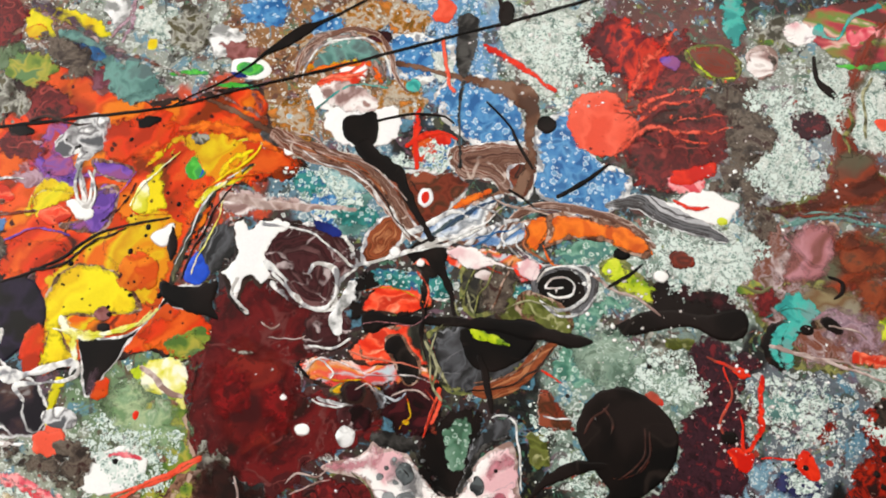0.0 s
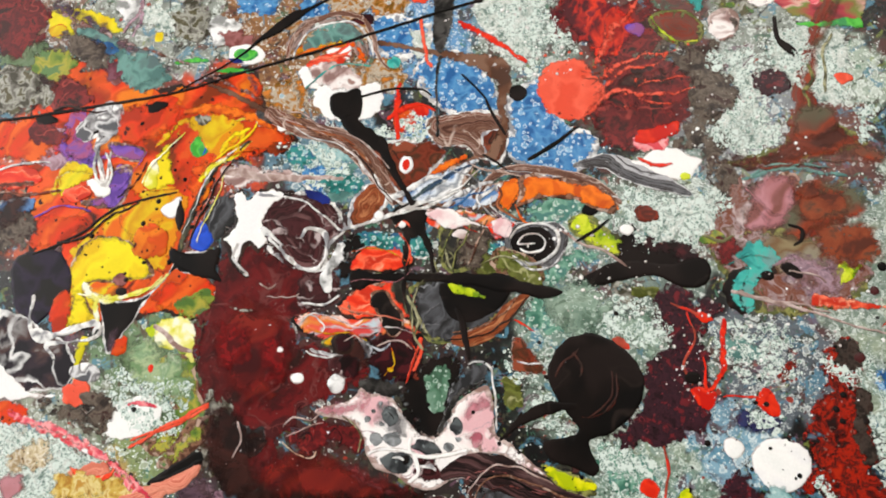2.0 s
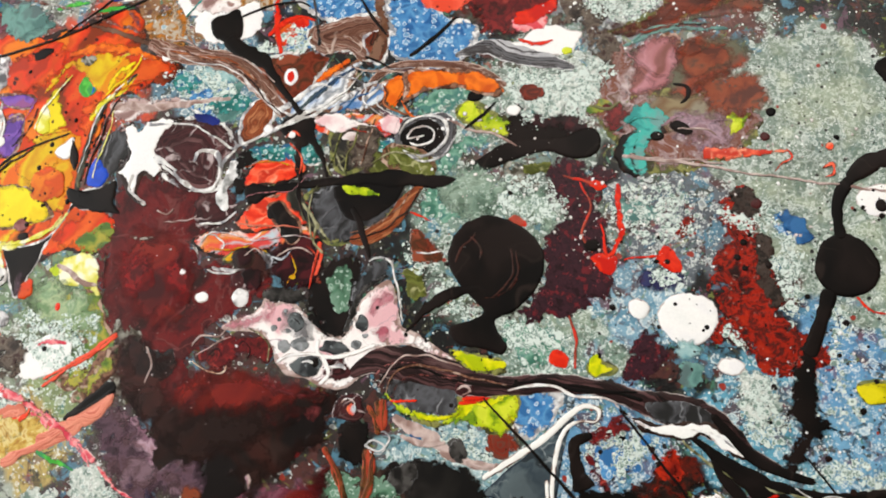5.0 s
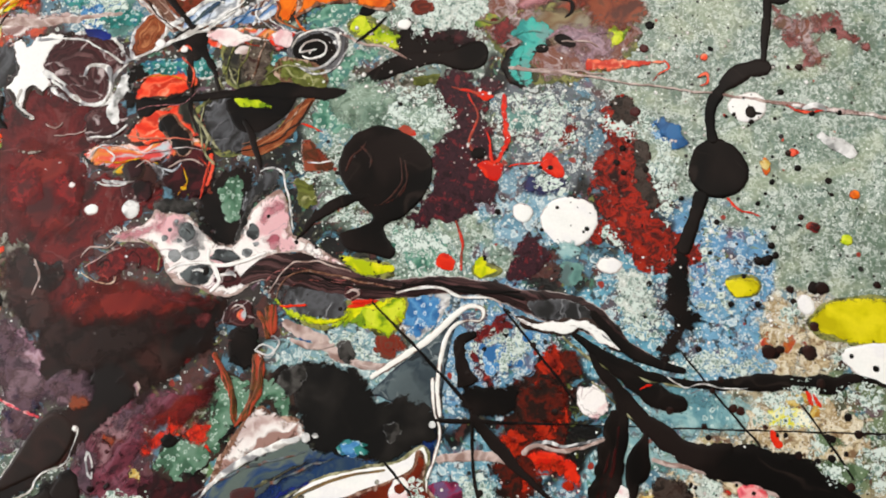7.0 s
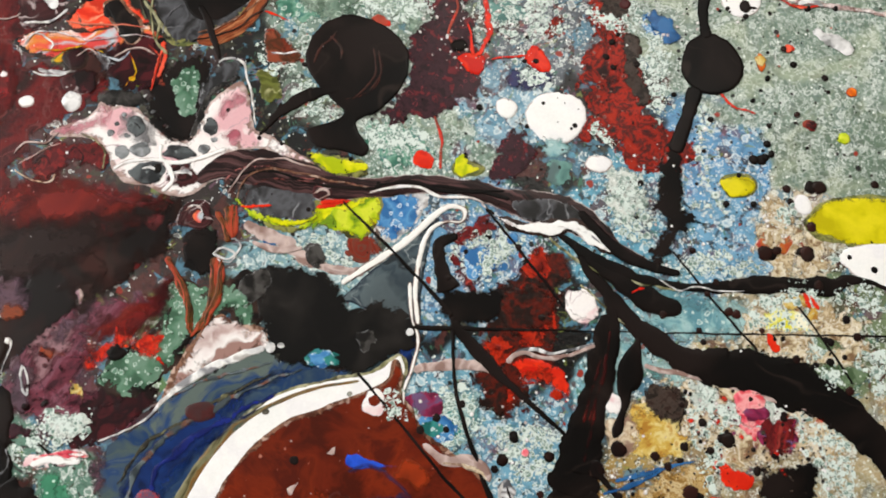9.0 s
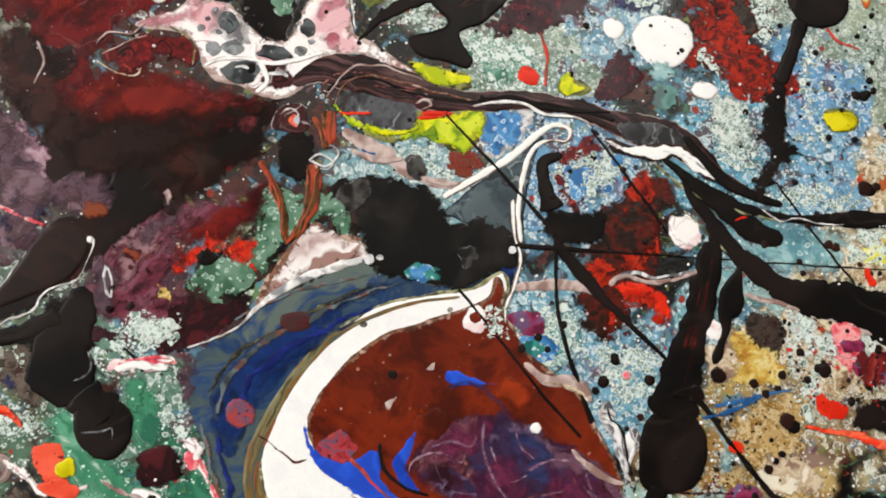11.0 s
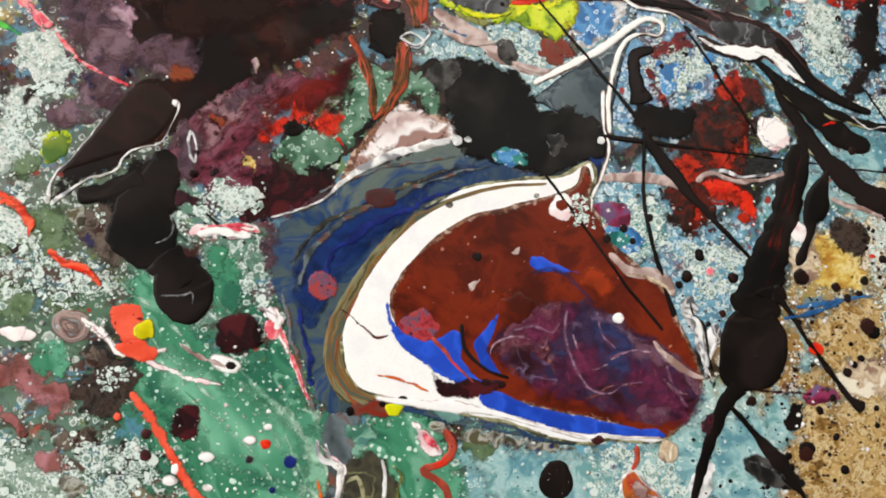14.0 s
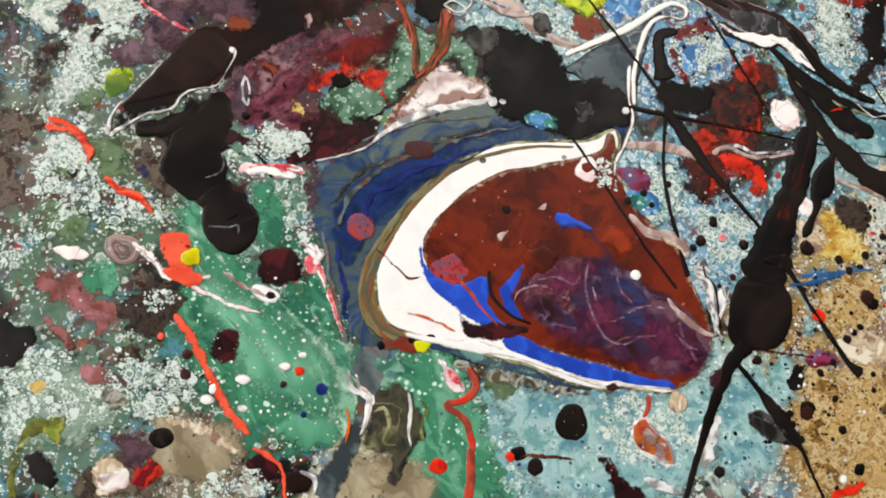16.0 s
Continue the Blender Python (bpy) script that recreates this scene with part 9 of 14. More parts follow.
pour("orange_patch", ORANGE2, "ochre orange paint hook", [(10.2,98.8), (15.5,102.4), (17.7,99.8), (14.7,91.6), (10.9,93.1)], rag=0.4)
string("orange_thread", ORANGE2, "orange and white curl", [(16.4,93.8,0.94), (19.8,87.5,1.12), (24.5,87.1,0.75)])
drop("maroon_drop", MAROONSWIRL, "maroon ringed paint drop", -36.2, 30.3, 6.01, 4.4, 0)
pour("lime_patch", LIME, "small olive lime drop", [(-21.8,31.4), (-18.5,31.7), (-17.7,28.2), (-20.9,28.4)], rag=0.3)
pour("smoky_grey_pour", GREYDARK, "smoky grey paint with dark plumes", [(12.8,-5.1), (25.9,-3.2), (35.7,-4.5), (35,-14.7), (23.3,-14.7), (15.7,-10.4)], rag=0.5)
pour("charcoal_patch", CHARCOAL, "small charcoal paint patch", [(32.7,-23.7), (37.3,-22.9), (38.2,-29.3), (33.6,-29.2)], rag=0.6)
string("plum_thread", REDBROWN2, "thin red upright thread", [(72.5,16.1,0.76), (74.2,8.4,0.94), (73.4,-0.9,0.74)])
pour("red_patch", REDBROWN2, "red chip at black pool", [(52.5,49.6), (56.3,50.4), (59.2,46.6), (54.8,46.4)], rag=0.6)
pour("red_fleck", RED, "red flecks in froth", [(79.7,60.6), (83.6,61.4), (86.4,58.8), (82.5,57.8)], rag=0.5)
drop("lime_drop", LIME, "lime ring on green speckle", 196.4, 5.3, 1.97, 1.97, 0)
pour("white_patch", WHITE, "white mottled patch on tan", [(169.7,-18.3), (175,-16.7), (176,-23.8), (170.6,-25.4)], rag=1)
string("pink_string", PINKRED, "long pink string of paint", [(-111.5,-14.2,2.61), (-96,-22.8,2.55), (-84.8,-32,2.12), (-76,-40.2,1.51), (-64.7,-44.9,0.93)])
string("coral_line", CORAL, "coral line on olive paint", [(-108.4,-5.6,1.62), (-96.6,1.6,1.62), (-88.8,6.7,1.42), (-82,11.4,1.62)])
pour("black_wedge", BLACK, "black wedge of paint", [(-99.1,-16.7), (-91.2,-9.6), (-82.6,-4), (-81.2,-7.8), (-90.7,-14.4)], rag=0.4)
pour("brown_speckle_patch", BROWNGRAIN, "brown speckled paint patch", [(131.4,-71.5), (135.9,-68.3), (140.5,-69.4), (139.6,-78.3), (135,-78.9)], rag=1)
drop("black_drop", BLACKR, "brown black drop at edge", -17.3, -163.8, 4.3, 3.15, 0)
drop("grey_swirl_drop", GREYPINK, "grey swirled paint drop", -72.2, -108.7, 4.76, 4.16, 0)
string("maroon_thread", MAROONBLACK, "maroon thread on blue", [(105,-115.7,0.83), (113.6,-115.9,0.84), (123.9,-115.9,1.01)])
pour("grey_pour", WHITEGREY, "white grey running paint", [(-44.7,73.5), (-40,73.2), (-41,67.4), (-44.6,63.2), (-45.2,55.7), (-49.7,57.9), (-48.7,63.6), (-46.7,68.5)], rag=0.6)
pour("black_patch", BLACKRAG, "black ragged paint above coral", [(-42.9,73.8), (-38.7,77.1), (-31.7,74.2), (-38.5,69.6), (-39.2,62), (-43.8,61.5)], rag=0.5)
pour("yellow_patch", YELORANGE, "small yellow orange patch", [(-45.4,37.6), (-41.3,40.3), (-40,38), (-43.4,36.5)], rag=0.4, halo=GREENLINE)
pour("blue_white_patch", WHITEBLUE, "pale blue and white patch", [(-33,39.2), (-26.6,38.7), (-23.1,33.5), (-28.5,33.1)], rag=0.6)
pour("black_hump", BLACKRAG, "black ragged hump of paint", [(54.9,89.1), (59.5,90.1), (62.7,82.6), (72.8,82), (81.1,79), (65.9,73.7), (53.2,73.9)], rag=0.8)
string("red_thread", REDBROWN2, "red veined thread of paint", [(71.9,63.5,0.72), (78.3,61.7,1.07), (82.9,58.7,0.71)])
string("red_thread", REDBROWN2, "dull red branching thread", [(77.4,60.7,0.54), (80.5,52.2,0.71), (77.4,43,0.87), (80.4,36.5,0.52)])
drop("rose_drop", PINKBROWN, "rose brown ring in yellow", -122.9, 52, 3.14, 2.59, 0)
string("grey_band", PINKGREY, "grey band across lime", [(-107.2,37.2,1.44), (-98.3,31.7,1.97), (-91.3,29,1.42)])
pour("froth_patch", FROTH, "white froth above white blob", [(-119.9,13.9), (-101,19), (-87.2,18.2), (-91.1,6.5), (-99.6,12.2), (-118.1,6.4)], rag=1)
drop("red_dot", RED, "small red dot on moss", -105.3, 21.9, 1.24, 1.77, 0)
string("mauve_streak", MAUVE, "mauve streak by black leaf", [(-120.7,36.9,1.81), (-121.1,30.5,3.95), (-122,24.2,1.43)])
string("ray", CORALRAY, "", [(40.2,147.2,3.2), (43,154.1,2.81), (45.4,161.1,3.2), (48.7,165.9,2.94), (52.5,171.2,2.52), (55.7,176.7,1.26)], sway=1.6, rag=0.6, parent=coral_sun)
string("ray", CORALRAY, "", [(42.9,143.4,3.2), (48.7,147.8,2.41), (54.5,152.2,1.61), (60.5,154,1), (70,156,0.8)], sway=1.6, rag=0.6, parent=coral_sun)
string("ray", CORALRAY, "", [(37.5,127.6,1.61), (41.3,131.8,2.81), (46.6,137,2.41), (52.5,139.2,2.01), (61,138.1,2.29), (69.3,139.2,1.4), (76.3,141.9,0.6)], sway=1.6, rag=0.6, parent=coral_sun)
string("ray", CORALRAY, "", [(40.5,136.6,1.2), (45.1,140.9,1.8), (51.4,147.1,1.61), (58.3,149.4,1.2), (65.2,151.7,0.8)], sway=1.6, rag=0.6, parent=coral_sun)
string("ray", CORALRAY, "", [(45.2,156.5,1.27), (43.2,163.2,1), (43.8,169,0.63)], sway=1.6, rag=0.6, parent=coral_sun)
string("ray", CORALRAY, "", [(52.9,139.3,0.8), (61.1,135.5,1), (71,136.7,0.8)], sway=1.6, rag=0.6, parent=coral_sun)
string("ray", CORALRAY, "", [(56.7,141.8,0.6), (62.6,144.4,0.8), (72.5,146.2,0.6)], sway=1.6, rag=0.6, parent=coral_sun)
string("dark_vein", REDBROWN, "", [(35.8,145.1,0.63), (40.4,144.5,0.8), (43.9,146.1,0.6)], sway=0.8, rag=0.5, parent=coral_sun)
string("dark_vein", REDBROWN, "", [(36.5,142,0.6), (40.9,142.8,0.8), (44.6,141.7,0.6)], sway=0.8, rag=0.5, parent=coral_sun)
string("dark_vein", REDBROWN, "", [(38.1,147.9,0.4), (40.7,145.9,0.6)], sway=0.8, rag=0.5, parent=coral_sun)
string("dark_vein", REDBROWN, "", [(39,140,0.42), (41.7,142.4,0.6)], sway=0.8, rag=0.5, parent=coral_sun)
pour("rose_patch", PINKRED, "pink rose torn patch", [(56.6,120.9), (65.7,125.7), (69.3,120.1), (60.6,116.6)], rag=0.8)
drop("pink_ring", PINKGREY, "pink brown ringed drop", 85.9, 168.8, 5.74, 5.54, 0)
pour("brown_patch", BROWNGRAIN, "brown rough patch on tan", [(132.8,-69.5), (139.5,-66.6), (140.9,-72.9), (135.5,-75.9)], rag=1)
pour("dark_red_patch", MAGENTA, "dark magenta torn patch", [(160.7,-80.5), (168.9,-78.5), (171.6,-83.2), (164.9,-86.1)], rag=0.9)
pour("white_run", WHITE, "white running paint edge", [(-166.2,17.8), (-156.8,14.8), (-147.9,9), (-138.1,8.6), (-159,4.6), (-163.7,5.9)], rag=0.6)
drop("ringed_drop", GREYW, "grey and blue ringed drop", -129.5, 17.8, 5.8, 3.52, 0)
pour("coral_patch", CORAL, "coral chalky torn patch", [(-136.1,11.4), (-127.3,13.9), (-126.9,8), (-134.5,6.3)], rag=0.8)
pour("red_patch", REDORANGE, "orange red flame patch", [(-121.4,25.2), (-118.3,32.1), (-116,31.2), (-116.4,26.3)], rag=0.6)
pour("froth_patch", FROTH, "white froth above white blob", [(-117.2,17), (-99.8,20.1), (-89,11), (-98.1,9.4), (-113.6,8.4)], rag=1)
pour("violet_patch", PURPLE, "violet angular paint patch", [(-137.8,103.5), (-124.4,102.1), (-125.3,97.1), (-134.7,98.6)], rag=0.4, halo=BROWNLINE)
pour("violet_patch", PURPLE, "violet hooked paint patch", [(-134.6,91.9), (-128.1,94.8), (-126.6,85.9), (-130.7,78.7), (-143.6,79), (-136,83.3)], rag=0.4, halo=BROWNLINE)
pour("yellow_shard", YELLOW, "yellow pointed paint shard", [(-150.7,96.2), (-139.6,90.8), (-153.1,89.4), (-154.2,80.8), (-157.3,82.5), (-155.1,91.5)], rag=0.4)
pour("coral_shard", CORALRED, "orange red curved shard", [(-152.7,82.2), (-146.6,86.2), (-140.5,83.1), (-147,78.9)], rag=0.4)
string("brown_band", BROWN, "brown band in orange paint", [(-177.9,83.4,2.76), (-164.2,84.9,1.83)])
pour("blue_white_patch", WHITEBLUE, "blue and white paint scrap", [(-176.5,77.2), (-163.1,79.5), (-163.3,74.4), (-175.7,73.2)], rag=0.5)
pour("smoky_grey_pour", GREYW, "smoky grey marbled paint", [(-144.9,117.6), (-135.5,119.3), (-134.6,108.7), (-143.7,104.5), (-149.6,102.7), (-152.9,107.6)], rag=0.6)
string("yellow_streak", YELORANGE, "yellow orange streak in red", [(-92.6,109.5,1.79), (-88.5,104,3.1), (-86.3,111.9,1.79)])
pour("salmon_patch", CORAL2, "salmon strip with olive edge", [(-92.2,-14.3), (-84.4,-9.8), (-81.4,-11.6), (-89.1,-17.9), (-91.8,-18.8)], rag=0.5)
string("brown_grey_band", BANDBROWN, "grey brown band around orange", [(1.4,93.8,2.27), (7.9,102.8,3.06), (17,106.3,3.46), (30.3,106.1,3.06), (43.6,103.4,3.04), (53.5,96.6,1.88)], sway=0.2, rag=0.15)
pour("purple_fleck", PURPLE, "violet fleck in red", [(50.8,164.4), (56.6,166.2), (56.9,160.9), (52.1,160.3)], rag=0.6)
string("pale_wire", PINKWHITE2, "thin pale drawn wire", [(-45,-111.4,0.6), (-40.9,-114,1.36), (-36.1,-115.8,1.51), (-31.4,-117.2,0.76)], sway=0.3, rag=0.4)
pour("brown_smear", DARKCLOUD, "dark brown smear on red", [(88.9,-37.7), (94.6,-36.6), (97.8,-41.2), (96.1,-46.1), (90.4,-46.4)], rag=0.8)
pour("brown_crust", BROWNGRAIN, "brown crusted paint spot", [(132.2,-68.8), (137.7,-66.3), (142.3,-70.1), (141.4,-76.3), (135.9,-77.9), (132.7,-74)], rag=0.8)
pour("purple_smear", MAGENTA, "purple smear on tan", [(121.3,-116.2), (127.4,-114.4), (132.7,-116.2), (129.2,-118.6), (122.3,-119)], rag=0.6)
pour("dark_flame", DARKRED, "dark red flame in orange", [(-166.8,126.8), (-162.2,129.5), (-153.2,127.2), (-147.5,119.2), (-150.3,115.2), (-158.6,115.1), (-165.7,118.2)], rag=0.8)
string("yellow_streak", YELLOWP, "yellow streak over orange", [(-94.3,103.1,1.62), (-92.1,107.6,2.85), (-88.7,111.1,2.85), (-84.2,113.7,1.22)], rag=0.5)
pour("rust_pool", REDFLOW, "rust red pool with rim", [(110.3,134.3), (116.8,138.1), (124.4,136.9), (126.3,129), (118.9,125.2), (111.4,126.3)], rag=0.6)
pour("mauve_flow", MAUVE, "greyish mauve soft paint", [(-67.9,-36), (-61.8,-31.5), (-50.5,-30), (-45.8,-36.4), (-49.5,-42.6), (-59,-41.6)], rag=1)
pour("dark_column", BROWNGREY, "dark brown column of paint", [(-4.3,85.6), (1.4,89.1), (6.6,84.9), (10.3,79.4), (5.7,68.4), (-1.5,70.3), (-4.8,78.3)], rag=0.6)
pour("brown_flow", BROWN, "brown veined paint patch", [(20.3,45.3), (25.1,44.7), (32.3,37.7), (29.7,33.6), (21,35.7)], rag=0.6)
string("coral_streak", CORALRED, "coral streak among lace", [(-127.6,-14.4,1.79), (-120.3,-17.4,2.76), (-113.3,-15.9,2.35), (-110.7,-11.3,1.18)], rag=0.5)
string("coral_streak", CORAL2, "salmon streak among lace", [(-107.7,-23.2,1.94), (-95.6,-17.3,3.1), (-86.4,-11.6,3.1), (-82.5,-8.4,1.36)], rag=0.5)
pour("mauve_patch", MAUVE, "greyish mauve paint patch", [(-88.4,-17.4), (-82.1,-13.1), (-75.5,-16.1), (-75.5,-22.5), (-86.1,-24.6)], rag=0.8)
pour("orange_patch", OCHREYEL, "orange ochre paint patch", [(171.9,-43.2), (177.8,-41.7), (182.2,-44.2), (178.9,-46.7), (173.2,-46)], rag=0.7)
pour("dark_red_patch", DARKRED, "dark red patch in orange", [(-171.4,107.8), (-163.7,110.2), (-154.7,107.6), (-155.4,102.3), (-163,99.3), (-169.3,99.6)], rag=0.9)
pour("dark_cloud", DARKCLOUD, "dark smoky cloud by orange", [(-179.3,81), (-172.9,83.7), (-164.6,77.6), (-166.3,69.7), (-174,68.1)], rag=0.9)
pour("red_flow", REDORANGE, "deep red orange flow", [(-136,116.2), (-124.5,120.7), (-112,120), (-114.2,111.3), (-124.9,103.7), (-133.3,104.8)], rag=0.8)
drop("black_dot", BLACK, "small black paint dot on white", -108.6, 7.3, 1.04, 1.04, 0)
drop("white_ring_drop", WHITE, "white oval drop with red centre", -24, 104.3, 2.7, 3.67, 0)
string("red_vein", RED, "red vein on white patch", [(57.9,114.1,0.96), (64.7,111.6,2.11), (70.2,112.7,0.96)])
drop("lime_drop", LIME, "small lime drop on white patch", 74.7, 108.4, 2.09, 1.52, 0)
pour("charcoal_leaf", CHARCOAL, "charcoal leaf-shaped paint drop", [(-21.6,171.8), (-17.8,174), (-13.9,171.6), (-13.3,166.2), (-14.3,153), (-16.7,148.5), (-20.4,154.4), (-21.2,165.2)], rag=0.3)
string("charcoal_thread", CHARCOAL, "thin charcoal paint stem", [(-16.7,148.5,1.63), (-16.7,135.8,1.2), (-13.6,115.6,1.37)])
string("brown_breast", BROWNORANGE, "orange brown banded curve of paint", [(24.2,61.9,2.17), (18.4,55.7,4.67), (13.7,49.2,5.7), (5.3,43.8,5.32), (-0.9,43,2.48)], sway=0.15, rag=0.15)
string("line", WHITE, "", [(19.9,77.1,0.74), (22.8,75.6,0.74), (27.3,77.1,0.92), (28.4,81,0.74), (24.9,83.4,0.74), (20.4,81.9,0.74), (18.9,78.5,0.74), (21.2,78.8,0.74), (25.2,79.6,0.74)], parent=spiral_drop)
string("line", GREYW, "", [(18.5,73.2,0.74), (25.9,72.6,0.92), (31.9,76.8,0.74), (32.3,82.4,0.74), (27.4,85.6,0.56)], parent=spiral_drop)
pour("black_whale_pour", BLACK, "long black tapered paint pool", [(38.3,66.5), (42.6,69.8), (53.1,75.7), (60.3,77), (71.2,77.2), (82,79.5), (84.9,75.2), (82.4,70.3), (75.2,69.4), (66,72.2), (53.6,68.4), (42,65.1)], rag=0.4, thick=0.4)
pour("blob", RED, "", [(80,35.4), (84.7,36.5), (88.4,34.4), (87.7,31.1), (85.4,28.8), (80.8,32.4)], rag=0.4, parent=red_star)
string("ray", RED, "", [(84.7,35.2,1.74), (84,43.2,0.97), (83.5,46.2,0.59)], parent=red_star)
string("ray", RED, "", [(86.2,35.1,1.93), (90.6,42.9,2.33), (89.9,48.9,2.35), (89.7,60.1,2.18)], parent=red_star)
string("ray", RED, "", [(90.3,34,0.77), (101.6,34.9,0.77)], parent=red_star)
pour("red_triangle", RED, "red triangle of paint", [(101.3,35.9), (104.6,38.3), (108.9,31.2), (106.9,29.2), (100.9,32.5)], rag=0.3)
drop("white_drop", WHITE, "round white paint drop", 94.3, 18.1, 3.39, 3.2, 0)
pour("white_blob", WHITE, "large white rounded paint blob", [(99.8,17.1), (103.8,21.7), (110.3,22.8), (117.4,19.3), (118.5,12.6), (114,7.1), (107.5,5.5), (101.4,10.4)], rag=0.3, thick=0.4)
drop("white_drop", WHITE, "oval white paint drop", 121.3, -0.6, 4.19, 2.73, 0)
drop("white_ring_drop", WHITE, "white round drop with black mark", 170.5, 51.3, 6.5, 5.54, 0)
drop("black_oval", BLACK, "black oval paint drop", 103.3, 75.9, 2.41, 1.81, 0)
drop("black_oval", BLACK, "larger black oval paint drop", 111.3, 78.4, 4.03, 2.42, -0.52)
pour("white_pool", WHITE, "white paint pool with black dots", [(190.2,-31.1), (194.3,-28.1), (206.1,-28), (210.2,-35), (205.9,-41.8), (196.3,-38.5), (191.8,-34.6)], rag=0.3, thick=0.4)
pour("wash", PINKFADE, "", [(-45.8,13), (-39.8,16.7), (-32,19.4), (-29.4,23.6), (-25.9,20.3), (-27.4,16.1), (-33.5,13.5), (-38.7,12.6)], rag=0.8, parent=pink_web)
pour("wash", PINKFADE, "", [(6.1,19.2), (8.6,23.9), (12.5,26), (14,22.1), (11.4,19), (7.9,16.7)], rag=0.7, parent=pink_web)
pour("wash", PINKFADE, "", [(7.2,12.1), (12.4,12.9), (14.2,10), (9.9,8.7)], rag=0.7, parent=pink_web)
pour("grey_shade", GREYFADE, "", [(-23.9,16.9), (-19.6,20.1), (-13.2,15.6), (-12.1,9.1), (-19.2,9.7), (-23.7,12.3)], rag=0.7, parent=pink_web)
pour("maroon_cell", DARKRED, "wine red cell with a pale broken rim", [(-54.2,3.7), (-48.9,7.7), (-42.1,10.5), (-35.2,12.7), (-29.8,10.6), (-27.4,6), (-28.4,2.1), (-34.6,3), (-39.8,1.9), (-42.7,-1), (-50.2,1)], rag=1)
pour("green_cell_pour", GREENLACE, "sea green celled pour in a dark hollow", [(-8.6,28.5), (-4.5,34.2), (0.5,32.9), (0.1,23.8), (-2.5,17.6), (-5.5,20.9)], rag=0.7)
pour("grey_feather", GREYDARK, "grey and black feathered paint", [(-2.5,12.5), (-0.7,14.6), (0.5,23.1), (2.4,30.5), (5.8,36.1), (11.2,37.1), (14.1,33.9), (13.1,30.2), (8.6,27.3), (4.4,22.9), (1.1,14.5), (-1.3,11.3)], rag=0.7)
string("feather_fringe", CHARCOAL, "charcoal fringe of grey paint", [(-1.6,11.7,1.53), (1,18.2,2.16), (3.3,24.9,2.16), (7.7,28.1,1.7), (13.1,30.2,1.44)], sway=0.9, rag=0.6)
string("feather_line", WHITELINE, "pale edge line of grey paint", [(6.2,35.3,0.54), (10.1,36.7,0.72), (13.8,34.7,0.72), (14.9,30.5,0.72), (16.7,22.9,0.68), (18,14.5,0.54)], sway=0.6)
pour("black_fringe", CHARCOAL, "charcoal fringe of paint", [(-30.9,24.9), (-26.8,27.4), (-20,26.8), (-15.2,24), (-13.6,19.1), (-17.6,21.5), (-24,22.4), (-28.3,23)], rag=0.7)
pour("dark_fringe", BLACKRAG, "black fringe beside a white web", [(-14.7,21), (-10.7,18.3), (-7,13), (-1.6,11.7), (0.4,14.6), (-1.6,10.2), (-6.5,9.3), (-10.4,11.6), (-14.2,16.2)], rag=0.5)
string("cell_rim", CREAM, "thin broken rim of a maroon cell", [(-54.2,2.9,0.54), (-50.1,-0.1,0.6), (-43.9,-1.5,0.6), (-41.8,0.7,0.54)], sway=0.9)
string("cell_rim", OLIVELINE, "thin broken rim of a maroon cell", [(-35.2,13.2,0.54), (-30.1,11.2,0.68), (-27.2,6.4,0.68), (-28.2,2.1,0.51)], sway=0.9)
string("cell_rim", PINKGREY, "thin broken rim of a maroon cell", [(-53.1,4.7,0.36), (-47.2,8.1,0.54), (-41.2,10.5,0.36)], sway=0.9)
string("cell_rim", MAROONBLACK, "thin broken rim of a maroon cell", [(-39.1,5.5,0.68), (-36.7,9.1,1.08), (-33.9,6.2,0.9), (-34.6,2.6,0.72)], sway=0.9)
string("cell_rim", MAROONBLACK, "thin broken rim of a maroon cell", [(-48.7,4.9,0.68), (-45.3,6.6,1.02), (-43.4,3.8,0.72)], sway=0.9)
string("rose_smear", ROSEBLUR, "rosy smear on wine red paint", [(-24.7,-2.2,1.08), (-16.7,-5.1,2.04), (-9.7,-8,1.8), (-18.3,-9.5,1.08)], sway=1)
string("rose_smear", ROSEBLUR, "rosy smear on wine red paint", [(-28.9,-4.7,0.85), (-21.8,-7.6,1.36), (-14.7,-10.5,0.85)], sway=1)
pour("fork", PLUM, "", [(87.2,-3.7), (91.5,4.3), (95.7,12.3), (99.4,14.9), (100.5,8), (102.9,2.3), (98.4,-4.4), (92.3,-6.8)], rag=0.8, parent=maroon_stream)
string("body", MAROONBAND, "", [(0.4,-2.5,3.04), (8.8,2,8.37), (18.3,1.1,12.12), (29.7,-1.8,11.28), (40.9,-5.2,8.2), (52,-6.3,6.68), (66.8,-5.4,5.91), (81.5,-7.1,5.5), (92.2,-10.7,7.27), (104.7,-14.4,10.81), (113.5,-17.2,10.03), (120.3,-22.4,6.39), (125.3,-26.9,4.23), (133.7,-31.5,2.44)], thick=0.5, sway=0.15, rag=0.15, parent=maroon_stream)
pour("dark_grain_pour", DARKGRAIN, "dark brown pour over red grain", [(87.6,-41.1), (95.9,-37.6), (101,-32.7), (105.3,-39.1), (104.5,-47.7), (96.1,-52.3), (89.4,-51)], rag=1)
pour("dark_grain_pour", DARKGRAIN, "dark maroon pour in red grain", [(81.3,-60.2), (86.2,-58.9), (89.7,-64.3), (88.2,-72.6), (83.2,-71.4)], rag=1)
pour("red_blaze", REDBLAZE, "bright red blaze in dark grain", [(85.3,-52.3), (89.5,-53), (91.5,-57.5), (89.6,-60.2), (87.1,-57.9)], rag=0.9)
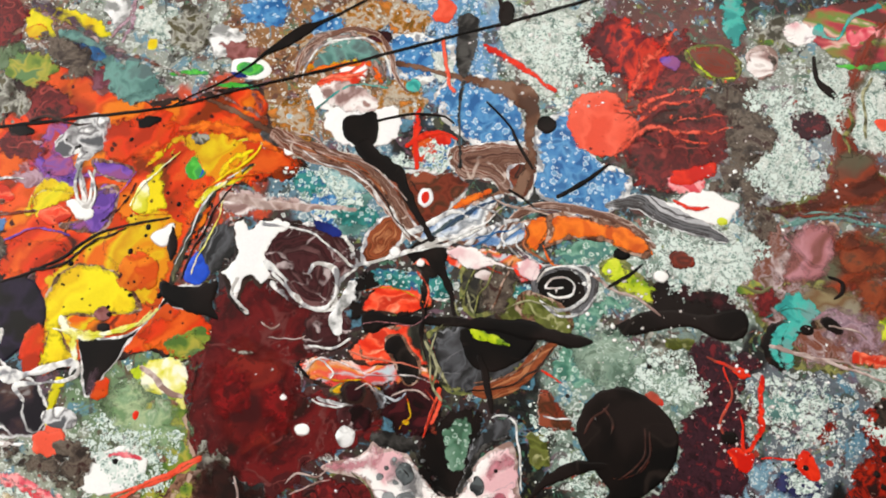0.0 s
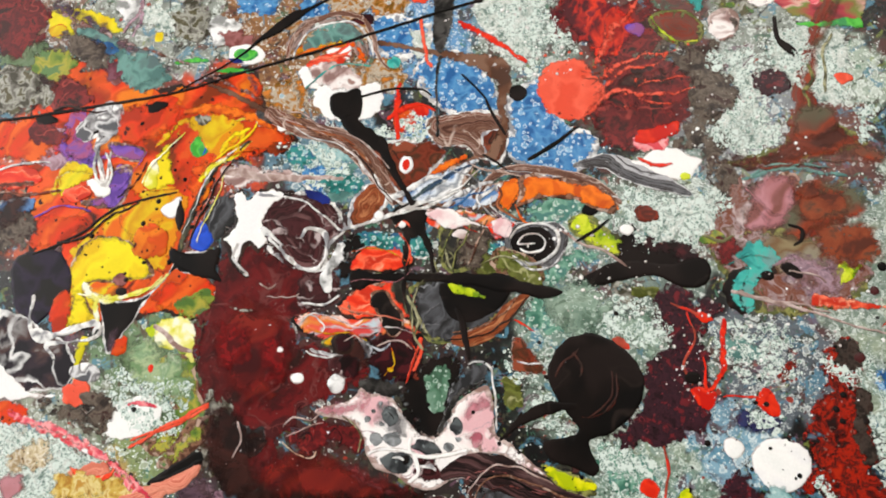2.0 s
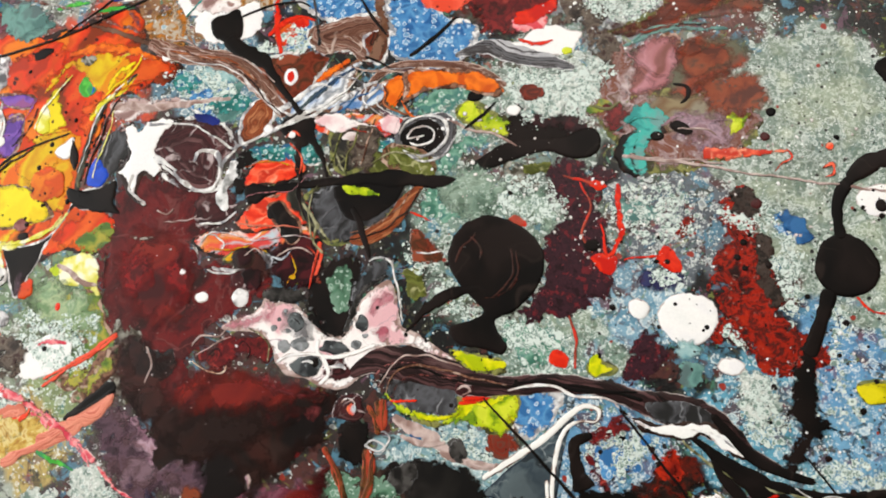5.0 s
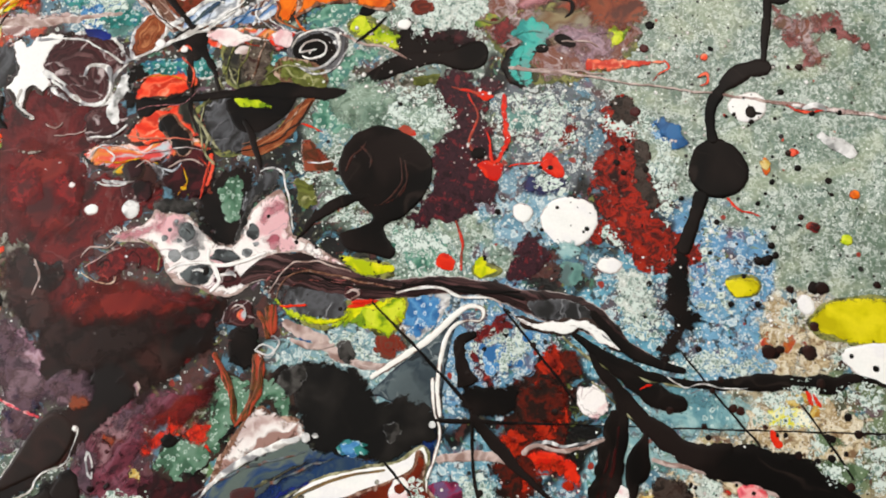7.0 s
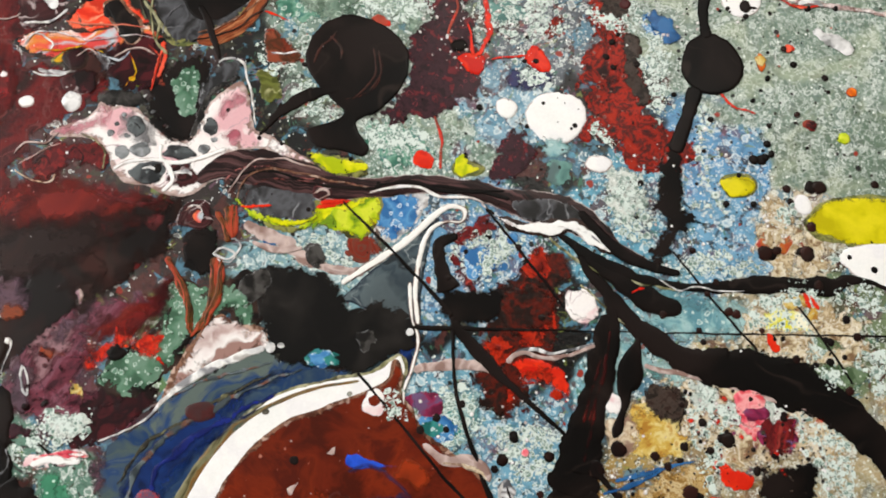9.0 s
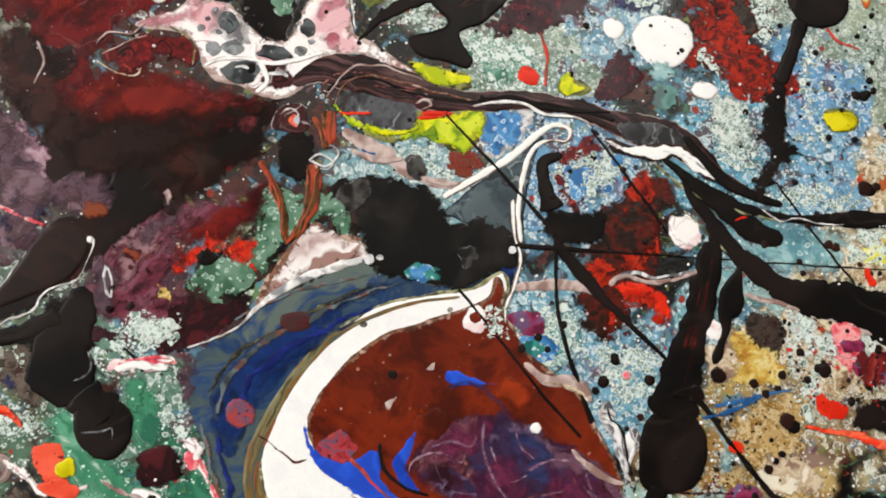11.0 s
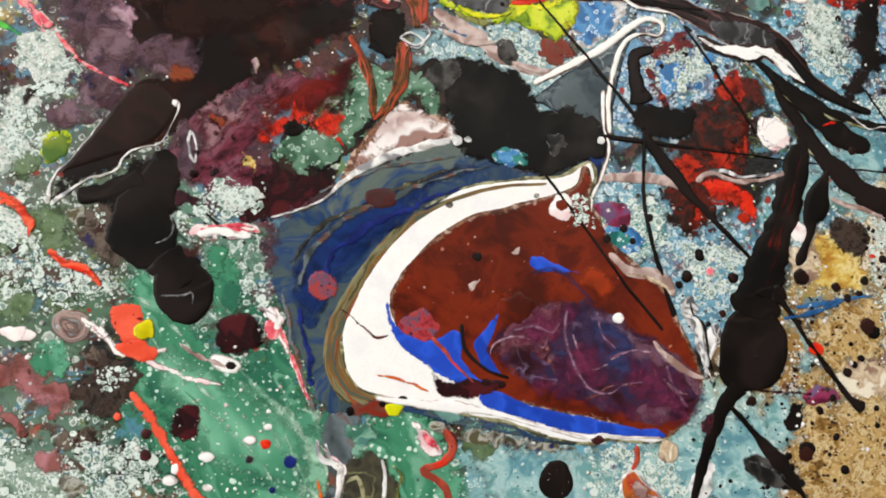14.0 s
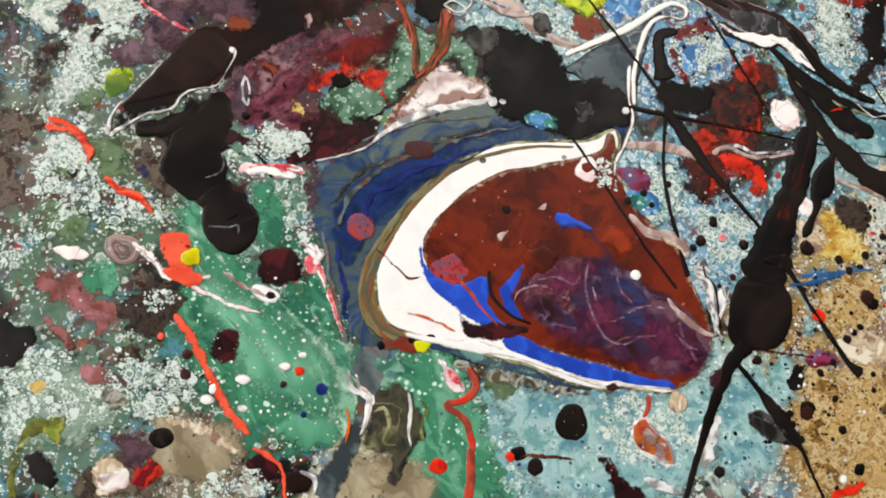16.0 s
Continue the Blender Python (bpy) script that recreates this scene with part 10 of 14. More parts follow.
pour("red_blaze", REDBLAZE, "bright red blaze in dark grain", [(98.4,-30.4), (101.8,-28.8), (103,-32.4), (100.1,-34.5)], rag=1)
drop("blue_ring_cell", BLUECELL, "blue paint cell with a pale ring", 83.6, -29.2, 4.45, 4.45, 0)
drop("froth_cell", TEALCELL, "teal paint cell with rings", 68.8, -76.4, 4.19, 3.55, 0)
drop("blue_ring_cell", BLUECELL, "blue paint cell with a pale ring", 86.7, -28.7, 4.08, 4.08, 0)
drop("blue_ring_cell", BLUECELL, "blue paint cell with a pale ring", 82, -32.8, 2.24, 2.24, 0)
drop("blue_ring_cell", BLUECELL, "blue paint cell with a pale ring", 94.3, -22.9, 2.04, 2.04, 0)
drop("blue_ring_cell", BLUECELL, "blue paint cell with a pale ring", 91.3, -31.4, 1.7, 1.7, 0)
drop("blue_ring_cell", BLUECELL, "blue paint cell with a pale ring", 79.7, -25.9, 1.7, 1.7, 0)
pour("black_patch", BLACKRAG, "black paint patch on red", [(73.4,-37), (80.8,-38), (90.8,-37.5), (89.6,-45.7), (82.1,-48.8), (75.6,-47.8), (71.6,-42.7)], rag=0.5)
string("black_hook", BLACK, "black curled strand of paint", [(78.1,-21.6,2.36), (73,-23.5,3.71), (72.8,-30.3,3.67), (75.1,-37.9,6.62)])
string("blue_stroke", BLUE, "blue dry stroke of paint", [(119.8,-92.4,1.24), (129.5,-90.4,2.17), (142.4,-87.7,0.78)])
string("pink_thread", PINKGREY, "dusty pink thread of paint", [(130.2,-61.5,1.29), (139.8,-63.4,1.29), (158.6,-69.5,1.28), (178.9,-75.6,1.11), (189.7,-79.1,0.79)])
pour("white_band", WHITE, "", [(62.2,-70.6), (60.4,-67.3), (62.2,-59.7), (60.8,-56.1), (58,-56.9), (52.1,-60.6), (42.5,-62.1), (33.1,-63.9), (25.4,-66.3), (17.9,-70.8), (12.1,-75.6), (5.9,-83), (2,-90.3), (-1.8,-98.2), (-3.8,-105.2), (-3.9,-111.1), (-1.5,-117.5), (2.2,-120.8), (10,-123.1), (19.6,-124.9), (29.5,-125.9), (40.1,-127.4), (52.4,-130.9), (61.6,-131.7), (67.6,-130.7), (82.3,-130), (85.2,-121.1), (82.5,-107.7), (74.2,-94.5), (65,-81.2)], rag=0.3, halo=OLIVELINE, grow=0.5, parent=eye_pool)
string("band_streak", SLATEBAND, "", [(-16.2,-95,1.12), (-12.8,-84.8,2.12), (-4.6,-76.2,2.1), (7,-69.8,1.92), (20.5,-63,1.21), (32.8,-59.1,0.64)], sway=1.4, rag=0.6, parent=eye_pool)
string("band_streak", ROYALDARK, "", [(-13,-97.7,1.2), (-8.1,-86.6,2.25), (1.6,-77.9,2.41), (13.3,-71.3,1.93), (25.4,-65.7,0.91)], sway=1.4, rag=0.6, parent=eye_pool)
string("band_streak", GREYOLIVE, "", [(-19.1,-89.2,0.9), (-11.9,-79.3,1.51), (-0.5,-71.6,1.51), (11.3,-65.9,1.29), (23.4,-60.1,0.64)], sway=1.4, rag=0.6, parent=eye_pool)
string("band_streak", NAVY, "", [(-5,-87.9,1.21), (3.4,-80.6,2.12), (12,-74.5,1.92), (20.9,-68.4,0.91)], sway=1.4, rag=0.6, parent=eye_pool)
string("band_streak", SLATEBAND, "", [(-20.4,-96.9,1.12), (-17.2,-107,1.8), (-13.9,-117,1.68), (-10.7,-126.9,1.12)], sway=1.4, rag=0.6, parent=eye_pool)
string("band_streak", ROYALDARK, "", [(-15.6,-101,1.21), (-13.1,-111.1,2.1), (-10.6,-121.1,1.68)], sway=1.4, rag=0.6, parent=eye_pool)
string("band_streak", SLATEBAND, "", [(-12.8,-70,0.61), (-1.1,-64.3,1.05), (10.9,-60.3,1.06), (23.2,-56.6,0.61)], sway=1.4, rag=0.6, parent=eye_pool)
string("white_top", WHITELINE, "", [(-24.6,-77.8,0.56), (-12.6,-72.3,0.68), (-5.4,-65.2,1.61), (5.3,-58.5,2.81), (21.3,-52.6,1.91)], parent=eye_pool)
string("white_line", WHITELINE, "white edge line on dark leaf", [(-81.4,-78,1.39), (-81,-71.7,0.78), (-75,-62.5,0.47), (-70.3,-54.2,0.48)])
string("white_line", WHITELINE, "thin white line on black paint", [(-80,-77.3,1.08), (-73.5,-71.4,0.78), (-66.3,-68.7,0.79), (-62.6,-63.1,0.64), (-55.5,-59.5,0.32), (-51.9,-52.1,0.32), (-51.7,-48.3,0.98)])
string("red_drip", REDLEG, "red and brown drip leg", [(-7.6,-25.5,2.08), (-3.3,-33.8,2.23), (-0.2,-42.2,1.87), (0,-48.3,1.35)])
string("red_drip", REDLEG, "brown and red drip leg", [(7.1,-25.7,4.19), (6.5,-35.8,3.1), (4,-43.3,2.22), (0.1,-48.8,1.52)])
string("pink_bar", PINKRED, "salmon pink stripe of paint", [(-42.7,-82,1.26), (-35.1,-81,1.9), (-27.2,-81.2,0.95)])
drop("maroon_drop", MAROONBLACK, "maroon black round paint drop", -30.3, -108.8, 6.73, 5.51, 0)
drop("maroon_drop", MAROONBLACK, "small maroon round paint drop", -41.2, -131.2, 4.12, 4.86, 0)
drop("black_drop", BLACK, "round black paint drop", 53.9, -141.5, 4.66, 5.12, 0)
string("coral_string", CORAL, "coral red string of paint", [(-55.8,-124.6,2.06), (-50.9,-130.4,2.93), (-46.3,-135.8,2.48), (-40.7,-144,2.75), (-36.2,-149.4,2.59), (-31.9,-153.6,2.3)], thick=0.4)
string("coral_string", CORAL, "thin coral string end", [(-30.8,-156.1,1.43), (-23.8,-159.4,1.43), (-21.3,-163.7,1.29), (-20.5,-169.3,1.28)])
drop("yellow_drop", YELLOW, "yellow drop on coral paint", -54.3, -109.2, 2.41, 2.11, 0)
string("white_string", WHITELINE, "white line beside slate tail", [(-8.7,-134,0.9), (-6.5,-139,1.49), (-1.7,-140.7,1.2), (-1.9,-145.9,0.89), (-2.9,-149.7,0.59)])
string("red_serpent", REDBROWN2, "red winding string of paint", [(23.7,-129.4,1.54), (26.3,-133.7,2.31), (24.6,-138.4,1.68), (18.9,-140.5,2.12), (24.2,-143.6,1.82), (27,-149.7,2.11), (27,-156.4,2.09), (27.4,-166.5,2.06)])
drop("red_dot", RED, "round red paint dot", 18.3, -156.6, 2.52, 2.23, 0)
drop("red_dot", RED, "small red paint dot", -21.2, -135.6, 1.34, 1.34, 0)
drop("blue_dot", ROYALDARK, "dark blue paint dot", -14.8, -139.7, 1.63, 1.63, 0)
drop("black_dot", BLACK, "black drop with red side", 39.8, -151.2, 2.28, 1.82, 0)
drop("black_dot", BLACK, "round black drop on pale blue", 44.6, -154.3, 2.27, 2.27, 0)
string("white_string", WHITELINE, "short white bar of paint", [(75.3,-154.8,2.17), (79.4,-156,2.79), (85.6,-157.8,1.86)])
pour("black_patch", BLACKRAG, "black patch on tan speckle", [(115.8,-121.6), (119.1,-118.5), (121.5,-122.3), (120.3,-126), (116.4,-125.7)], rag=0.4)
drop("black_drop", BLACK, "black drop on green speckle", -53.8, -156.2, 3.1, 2.68, 0)
string("white_line", WHITELINE, "pale line along dark stream", [(-86.7,106.4,0.59), (-96.4,96.1,0.97), (-99.9,82.8,0.57), (-102.8,70.9,0.38)])
string("black_thread", BLACK, "black line over orange paint", [(-158.9,57.9,0.94), (-142.1,67.4,1.14), (-129.4,78.7,1.15), (-108,86.7,0.77)], rag=0.16)
string("white_line", WHITELINE, "pale line under brown stream", [(-35.4,99.9,0.96), (-29.7,92.7,0.95), (-23.6,89.6,1.14), (-18.5,87.4,0.75)])
string("white_line", WHITELINE, "white line edging brown stream", [(-41.8,104,0.78), (-32.9,95.3,0.77), (-27.4,90.1,0.76)])
string("grey_thread", GREYW, "grey and white wavy thread", [(-9.3,88.6,1.51), (-4.3,94,1.9), (2.7,98.8,1.53), (8.2,100.5,1.15)])
string("blue_line", BLUE, "blue line through white marble", [(-7.4,88.8,0.57), (-2.2,92.4,1.14), (0.9,97.6,0.76)])
drop("pale_disc", WHITEBLUE, "pale grey blue round cell", -16.7, 95.4, 2.86, 2.86, 0)
string("red_thread", RED, "red zigzag thread on white", [(7.2,84,1.12), (12,81.7,2.23), (17.1,87.1,1.5)])
string("white_thread", PINKGREY, "pale thread from spiral", [(30.2,86,0.56), (39.8,81.5,0.93), (49.2,79,0.92), (56.8,74.4,0.73)])
string("white_line", WHITELINE, "broken white line on maroon", [(-55,50.8,0.73), (-46.7,51,0.91), (-41.7,54.4,0.73)])
drop("black_drop", BLACKR, "round black drop on pink", -39.3, 38.1, 3.44, 3.03, 0)
string("coral_string", CORAL, "coral string on brown paint", [(-11.7,42.1,1.61), (-10.9,37,1.6), (-12.6,31,1.59)])
string("white_line", WHITELINE, "pale wavy line on brown", [(22.4,38.7,0.59), (25.3,37.6,0.79), (30.2,38.4,0.59)])
pour("black_patch", BLACKRAG, "black paint patch between drips", [(-0.1,-17.4), (6.6,-20.3), (7.4,-28.6), (1.4,-31.1), (-3.6,-23.8)], rag=0.6)
pour("green_patch", LIME, "green smear on yellow paint", [(39.1,-14.8), (43.7,-15.3), (44.6,-18.6), (40,-18.5)], rag=0.4)
drop("red_dot", REDBROWN2, "brown red dot of paint", 186.2, 10.1, 1.81, 1.45, 0)
drop("red_dot", CORALRED, "coral red dot of paint", 183.4, 35, 1.68, 1.12, 0)
drop("orange_dot", ORANGE2, "orange smear on green speckle", 173.9, 30.6, 1.49, 3.35, 0)
drop("red_dot", CORALRED, "orange dot on green speckle", 200.7, 20, 1.64, 1.46, 0)
drop("black_dot", BLACK, "black dot on pale green", 140.4, 82.5, 1.6, 1.6, 0)
drop("black_dot", BLACK, "black dot on blue paint", 170.6, -0.8, 1.61, 1.61, 0)
pour("red_patch", RED, "red leaf-shaped fleck of paint", [(178.3,-41.5), (180.3,-42.9), (181.1,-46.3), (179,-45.4)], rag=0.4)
pour("mauve_bulge", MAUVE, "mauve ragged bulge of paint", [(-66.2,-38.5), (-59.3,-36.6), (-57.9,-33.2), (-54.2,-30.8), (-47,-31.3), (-47.6,-38.6), (-51.7,-43.4), (-58.8,-42.6), (-65.7,-43)], rag=0.8)
pour("red_brown_patch", REDBROWN, "red brown paint under pool", [(0.9,-124.5), (9.9,-121.7), (10.4,-126.5), (2.1,-128.2)], rag=0.6)
string("grey_band", PINKGREY, "grey brown band of paint", [(64.5,-60.2,2.08), (76.6,-59.2,2.8), (86.4,-61.3,1.58)])
drop("pink_drop", PINKWHITE, "white pink drop by strand", 120.5, -71.2, 2.84, 3.2, 0)
string("white_line", WHITELINE, "white grey rim line", [(-17.7,-160.8,0.72), (-13.4,-162.7,1.29), (-13.3,-166.5,0.86)])
drop("black_dot", BLACK, "black dot on cream", 96.7, -150.6, 1.58, 1.58, 0)
drop("black_dot", BLACK, "black dot on tan speckle", 138.2, -146.3, 1.64, 1.64, 0)
drop("white_drop", WHITE, "white dot on tan speckle", 133.3, -149.2, 1.3, 1.3, 0)
drop("black_dot", BLACK, "dark dot on tan", 142.3, -98.2, 1.92, 1.92, 0)
drop("red_dot", REDBROWN2, "brick red dot of paint", 125.5, -103.9, 2.06, 1.71, 0)
drop("black_dot", BLACK, "small dark dot on tan", 122.5, -130.7, 2.31, 1.98, 0)
spatter("white_spray", WHITE, "fine spray of white paint specks", -29.4, -131, 22.3, 26.7, 156, 0.18, 0.76, seed=519)
spatter("white_spray", WHITE, "white specks on tan paint", 129.2, -116.6, 18.6, 40.6, 144, 0.2, 0.86, seed=520)
spatter("black_spray", BLACK, "black specks on tan paint", 124, -117.2, 21.9, 40.4, 90, 0.34, 1.35, seed=521)
spatter("pale_spray", WHITEGREY, "pale specks on mottled green", -77, -133.3, 21.5, 37.2, 42, 0.21, 0.85, seed=522)
spatter("black_spray", BLACK, "dark specks on speckled tan", 163, -73.6, 35, 27, 130, 0.32, 1.43, seed=523)
spatter("white_spray", WHITE, "white specks over tan ground", 157.9, -76.6, 38, 25.3, 192, 0.19, 0.81, seed=524)
spatter("red_spray", RED, "red specks on tan ground", 157.4, -81.2, 25.2, 14.2, 50, 0.31, 1.42, seed=525)
spatter("white_spray", WHITE, "white specks on pale blue", 82.7, -74.3, 23.7, 17.4, 96, 0.19, 0.8, seed=526)
spatter("white_spray", WHITE, "white specks over green crackle", 144.4, 60.6, 64.3, 29.2, 252, 0.19, 0.83, seed=527)
spatter("black_spray", BLACK, "black specks over green crackle", 163.9, 30, 52.3, 52.3, 110, 0.28, 1.31, seed=528)
spatter("red_spray", CORALRED, "coral specks over green crackle", 174.5, 45.2, 37.9, 30.3, 26, 0.38, 1.14, seed=529)
spatter("white_spray", WHITE, "white specks over blue paint", 151.2, -10.6, 26.7, 26.7, 156, 0.18, 0.76, seed=530)
spatter("white_spray", WHITE, "white specks round plum paint", 88.7, 42.9, 21.4, 21.4, 192, 0.19, 0.83, seed=531)
spatter("white_spray", WHITE, "sparse white specks on wine", -54, 14.7, 37.6, 39.6, 36, 0.2, 0.67, seed=532)
spatter("black_spray", BLACK, "black specks over mixed paint", 80, 6.4, 104.4, 56, 160, 0.28, 1.12, seed=533)
spatter("white_spray", WHITE, "white specks above spiral", 44.2, 72.8, 27.4, 21.9, 156, 0.22, 0.93, seed=534)
spatter("white_spray", WHITE, "white specks on upper coat", 10.1, 156.1, 36.8, 24.6, 144, 0.2, 0.87, seed=535)
spatter("black_spray", BLACK, "dark specks on orange paint", -120.6, 82.1, 42.3, 42.3, 70, 0.38, 1.15, seed=536)
spatter("white_spray", WHITE, "white specks among brown streams", 93, 129.1, 31.2, 27.3, 120, 0.19, 0.83, seed=537)
spatter("red_spray", CORAL, "coral specks round red field", 48, 148.1, 30.2, 28.2, 80, 0.3, 1.21, seed=538)
string("white_ring", WHITELINE, "white broken ring on maroon swirl", [(-65.9,70.8,0.93), (-63.2,66.4,1.11), (-58,63.3,1.29), (-52.3,62.6,1.47), (-49.2,66.4,1.11), (-48.6,72.1,1.49), (-50.8,76.5,2.06), (-56.6,77.1,1.32), (-58.8,73.6,0.94)])
string("white_thread", WHITELINE, "white tapered arc of paint", [(-74.3,75.5,2.64), (-69,72.7,1.5), (-64.5,70.6,0.75)])
pour("olive_strip", GREYOLIVE, "olive grey banded strip", [(-24.2,60.3), (-19.9,62.7), (-16.4,57.6), (-12.8,50.8), (-9.2,44.1), (-13,45), (-19.3,51.8), (-22.5,55)], rag=0.4)
drop("pink_drop", PINKWHITE2, "pink brown chip on olive", -1.4, 80.4, 2.98, 1.86, 0)
drop("yellow_drop", YELORANGE, "ochre yellow drop on brown", -20.4, 30.7, 2.1, 1.75, 0)
string("coral_string", CORAL, "coral drip on brown", [(-11.2,42.4,1.42), (-12.2,36.6,1.41), (-14,28.5,1.05)])
string("red_streak", RED, "thin red streak on green", [(19.7,52.3,0.54), (23.5,50.5,0.89), (27.3,48.5,0.71)])
drop("black_oval", BLACK, "black oval on green speckle", 42.6, 93.3, 3, 2.25, 0)
drop("brown_drop", REDBROWN, "brown ringed paint drop", 62, 93.8, 4.49, 3.18, 0)
drop("black_dot", BLACK, "black spot beneath rose ring", -121.7, 47.7, 2.21, 1.65, 0)
drop("dark_core", BROWNGREY, "dark core of ringed drop", 88.6, 168.5, 2.25, 2.46, 0)
spatter("tan_spray", BROWNGRAIN, "brown specks on tan ground", 158.5, -85.9, 34.4, 15.6, 160, 0.23, 0.94, seed=641)
spatter("white_spray", WHITE, "white specks on pale blue", 64.8, -142.2, 31.3, 18.8, 108, 0.16, 0.66, seed=644)
string("white_lace_line", WHITELINE, "white lacy line round yellow", [(-154.8,43.5,1.08), (-153.8,33,1.5), (-149.5,28.1,2.55), (-140.2,30.8,2.12), (-129.1,35.5,2.32), (-127.3,31.5,1.26), (-137.4,27.8,1.05), (-145.9,26.3,1.69), (-141,21.1,1.26)], rag=0.6)
string("coral_line", CORAL, "coral line beside olive paint", [(-107.4,-3.4,1.19), (-97,2.7,1.39), (-89.4,7.1,1.79), (-82.4,12.5,1.79)])
pour("black_wedge", BLACK, "black wedge under olive paint", [(-97.8,-15.6), (-90.7,-11.7), (-81,-6), (-83.6,-10), (-92.2,-15.2)], rag=0.4)
string("salmon_rib", CORAL2, "salmon ribbed strip beside black wedge", [(-97.9,-17.9,3.11), (-86.3,-13.6,3.87), (-81.4,-8.3,1.94)])
string("salmon_rib", CORAL2, "thin salmon strip of paint", [(-120.1,-31.6,3.5), (-106.9,-25,2.71), (-94.7,-18.4,1.74)])
pour("white_sliver", WHITE, "white sliver beside black", [(-113.1,79.4), (-106.4,84.5), (-106.6,77.5), (-109.7,76.5)], rag=0.4)
pour("blue_patch", ROYAL, "bright royal blue patch", [(-99.2,69.2), (-96.3,76.2), (-91.2,70.4), (-93.9,65.6), (-97.8,65.9)], rag=0.4)
string("dark_line", MAROONBLACK, "dark line in orange paint", [(-130.7,82.4,0.89), (-125,88.2,1.12), (-121.3,97.3,0.9)])
pour("olive_grey_drop", OLIVEGREY, "olive grey drop at leaf tip", [(-107.8,117), (-102.8,118.3), (-100,115), (-104.3,113.2)], rag=0.3)
string("yellow_line", WHITEYEL, "pale yellow line beside stream", [(-98,93.6,1.77), (-95.9,97.1,1.99), (-91.5,101.7,1.11)])
string("orange_band", ORANGE2, "orange smooth band of paint", [(13.9,90.6,1.13), (17.1,95.8,1.89), (20.4,101.1,3.05), (28.8,101.7,4.19), (40.2,100.3,4.93), (48.8,97.5,3.77), (52.7,94.2,1.5)], sway=0.2)
string("brown_stream_line", BROWNORANGE, "orange brown line in stream", [(-71.2,117.5,1.19), (-58.9,114.4,1.38), (-46.8,111.4,1.57), (-37,103.6,1.35)], sway=0.2)
string("pink_white_string", PINKRED, "pinkish white string of paint", [(-20.8,-105.6,1.86), (-18.4,-109.7,1.54), (-14.7,-117.1,1.38), (-11.2,-124.7,0.76)], sway=0.2, rag=0.4)
string("pink_white_string", PINKWHITE, "pinkish white string of paint", [(-8.1,-134.9,1.2), (-4.4,-138,1.35), (-1,-140.3,1.5), (-1.3,-144.4,1.19), (-2.1,-148.9,0.74)], sway=0.2, rag=0.4)
pour("pink_drop_patch", PINKWHITE, "pink and white drop of paint", [(108.5,-41.5), (112.7,-38), (116.5,-38.6), (117.5,-43.4), (115.7,-47.5), (111.3,-48.2), (108.7,-45.5)], rag=0.5)
string("grey_wire", GREYW, "grey white wavering line", [(91.1,-59,0.79), (94.3,-56.5,1.27), (99.2,-55.5,1.28), (104,-57.1,0.96), (108.1,-56.3,0.8), (116.4,-54.3,0.81)], sway=0.3, rag=0.4)
pour("black_fleck_patch", BLACKRAG, "black flecks beside black thread", [(-127,120.5), (-121.7,122.1), (-118.2,120.4), (-121.7,117.2), (-125.4,117.2)], rag=0.6)
pour("black_fleck_patch", BLACKRAG, "black flecks beside black thread", [(-170.1,110.8), (-164.4,112.9), (-159.6,110.7), (-165.3,108.5)], rag=0.6)
pour("red_star", RED, "red and pink star splash", [(55.7,120.8), (60.2,125.4), (65.9,127), (71.1,128.7), (70.8,124.6), (64.4,119.7), (58.7,118.7)], rag=0.7)
string("rust_stream", REDFLOW, "rust and grey drawn stream", [(128.7,188.5,2.51), (122,170.2,3.27), (117.4,159,4.85), (115.7,146.2,4.78), (115,135.8,5.9)], rag=0.4)
string("rust_stream", REDFLOW, "red and rust drawn stream", [(89.1,117.6,2.71), (104.2,116.8,3.47), (117.1,121.9,4.25), (130.1,122.5,5.78), (141.2,120.8,6.51)], rag=0.4)
pour("coral_spot", CORAL, "coral spot on pale lace", [(124.2,150.3), (128,151.8), (130.9,149.6), (127.1,146.7)], rag=0.4)
string("lime_streak", LIME, "lime yellow streak below stream", [(11.9,-8.4,1.5), (18.6,-13.3,2.23), (26.1,-16.3,2.22), (35.4,-16.9,2.58), (40.9,-14.8,3.32)], rag=0.5)
pour("lime_fold", LIME, "lime yellow folded paint", [(40.9,-12.6), (48.3,-10.4), (52,-7.7), (55,-9.7), (54.7,-15.2), (52,-18.8), (50.1,-22.4), (46.4,-20.5), (42.8,-17.6)], rag=0.5)
string("rust_wire", REDFLOW, "rust smear beside lime", [(52,-15.1,1.1), (54.7,-20.7,1.82), (55.5,-26.1,1.45)], rag=0.5)
pour("pink_splash", PINKRED, "magenta pink splash of paint", [(155.7,-73.6), (160.7,-72.1), (164.5,-74.5), (163.3,-78.4), (157.6,-79.1)], rag=0.6)
pour("red_splash", RED, "bright red splash of paint", [(148.3,-88.9), (153.2,-91.3), (158.1,-93), (155.9,-96), (150.5,-94.6)], rag=0.8)
pour("dark_red_splash", DARKRED, "dark red splash of paint", [(161.4,-80.7), (169.1,-76.2), (174.3,-76.3), (169.9,-84), (163.3,-85.7)], rag=0.8)
string("coral_streak", CORALRED, "coral smear on tan", [(145.4,-98.4,1.23), (152.4,-99.2,2.16), (160.2,-100.6,3.09), (169.3,-103.8,2.77)], rag=0.5)
drop("red_drop", RED, "red core in white drop", -24, 104.3, 1.55, 2.51, 0)
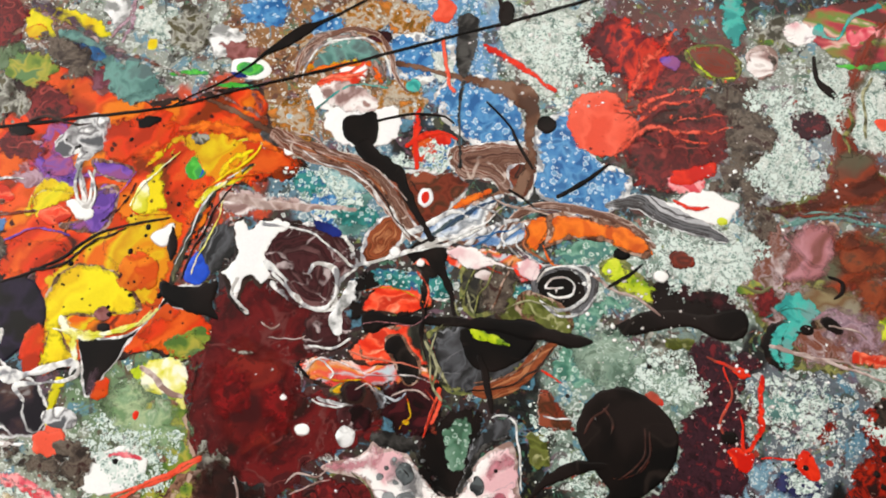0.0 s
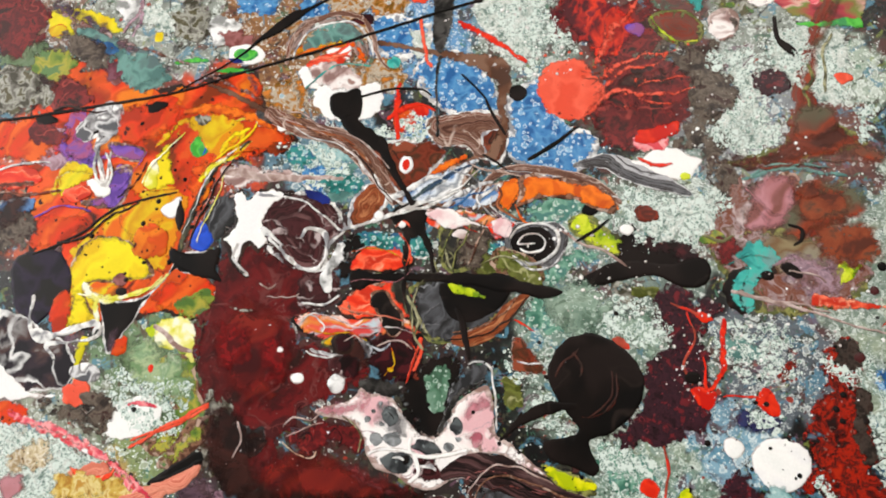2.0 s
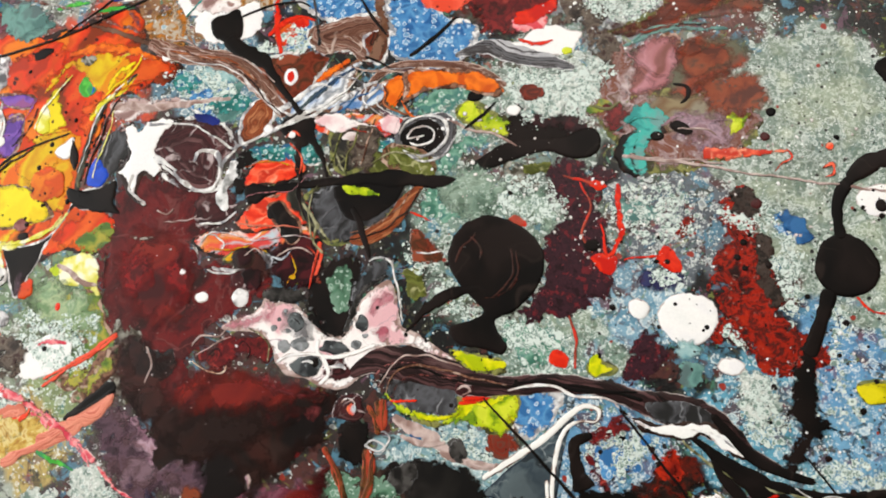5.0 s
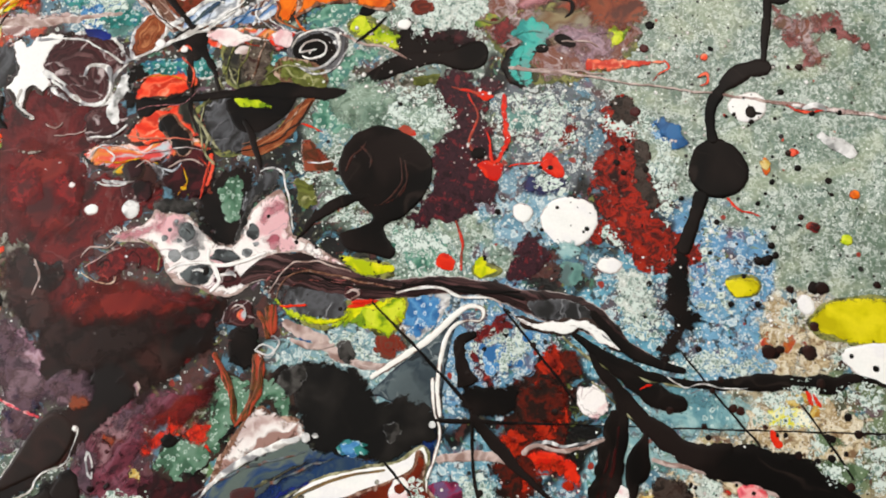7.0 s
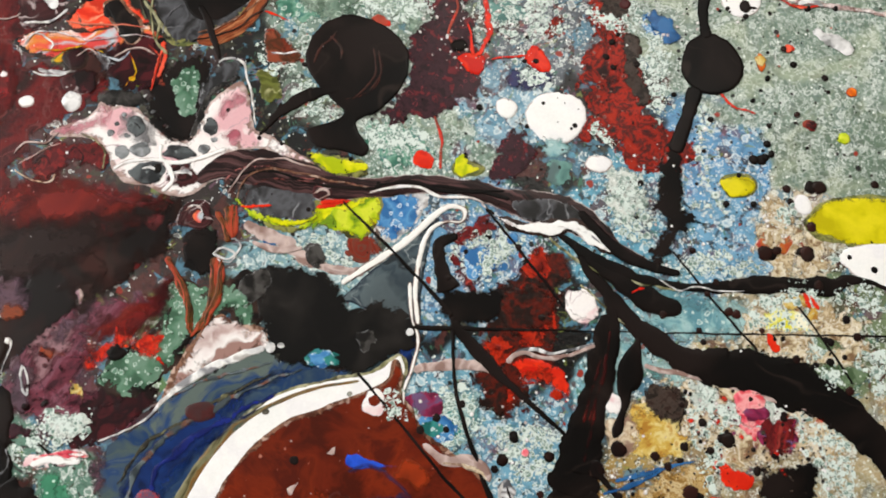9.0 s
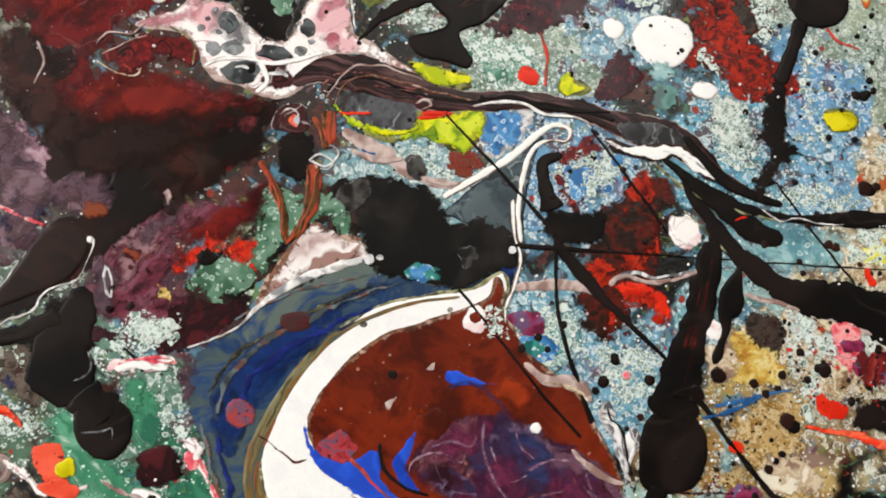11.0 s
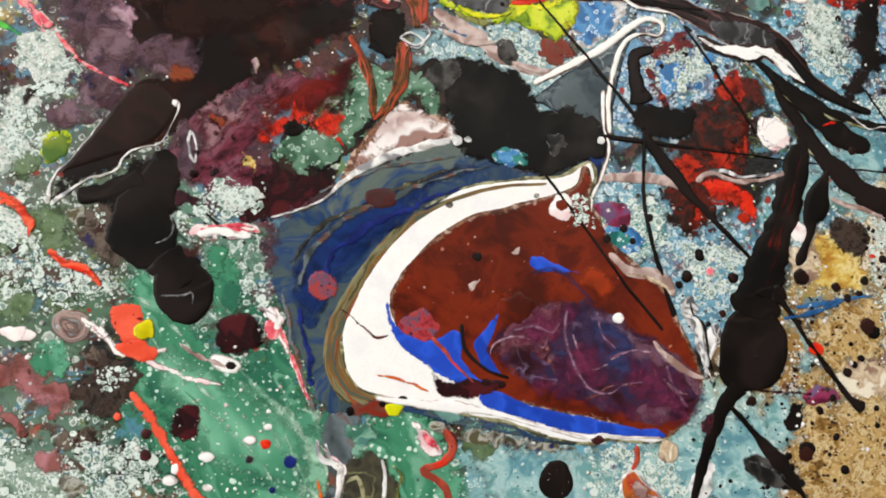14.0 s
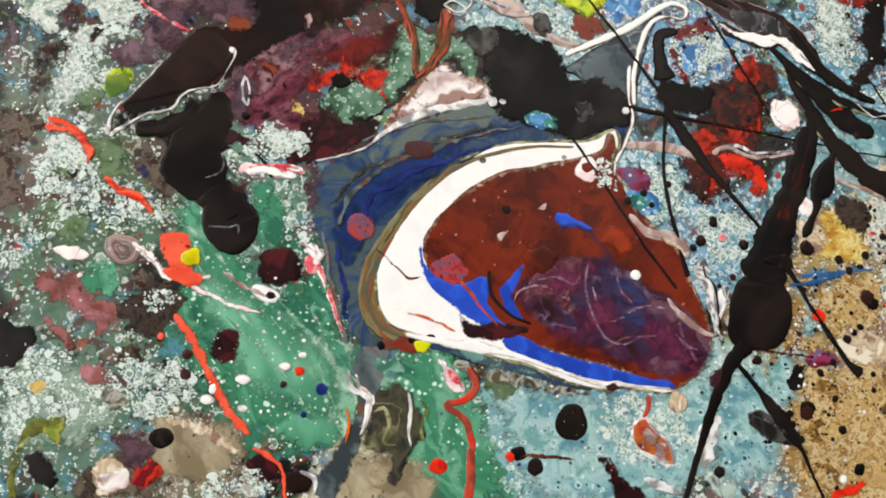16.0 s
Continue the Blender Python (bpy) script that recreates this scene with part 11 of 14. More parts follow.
pour("cream_wash", CREAMWASH, "mottled cream and brown wash", [(168.7,-12.8), (175.7,-12.1), (178.6,-17.6), (176.9,-24.5), (170.3,-29.6), (167.5,-24.3)], rag=1.4)
pour("cream_wash", CREAMWASH, "mottled cream and brown wash", [(175.4,-29.7), (185.7,-29.2), (190.3,-33.6), (183.2,-36), (175.7,-34.9)], rag=1.4)
pour("cream_wash", CREAMWASH, "mottled cream and brown wash", [(181.8,-47), (192.1,-45.6), (196.2,-52.4), (188.7,-58.8), (180.8,-55.3)], rag=1.4)
pour("cream_wash", CREAMWASH, "mottled cream and brown wash", [(162.8,-51.5), (174.6,-51), (177.2,-57.7), (168.6,-59.9)], rag=1.4)
pour("cream_wash", CREAMWASH, "mottled cream and brown wash", [(148.1,-64.4), (159.7,-64.6), (160.7,-71.2), (150.6,-72.6)], rag=1.4)
pour("mauve_torn_field", MAUVEBROWN, "mauve brown torn paint on sage", [(181.9,82.4), (194.3,83.9), (197.3,77.5), (194.6,71.4), (198,68.2), (195.5,63.2), (192.3,67.4), (187.4,72.8), (184.1,77.1)], rag=1)
pour("flow_patch", RUSTFLOW, "rust brown flow of paint", [(110.5,108), (121.7,111.4), (131.1,107.7), (129.2,97.5), (120.1,93.7), (111.7,95.9)], rag=1.3)
pour("flow_patch", PINKFLOW, "dusty pink flow of paint", [(97.3,108.9), (108.6,110.9), (110.7,99.9), (105.3,92.3), (98.6,96.7)], rag=1.3)
pour("flow_patch", CREAMWASH, "mottled cream and ochre wash", [(-150.5,-10.1), (-140.8,-6.1), (-133.1,-11.9), (-140,-18.5), (-148.6,-17.6)], rag=1.3)
pour("flow_patch", OCHREYEL, "thin wash of ochre yellow", [(-133.4,-19.6), (-121.7,-16.3), (-112.7,-19.9), (-117.7,-25.1), (-129.9,-25.7)], rag=1.3)
pour("flow_patch", PINKFLOW, "thin wash of dusty pink", [(-152.3,-19.9), (-143.9,-19.9), (-140.3,-26), (-150.3,-28.2)], rag=1.3)
pour("flow_patch", BROWNGREY, "small brown torn patch", [(-127.5,10), (-119.7,12.9), (-115.6,3.6), (-122.9,-1.1)], rag=1.3)
pour("paint_patch", OCHREYEL, "ochre yellow smooth patch of paint", [(126.7,-75.2), (136.6,-73.9), (140.7,-81.9), (135.4,-87.9), (125.8,-86.1)], rag=0.9)
pour("paint_patch", BROWNGRAIN, "brown speckled crust of paint", [(132.2,-68.2), (138.9,-66.8), (140.9,-71.6), (138.8,-77.1), (133.2,-76.1)], rag=0.9)
pour("paint_patch", DARKRED, "dark crimson spot of paint", [(162.2,-77.8), (169.7,-76.5), (170.4,-84.3), (164.4,-87.3)], rag=0.9)
pour("paint_patch", PINKRED, "crimson pink spot of paint", [(155.5,-72.9), (162.1,-71.8), (163,-77.9), (157.3,-78.5)], rag=0.9)
pour("paint_patch", OCHREYEL, "small ochre patch of paint", [(179.4,-44.4), (183.3,-46.2), (182,-50.3), (178.9,-48.5)], rag=0.9)
pour("paint_patch", MOSS, "moss green torn patch", [(178.8,-62.4), (190.5,-61.2), (196.3,-66.2), (187.5,-70.7), (179.7,-68.1)], rag=0.9)
pour("dark_marble_pour", MAROONBLACK, "dark maroon marbled pour", [(-28.5,40.6), (-17.6,44.7), (-10.8,39.9), (-11.4,30.2), (-22.3,27), (-29.1,32)], rag=1)
pour("dark_marble_pour", DARKCLOUD, "brown black cloud of paint", [(-41.9,39.8), (-30.8,42.7), (-27.3,32.3), (-34.4,28.6), (-40.7,32.5)], rag=1)
pour("sage_patch", SAGE, "sage green celled patch", [(29.6,63.8), (44.1,69.4), (52.3,60.8), (45.8,50.7), (32.5,52.8)], rag=1.3)
pour("wine_patch", DARKRED, "dark red torn patch", [(85.8,87.8), (93.3,86.7), (91.8,78.8), (85.3,80)], rag=1.2)
pour("teal_patch", PALEBLUE, "smooth teal blue patch of paint", [(103.9,7.6), (111,8.3), (112.3,2.1), (106.1,-0.4)], rag=1.1)
pour("teal_patch", TEALGREY, "smooth teal blue patch of paint", [(105.3,0.4), (113.8,-0.6), (111.7,-6.7), (104.9,-5.7)], rag=1.1)
pour("red_fleck_patch", RED, "bright red fleck on sage paint", [(65.5,3.3), (68.3,5.1), (71.4,1.9), (69.6,-0.4), (66.4,0.8)], rag=0.5)
pour("blue_patch", BLUE, "small blue patch on sage", [(140.1,47.9), (146.1,46.7), (149.8,40), (145.3,37.4), (141.3,42.2)], rag=1)
string("black_hook", BLACK, "black hooked drip of paint", [(103.4,172.1,1.64), (104.5,163.7,2.03), (109.4,159,2.82), (112.4,156.6,1.61)])
string("black_hook", BLACK, "small black hook of paint", [(109.7,94.2,0.93), (114.3,92.9,1.3), (114.3,89.2,1.47), (111.7,87,1.1)])
drop("black_dot", BLACK, "round black paint dot on blue", 13.6, 135.2, 3.19, 3.19, 0)
string("black_thread", BLACK, "curved black paint thread", [(-44.6,129.1,0.8), (-34.4,132.9,1), (-22.7,134,0.8), (-17.5,131.5,0.8)], rag=0.16)
string("black_thread", BLACK, "fine black thread over blue cells", [(-7.9,141.1,0.81), (0.7,133.8,0.8), (5.4,126.2,1.18), (11,118.7,0.98)], rag=0.16)
string("black_thread", BLACK, "short black thread on blue", [(19.5,109.8,1.35), (27.5,115.8,1.55), (36.4,124,0.78)], rag=0.16)
pour("leaf", LIME, "", [(-3.7,62.4), (3.1,62.3), (7.9,60.2), (10,58.3), (3.6,58.4), (-2,59.5)], rag=0.3, parent=charcoal_bird)
string("black_strand", BLACK, "black forked strand of paint", [(-26.7,85.4,2.64), (-20.3,86.2,8.67), (-15.7,80.1,4.48), (-12.2,74.8,2.23), (-9.2,65.9,1.1)])
string("black_strand", BLACK, "thin black strand downward", [(-20.3,79.5,2.99), (-19.2,64.6,1.65), (-18.9,55.5,1.27)])
string("white_thread", WHITELINE, "white thread over black strand", [(-43.6,78.4,0.94), (-31.1,82.9,1.13), (-24.1,86.7,1.51), (-13.2,90,1.13), (-4.5,95.9,0.76)])
pour("film", BLACK, "", [(33.1,35.3), (36,45.2), (43.7,49.9), (52.5,48.9), (61.1,43.1), (64.8,35), (62.7,26.2), (56,18.7), (48.4,15.1), (50.3,9.2), (52.1,6.3), (50.3,3.6), (44.6,5.6), (36.2,7.8), (33.3,12.7), (41.8,15.3), (44.7,18.1), (40.9,22.1), (36.1,28.2)], rag=0.3, thick=0.5, parent=black_pool)
string("black_strand", BLACK, "black splayed arm of paint", [(43.7,25.9,2.71), (33.2,23.4,3.87), (25.6,18.8,3.09), (21.8,15,1.54)])
string("black_strand", BLACK, "thin black crossing thread", [(25.6,21.7,0.97), (22.8,16,1.16), (19,11.3,0.96)])
drop("black_dot", BLACK, "black dot beside red blob", 80.6, 38.9, 2.72, 2.13, 0)
drop("cell", GREYCELL, "", -18.4, 15.4, 3.24, 3.61, 0, wob=0.25, parent=pink_web)
drop("cell", GREYCELL2, "", -22.4, 7.3, 2.34, 2.16, 0, wob=0.25, parent=pink_web)
drop("cell", GREYCELL2, "", -16.6, 7.8, 3.06, 2.7, 0, wob=0.25, parent=pink_web)
drop("cell", GREYCELL, "", -14.4, 0.9, 5.95, 3.61, 0, wob=0.25, parent=pink_web)
drop("cell", GREYCELL, "", -5, 6.5, 5.4, 2.52, 0, wob=0.25, parent=pink_web)
drop("cell", MAROONSWIRL, "", -4.4, -0, 4.87, 3.97, 0, wob=0.25, parent=pink_web)
drop("cell", GREYCELL2, "", 2.4, 7.5, 2.04, 1.7, 0, wob=0.25, parent=pink_web)
drop("cell", GREYCELL, "", 4.3, 14.6, 2.38, 2.89, 0, wob=0.25, parent=pink_web)
drop("cell", GREYCELL2, "", -10.1, 4.2, 1.36, 1.02, 0, wob=0.25, parent=pink_web)
drop("cell", GREYCELL2, "", -26, 13.3, 1.36, 1.19, 0, wob=0.25, parent=pink_web)
drop("cell", GREYCELL2, "", -21, 12.4, 1.02, 0.85, 0, wob=0.25, parent=pink_web)
drop("cell", GREYCELL2, "", -24.4, 16.2, 0.9, 0.9, 0, wob=0.25, parent=pink_web)
drop("cell", GREYCELL2, "", -13.4, 19.8, 0.9, 0.72, 0, wob=0.25, parent=pink_web)
drop("cell", GREYCELL2, "", -2.2, 3, 1.02, 0.68, 0, wob=0.25, parent=pink_web)
drop("cell", GREYCELL2, "", 5.4, 10.3, 1.08, 0.9, 0, wob=0.25, parent=pink_web)
drop("cell", GREYCELL2, "", -22.3, 19, 0.9, 0.9, 0, wob=0.25, parent=pink_web)
string("cell_glint", WHITELINE, "", [(-8.6,-0.4,0.9), (-6.1,0.2,1.53), (-2.1,0.5,1.36), (-0.9,-0.7,0.72)], sway=0.3, parent=pink_web)
string("cell_glint", WHITELINE, "", [(-16.7,1.7,0.72), (-13.6,2.3,1.08), (-11.4,0.8,0.68)], sway=0.3, parent=pink_web)
string("cell_core", BLACK, "", [(-6.7,-2.6,0.51), (-4.7,-1.3,0.51), (-2.3,1.2,0.51)], sway=0.3, parent=pink_web)
string("cell_core", BLACK, "", [(-19.5,16.7,0.54), (-17.3,14.8,0.54), (-17.9,13,0.36)], sway=0.3, parent=pink_web)
string("membrane", WHITE, "", [(-9.8,-5.4,1.44), (-6.8,-1.9,1.8), (-8.7,3.2,1.53), (-10.9,5.4,1.44), (-10.4,9.4,1.44)], sway=0.2, rag=0.2, parent=pink_web)
string("membrane", WHITE, "", [(-24.7,1.9,1.36), (-19.8,4.3,1.44), (-11.9,4.4,1.44), (-4.9,3.4,1.62), (2.4,5,1.8), (9,7.5,1.44)], sway=0.2, rag=0.2, parent=pink_web)
string("red_streak", RED, "red streak on yellow paint", [(36.3,-11.9,1.3), (42.8,-10.6,2.22), (46.1,-9.8,0.93)])
string("white_edge", WHITEBAND, "", [(43.7,-34.8,1.78), (51.9,-29.6,2.23), (62.9,-22.7,2.24), (70.3,-16,2.04), (75.8,-12.5,1.59), (80.3,-13.7,1.58), (79.3,-17.3,1.01), (74.8,-17.2,0.78), (70.2,-19.3,1.34), (67,-26.4,1.57), (65.3,-37,1.55), (65.7,-47.5,1.52)], sway=0.2, rag=0.15, parent=slate_flag)
string("white_edge", WHITEBAND, "", [(63.6,-35,1.23), (63.9,-45,1.02), (65.7,-51.5,1.1), (63.9,-59.5,1.19), (61.3,-65.8,0.99), (61.2,-70.5,0.59)], sway=0.2, rag=0.15, parent=slate_flag)
pour("film", BLACKMATT, "", [(15.7,-32.8), (21.5,-30.1), (26.4,-28.9), (34.7,-30), (42.9,-34.4), (46.2,-42), (56.1,-40.1), (64.2,-45), (64.9,-51.5), (59.1,-56.2), (49.3,-60.7), (42.8,-60.8), (34.8,-58.7), (25.1,-56.8), (21.8,-51.9), (20,-43.7), (19.1,-35.4)], rag=0.6, thick=0.4, parent=black_cloud)
pour("black_splat", BLACKRAG, "black splat on red and tan", [(160.1,-93.6), (164.3,-91.4), (175.5,-90.2), (176.2,-97.1), (171,-101.4), (160.2,-99.6)], rag=0.9)
drop("brown_spot", BROWNSPOT, "brown round spot on navy paint", 3.6, -70.2, 4.61, 2.96, 0)
drop("red_spot", REDSPOT, "rough red spot on navy paint", -10.1, -94.7, 4.27, 4.11, 0)
pour("upper", BLACK, "", [(-65.9,-80.1), (-61.3,-71.3), (-54.3,-61.9), (-49.3,-67), (-49.6,-77), (-47.2,-84.8), (-50.4,-91.7), (-56.1,-93.6), (-62.7,-90.1), (-65.3,-85.7)], rag=0.6, thick=0.4, parent=black_figure)
pour("ragged_top", BLACKRAG, "", [(-74.3,-75.2), (-70.9,-72.2), (-65.4,-70.1), (-61.7,-65.8), (-56,-63.9), (-51.8,-68.2), (-52.5,-74.1), (-49.9,-76.9), (-56.2,-79.1), (-62.6,-79.8), (-67.2,-78), (-71.7,-76.9)], rag=0.8, parent=black_figure)
string("arm", BLACK, "", [(-74.3,-75.6,4.04), (-67,-73.7,4.69), (-58.6,-69.2,6.33)], parent=black_figure)
drop("black_dot", BLACK, "black ragged drop on red", -21.2, -53, 2.81, 1.99, 0)
drop("black_dot", BLACK, "black oval in white drop", -31.6, -116.5, 1.51, 1.06, 0)
drop("red_dot", RED, "small red dot by black drop", 37.6, -152.3, 1.36, 1.36, 0)
string("white_line", WHITELINE, "white wavy line of paint", [(1.8,90,1.13), (5,95.2,1.52), (11.1,99.9,1.91)])
string("black_thread", BLACK, "thin black thread over stream", [(3.3,110.7,0.97), (9.3,107.5,0.77), (16.5,102.5,0.57)], rag=0.16)
pour("maroon_ring", MAROONSWIRL, "maroon curl of paint", [(-4.8,-16.4), (-3.2,-9.9), (3.4,-8.2), (5.8,-12.9), (3.7,-17.1)], rag=0.4)
string("brown_drip", REDLEG, "brown and orange drip", [(10.1,-10.3,4.12), (10.8,-16.8,3.72), (9.4,-21.3,1.85)])
string("swirl_line", GREYW, "", [(39.3,35,0.39), (37.9,40.1,0.59), (40.8,42.6,0.4)], parent=black_pool)
string("swirl_line", GREYW, "", [(46.2,42.3,0.39), (47.6,39.7,0.59), (49.5,35.6,0.39)], parent=black_pool)
pour("brown_glass_drop", BROWNBLACK, "translucent dark brown leaf drop", [(-79.5,-69.9), (-76.1,-63.7), (-70.7,-56.2), (-65.3,-47.4), (-60.1,-43.9), (-54,-46.5), (-52.5,-51.2), (-56.7,-58.7), (-63.9,-63.1), (-71.8,-66.4)], rag=0.3)
string("orange_line", ORANGE2, "", [(5.4,-116.7,0.62), (12.6,-117.9,1.09), (19.2,-120.6,0.62)], parent=eye_pool)
pour("lime_patch", LIMEYEL, "small yellow patch by pool", [(8.3,-124.6), (13.2,-123.5), (12,-126.7), (9.4,-127)], rag=0.4)
drop("black_dot", BLACK, "black dot on pale blue paint", 91.9, -79.3, 1.21, 1.21, 0)
drop("black_dot", BLACK, "black dot in blue cells", 88.4, -86.1, 1.71, 1.71, 0)
drop("black_dot", BLACK, "round black dot on blue", 101.6, -85.6, 1.55, 1.55, 0)
drop("pink_dot", PINKRED, "pink dot on blue cells", 95.1, -84.2, 1.2, 1.2, 0)
string("grey_thread", PINKGREY, "grey thread over red paint", [(90.7,-59.5,1.59), (95.9,-56.4,1.42), (105,-58.3,1.25), (117.5,-55.1,0.9)])
string("white_thread", WHITELINE, "fine white thread round maroon swirl", [(-77.6,88.6,1.92), (-70,88.6,0.96), (-61.2,87.7,0.76), (-51.9,83.1,0.76), (-45.4,78.2,0.94), (-41.8,78.7,0.75), (-31.1,82.9,0.75), (-20.6,89,1.32), (-8.1,94.5,0.76)])
string("olive_line", OLIVELINE, "olive green curved line", [(-17.8,56.5,0.91), (-13.2,49.8,1.44), (-8.8,43.8,0.71)])
string("olive_line", OLIVELINE, "short olive line on black", [(-11.2,74,0.56), (-9.5,69.6,0.74), (-7.4,65.8,0.73)])
string("olive_line", OLIVELINE, "short curved olive line", [(-6.4,74.6,0.56), (-4.8,70.2,0.74), (-2.3,66,0.73)])
string("black_thread", BLACK, "short black thread on lime", [(38.9,81.4,0.93), (45,85.9,1.3), (49.8,90.7,0.56)], rag=0.16)
drop("white_drop", WHITE, "white drop above black pool", 55.9, 87.4, 2.42, 2.04, 0)
pour("black_patch", BLACKMATT, "black ear-shaped paint patch", [(14.6,-33.1), (18.1,-29.5), (25.1,-30.2), (23.2,-35.5), (18.6,-37)], rag=0.8)
spatter("magenta_spray", MAGENTA, "magenta specks on tan ground", 160.6, -81.3, 18.9, 12.6, 60, 0.31, 1.26, seed=640)
spatter("brown_spray", BROWNGRAIN, "brown specks on ochre paint", 131, -119.7, 16.9, 38.8, 180, 0.25, 1.01, seed=642)
spatter("blue_spray", ROYALDARK, "dark blue specks on paint", 52.1, -143.5, 61.8, 18.6, 60, 0.31, 0.93, seed=643)
spatter("black_spray", BLACK, "black specks round black bulb", 105.1, -119.3, 24.8, 36.4, 90, 0.25, 0.99, seed=645)
string("pink_string", PINKRED, "thick pink red string of paint", [(-149.3,-0.5,2.88), (-133.8,-2.9,3.04), (-121.3,-7.8,4), (-116.8,-9.3,3.18), (-104.3,-16,2.35), (-92.5,-26.2,1.92), (-87.5,-32.1,1.52)])
pour("black_sliver", BLACK, "black sliver in orange", [(-106.4,84.5), (-103.6,78.1), (-104.4,72), (-106.7,77.9)], rag=0.3)
pour("black_patch", BLACK, "black ragged patch beside blue", [(-105.7,65.1), (-97.8,62.9), (-88.1,67), (-88.3,59.6), (-85.6,55.1), (-94.8,56.7), (-103.8,59.9)], rag=0.5)
pour("teal_band", TEALGREY, "grey teal band under white", [(18.6,-122.5), (31.7,-127.3), (44.6,-129), (35.1,-130.3), (23.9,-128.1)], rag=0.4)
string("line", WHITELINE, "", [(17.4,74.5,0.92), (23.2,71.9,1.1), (29.4,74.4,1.29), (33,79.7,1.29), (31.4,85.2,1.12), (25.5,86.9,0.93), (18.8,84.9,0.75), (15.9,80.3,0.74)], sway=0, parent=spiral_drop)
string("line", GREYW, "", [(18.9,73,0.55), (24.3,70.2,0.73), (31.4,72,0.92), (35.3,78.1,0.74)], sway=0, parent=spiral_drop)
string("white_thread", WHITELINE, "white band beside blue cell", [(-28.5,90.9,1.9), (-21.5,95.7,2.67), (-14.6,100.5,1.53), (-8.7,99.3,1.15)])
string("slate_thread", SLATEBLUE, "slate blue curved thread", [(-20.9,90.9,1.9), (-14.1,96.7,2.29), (-7.2,102.5,1.92), (-0.1,106.3,1.16)], sway=0.3)
pour("blue_round_cell", WHITEBLUE, "pale blue round cell of paint", [(-19.2,95.1), (-17,97.7), (-14,96.1), (-14.5,92.7), (-17.3,92.2)], rag=0.2)
string("pink_stream_line", PINKGREY, "pale line in brown stream", [(-75.3,119,0.6), (-61,115.3,0.59), (-46.4,109,0.59), (-37.3,99.6,0.77), (-31.7,93.5,0.57)], sway=0.2)
pour("head", BLACK, "", [(-55.4,128.8), (-49.8,131), (-45.1,132.2), (-43.6,126.2), (-44.3,120.9), (-48,119), (-53.1,120.8), (-55.3,124.7)], rag=0.4, thick=0.5, parent=black_blob)
string("tail", BLACK, "", [(-48.3,121.4,5.95), (-44.7,116.8,5.52), (-37.3,112.6,7.05), (-34.1,110.6,5.07), (-30.4,104.5,3.1), (-24.5,96.3,2.68), (-19.2,89.2,2.65)], thick=0.5, parent=black_blob)
string("black_beam", BLACK, "long black bar of paint", [(-38.9,59.9,6.22), (-35.3,60.7,8.05), (-29.9,61.8,3.66), (-17.2,63.4,2.93), (1,64.4,4.01), (8.4,64.5,5.46), (19.4,64,5.45), (28.6,62.5,5.06), (35.8,63.4,1.45)], thick=0.5)
drop("black_dot", BLACK, "small black dot on white blob", 113.8, 10.7, 0.74, 0.74, 0)
string("black_mark", BLACK, "small black mark on white drop", [(170.6,52.1,0.77), (170.7,49.3,1.14), (174.5,48.6,0.76)])
string("pink_thread", PINKGREY, "pale pink thread of paint", [(91.6,68.9,1.2), (110.7,66.3,1.19), (129.5,62.3,0.79), (157.2,57,0.77), (175.3,53.5,1.15), (193.3,50.3,1.33), (219.6,44.8,1.49)])
string("red_under_thread", RED, "red line below pink thread", [(182.4,51.2,0.76), (187.7,49.2,1.14), (195,49.4,0.57)])
drop("black_dot", BLACK, "black dot on white pool", 193.3, -31.4, 0.86, 0.86, 0)
drop("black_dot", BLACK, "larger black dot on white pool", 200.1, -35.3, 1.19, 1.19, 0)
drop("black_dot", BLACK, "dark navy drop on tan speckle", 184.5, -9.8, 1.94, 1.94, 0)
drop("black_dot", BLACK, "black oval drop on tan speckle", 180.1, -29.5, 2.76, 1.55, 0)
drop("black_dot", BLACK, "black dot near red splash", 170.2, -29.8, 1.9, 1.9, 0)
drop("black_dot", BLACK, "black dot at yellow pool", 183.1, -21.7, 1.39, 1.39, 0)
drop("black_dot", BLACK, "round dark drop on speckle", 152.2, -82.3, 2.04, 2.04, 0)
pour("brown_pool", BROWNPOOL, "", [(58.7,-57.6), (57,-62.7), (50.7,-66.3), (41.4,-69.5), (30.6,-73), (23,-76.9), (17.3,-82.2), (11.6,-88.3), (8.8,-94.2), (8.3,-98.8), (10.7,-104.6), (18,-111.5), (25.6,-113.1), (32,-117.8), (41.3,-121.5), (52,-123.6), (65.9,-125.8), (75.3,-128.6), (82.3,-129), (89.2,-123.5), (92.5,-115.3), (90.8,-108.6), (86.3,-99.7), (82.1,-90.7), (73.9,-83.6), (66.4,-77.9), (63.3,-71), (60.1,-68.1), (60.9,-60.7)], rag=0.35, halo=BROWNLINE, parent=eye_pool)
string("waist", BLACK, "", [(-51.9,-89.3,9.82), (-47.8,-93.4,11.23), (-44.5,-96.9,12.11)], sway=0.3, parent=black_figure)
pour("lower", BLACK, "", [(-52.7,-94.4), (-46.2,-89.5), (-39.4,-93.4), (-37.8,-99.6), (-40.6,-105.7), (-46.5,-106.5), (-51.9,-101.4)], rag=0.3, thick=0.5, parent=black_figure)
pour("orange_core", PINKORANGE, "orange and white core of curl", [(-0.6,-13.7), (0.7,-10.9), (3,-12.3), (2.1,-15.6)], rag=0.3)
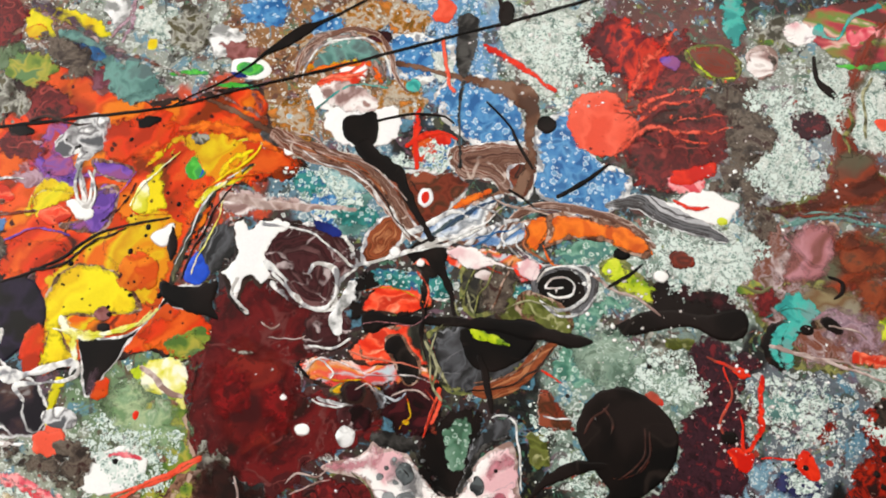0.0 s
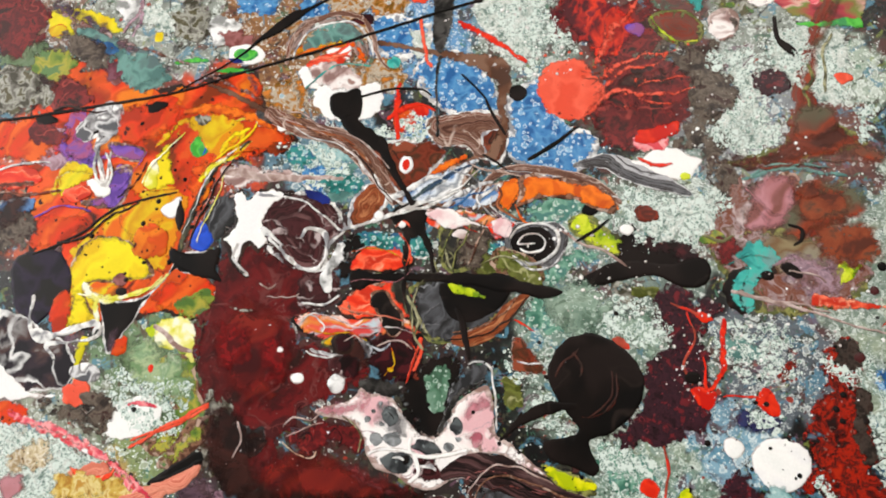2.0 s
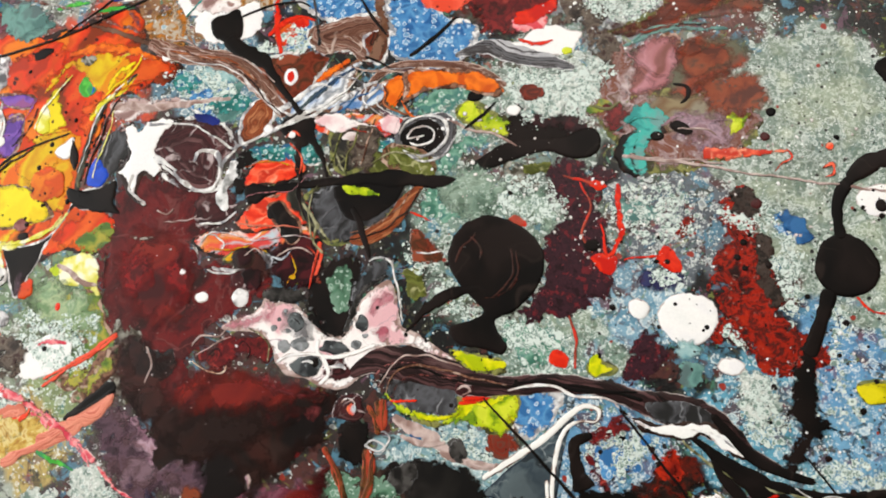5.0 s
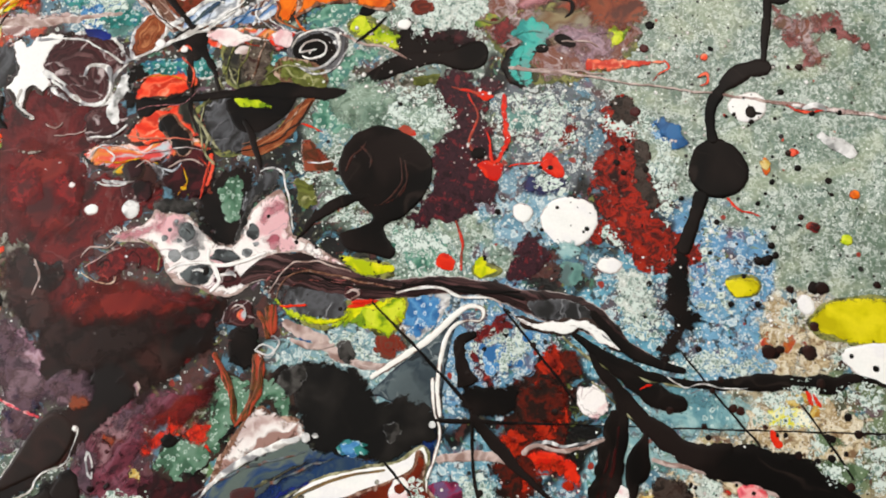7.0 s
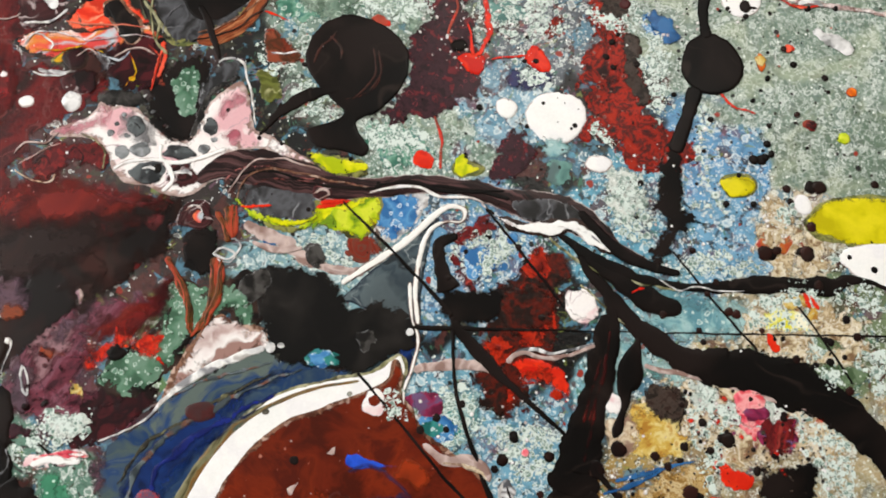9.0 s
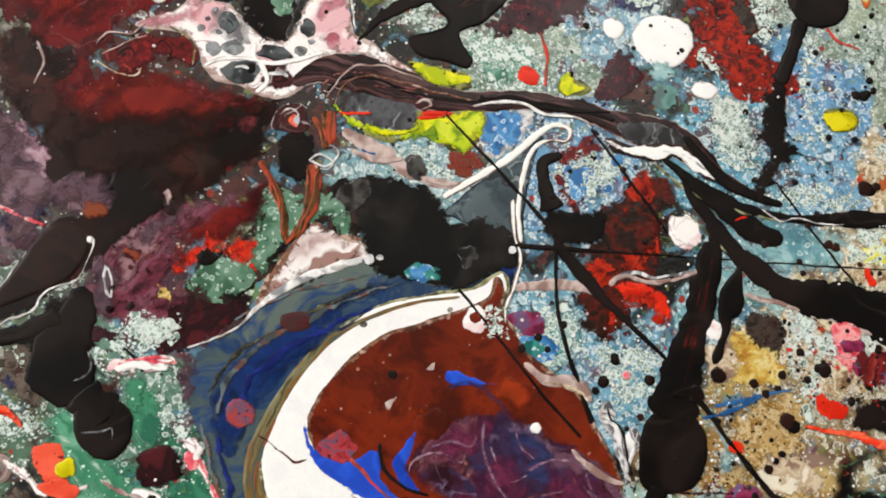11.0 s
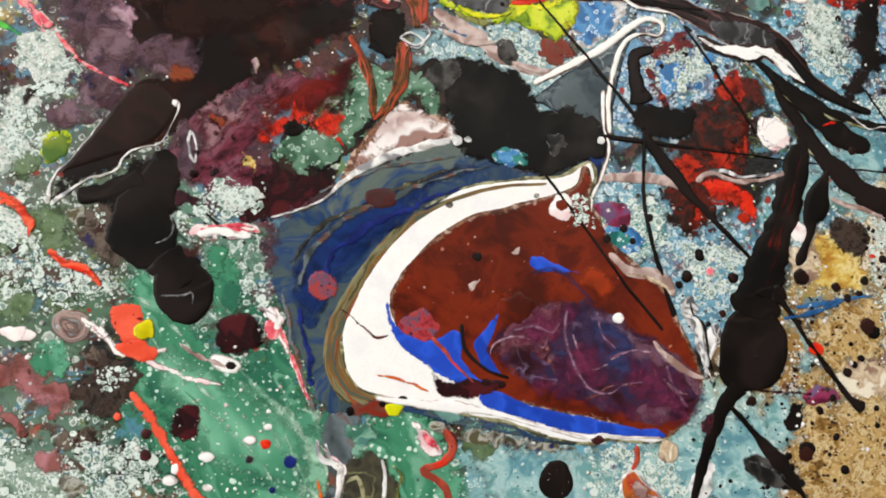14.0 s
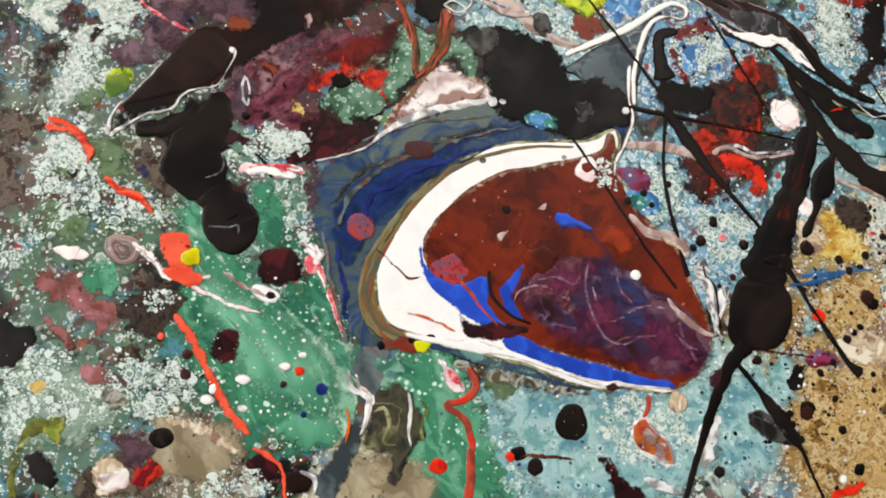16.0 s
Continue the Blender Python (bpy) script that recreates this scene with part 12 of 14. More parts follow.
string("white_curl", WHITELINE, "white curled thread of paint", [(5.8,-24.9,0.92), (10.5,-26.5,0.73), (13.8,-23.3,0.74), (12.2,-20.9,0.55), (9.4,-21.3,0.55)])
drop("ring_drop", MAROONSWIRL, "maroon ring with white core", 38.1, -6.8, 3.17, 2.79, 0)
string("red_thread", RED, "red curved thread below ball", [(160.3,20.6,1.29), (163.5,16.7,1.29), (170.4,14.2,0.73)])
string("white_drip", WHITELINE, "white dribble on mauve", [(-47.6,-55.3,0.72), (-47.6,-59.4,0.86), (-45.8,-64.5,0.85), (-45.5,-59.3,0.57), (-47.2,-55.8,0.57)])
string("grey_sprout", LILAC, "grey sprout of paint", [(-32.1,-38.5,0.59), (-32.6,-35.4,1.04), (-33,-34.4,1.34)])
drop("black_dot", BLACK, "black dot on brown band", -0.4, -126.5, 1.22, 1.22, 0)
drop("black_dot", BLACK, "black dot beside yellow", 7.5, -124.1, 1.08, 1.08, 0)
drop("black_dot", BLACK, "larger black dot on band", 12.7, -122.9, 1.55, 1.08, 0)
pour("black_knot", BLACK, "black knot of crossing strands", [(-27.8,86.2), (-19,91.2), (-14.2,86), (-17.2,77.6), (-22.1,79.3), (-25.8,82.6)], rag=0.4)
drop("core", BLACK, "", -11.3, 1.7, 1.53, 1.92, 0, parent=pink_web)
drop("charcoal_drop", CHARCOAL, "charcoal round drop of paint", 35.8, -26.1, 2.85, 3.02, 0)
drop("pink_ring", PINKWHITE, "pale pink ring on string", -122.8, -7.7, 2, 2, 0)
string("white_thread", WHITELINE, "white branching thread of paint", [(-25,86.5,1.51), (-17,89.9,1.7), (-10.8,93.2,1.14), (-4.6,96.9,0.76)])
string("pink_wire", PINKWHITE2, "pinkish white wire of paint", [(177.1,53,1.15), (187.9,50.9,1.71), (198.5,48.9,1.89), (214,45.8,1.69), (223.1,44.2,1.49)], sway=0.2, rag=0.3)
drop("black_dot", BLACK, "round black paint dot", -27.1, 53.9, 3.41, 3.41, 0)
drop("black_dot", BLACK, "round black paint dot", -22.3, 47.3, 3.17, 3.97, 0)
string("black_thread", BLACK, "long thin black paint thread", [(-184.3,108.8,1.17), (-172.8,110.9,1.17), (-148.3,117.1,1.31), (-116.2,125.4,1.02), (-94,134.5,0.88), (-60.4,147.7,1.18), (-30.2,160.8,1.2), (-3.5,171.8,1.2), (23.4,184.1,1.07), (35,190,0.76)], rag=0.16)
string("black_thread", BLACK, "black thread branching upward", [(-116.2,125.4,0.61), (-95.2,140.7,0.72), (-86.8,149.4,1.66), (-80.6,154.5,4.17), (-74.5,160.3,4.19), (-69,163.7,1.68), (-54.4,174.4,0.85)], rag=0.16)
drop("black_drop", BLACK, "black bead on a thin thread", -4.8, 175, 2.94, 5.04, 0)
string("black_thread", BLACK, "short black paint thread", [(-9,184.5,1.28), (-6,176,1.68)], rag=0.16)
pour("black_double_drop", BLACK, "black double drop on red", [(-30,55.9), (-25.6,57.3), (-22.3,53.2), (-19.1,50), (-18.3,44.7), (-21.6,42.1), (-25,46.5), (-27.9,50.7)], rag=0.3, thick=0.5, halo=BROWNLINE)
pour("ball", BLACK, "", [(149,30.6), (151.8,37.3), (158.5,41), (164.6,37.8), (168.5,30.8), (166.5,24.2), (161.2,20.6), (154,21.2), (149.9,25.8)], rag=0.3, thick=0.5, parent=black_ball)
string("drip", BLACK, "", [(157.8,39,3.03), (157.8,49.9,3.26), (161.9,57.7,4.25), (168.9,63.5,5.82), (175.6,65.2,6.21), (179.3,64.6,3.49)], parent=black_ball)
string("drip", BLACK, "", [(176.7,67.2,1.94), (178.7,77.4,2.75), (181.2,91.9,2.8)], parent=black_ball)
pour("end", BLACK, "", [(174.7,96.9), (180.5,101.1), (188.3,100), (193.8,94.6), (186,88.1), (177.6,90.6)], rag=0.6, parent=black_ball)
string("drip", BLACK, "", [(152.9,22.8,4.83), (148.7,11.6,4.4), (144.3,2.4,4.36)], parent=black_ball)
pour("black_splat", BLACKRAG, "ragged black paint splat", [(142.8,6.2), (146.2,4.2), (147.1,-6.9), (148.9,-16.9), (156.4,-21), (150.2,-21.4), (143.8,-24.7), (140.1,-28.2), (135.3,-33), (135.1,-24.5), (139.9,-19.3), (135,-14.7), (139.1,-6.6)], rag=0.9)
string("black_branch", BLACK, "black horizontal branch of paint", [(108,-21.8,1.36), (115.3,-27.9,3.4), (123.4,-32.4,3.75), (131.6,-36.1,3.06), (139.8,-38,2.21), (148.1,-39.2,2.38), (163.3,-38.8,4.77), (176.7,-39.2,4.81), (186.7,-39.9,5.45), (191.9,-38.1,3.4), (198.5,-39.1,1.53), (204.5,-41.8,1.12), (212.6,-45.4,0.85)], thick=0.5, rag=0.22, sway=0.5)
string("black_branch", BLACK, "black stubby branch of paint", [(115.2,-29.1,1.36), (120,-33.2,3.4), (124.8,-36.2,5.11), (131.2,-41.1,7.05), (137.6,-44.3,6.81), (142.6,-44.5,3.07)], thick=0.5, rag=0.22, sway=0.5)
string("black_branch", BLACK, "thick black branching paint strand", [(113.5,-29,1.36), (117.3,-34.8,3.06), (122,-40.8,4.17), (127.3,-48,5.13), (133.4,-53.6,6.47), (141.2,-59.6,6.41), (150.8,-62.3,11.58), (162.1,-64.3,13.28), (173.2,-67.9,12.8), (182.3,-72.9,12.26), (189.5,-80.2,9.94), (197.6,-89,10.26), (204.3,-99.2,10.24)], thick=0.5, rag=0.22, sway=0.5)
string("maroon_drip", BLACK, "black drip with dark red streaks", [(119,-35.3,1.36), (121.5,-42.5,2.72), (122.4,-50.8,3.53), (120.4,-58.9,4.77), (117.2,-66.9,6.81), (113.7,-74.8,8.84), (110.9,-82.5,9.62), (108.8,-90.2,8.96)], thick=0.5, rag=0.22, sway=0.5)
string("black_drop_drip", BLACK, "black drop on a thin drip", [(130,-51.1,1.02), (128.7,-55.1,2.24), (127.2,-59.2,6.4), (125.7,-64,7.36), (124,-67.9,4.77), (123.7,-72.7,2.08), (121.2,-78.9,2.72), (120.1,-80.9,1.28)], thick=0.5, rag=0.22, sway=0.5)
pour("cyan_opening", TEALCELL, "", [(32.3,-55.7), (36.4,-52.6), (42.9,-54.4), (43.4,-56), (39.6,-58), (34.8,-58.7)], rag=0.3, parent=black_cloud)
drop("white_ring_drop", WHITEGREY, "tiny white ring on black pool", 26.2, -52.3, 1.3, 1.13, 0)
pour("blue_rim", ROYAL, "", [(7,-97.7), (8.5,-101.8), (12.3,-105.3), (19.2,-106.9), (25,-104.2), (28.2,-106.2), (27.7,-110.7), (31.9,-116.3), (37.2,-117.3), (30.6,-119.3), (24.4,-117.2), (18.9,-114.7), (12.7,-110.4), (7.9,-104.9)], rag=0.35, parent=eye_pool)
pour("blue_rim", ROYAL, "", [(30.1,-107.5), (32.6,-104), (37.1,-98.1), (36.4,-103.2), (34.4,-107.9), (37,-112.9), (38.7,-116), (34,-114.3), (31.2,-111.1)], rag=0.4, parent=eye_pool)
pour("blue_rim", ROYAL, "", [(31.9,-121), (35.4,-118.7), (44.3,-121.7), (53.6,-123.8), (61.2,-124.4), (65.9,-125.5), (75.2,-127.2), (80.7,-127.1), (82.7,-129.6), (70.7,-129.3), (61.5,-129.6), (52.3,-128.3), (43.1,-126), (34.7,-124)], rag=0.25, parent=eye_pool)
pour("blue_rim", ROYAL, "", [(44.1,-83.6), (47.4,-82.7), (54.3,-85.9), (61.1,-86.7), (51.1,-88), (45.2,-86.3)], rag=0.5, parent=eye_pool)
pour("plum_base", PURPLEPOOL, "", [(35,-106.1), (40.7,-99.4), (49.7,-94.6), (58.8,-94.6), (68,-97.7), (77.3,-102.6), (87.4,-108.9), (94.3,-116), (92.4,-121.5), (85,-126.4), (72.8,-125.2), (60.7,-121.6), (48.6,-117.6), (40.3,-112.4)], rag=0.7, parent=eye_pool)
pour("purple_swirl", PURPLEPOOL, "", [(33.9,-108.1), (42.2,-100.7), (54.9,-94.2), (65.3,-99.5), (79,-102.7), (89.4,-109.7), (91.5,-119.1), (81.9,-126.5), (68.6,-124.8), (56.8,-119.8), (43.5,-116.6), (36.7,-112.6)], rag=0.6, parent=eye_pool)
drop("ring_drop", OLIVEGREY, "small grey ring drop on white", 22.1, -70.8, 1.17, 1, 0)
drop("ring_drop", OLIVEGREY, "tiny grey ring drop on white", 45.8, -66.5, 0.85, 0.85, 0)
pour("bulb", BLACK, "", [(97.5,-107.9), (99.3,-98.7), (104.3,-92.7), (111.3,-93.5), (116.7,-99.9), (116.3,-108.2), (111.8,-114.5), (103.3,-116.2), (98.1,-113.6)], rag=0.3, thick=0.5, parent=black_bulb)
string("neck", BLACK, "", [(107,-96.1,11.95), (111,-82,10.81), (115.1,-69.3,7.81), (118.4,-56.4,6.15), (120.6,-46.2,4.03)], thick=0.4, parent=black_bulb)
string("thread", BLACK, "", [(103.2,-114.6,6.65), (98.4,-121.6,3.94), (94.6,-131.5,3.24), (91.4,-142.7,2.23), (88.2,-155.2,1.56), (86.2,-162.8,1.54)], parent=black_bulb)
string("thread", BLACK, "", [(100.9,-120.5,1.32), (108.8,-128.4,1.97), (113.2,-133.5,4.91), (116.7,-137.9,4.89), (121,-142.9,1.46), (128,-156.1,0.8)], parent=black_bulb)
string("thread", BLACK, "", [(112,-86.1,1.74), (123.7,-102.4,1.37), (134.4,-116,1.53), (138.8,-119.2,3.05)], parent=black_bulb)
pour("black_fish_drop", CHARCOAL, "streaked charcoal paint drop", [(103.9,-134.5), (108.9,-132.4), (117.5,-136.2), (121.8,-139), (120.1,-141.5), (112.5,-140.9), (106.6,-138.4)], rag=0.3)
drop("white_drop", WHITE, "white bead at line end", -52.4, -48.6, 1.01, 1.01, 0)
pour("rust_cloud", RUST, "", [(57.9,-88.8), (62.7,-84.9), (68.1,-90.9), (63.2,-93.1)], rag=0.9, parent=eye_pool)
string("coral_line", CORALRED, "coral squiggle on black knot", [(-24.6,80.8,0.75), (-21.7,83.1,1.5), (-19.6,81.1,0.94)])
string("coral_line", CORALRED, "coral thread below knot", [(-23.1,79.1,0.75), (-20.4,75.7,0.93), (-19,72.5,0.93), (-19.6,67.3,0.74)])
string("line", WHITELINE, "", [(-5.4,-0.4,0.76), (-3.6,0.7,1.15), (-1.7,0.8,0.57)], parent=pink_web)
string("red_line", REDBROWN, "", [(56.6,34.3,0.31), (55.3,27.5,0.31), (50.4,23.1,0.31), (44.7,22,0.27)], parent=black_pool)
pour("brown_notch", MAROONBLACK, "", [(19.3,-114.3), (23.7,-118.1), (29.1,-116.6), (40.3,-116.9), (34.2,-120.5), (24.8,-121.8), (21.1,-119.1)], rag=0.5, parent=eye_pool)
string("black_thread", BLACK, "black tadpole drip on pink", [(-41.8,-77.5,0.47), (-39.2,-79.6,0.79), (-36.4,-82.5,1.89), (-35.9,-83.9,1.57)], rag=0.16)
pour("red_marble", REDSPOT, "", [(9.7,-103.1), (16.1,-98.7), (21.7,-103.2), (17.9,-108.5), (12.2,-107.1)], rag=0.5, parent=eye_pool)
pour("purple_cloud", BLUEPURPLE, "", [(49,-103.1), (55.3,-99.1), (64,-104.5), (72.3,-103.5), (76.1,-112.8), (62.9,-112.8), (54.6,-112.1)], rag=0.8, parent=eye_pool)
string("blue_cloud", BLUEPURPLE, "", [(45.2,-87.1,1.66), (52.7,-87,2), (58,-90.5,1.33), (63.3,-94.8,1)], parent=eye_pool)
string("olive_line", OLIVELINE, "olive line along black branch", [(104.8,-22.7,0.75), (115.2,-31.3,0.93), (128.2,-36.8,0.93), (141.3,-39.4,0.56)])
string("olive_line", OLIVELINE, "thin olive line on branch", [(113.5,-37.2,0.55), (124.7,-48.3,0.73), (137.7,-57.3,0.55)])
string("line", PINKBROWN, "", [(8.9,-3.7,0.76), (12.6,0.9,0.95), (22.1,1,0.95), (33.4,-2.5,0.75), (48.3,-4.8,0.56)], parent=maroon_stream)
string("line", BLACK, "", [(10.5,-4.3,0.75), (14.5,-0.6,0.95), (24,-0.5,0.94), (35.3,-4.5,1.12), (52,-6.3,1.3), (68.7,-6,1.11), (81.4,-7.7,1.28), (94,-10.8,1.64)], parent=maroon_stream)
pour("lens", GREYDARK, "", [(94.9,-11.7), (104,-10.7), (111.9,-13.1), (115.6,-17.8), (106.3,-18.4), (97.4,-16.4)], rag=0.4, parent=maroon_stream)
string("black_thread", BLACK, "fine straight black thread", [(43.9,-9.7,0.68), (59.6,-26.5,1.01), (72.5,-41.1,1.15), (75.7,-45.3,1.31)], rag=0.16)
string("black_thread", BLACK, "fine black diagonal thread", [(86.8,-13.6,0.68), (100.9,-32.8,0.83), (108.6,-43.8,0.66)], rag=0.16)
string("black_thread", BLACK, "long thin black thread", [(75.7,-45.3,1.15), (76.2,-67.8,1.11), (81.4,-86.6,1.4), (85,-97.3,1.84)], rag=0.16)
string("black_thread", BLACK, "black thread from red patch", [(75.6,-46.9,2.94), (85,-58.6,3.87), (91.1,-65.1,2.24), (106.4,-79.7,0.94)], rag=0.16)
string("black_thread", BLACK, "black thread over brown pool", [(48,-60.7,0.8), (58.8,-73.6,0.95), (72.6,-90.9,1.08), (81.7,-101,1.07)], rag=0.16)
string("black_thread", BLACK, "straight black hairline of paint", [(63.3,-48.2,0.98), (72.3,-48.8,1.47), (106.5,-50.3,0.49), (140.8,-52.1,0.49), (209.4,-55.3,0.65)], rag=0.16)
string("black_thread", BLACK, "black hairline over blue", [(141.3,-28,0.51), (151.6,-42.6,0.66), (163.2,-57.7,0.65)], rag=0.16)
string("black_thread", BLACK, "black hairline over tan", [(171.9,-38.2,0.5), (180.3,-51.7,0.66), (189.6,-68.1,0.8)], rag=0.16)
string("black_streak", BLACK, "", [(26.9,-102.6,1.28), (28.3,-108.8,1.43), (33.6,-113.8,1.27), (40.3,-116.1,0.95)], parent=eye_pool)
string("brown_thread", REDBROWN, "thin brown curved thread on white", [(-5.2,-100.2,0.47), (0.8,-104.2,0.63), (5.1,-107.3,0.63), (8.7,-106.7,0.47)])
drop("swirl_drop", PINKWHITE, "pink swirled drop on brown pool", 52.8, -69.2, 3.75, 4.09, 0)
string("red_thread", REDBROWN2, "red thread over blue paint", [(19.3,-106.7,1.43), (25.6,-113.1,0.95), (31.1,-117.2,0.63)])
drop("white_drop", WHITE, "small white drop on purple pool", 69.3, -98.5, 1.83, 1.83, 0)
drop("black_dot", BLACK, "black round dot on brown pool", 30.3, -84.4, 1.65, 1.48, 0)
pour("plum_cloud", MAUVERED, "", [(36.5,-104.7), (40,-99.1), (48.3,-95.3), (55.2,-93.9), (57.7,-97.5), (54,-101.7), (52.7,-107.1), (49.8,-110.4), (43.6,-109.4), (38.4,-111.3), (35.2,-108.6)], rag=0.6, parent=eye_pool)
pour("rose_cloud", PLUMGLOW, "", [(51.4,-95.8), (56.8,-94.2), (60.1,-97.3), (56.3,-100.7), (53.9,-99.4)], rag=0.5, parent=eye_pool)
pour("violet_cloud", BLUEPURPLE, "", [(60,-94.2), (64.9,-100), (65.3,-109.1), (71.5,-108.6), (79.4,-108), (81.2,-116.9), (74.9,-115.9), (64,-115.2), (58.3,-109.7), (57.1,-100.6)], rag=0.6, parent=eye_pool)
string("lilac_line", LILAC, "", [(35,-110.1,0.6), (35.9,-107.3,0.75), (40.3,-105.1,0.9), (44.9,-105.5,1.12), (48.9,-107.4,0.75), (50.3,-104.3,0.6)], sway=0.3, parent=eye_pool)
string("lilac_line", PINKBROWN, "", [(49.4,-101.3,1.2), (49.9,-106.6,1.6), (51.4,-111.7,1.44), (54.8,-116.7,1.05), (59.5,-119.8,0.76), (63.3,-119.5,0.81), (67.1,-116.8,0.8), (71.7,-115.8,0.64), (74.9,-116.6,0.48)], sway=0.3, parent=eye_pool)
string("lilac_line", LILAC, "", [(57.2,-103.7,0.8), (59.4,-109.6,0.75), (62.3,-112.7,0.61), (66.9,-110.8,0.45)], sway=0.4, parent=eye_pool)
string("lilac_line", LILAC, "", [(67.6,-109.7,0.48), (73,-107.3,0.81), (79.3,-107.2,0.64), (83.3,-109.5,0.48)], sway=0.4, parent=eye_pool)
string("lilac_line", PINKBROWN, "", [(78.6,-108,1.2), (80.3,-113.9,1.44), (82.8,-119,1.44), (86.8,-121,0.91)], sway=0.4, parent=eye_pool)
string("lilac_line", LILAC, "", [(81.9,-113.8,0.64), (85.1,-116.9,1.28), (89.1,-117.8,0.75)], sway=0.4, parent=eye_pool)
string("cream_smear", PINKGREY, "", [(66.6,-81.1,1.29), (72.3,-85.3,2.9), (78.8,-86.3,4.19), (82.9,-89.1,3.22), (84.5,-92,1.28)], sway=0.8, parent=eye_pool)
string("cream_smear", CREAM, "", [(70.7,-86.2,0.8), (76.4,-86.8,1.92), (82,-88.8,2.24), (84.5,-91.7,0.96)], sway=0.8, parent=eye_pool)
string("cream_smear", PINKGREY, "", [(79.3,-104.1,0.9), (84.1,-109.1,2.56), (89.8,-112.4,2.41), (93.7,-113.6,0.96)], sway=0.5, parent=eye_pool)
pour("folded_skin", GREYW, "", [(87.8,-92.5), (90.2,-91.5), (91.5,-95.3), (92.3,-100.7), (96.7,-98), (98.1,-101.8), (96,-106.6), (94.1,-112.9), (92.4,-106.9), (90,-100.9), (87.4,-96.5)], rag=0.5, parent=eye_pool)
string("folded_line", WHITELINE, "", [(88.2,-92,0.96), (87.3,-95.7,1.28), (91.1,-97.7,1.44), (92.3,-103,1.28), (93.7,-109.8,0.96), (95,-112.8,0.64)], sway=0.5, parent=eye_pool)
string("folded_line", BLACK, "", [(89.4,-93.2,0.81), (90.3,-96.5,0.8), (93.5,-99.8,0.8), (94.4,-106.7,0.8), (95.6,-111.2,0.64)], sway=0.4, parent=eye_pool)
string("folded_line", WHITE, "", [(97.6,-99.5,0.8), (96,-104.3,0.8), (94.6,-108.2,0.64)], sway=0.4, parent=eye_pool)
drop("pale_fleck", PINKGREY, "", 29.4, -79.1, 0.6, 0.6, 0, parent=eye_pool)
drop("pale_fleck", PINKGREY, "", 35, -93.4, 0.45, 0.45, 0, parent=eye_pool)
drop("pale_fleck", PINKGREY, "", 43, -84.9, 0.48, 0.48, 0, parent=eye_pool)
drop("pale_fleck", PINKGREY, "", 51.2, -76.2, 0.48, 0.48, 0, parent=eye_pool)
drop("pale_fleck", PINKGREY, "", 16.6, -93.5, 0.6, 0.6, 0, parent=eye_pool)
drop("pale_fleck", PINKGREY, "", 24.3, -94.4, 0.45, 0.45, 0, parent=eye_pool)
drop("pale_fleck", PINKGREY, "", 65.5, -73.2, 0.48, 0.48, 0, parent=eye_pool)
pour("pale_scuff", PINKGREY, "", [(27.9,-91.7), (32.3,-87.5), (31.7,-90.6), (29.6,-93.9)], rag=0.8, parent=eye_pool)
pour("pale_scuff", PINKGREY, "", [(39,-82.9), (42,-80.6), (41.3,-82.7)], rag=0.6, parent=eye_pool)
pour("rust_patch", RUST, "", [(35.6,-91.8), (39.5,-92.2), (42.8,-94.2), (39.8,-96), (35.8,-94.8)], rag=0.8, parent=eye_pool)
string("white_lip", WHITE, "", [(5.6,-122.7,1.5), (16,-123.7,2.1), (26.4,-124.1,3.33), (33.9,-124.7,2.12), (43.1,-126.5,1.36), (52.3,-128.7,1.05), (61.5,-130.5,0.9), (65.3,-129.2,0.75), (70.7,-129.9,0.91), (81.5,-129.4,0.64)], sway=0.15, rag=0.2, parent=eye_pool)
drop("maroon_knot", MAROONSWIRL, "", 64.6, -130.7, 2.1, 1.35, 0, parent=eye_pool)
string("grey_arc", GREYDARK, "", [(-53.5,-86.5,0.61), (-50.3,-84.9,0.7), (-49.2,-81.8,0.61), (-50.5,-78.5,0.45)], sway=0.4, parent=black_figure)
string("grey_arc", GREYDARK, "", [(-50.8,-99.7,0.57), (-46.3,-99.6,0.71), (-42.8,-98.6,0.7), (-42.8,-101.9,0.42)], sway=0.3, parent=black_figure)
string("pale_bud", PINKGREY, "small pale bud on the dark pool", [(-32.3,-34.3,1.35), (-31.9,-36.3,1.06), (-32.6,-38.7,0.76)])
pour("black_core", BLACKRAG, "ragged black blob inside the red flame", [(-23,-51.9), (-20.9,-50.4), (-19.3,-51.2), (-17.1,-50.4), (-16.4,-52.8), (-18.6,-54.7), (-21.2,-54.6), (-23.5,-54.4)], rag=0.9)
string("coral_fleck_string", CORALRED, "broken coral red paint string", [(-97.1,-77.3,2.55), (-92,-78.2,2.87), (-88.3,-79.4,1.98), (-85.3,-83.6,2.25), (-85.6,-87.4,0.79)], sway=1.6, rag=0.8)
string("coral_fleck_string", CORALRED, "broken coral red paint string", [(-80.2,-90.6,1.13), (-76.4,-92.4,2.25), (-71.2,-94.2,2.55), (-67.3,-96.8,1.13)], sway=1.6, rag=0.8)
string("pink_bar_core", WHITE, "white core of a pink paint bar", [(-43.2,-83.6,1.68), (-38.3,-82.2,2.71), (-33.8,-82.7,2.25), (-29.4,-82.9,1.21)], sway=0.6)
string("pink_bar_core", PINKRED, "pink streak on a white bar", [(-41.4,-81,0.9), (-35.6,-80.4,1.2), (-31.1,-80.4,0.98), (-27.8,-81.2,0.76)], sway=0.6)
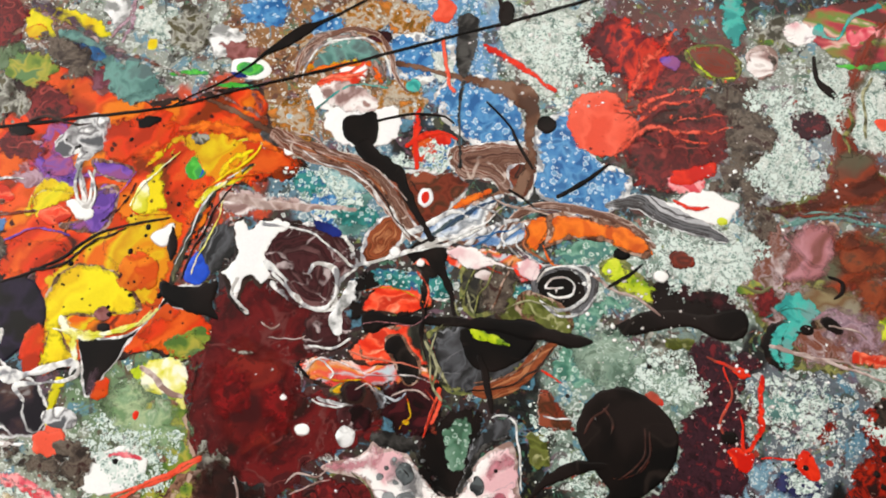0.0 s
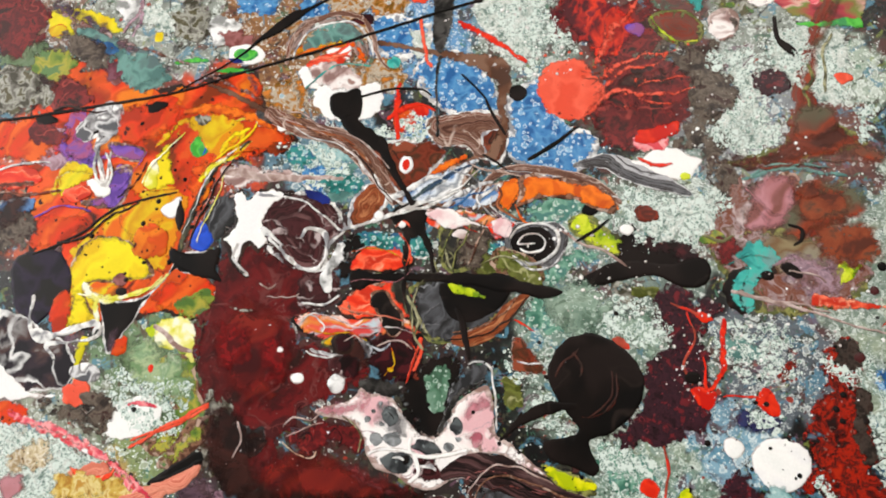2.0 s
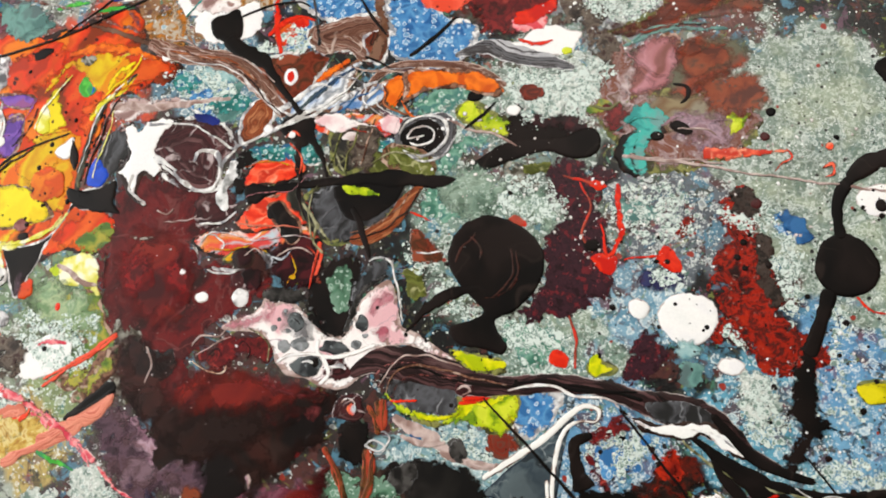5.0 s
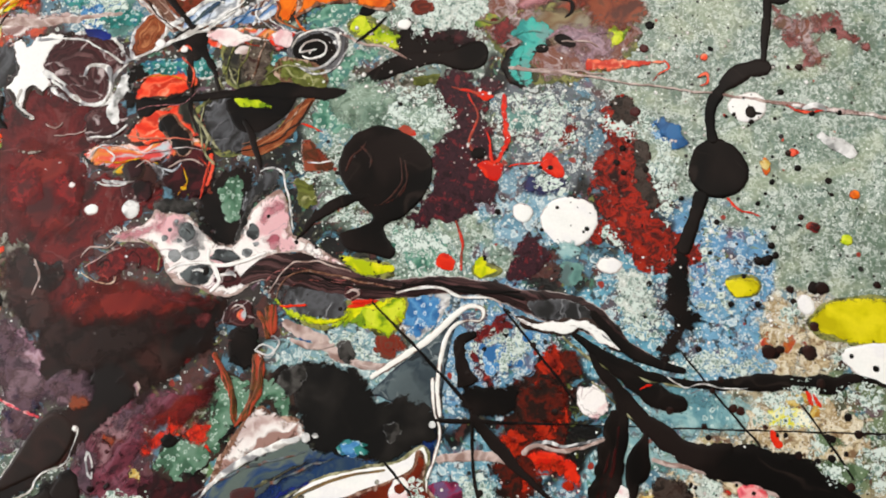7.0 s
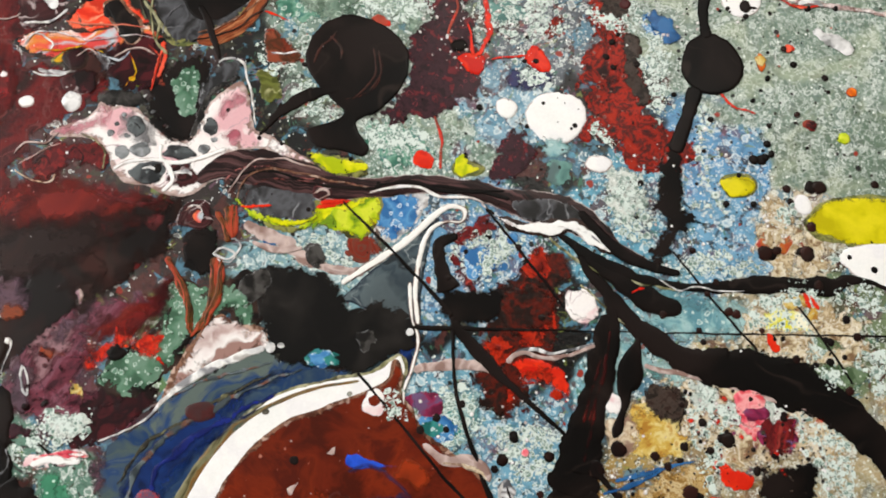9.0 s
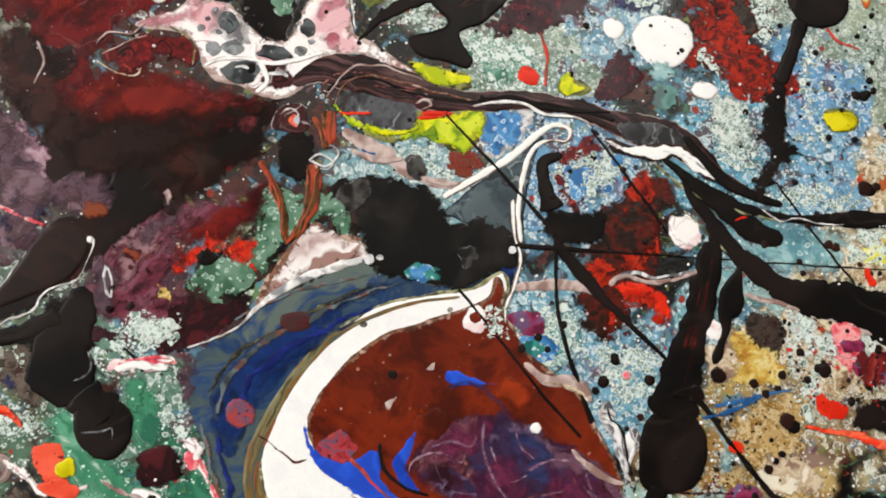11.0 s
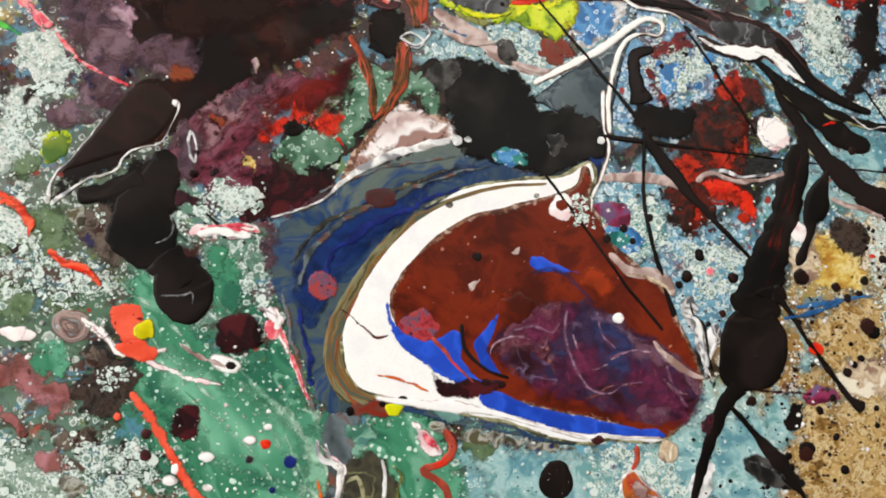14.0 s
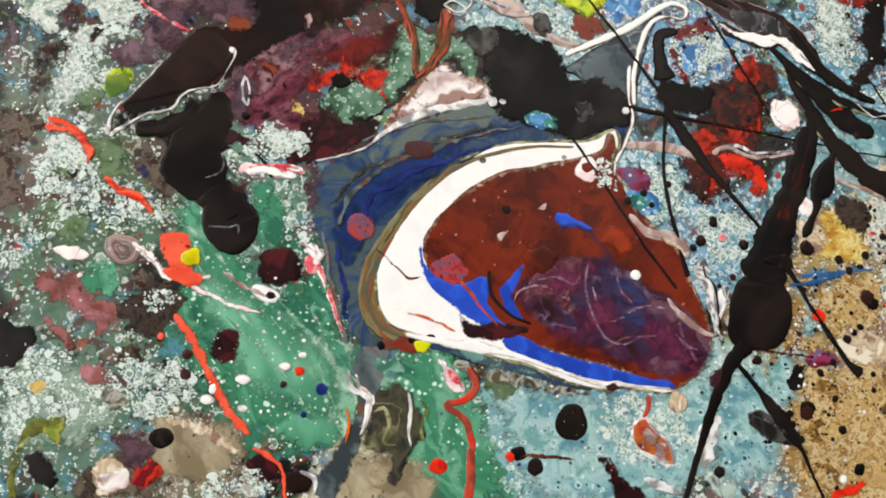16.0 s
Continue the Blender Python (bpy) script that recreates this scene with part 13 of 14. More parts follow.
string("white_pink_splash", PINKWHITE, "white and pink splash streak", [(-69.1,-106.5,1.13), (-65.5,-109,1.96), (-61.4,-113,2.09), (-57.6,-115.6,1.4)], sway=0.8)
string("white_pink_splash", PINKRED, "pink vein on a white streak", [(-67.9,-107.4,0.57), (-63.8,-111.1,0.85), (-59.9,-114.3,0.7)], sway=0.5)
pour("yellow_fleck", YELLOW2, "bright yellow fleck on coral paint", [(-56.3,-107.5), (-54,-106.1), (-51.7,-107.1), (-52,-110.3), (-54.7,-111)], rag=0.7)
pour("coral_splash", CORAL, "coral splash beside a yellow fleck", [(-60.9,-112.2), (-56.8,-111.2), (-51.6,-112.9), (-50,-114.5), (-53.3,-115.9), (-58.3,-115.2), (-61.9,-114.5)], rag=0.9)
pour("pink_splash", PINKWHITE, "pink and white splash above a maroon drop", [(-27.9,-102.1), (-23.8,-100.2), (-20,-101.1), (-19.6,-107.3), (-21.3,-109.6), (-23.9,-108.4), (-24.8,-104)], rag=0.8)
pour("pink_core", PINKRED, "coral pink core of a white splash", [(-24,-104.7), (-21.2,-103.7), (-19.8,-108), (-22,-109.7), (-23.7,-107.6)], rag=0.5)
drop("white_drop", WHITE, "small white paint drop on green", -35.6, -139.3, 1.96, 1.26, 0)
drop("white_drop", WHITE, "small white paint drop on green", -42.8, -142.5, 1.12, 1.4, 0)
drop("white_drop", WHITE, "small white paint drop on green", -43.8, -145.4, 1.82, 1.26, 0)
drop("white_drop", WHITE, "small white paint drop on green", -34.6, -146.8, 1.3, 0.91, 0)
drop("white_drop", WHITE, "small white paint drop on green", -25.2, -134.8, 1.68, 1.12, 0)
drop("white_drop", WHITE, "small white paint drop on green", -21, -131.4, 1.12, 0.84, 0)
drop("white_drop", WHITE, "small white paint drop on green", -52.6, -138.1, 0.78, 0.65, 0)
drop("paint_dot", GREYDARK, "small round dot of paint", -25, -139.5, 1.12, 1.12, 0)
drop("paint_dot", ROYALDARK, "small round dot of paint", -18.6, -146.8, 0.84, 0.84, 0)
drop("paint_dot", BROWNSPOT, "small round dot of paint", -50.4, -139.6, 1.4, 1.4, 0)
drop("paint_dot", BROWNSPOT, "small round dot of paint", -50.8, -134.4, 1.26, 1.26, 0)
drop("paint_dot", CORAL, "small round dot of paint", -58.2, -130.5, 1.04, 1.04, 0)
string("marble_line", WHITELINE, "thin marbled line beside a dark tear", [(8.4,-138.3,0.6), (9.5,-142.4,1.2), (9.3,-148,0.98), (10.4,-152.1,0.56)], sway=0.8)
string("marble_line", OLIVELINE, "thin marbled line beside a dark tear", [(0.3,-144.4,0.9), (2.4,-142.9,1.26), (4.2,-147,1.12), (3.1,-151.2,0.84), (6.8,-152.3,0.56)], sway=0.8)
string("marble_line", OLIVE, "thin marbled line beside a dark tear", [(11.4,-139.5,1.2), (13.8,-142.1,1.5), (12.8,-146.4,1.12), (13.8,-150.5,0.75)], sway=0.8)
string("marble_line", ORANGE2, "thin marbled line beside a dark tear", [(-7.6,-143.6,0.7), (-6.5,-147.7,1.12), (-6.7,-152.5,0.98)], sway=0.8)
string("marble_line", WHITELINE, "thin marbled line beside a dark tear", [(-6.3,-135.1,0.84), (-4.4,-139.9,0.98), (-2.1,-141.8,1.5), (-2.2,-147.4,1.12), (-3.1,-150.2,0.7)], sway=0.8)
pour("sea_green_patch", TEALCELL2, "sea green froth patch by the band", [(-0.9,-131.1), (4,-128.9), (8.5,-130.5), (7.4,-134.8), (2.5,-136.6), (-0.6,-134.7)], rag=1.2)
pour("pink_tear_core", PINKRED, "red core of a white tear", [(17.2,-129.8), (20.3,-131), (22.8,-135.1), (20.5,-134.6), (18.2,-132.6)], rag=0.4)
string("grey_fin", GREYDARK, "grey fin of a black drop", [(105.9,-134.4,0.6), (110.6,-135.6,1.28), (116.2,-138.9,1.2)], sway=0.3)
drop("maroon_knot", PLUM, "dark maroon knot on a black thread", 95.2, -125.6, 2.56, 3.53, 0)
string("blue_streak", BLUE, "blue brush streak on tan paint", [(116.3,-96.3,1.28), (122.9,-94.2,1.92), (129.5,-92,1.7), (132.9,-89.7,1.03)], sway=0.6)
drop("red_dot", RED, "small red paint dot", 125.3, -103.7, 2.08, 1.76, 0)
drop("black_dot", BLACKR, "small black paint dot", 88.4, -85.9, 1.54, 1.54, 0)
drop("black_dot", BLACKR, "small black paint dot", 86.1, -88.4, 1.28, 1.28, 0)
drop("black_dot", BLACKR, "small black paint dot", 101.6, -85.3, 1.37, 1.37, 0)
drop("black_dot", BLACKR, "small black paint dot", 98.6, -95.5, 1.19, 1.19, 0)
drop("black_dot", BLACKR, "small black paint dot", 121.3, -84, 2.4, 2.4, 0)
drop("black_dot", BLACKR, "small black paint dot", 114.6, -89.4, 2.74, 2.74, 0)
drop("black_dot", BLACKR, "small black paint dot", 131.3, -86.3, 1.54, 1.54, 0)
drop("black_dot", BLACKR, "small black paint dot", 134.6, -89.2, 1.37, 1.37, 0)
drop("black_dot", BLACKR, "small black paint dot", 140.3, -96.7, 2.4, 2.4, 0)
drop("black_dot", BLACKR, "small black paint dot", 134.2, -109.7, 1.53, 1.53, 0)
drop("black_dot", BLACKR, "small black paint dot", 106.6, -118.7, 1.6, 1.6, 0)
drop("black_dot", BLACKR, "small black paint dot", 121.8, -131.9, 2.24, 2.24, 0)
drop("black_dot", BLACKR, "small black paint dot", 139.7, -83.9, 1.36, 1.36, 0)
pour("leaf_core", PINKWHITE2, "pale core of a brown leaf pour", [(73.4,-141.7), (75.6,-140.1), (78,-142.8), (81.2,-145.5), (80.5,-149.1), (76.6,-146.5)], rag=0.7)
string("red_tail", REDBROWN2, "thin rust tail of a leaf pour", [(75.1,-131.9,1.5), (75.5,-135.1,1.2), (74,-138.1,0.96)], sway=0.5)
drop("cream_drop", CREAM, "small cream drop on blue paint", 83.6, -133, 2.89, 3.21, 0)
string("red_smear", REDBROWN, "thin red smear on pale blue paint", [(39.4,-151.7,1.5), (47.5,-151.2,1.2), (54.9,-151,0.6)], sway=0.6)
pour("red_blaze", REDBLAZE, "bright red blaze in dark grain", [(92.6,-64), (96.2,-59.5), (102.9,-60.9), (105.4,-65.1), (106.3,-71.6), (103.8,-69.4), (99.6,-65.7), (95.5,-65.7)], rag=0.7)
drop("black_dot", BLACK, "small black paint dot", 65.6, -77.2, 1.29, 1.29, 0)
drop("black_dot", BLACK, "small black paint dot", 70.3, -74, 1.13, 1.13, 0)
drop("black_dot", BLACK, "small black paint dot", 72.9, -77.3, 0.97, 0.97, 0)
drop("black_dot", BLACK, "small black paint dot", 77.5, -70.4, 1.13, 1.13, 0)
drop("black_dot", BLACK, "small black paint dot", 91.9, -80.3, 1.29, 1.29, 0)
drop("black_dot", BLACK, "small black paint dot", 87.2, -22.1, 1.03, 1.03, 0)
drop("black_dot", BLACK, "small black paint dot", 74.8, -34, 1.03, 1.03, 0)
string("stream_line", BROWNLINE, "thin line in a banded brown stream", [(-76.2,119.3,0.53), (-66.1,117.9,0.76), (-58.9,113.3,0.76), (-50.2,112.5,0.76), (-41,107.7,0.76), (-34.1,99.6,0.63), (-28.6,92.6,0.51)], sway=0.6)
string("stream_line", PINKGREY, "thin line in a banded brown stream", [(-73.3,121.8,0.4), (-64.3,120.2,0.63), (-56.1,115.8,0.53), (-46.1,113.9,0.51), (-38.1,109.7,0.51), (-29.8,102.1,0.38)], sway=0.6)
string("stream_line", DARKLINE, "thin line in a banded brown stream", [(-47.8,110.4,0.38), (-38.8,103.5,0.51), (-32.7,95.4,0.51), (-26.1,89.6,0.36)], sway=0.6)
string("stream_line", WHITELINE, "thin line in a banded brown stream", [(-67.9,115.5,0.38), (-59.5,111.5,0.51), (-49.9,110.1,0.5), (-41.5,104.6,0.51), (-35.4,97.4,0.36)], sway=0.6)
string("marble_line", GREYW, "thin marbled line of paint", [(-7.2,104.1,0.48), (-0.8,102.1,0.72), (3.6,98.6,0.84), (3.1,93.9,0.72), (6.6,89.4,0.6), (11.9,86.8,0.46)], sway=0.9)
string("marble_line", BANDBROWN, "thin marbled line of paint", [(-2.3,106.6,0.36), (3,104.9,0.6), (9.1,104.4,0.72), (17.3,103.6,0.6), (25.4,103,0.48)], sway=0.9)
string("marble_line", WHITE, "thin marbled line of paint", [(-8.2,94.4,0.51), (-3.5,98,0.76), (0.2,102.1,0.6), (3,104.9,0.36)], sway=0.9)
string("marble_line", BLUE, "thin marbled line of paint", [(-5.9,92.5,0.48), (-0.1,95.1,0.72), (5.8,96.7,0.72), (8.5,100.1,0.48)], sway=0.9)
string("marble_line", BROWNORANGE, "thin marbled line of paint", [(9.6,99.1,0.63), (11.6,96.2,0.96), (10.3,92.5,0.96), (15.6,89.2,0.84), (20.8,87.2,0.48)], sway=0.9)
string("marble_line", WHITELINE, "thin marbled line of paint", [(7.9,95.8,0.38), (8,91.6,0.48), (11.7,88.9,0.57), (18,85.7,0.46)], sway=0.9)
string("marble_line", REDBROWN, "thin marbled line of paint", [(13.4,102,0.48), (21.6,100.2,0.72), (30.7,99.3,0.72), (41.7,97.8,0.6), (50.8,93.4,0.48)], sway=0.9)
string("marble_line", WHITELINE, "thin marbled line of paint", [(9.1,104.4,0.36), (19.2,105.3,0.48), (31.4,103.1,0.48), (43.5,101.1,0.46), (53.5,97.8,0.34)], sway=0.9)
string("marble_line", PINKWHITE, "thin marbled line of paint", [(-15.6,88.1,0.36), (-7.4,87.1,0.76), (0.9,85.4,0.96), (9.2,83.5,0.72), (15.3,82,0.36)], sway=0.9)
string("marble_line", CORALRED, "thin marbled line of paint", [(-11.4,86.8,0.36), (-2.9,83.8,0.6), (5.4,81.7,0.46)], sway=0.9)
string("marble_line", WHITELINE, "thin marbled line of paint", [(-33.3,81.6,0.48), (-27.5,84.3,0.76), (-22.6,86.2,0.76), (-16.7,88.4,0.48)], sway=0.9)
drop("white_drop", WHITE, "small white paint drop", -31.3, 84.7, 1.9, 1.9, 0)
drop("white_drop", WHITE, "small white paint drop", -22.7, 82, 1.48, 1.48, 0)
string("marble_line", GREENLINE, "thin marbled line on dark paint", [(-9.3,68.4,0.48), (-7,74.7,0.6), (-4.7,81.1,0.6), (-2.2,86.6,0.48)], sway=0.7)
string("marble_line", GREENLINE, "thin marbled line on dark paint", [(-3.1,67,0.48), (-2.2,73.2,0.6), (0.6,79.6,0.57), (1.9,85.9,0.48)], sway=0.7)
string("marble_line", BROWNLINE, "thin marbled line on dark paint", [(2.6,69.6,0.48), (4,75.8,0.69), (5.4,81,0.6), (7.3,86.4,0.48)], sway=0.7)
string("marble_line", OLIVELINE, "thin marbled line on dark paint", [(6.6,69.9,0.34), (12.2,73.5,0.69), (20.1,73.3,0.68), (24.3,70.6,0.34)], sway=0.7)
string("marble_line", OLIVELINE, "thin marbled line on dark paint", [(-13.1,42.1,0.34), (-15.4,49.7,0.57), (-15,57.7,0.6), (-12.6,63,0.46)], sway=0.7)
string("marble_line", BROWNLINE, "thin marbled line on dark paint", [(-0.7,45.3,0.46), (8.8,48.3,0.69), (16,53.9,0.72), (21.2,61,0.46)], sway=0.7)
string("marble_line", DARKLINE, "thin marbled line on dark paint", [(-2.4,42.8,0.48), (9.1,45.4,0.69), (18.1,52.2,0.72), (24.2,60.7,0.46)], sway=0.7)
string("marble_line", GREYDARK, "thin marbled line on dark paint", [(-11.5,45.2,0.34), (-10.3,51.2,0.48), (-5.8,55.7,0.36)], sway=0.7)
string("marble_line", PINKWHITE, "thin marbled line on coral paint", [(-55.2,44.6,0.6), (-50,47.2,0.96), (-42.9,46.9,0.84), (-34.3,43.8,0.72), (-22.5,45.4,0.6), (-13.4,44,0.48)], sway=0.9)
string("marble_line", YELORANGE, "thin marbled line on coral paint", [(-51.1,41.1,0.6), (-43.9,40.4,0.96), (-36,41.6,0.72), (-29.7,39.4,0.48)], sway=0.9)
string("marble_line", PINKFLOW, "thin marbled line on coral paint", [(-38.5,59.4,0.48), (-30.6,61.2,0.72), (-22.5,61,0.6), (-17,65.6,0.48)], sway=0.9)
string("marble_line", CORAL2, "thin marbled line on coral paint", [(-41.3,50.1,0.48), (-33,48.9,0.72), (-22.9,48.9,0.57), (-16.8,47.6,0.36)], sway=0.9)
string("marble_line", YELORANGE, "thin marbled line on coral paint", [(-39.1,70.7,0.38), (-32.1,72.4,0.6), (-23.8,71.1,0.51), (-17.2,67.6,0.36)], sway=0.9)
string("marble_line", WHITE, "thin marbled line on coral paint", [(-54.5,42.7,0.48), (-50.9,46.1,0.72), (-45.4,43.6,0.6), (-46,40.6,0.48)], sway=0.9)
string("marble_line", CORALRED, "thin marbled line on coral paint", [(-16.1,41.8,0.48), (-12.5,37.3,0.69), (-13.2,31.4,0.69), (-14.2,26.5,0.48)], sway=0.9)
string("marble_line", YELORANGE, "thin marbled line on coral paint", [(-21.7,39.2,0.48), (-19,33.7,0.57), (-22.3,28.5,0.48)], sway=0.9)
string("marble_line", WHITEBLUE, "thin marbled line on coral paint", [(-29.6,38.4,0.6), (-24.4,37,0.96), (-21.8,40.2,0.57)], sway=0.9)
pour("dark_bead", MAROONBLACK, "dark maroon bead of paint", [(-41.3,39.1), (-37,41.1), (-34.5,37.9), (-36.1,34.8), (-39.9,34.9)], rag=0.4, halo=DARKLINE)
pour("dark_bead", MAROONBLACK, "dark maroon bead of paint", [(-38.8,33.1), (-33,34.5), (-30.7,29.5), (-32.8,26), (-37.7,27.8)], rag=0.5)
string("pale_scar", PINKGREY, "thin pale scar on wine red paint", [(-71.1,56.2,0.48), (-67.6,54.1,0.72), (-64.8,55.8,0.51)], sway=1)
string("pale_scar", PINKGREY, "thin pale scar on wine red paint", [(-68.2,51.4,0.36), (-62,51.4,0.48), (-56.2,53.6,0.38)], sway=1)
string("pale_scar", OLIVEGREY, "thin pale scar on wine red paint", [(-79.9,46.1,0.76), (-74.6,45.7,1.14), (-70.3,45.1,0.6)], sway=1)
string("pale_scar", WHITELINE, "thin pale scar on wine red paint", [(-51.1,34.1,0.48), (-44.8,32.4,0.73), (-39,33.9,0.48)], sway=1)
string("pale_scar", BROWNGREY, "thin pale scar on wine red paint", [(-77.1,54.6,0.6), (-73.4,50.9,0.89), (-73.7,46.8,0.48)], sway=1)
string("pale_scar", DARKCLOUD, "thin pale scar on wine red paint", [(-89.6,42.1,0.6), (-88.5,30.2,0.76), (-89.4,24.1,0.48)], sway=1)
string("pale_scar", PINKGREY, "thin pale scar on wine red paint", [(-71.1,7.7,0.6), (-69,1.3,0.72), (-71,-4.6,0.48)], sway=1)
string("pale_scar", PINKGREY, "thin pale scar on wine red paint", [(-55,7.6,0.36), (-51.5,10.9,0.57), (-45.5,10.6,0.57), (-42,13.9,0.34)], sway=1)
string("flow_line", DARKLINE, "thin flowing line in orange paint", [(-163.4,114.8,0.69), (-155.6,116.6,0.99), (-147.2,114.9,0.88), (-141.8,116.5,0.51)], sway=1)
string("flow_line", WHITELINE, "thin flowing line in orange paint", [(-179.4,89.4,0.69), (-170.9,92.4,1.04), (-159.6,93.3,0.69)], sway=1)
string("flow_line", BROWN, "thin flowing line in orange paint", [(-177.2,80.6,0.99), (-165.7,80.5,1.5), (-152.8,83.8,0.99)], sway=1)
string("flow_line", PURPLE, "thin flowing line in orange paint", [(-161.4,72,0.84), (-151.4,77.3,1.04), (-139.9,76.2,0.84)], sway=1)
string("flow_line", DARKLINE, "thin flowing line in orange paint", [(-100.5,65.9,0.49), (-98.8,74.5,0.8), (-95.1,83.5,0.84), (-93.4,92.3,0.8), (-89.2,99.3,0.49)], sway=1)
string("flow_line", WHITEYEL, "thin flowing line in orange paint", [(-96.6,68.4,0.46), (-95.4,75.9,0.63), (-92.2,85.9,0.63), (-91,94.7,0.49)], sway=1)
string("flow_line", DARKLINE, "thin flowing line in orange paint", [(-150.4,63.3,0.66), (-139.9,66.4,0.95), (-132.8,74.7,0.95), (-120.9,81.2,0.66)], sway=1)
string("flow_line", WHITEYEL, "thin flowing line in orange paint", [(-108.8,109.9,0.49), (-114.2,103.4,0.84), (-119.2,96.7,0.84), (-122,88.7,0.66)], sway=1)
string("flow_line", REDORANGE, "thin flowing line in orange paint", [(-121.1,87.7,0.49), (-116.3,85.9,0.8), (-109,87.7,0.66)], sway=1)
string("flow_line", YELLOWP, "thin flowing line in orange paint", [(-95.8,99.8,0.8), (-90.3,105.4,1.33), (-84.6,110.8,1.33), (-82.3,116.6,0.84)], sway=1)
string("flow_line", ORANGE2, "thin flowing line in orange paint", [(-99.6,96.2,0.84), (-93.9,101.1,1.15), (-87.7,103.4,0.95), (-77.3,106.5,0.63)], sway=1)
string("flow_line", PURPLE, "thin flowing line in orange paint", [(-130.5,84.7,0.66), (-125.7,94,0.84), (-122.2,101,0.66)], sway=1)
string("flow_line", WHITEYEL, "thin flowing line in orange paint", [(-137.5,45.5,0.63), (-124.3,44.7,0.8), (-114.1,47.8,0.8), (-106.9,54.8,0.63)], sway=1)
string("flow_line", REDFLOW, "thin flowing line of mixed paint", [(89.5,114.4,0.96), (99.1,113.1,1.53), (110.4,116.2,1.52), (121.7,118.1,1.09), (134.7,118.2,0.76)], sway=1.2)
string("flow_line", TEALGREY, "thin flowing line of mixed paint", [(97.2,110.9,0.76), (104.7,114.7,1.14), (114.2,116.1,1.14), (123.6,115.6,0.72)], sway=1.2)
string("flow_line", GREENLINE, "thin flowing line of mixed paint", [(114.5,153.7,1), (116.6,148.4,1.52), (114.7,142.9,1.52), (116.1,137.6,0.96)], sway=1.2)
string("flow_line", OLIVELINE, "thin flowing line of mixed paint", [(123.1,166.4,0.8), (120.3,158.5,1.14), (121.7,150.9,1.15), (120.5,143.3,0.76)], sway=1.2)
string("flow_line", PINKFLOW, "thin flowing line of mixed paint", [(95.5,106.6,1.15), (100.4,101,1.8), (105.1,97.3,1.53), (110.8,96.8,0.72)], sway=1.2)
string("flow_line", RUST, "thin flowing line of mixed paint", [(110.5,108,0.95), (115.3,104.3,1.53), (119.9,105.7,1.15)], sway=1.2)
string("flow_line", TEAL, "thin flowing line of mixed paint", [(90.7,78.1,0.76), (96.2,82.5,1.15), (101.8,81.1,0.96)], sway=1.2)
string("flow_line", OLIVELINE, "thin flowing line of mixed paint", [(80.9,88.1,0.76), (86.7,86.6,1.15), (92.3,88.1,0.72)], sway=1.2)
string("flow_line", PINKGREY, "thin flowing line of mixed paint", [(94.7,69.7,0.57), (104,67.7,0.72), (115,66.9,0.72), (124,65,0.54)], sway=1.2)
pour("froth_patch", FROTH, "patch of pale paint froth", [(83.1,155.8), (89.9,158.5), (96,154.5), (92.3,146.6), (85.3,148.3)], rag=1.3)
pour("froth_patch", FROTH, "patch of pale paint froth", [(97.7,162.4), (104.7,159.6), (105.8,151.9), (100,149.3)], rag=1.3)
pour("froth_patch", FROTH, "patch of pale paint froth", [(82.2,128.5), (94.6,133.8), (100.6,126.8), (93.2,117.8), (84.4,120.3)], rag=1.3)
pour("froth_patch", FROTH, "patch of pale paint froth", [(107.5,166.4), (117.3,163.8), (115.5,154.8), (109.7,153.3)], rag=1.3)
pour("froth_patch", FROTH, "patch of pale paint froth", [(129.1,138.6), (136.6,141.3), (140.4,131.1), (132.9,126.3)], rag=1.3)
pour("froth_patch", FROTH, "patch of pale paint froth", [(78.4,103.1), (87.9,105), (92,97.2), (82.6,93.3)], rag=1.3)
pour("froth_patch", FROTH, "patch of pale paint froth", [(56.3,84.8), (63.7,89.5), (67.8,83.8), (60.4,79.1)], rag=1.3)
pour("ring_pour", PINKWHITE2, "pale ringed pour of paint", [(80.5,170.3), (86.4,172.9), (90.6,168.7), (89.8,163), (83.9,161), (80.1,164.6)], rag=0.7)
pour("froth_patch", FROTH, "patch of pale paint froth", [(170.3,-13.7), (178.8,-15.8), (177.2,-21.9), (170.4,-20.8)], rag=1.3)
pour("froth_patch", FROTH, "patch of pale paint froth", [(180.3,-31.6), (190.7,-30.2), (193.3,-36.3), (184.9,-36)], rag=1.3)
pour("froth_patch", FROTH, "patch of pale paint froth", [(172.7,-38.3), (182.7,-40.2), (183.5,-47), (174.9,-48.5)], rag=1.3)
pour("froth_patch", FROTH, "patch of pale paint froth", [(187.9,-38.7), (199.7,-39), (201.9,-47.5), (190.2,-47.2)], rag=1.3)
pour("froth_patch", FROTH, "patch of pale paint froth", [(191.8,-60.5), (201.6,-59.1), (199.9,-70.4), (193.5,-71.9)], rag=1.3)
pour("froth_patch", FROTH, "patch of pale paint froth", [(144.2,-12.9), (155.1,-9.6), (159.6,-16.9), (148.8,-20.2)], rag=1.3)
pour("froth_patch", FROTH, "patch of pale paint froth", [(125.3,-6.8), (134.2,-6.2), (135.2,-16.2), (127.2,-17.7)], rag=1.3)
pour("froth_patch", FROTH, "patch of pale paint froth", [(156.6,-29.2), (166.7,-31.2), (167.9,-35.5), (157.6,-36.1)], rag=1.3)
pour("froth_patch", FROTH, "patch of pale paint froth", [(81.9,-23.4), (87.3,-21.8), (90.4,-30.7), (85,-35.8)], rag=1.3)
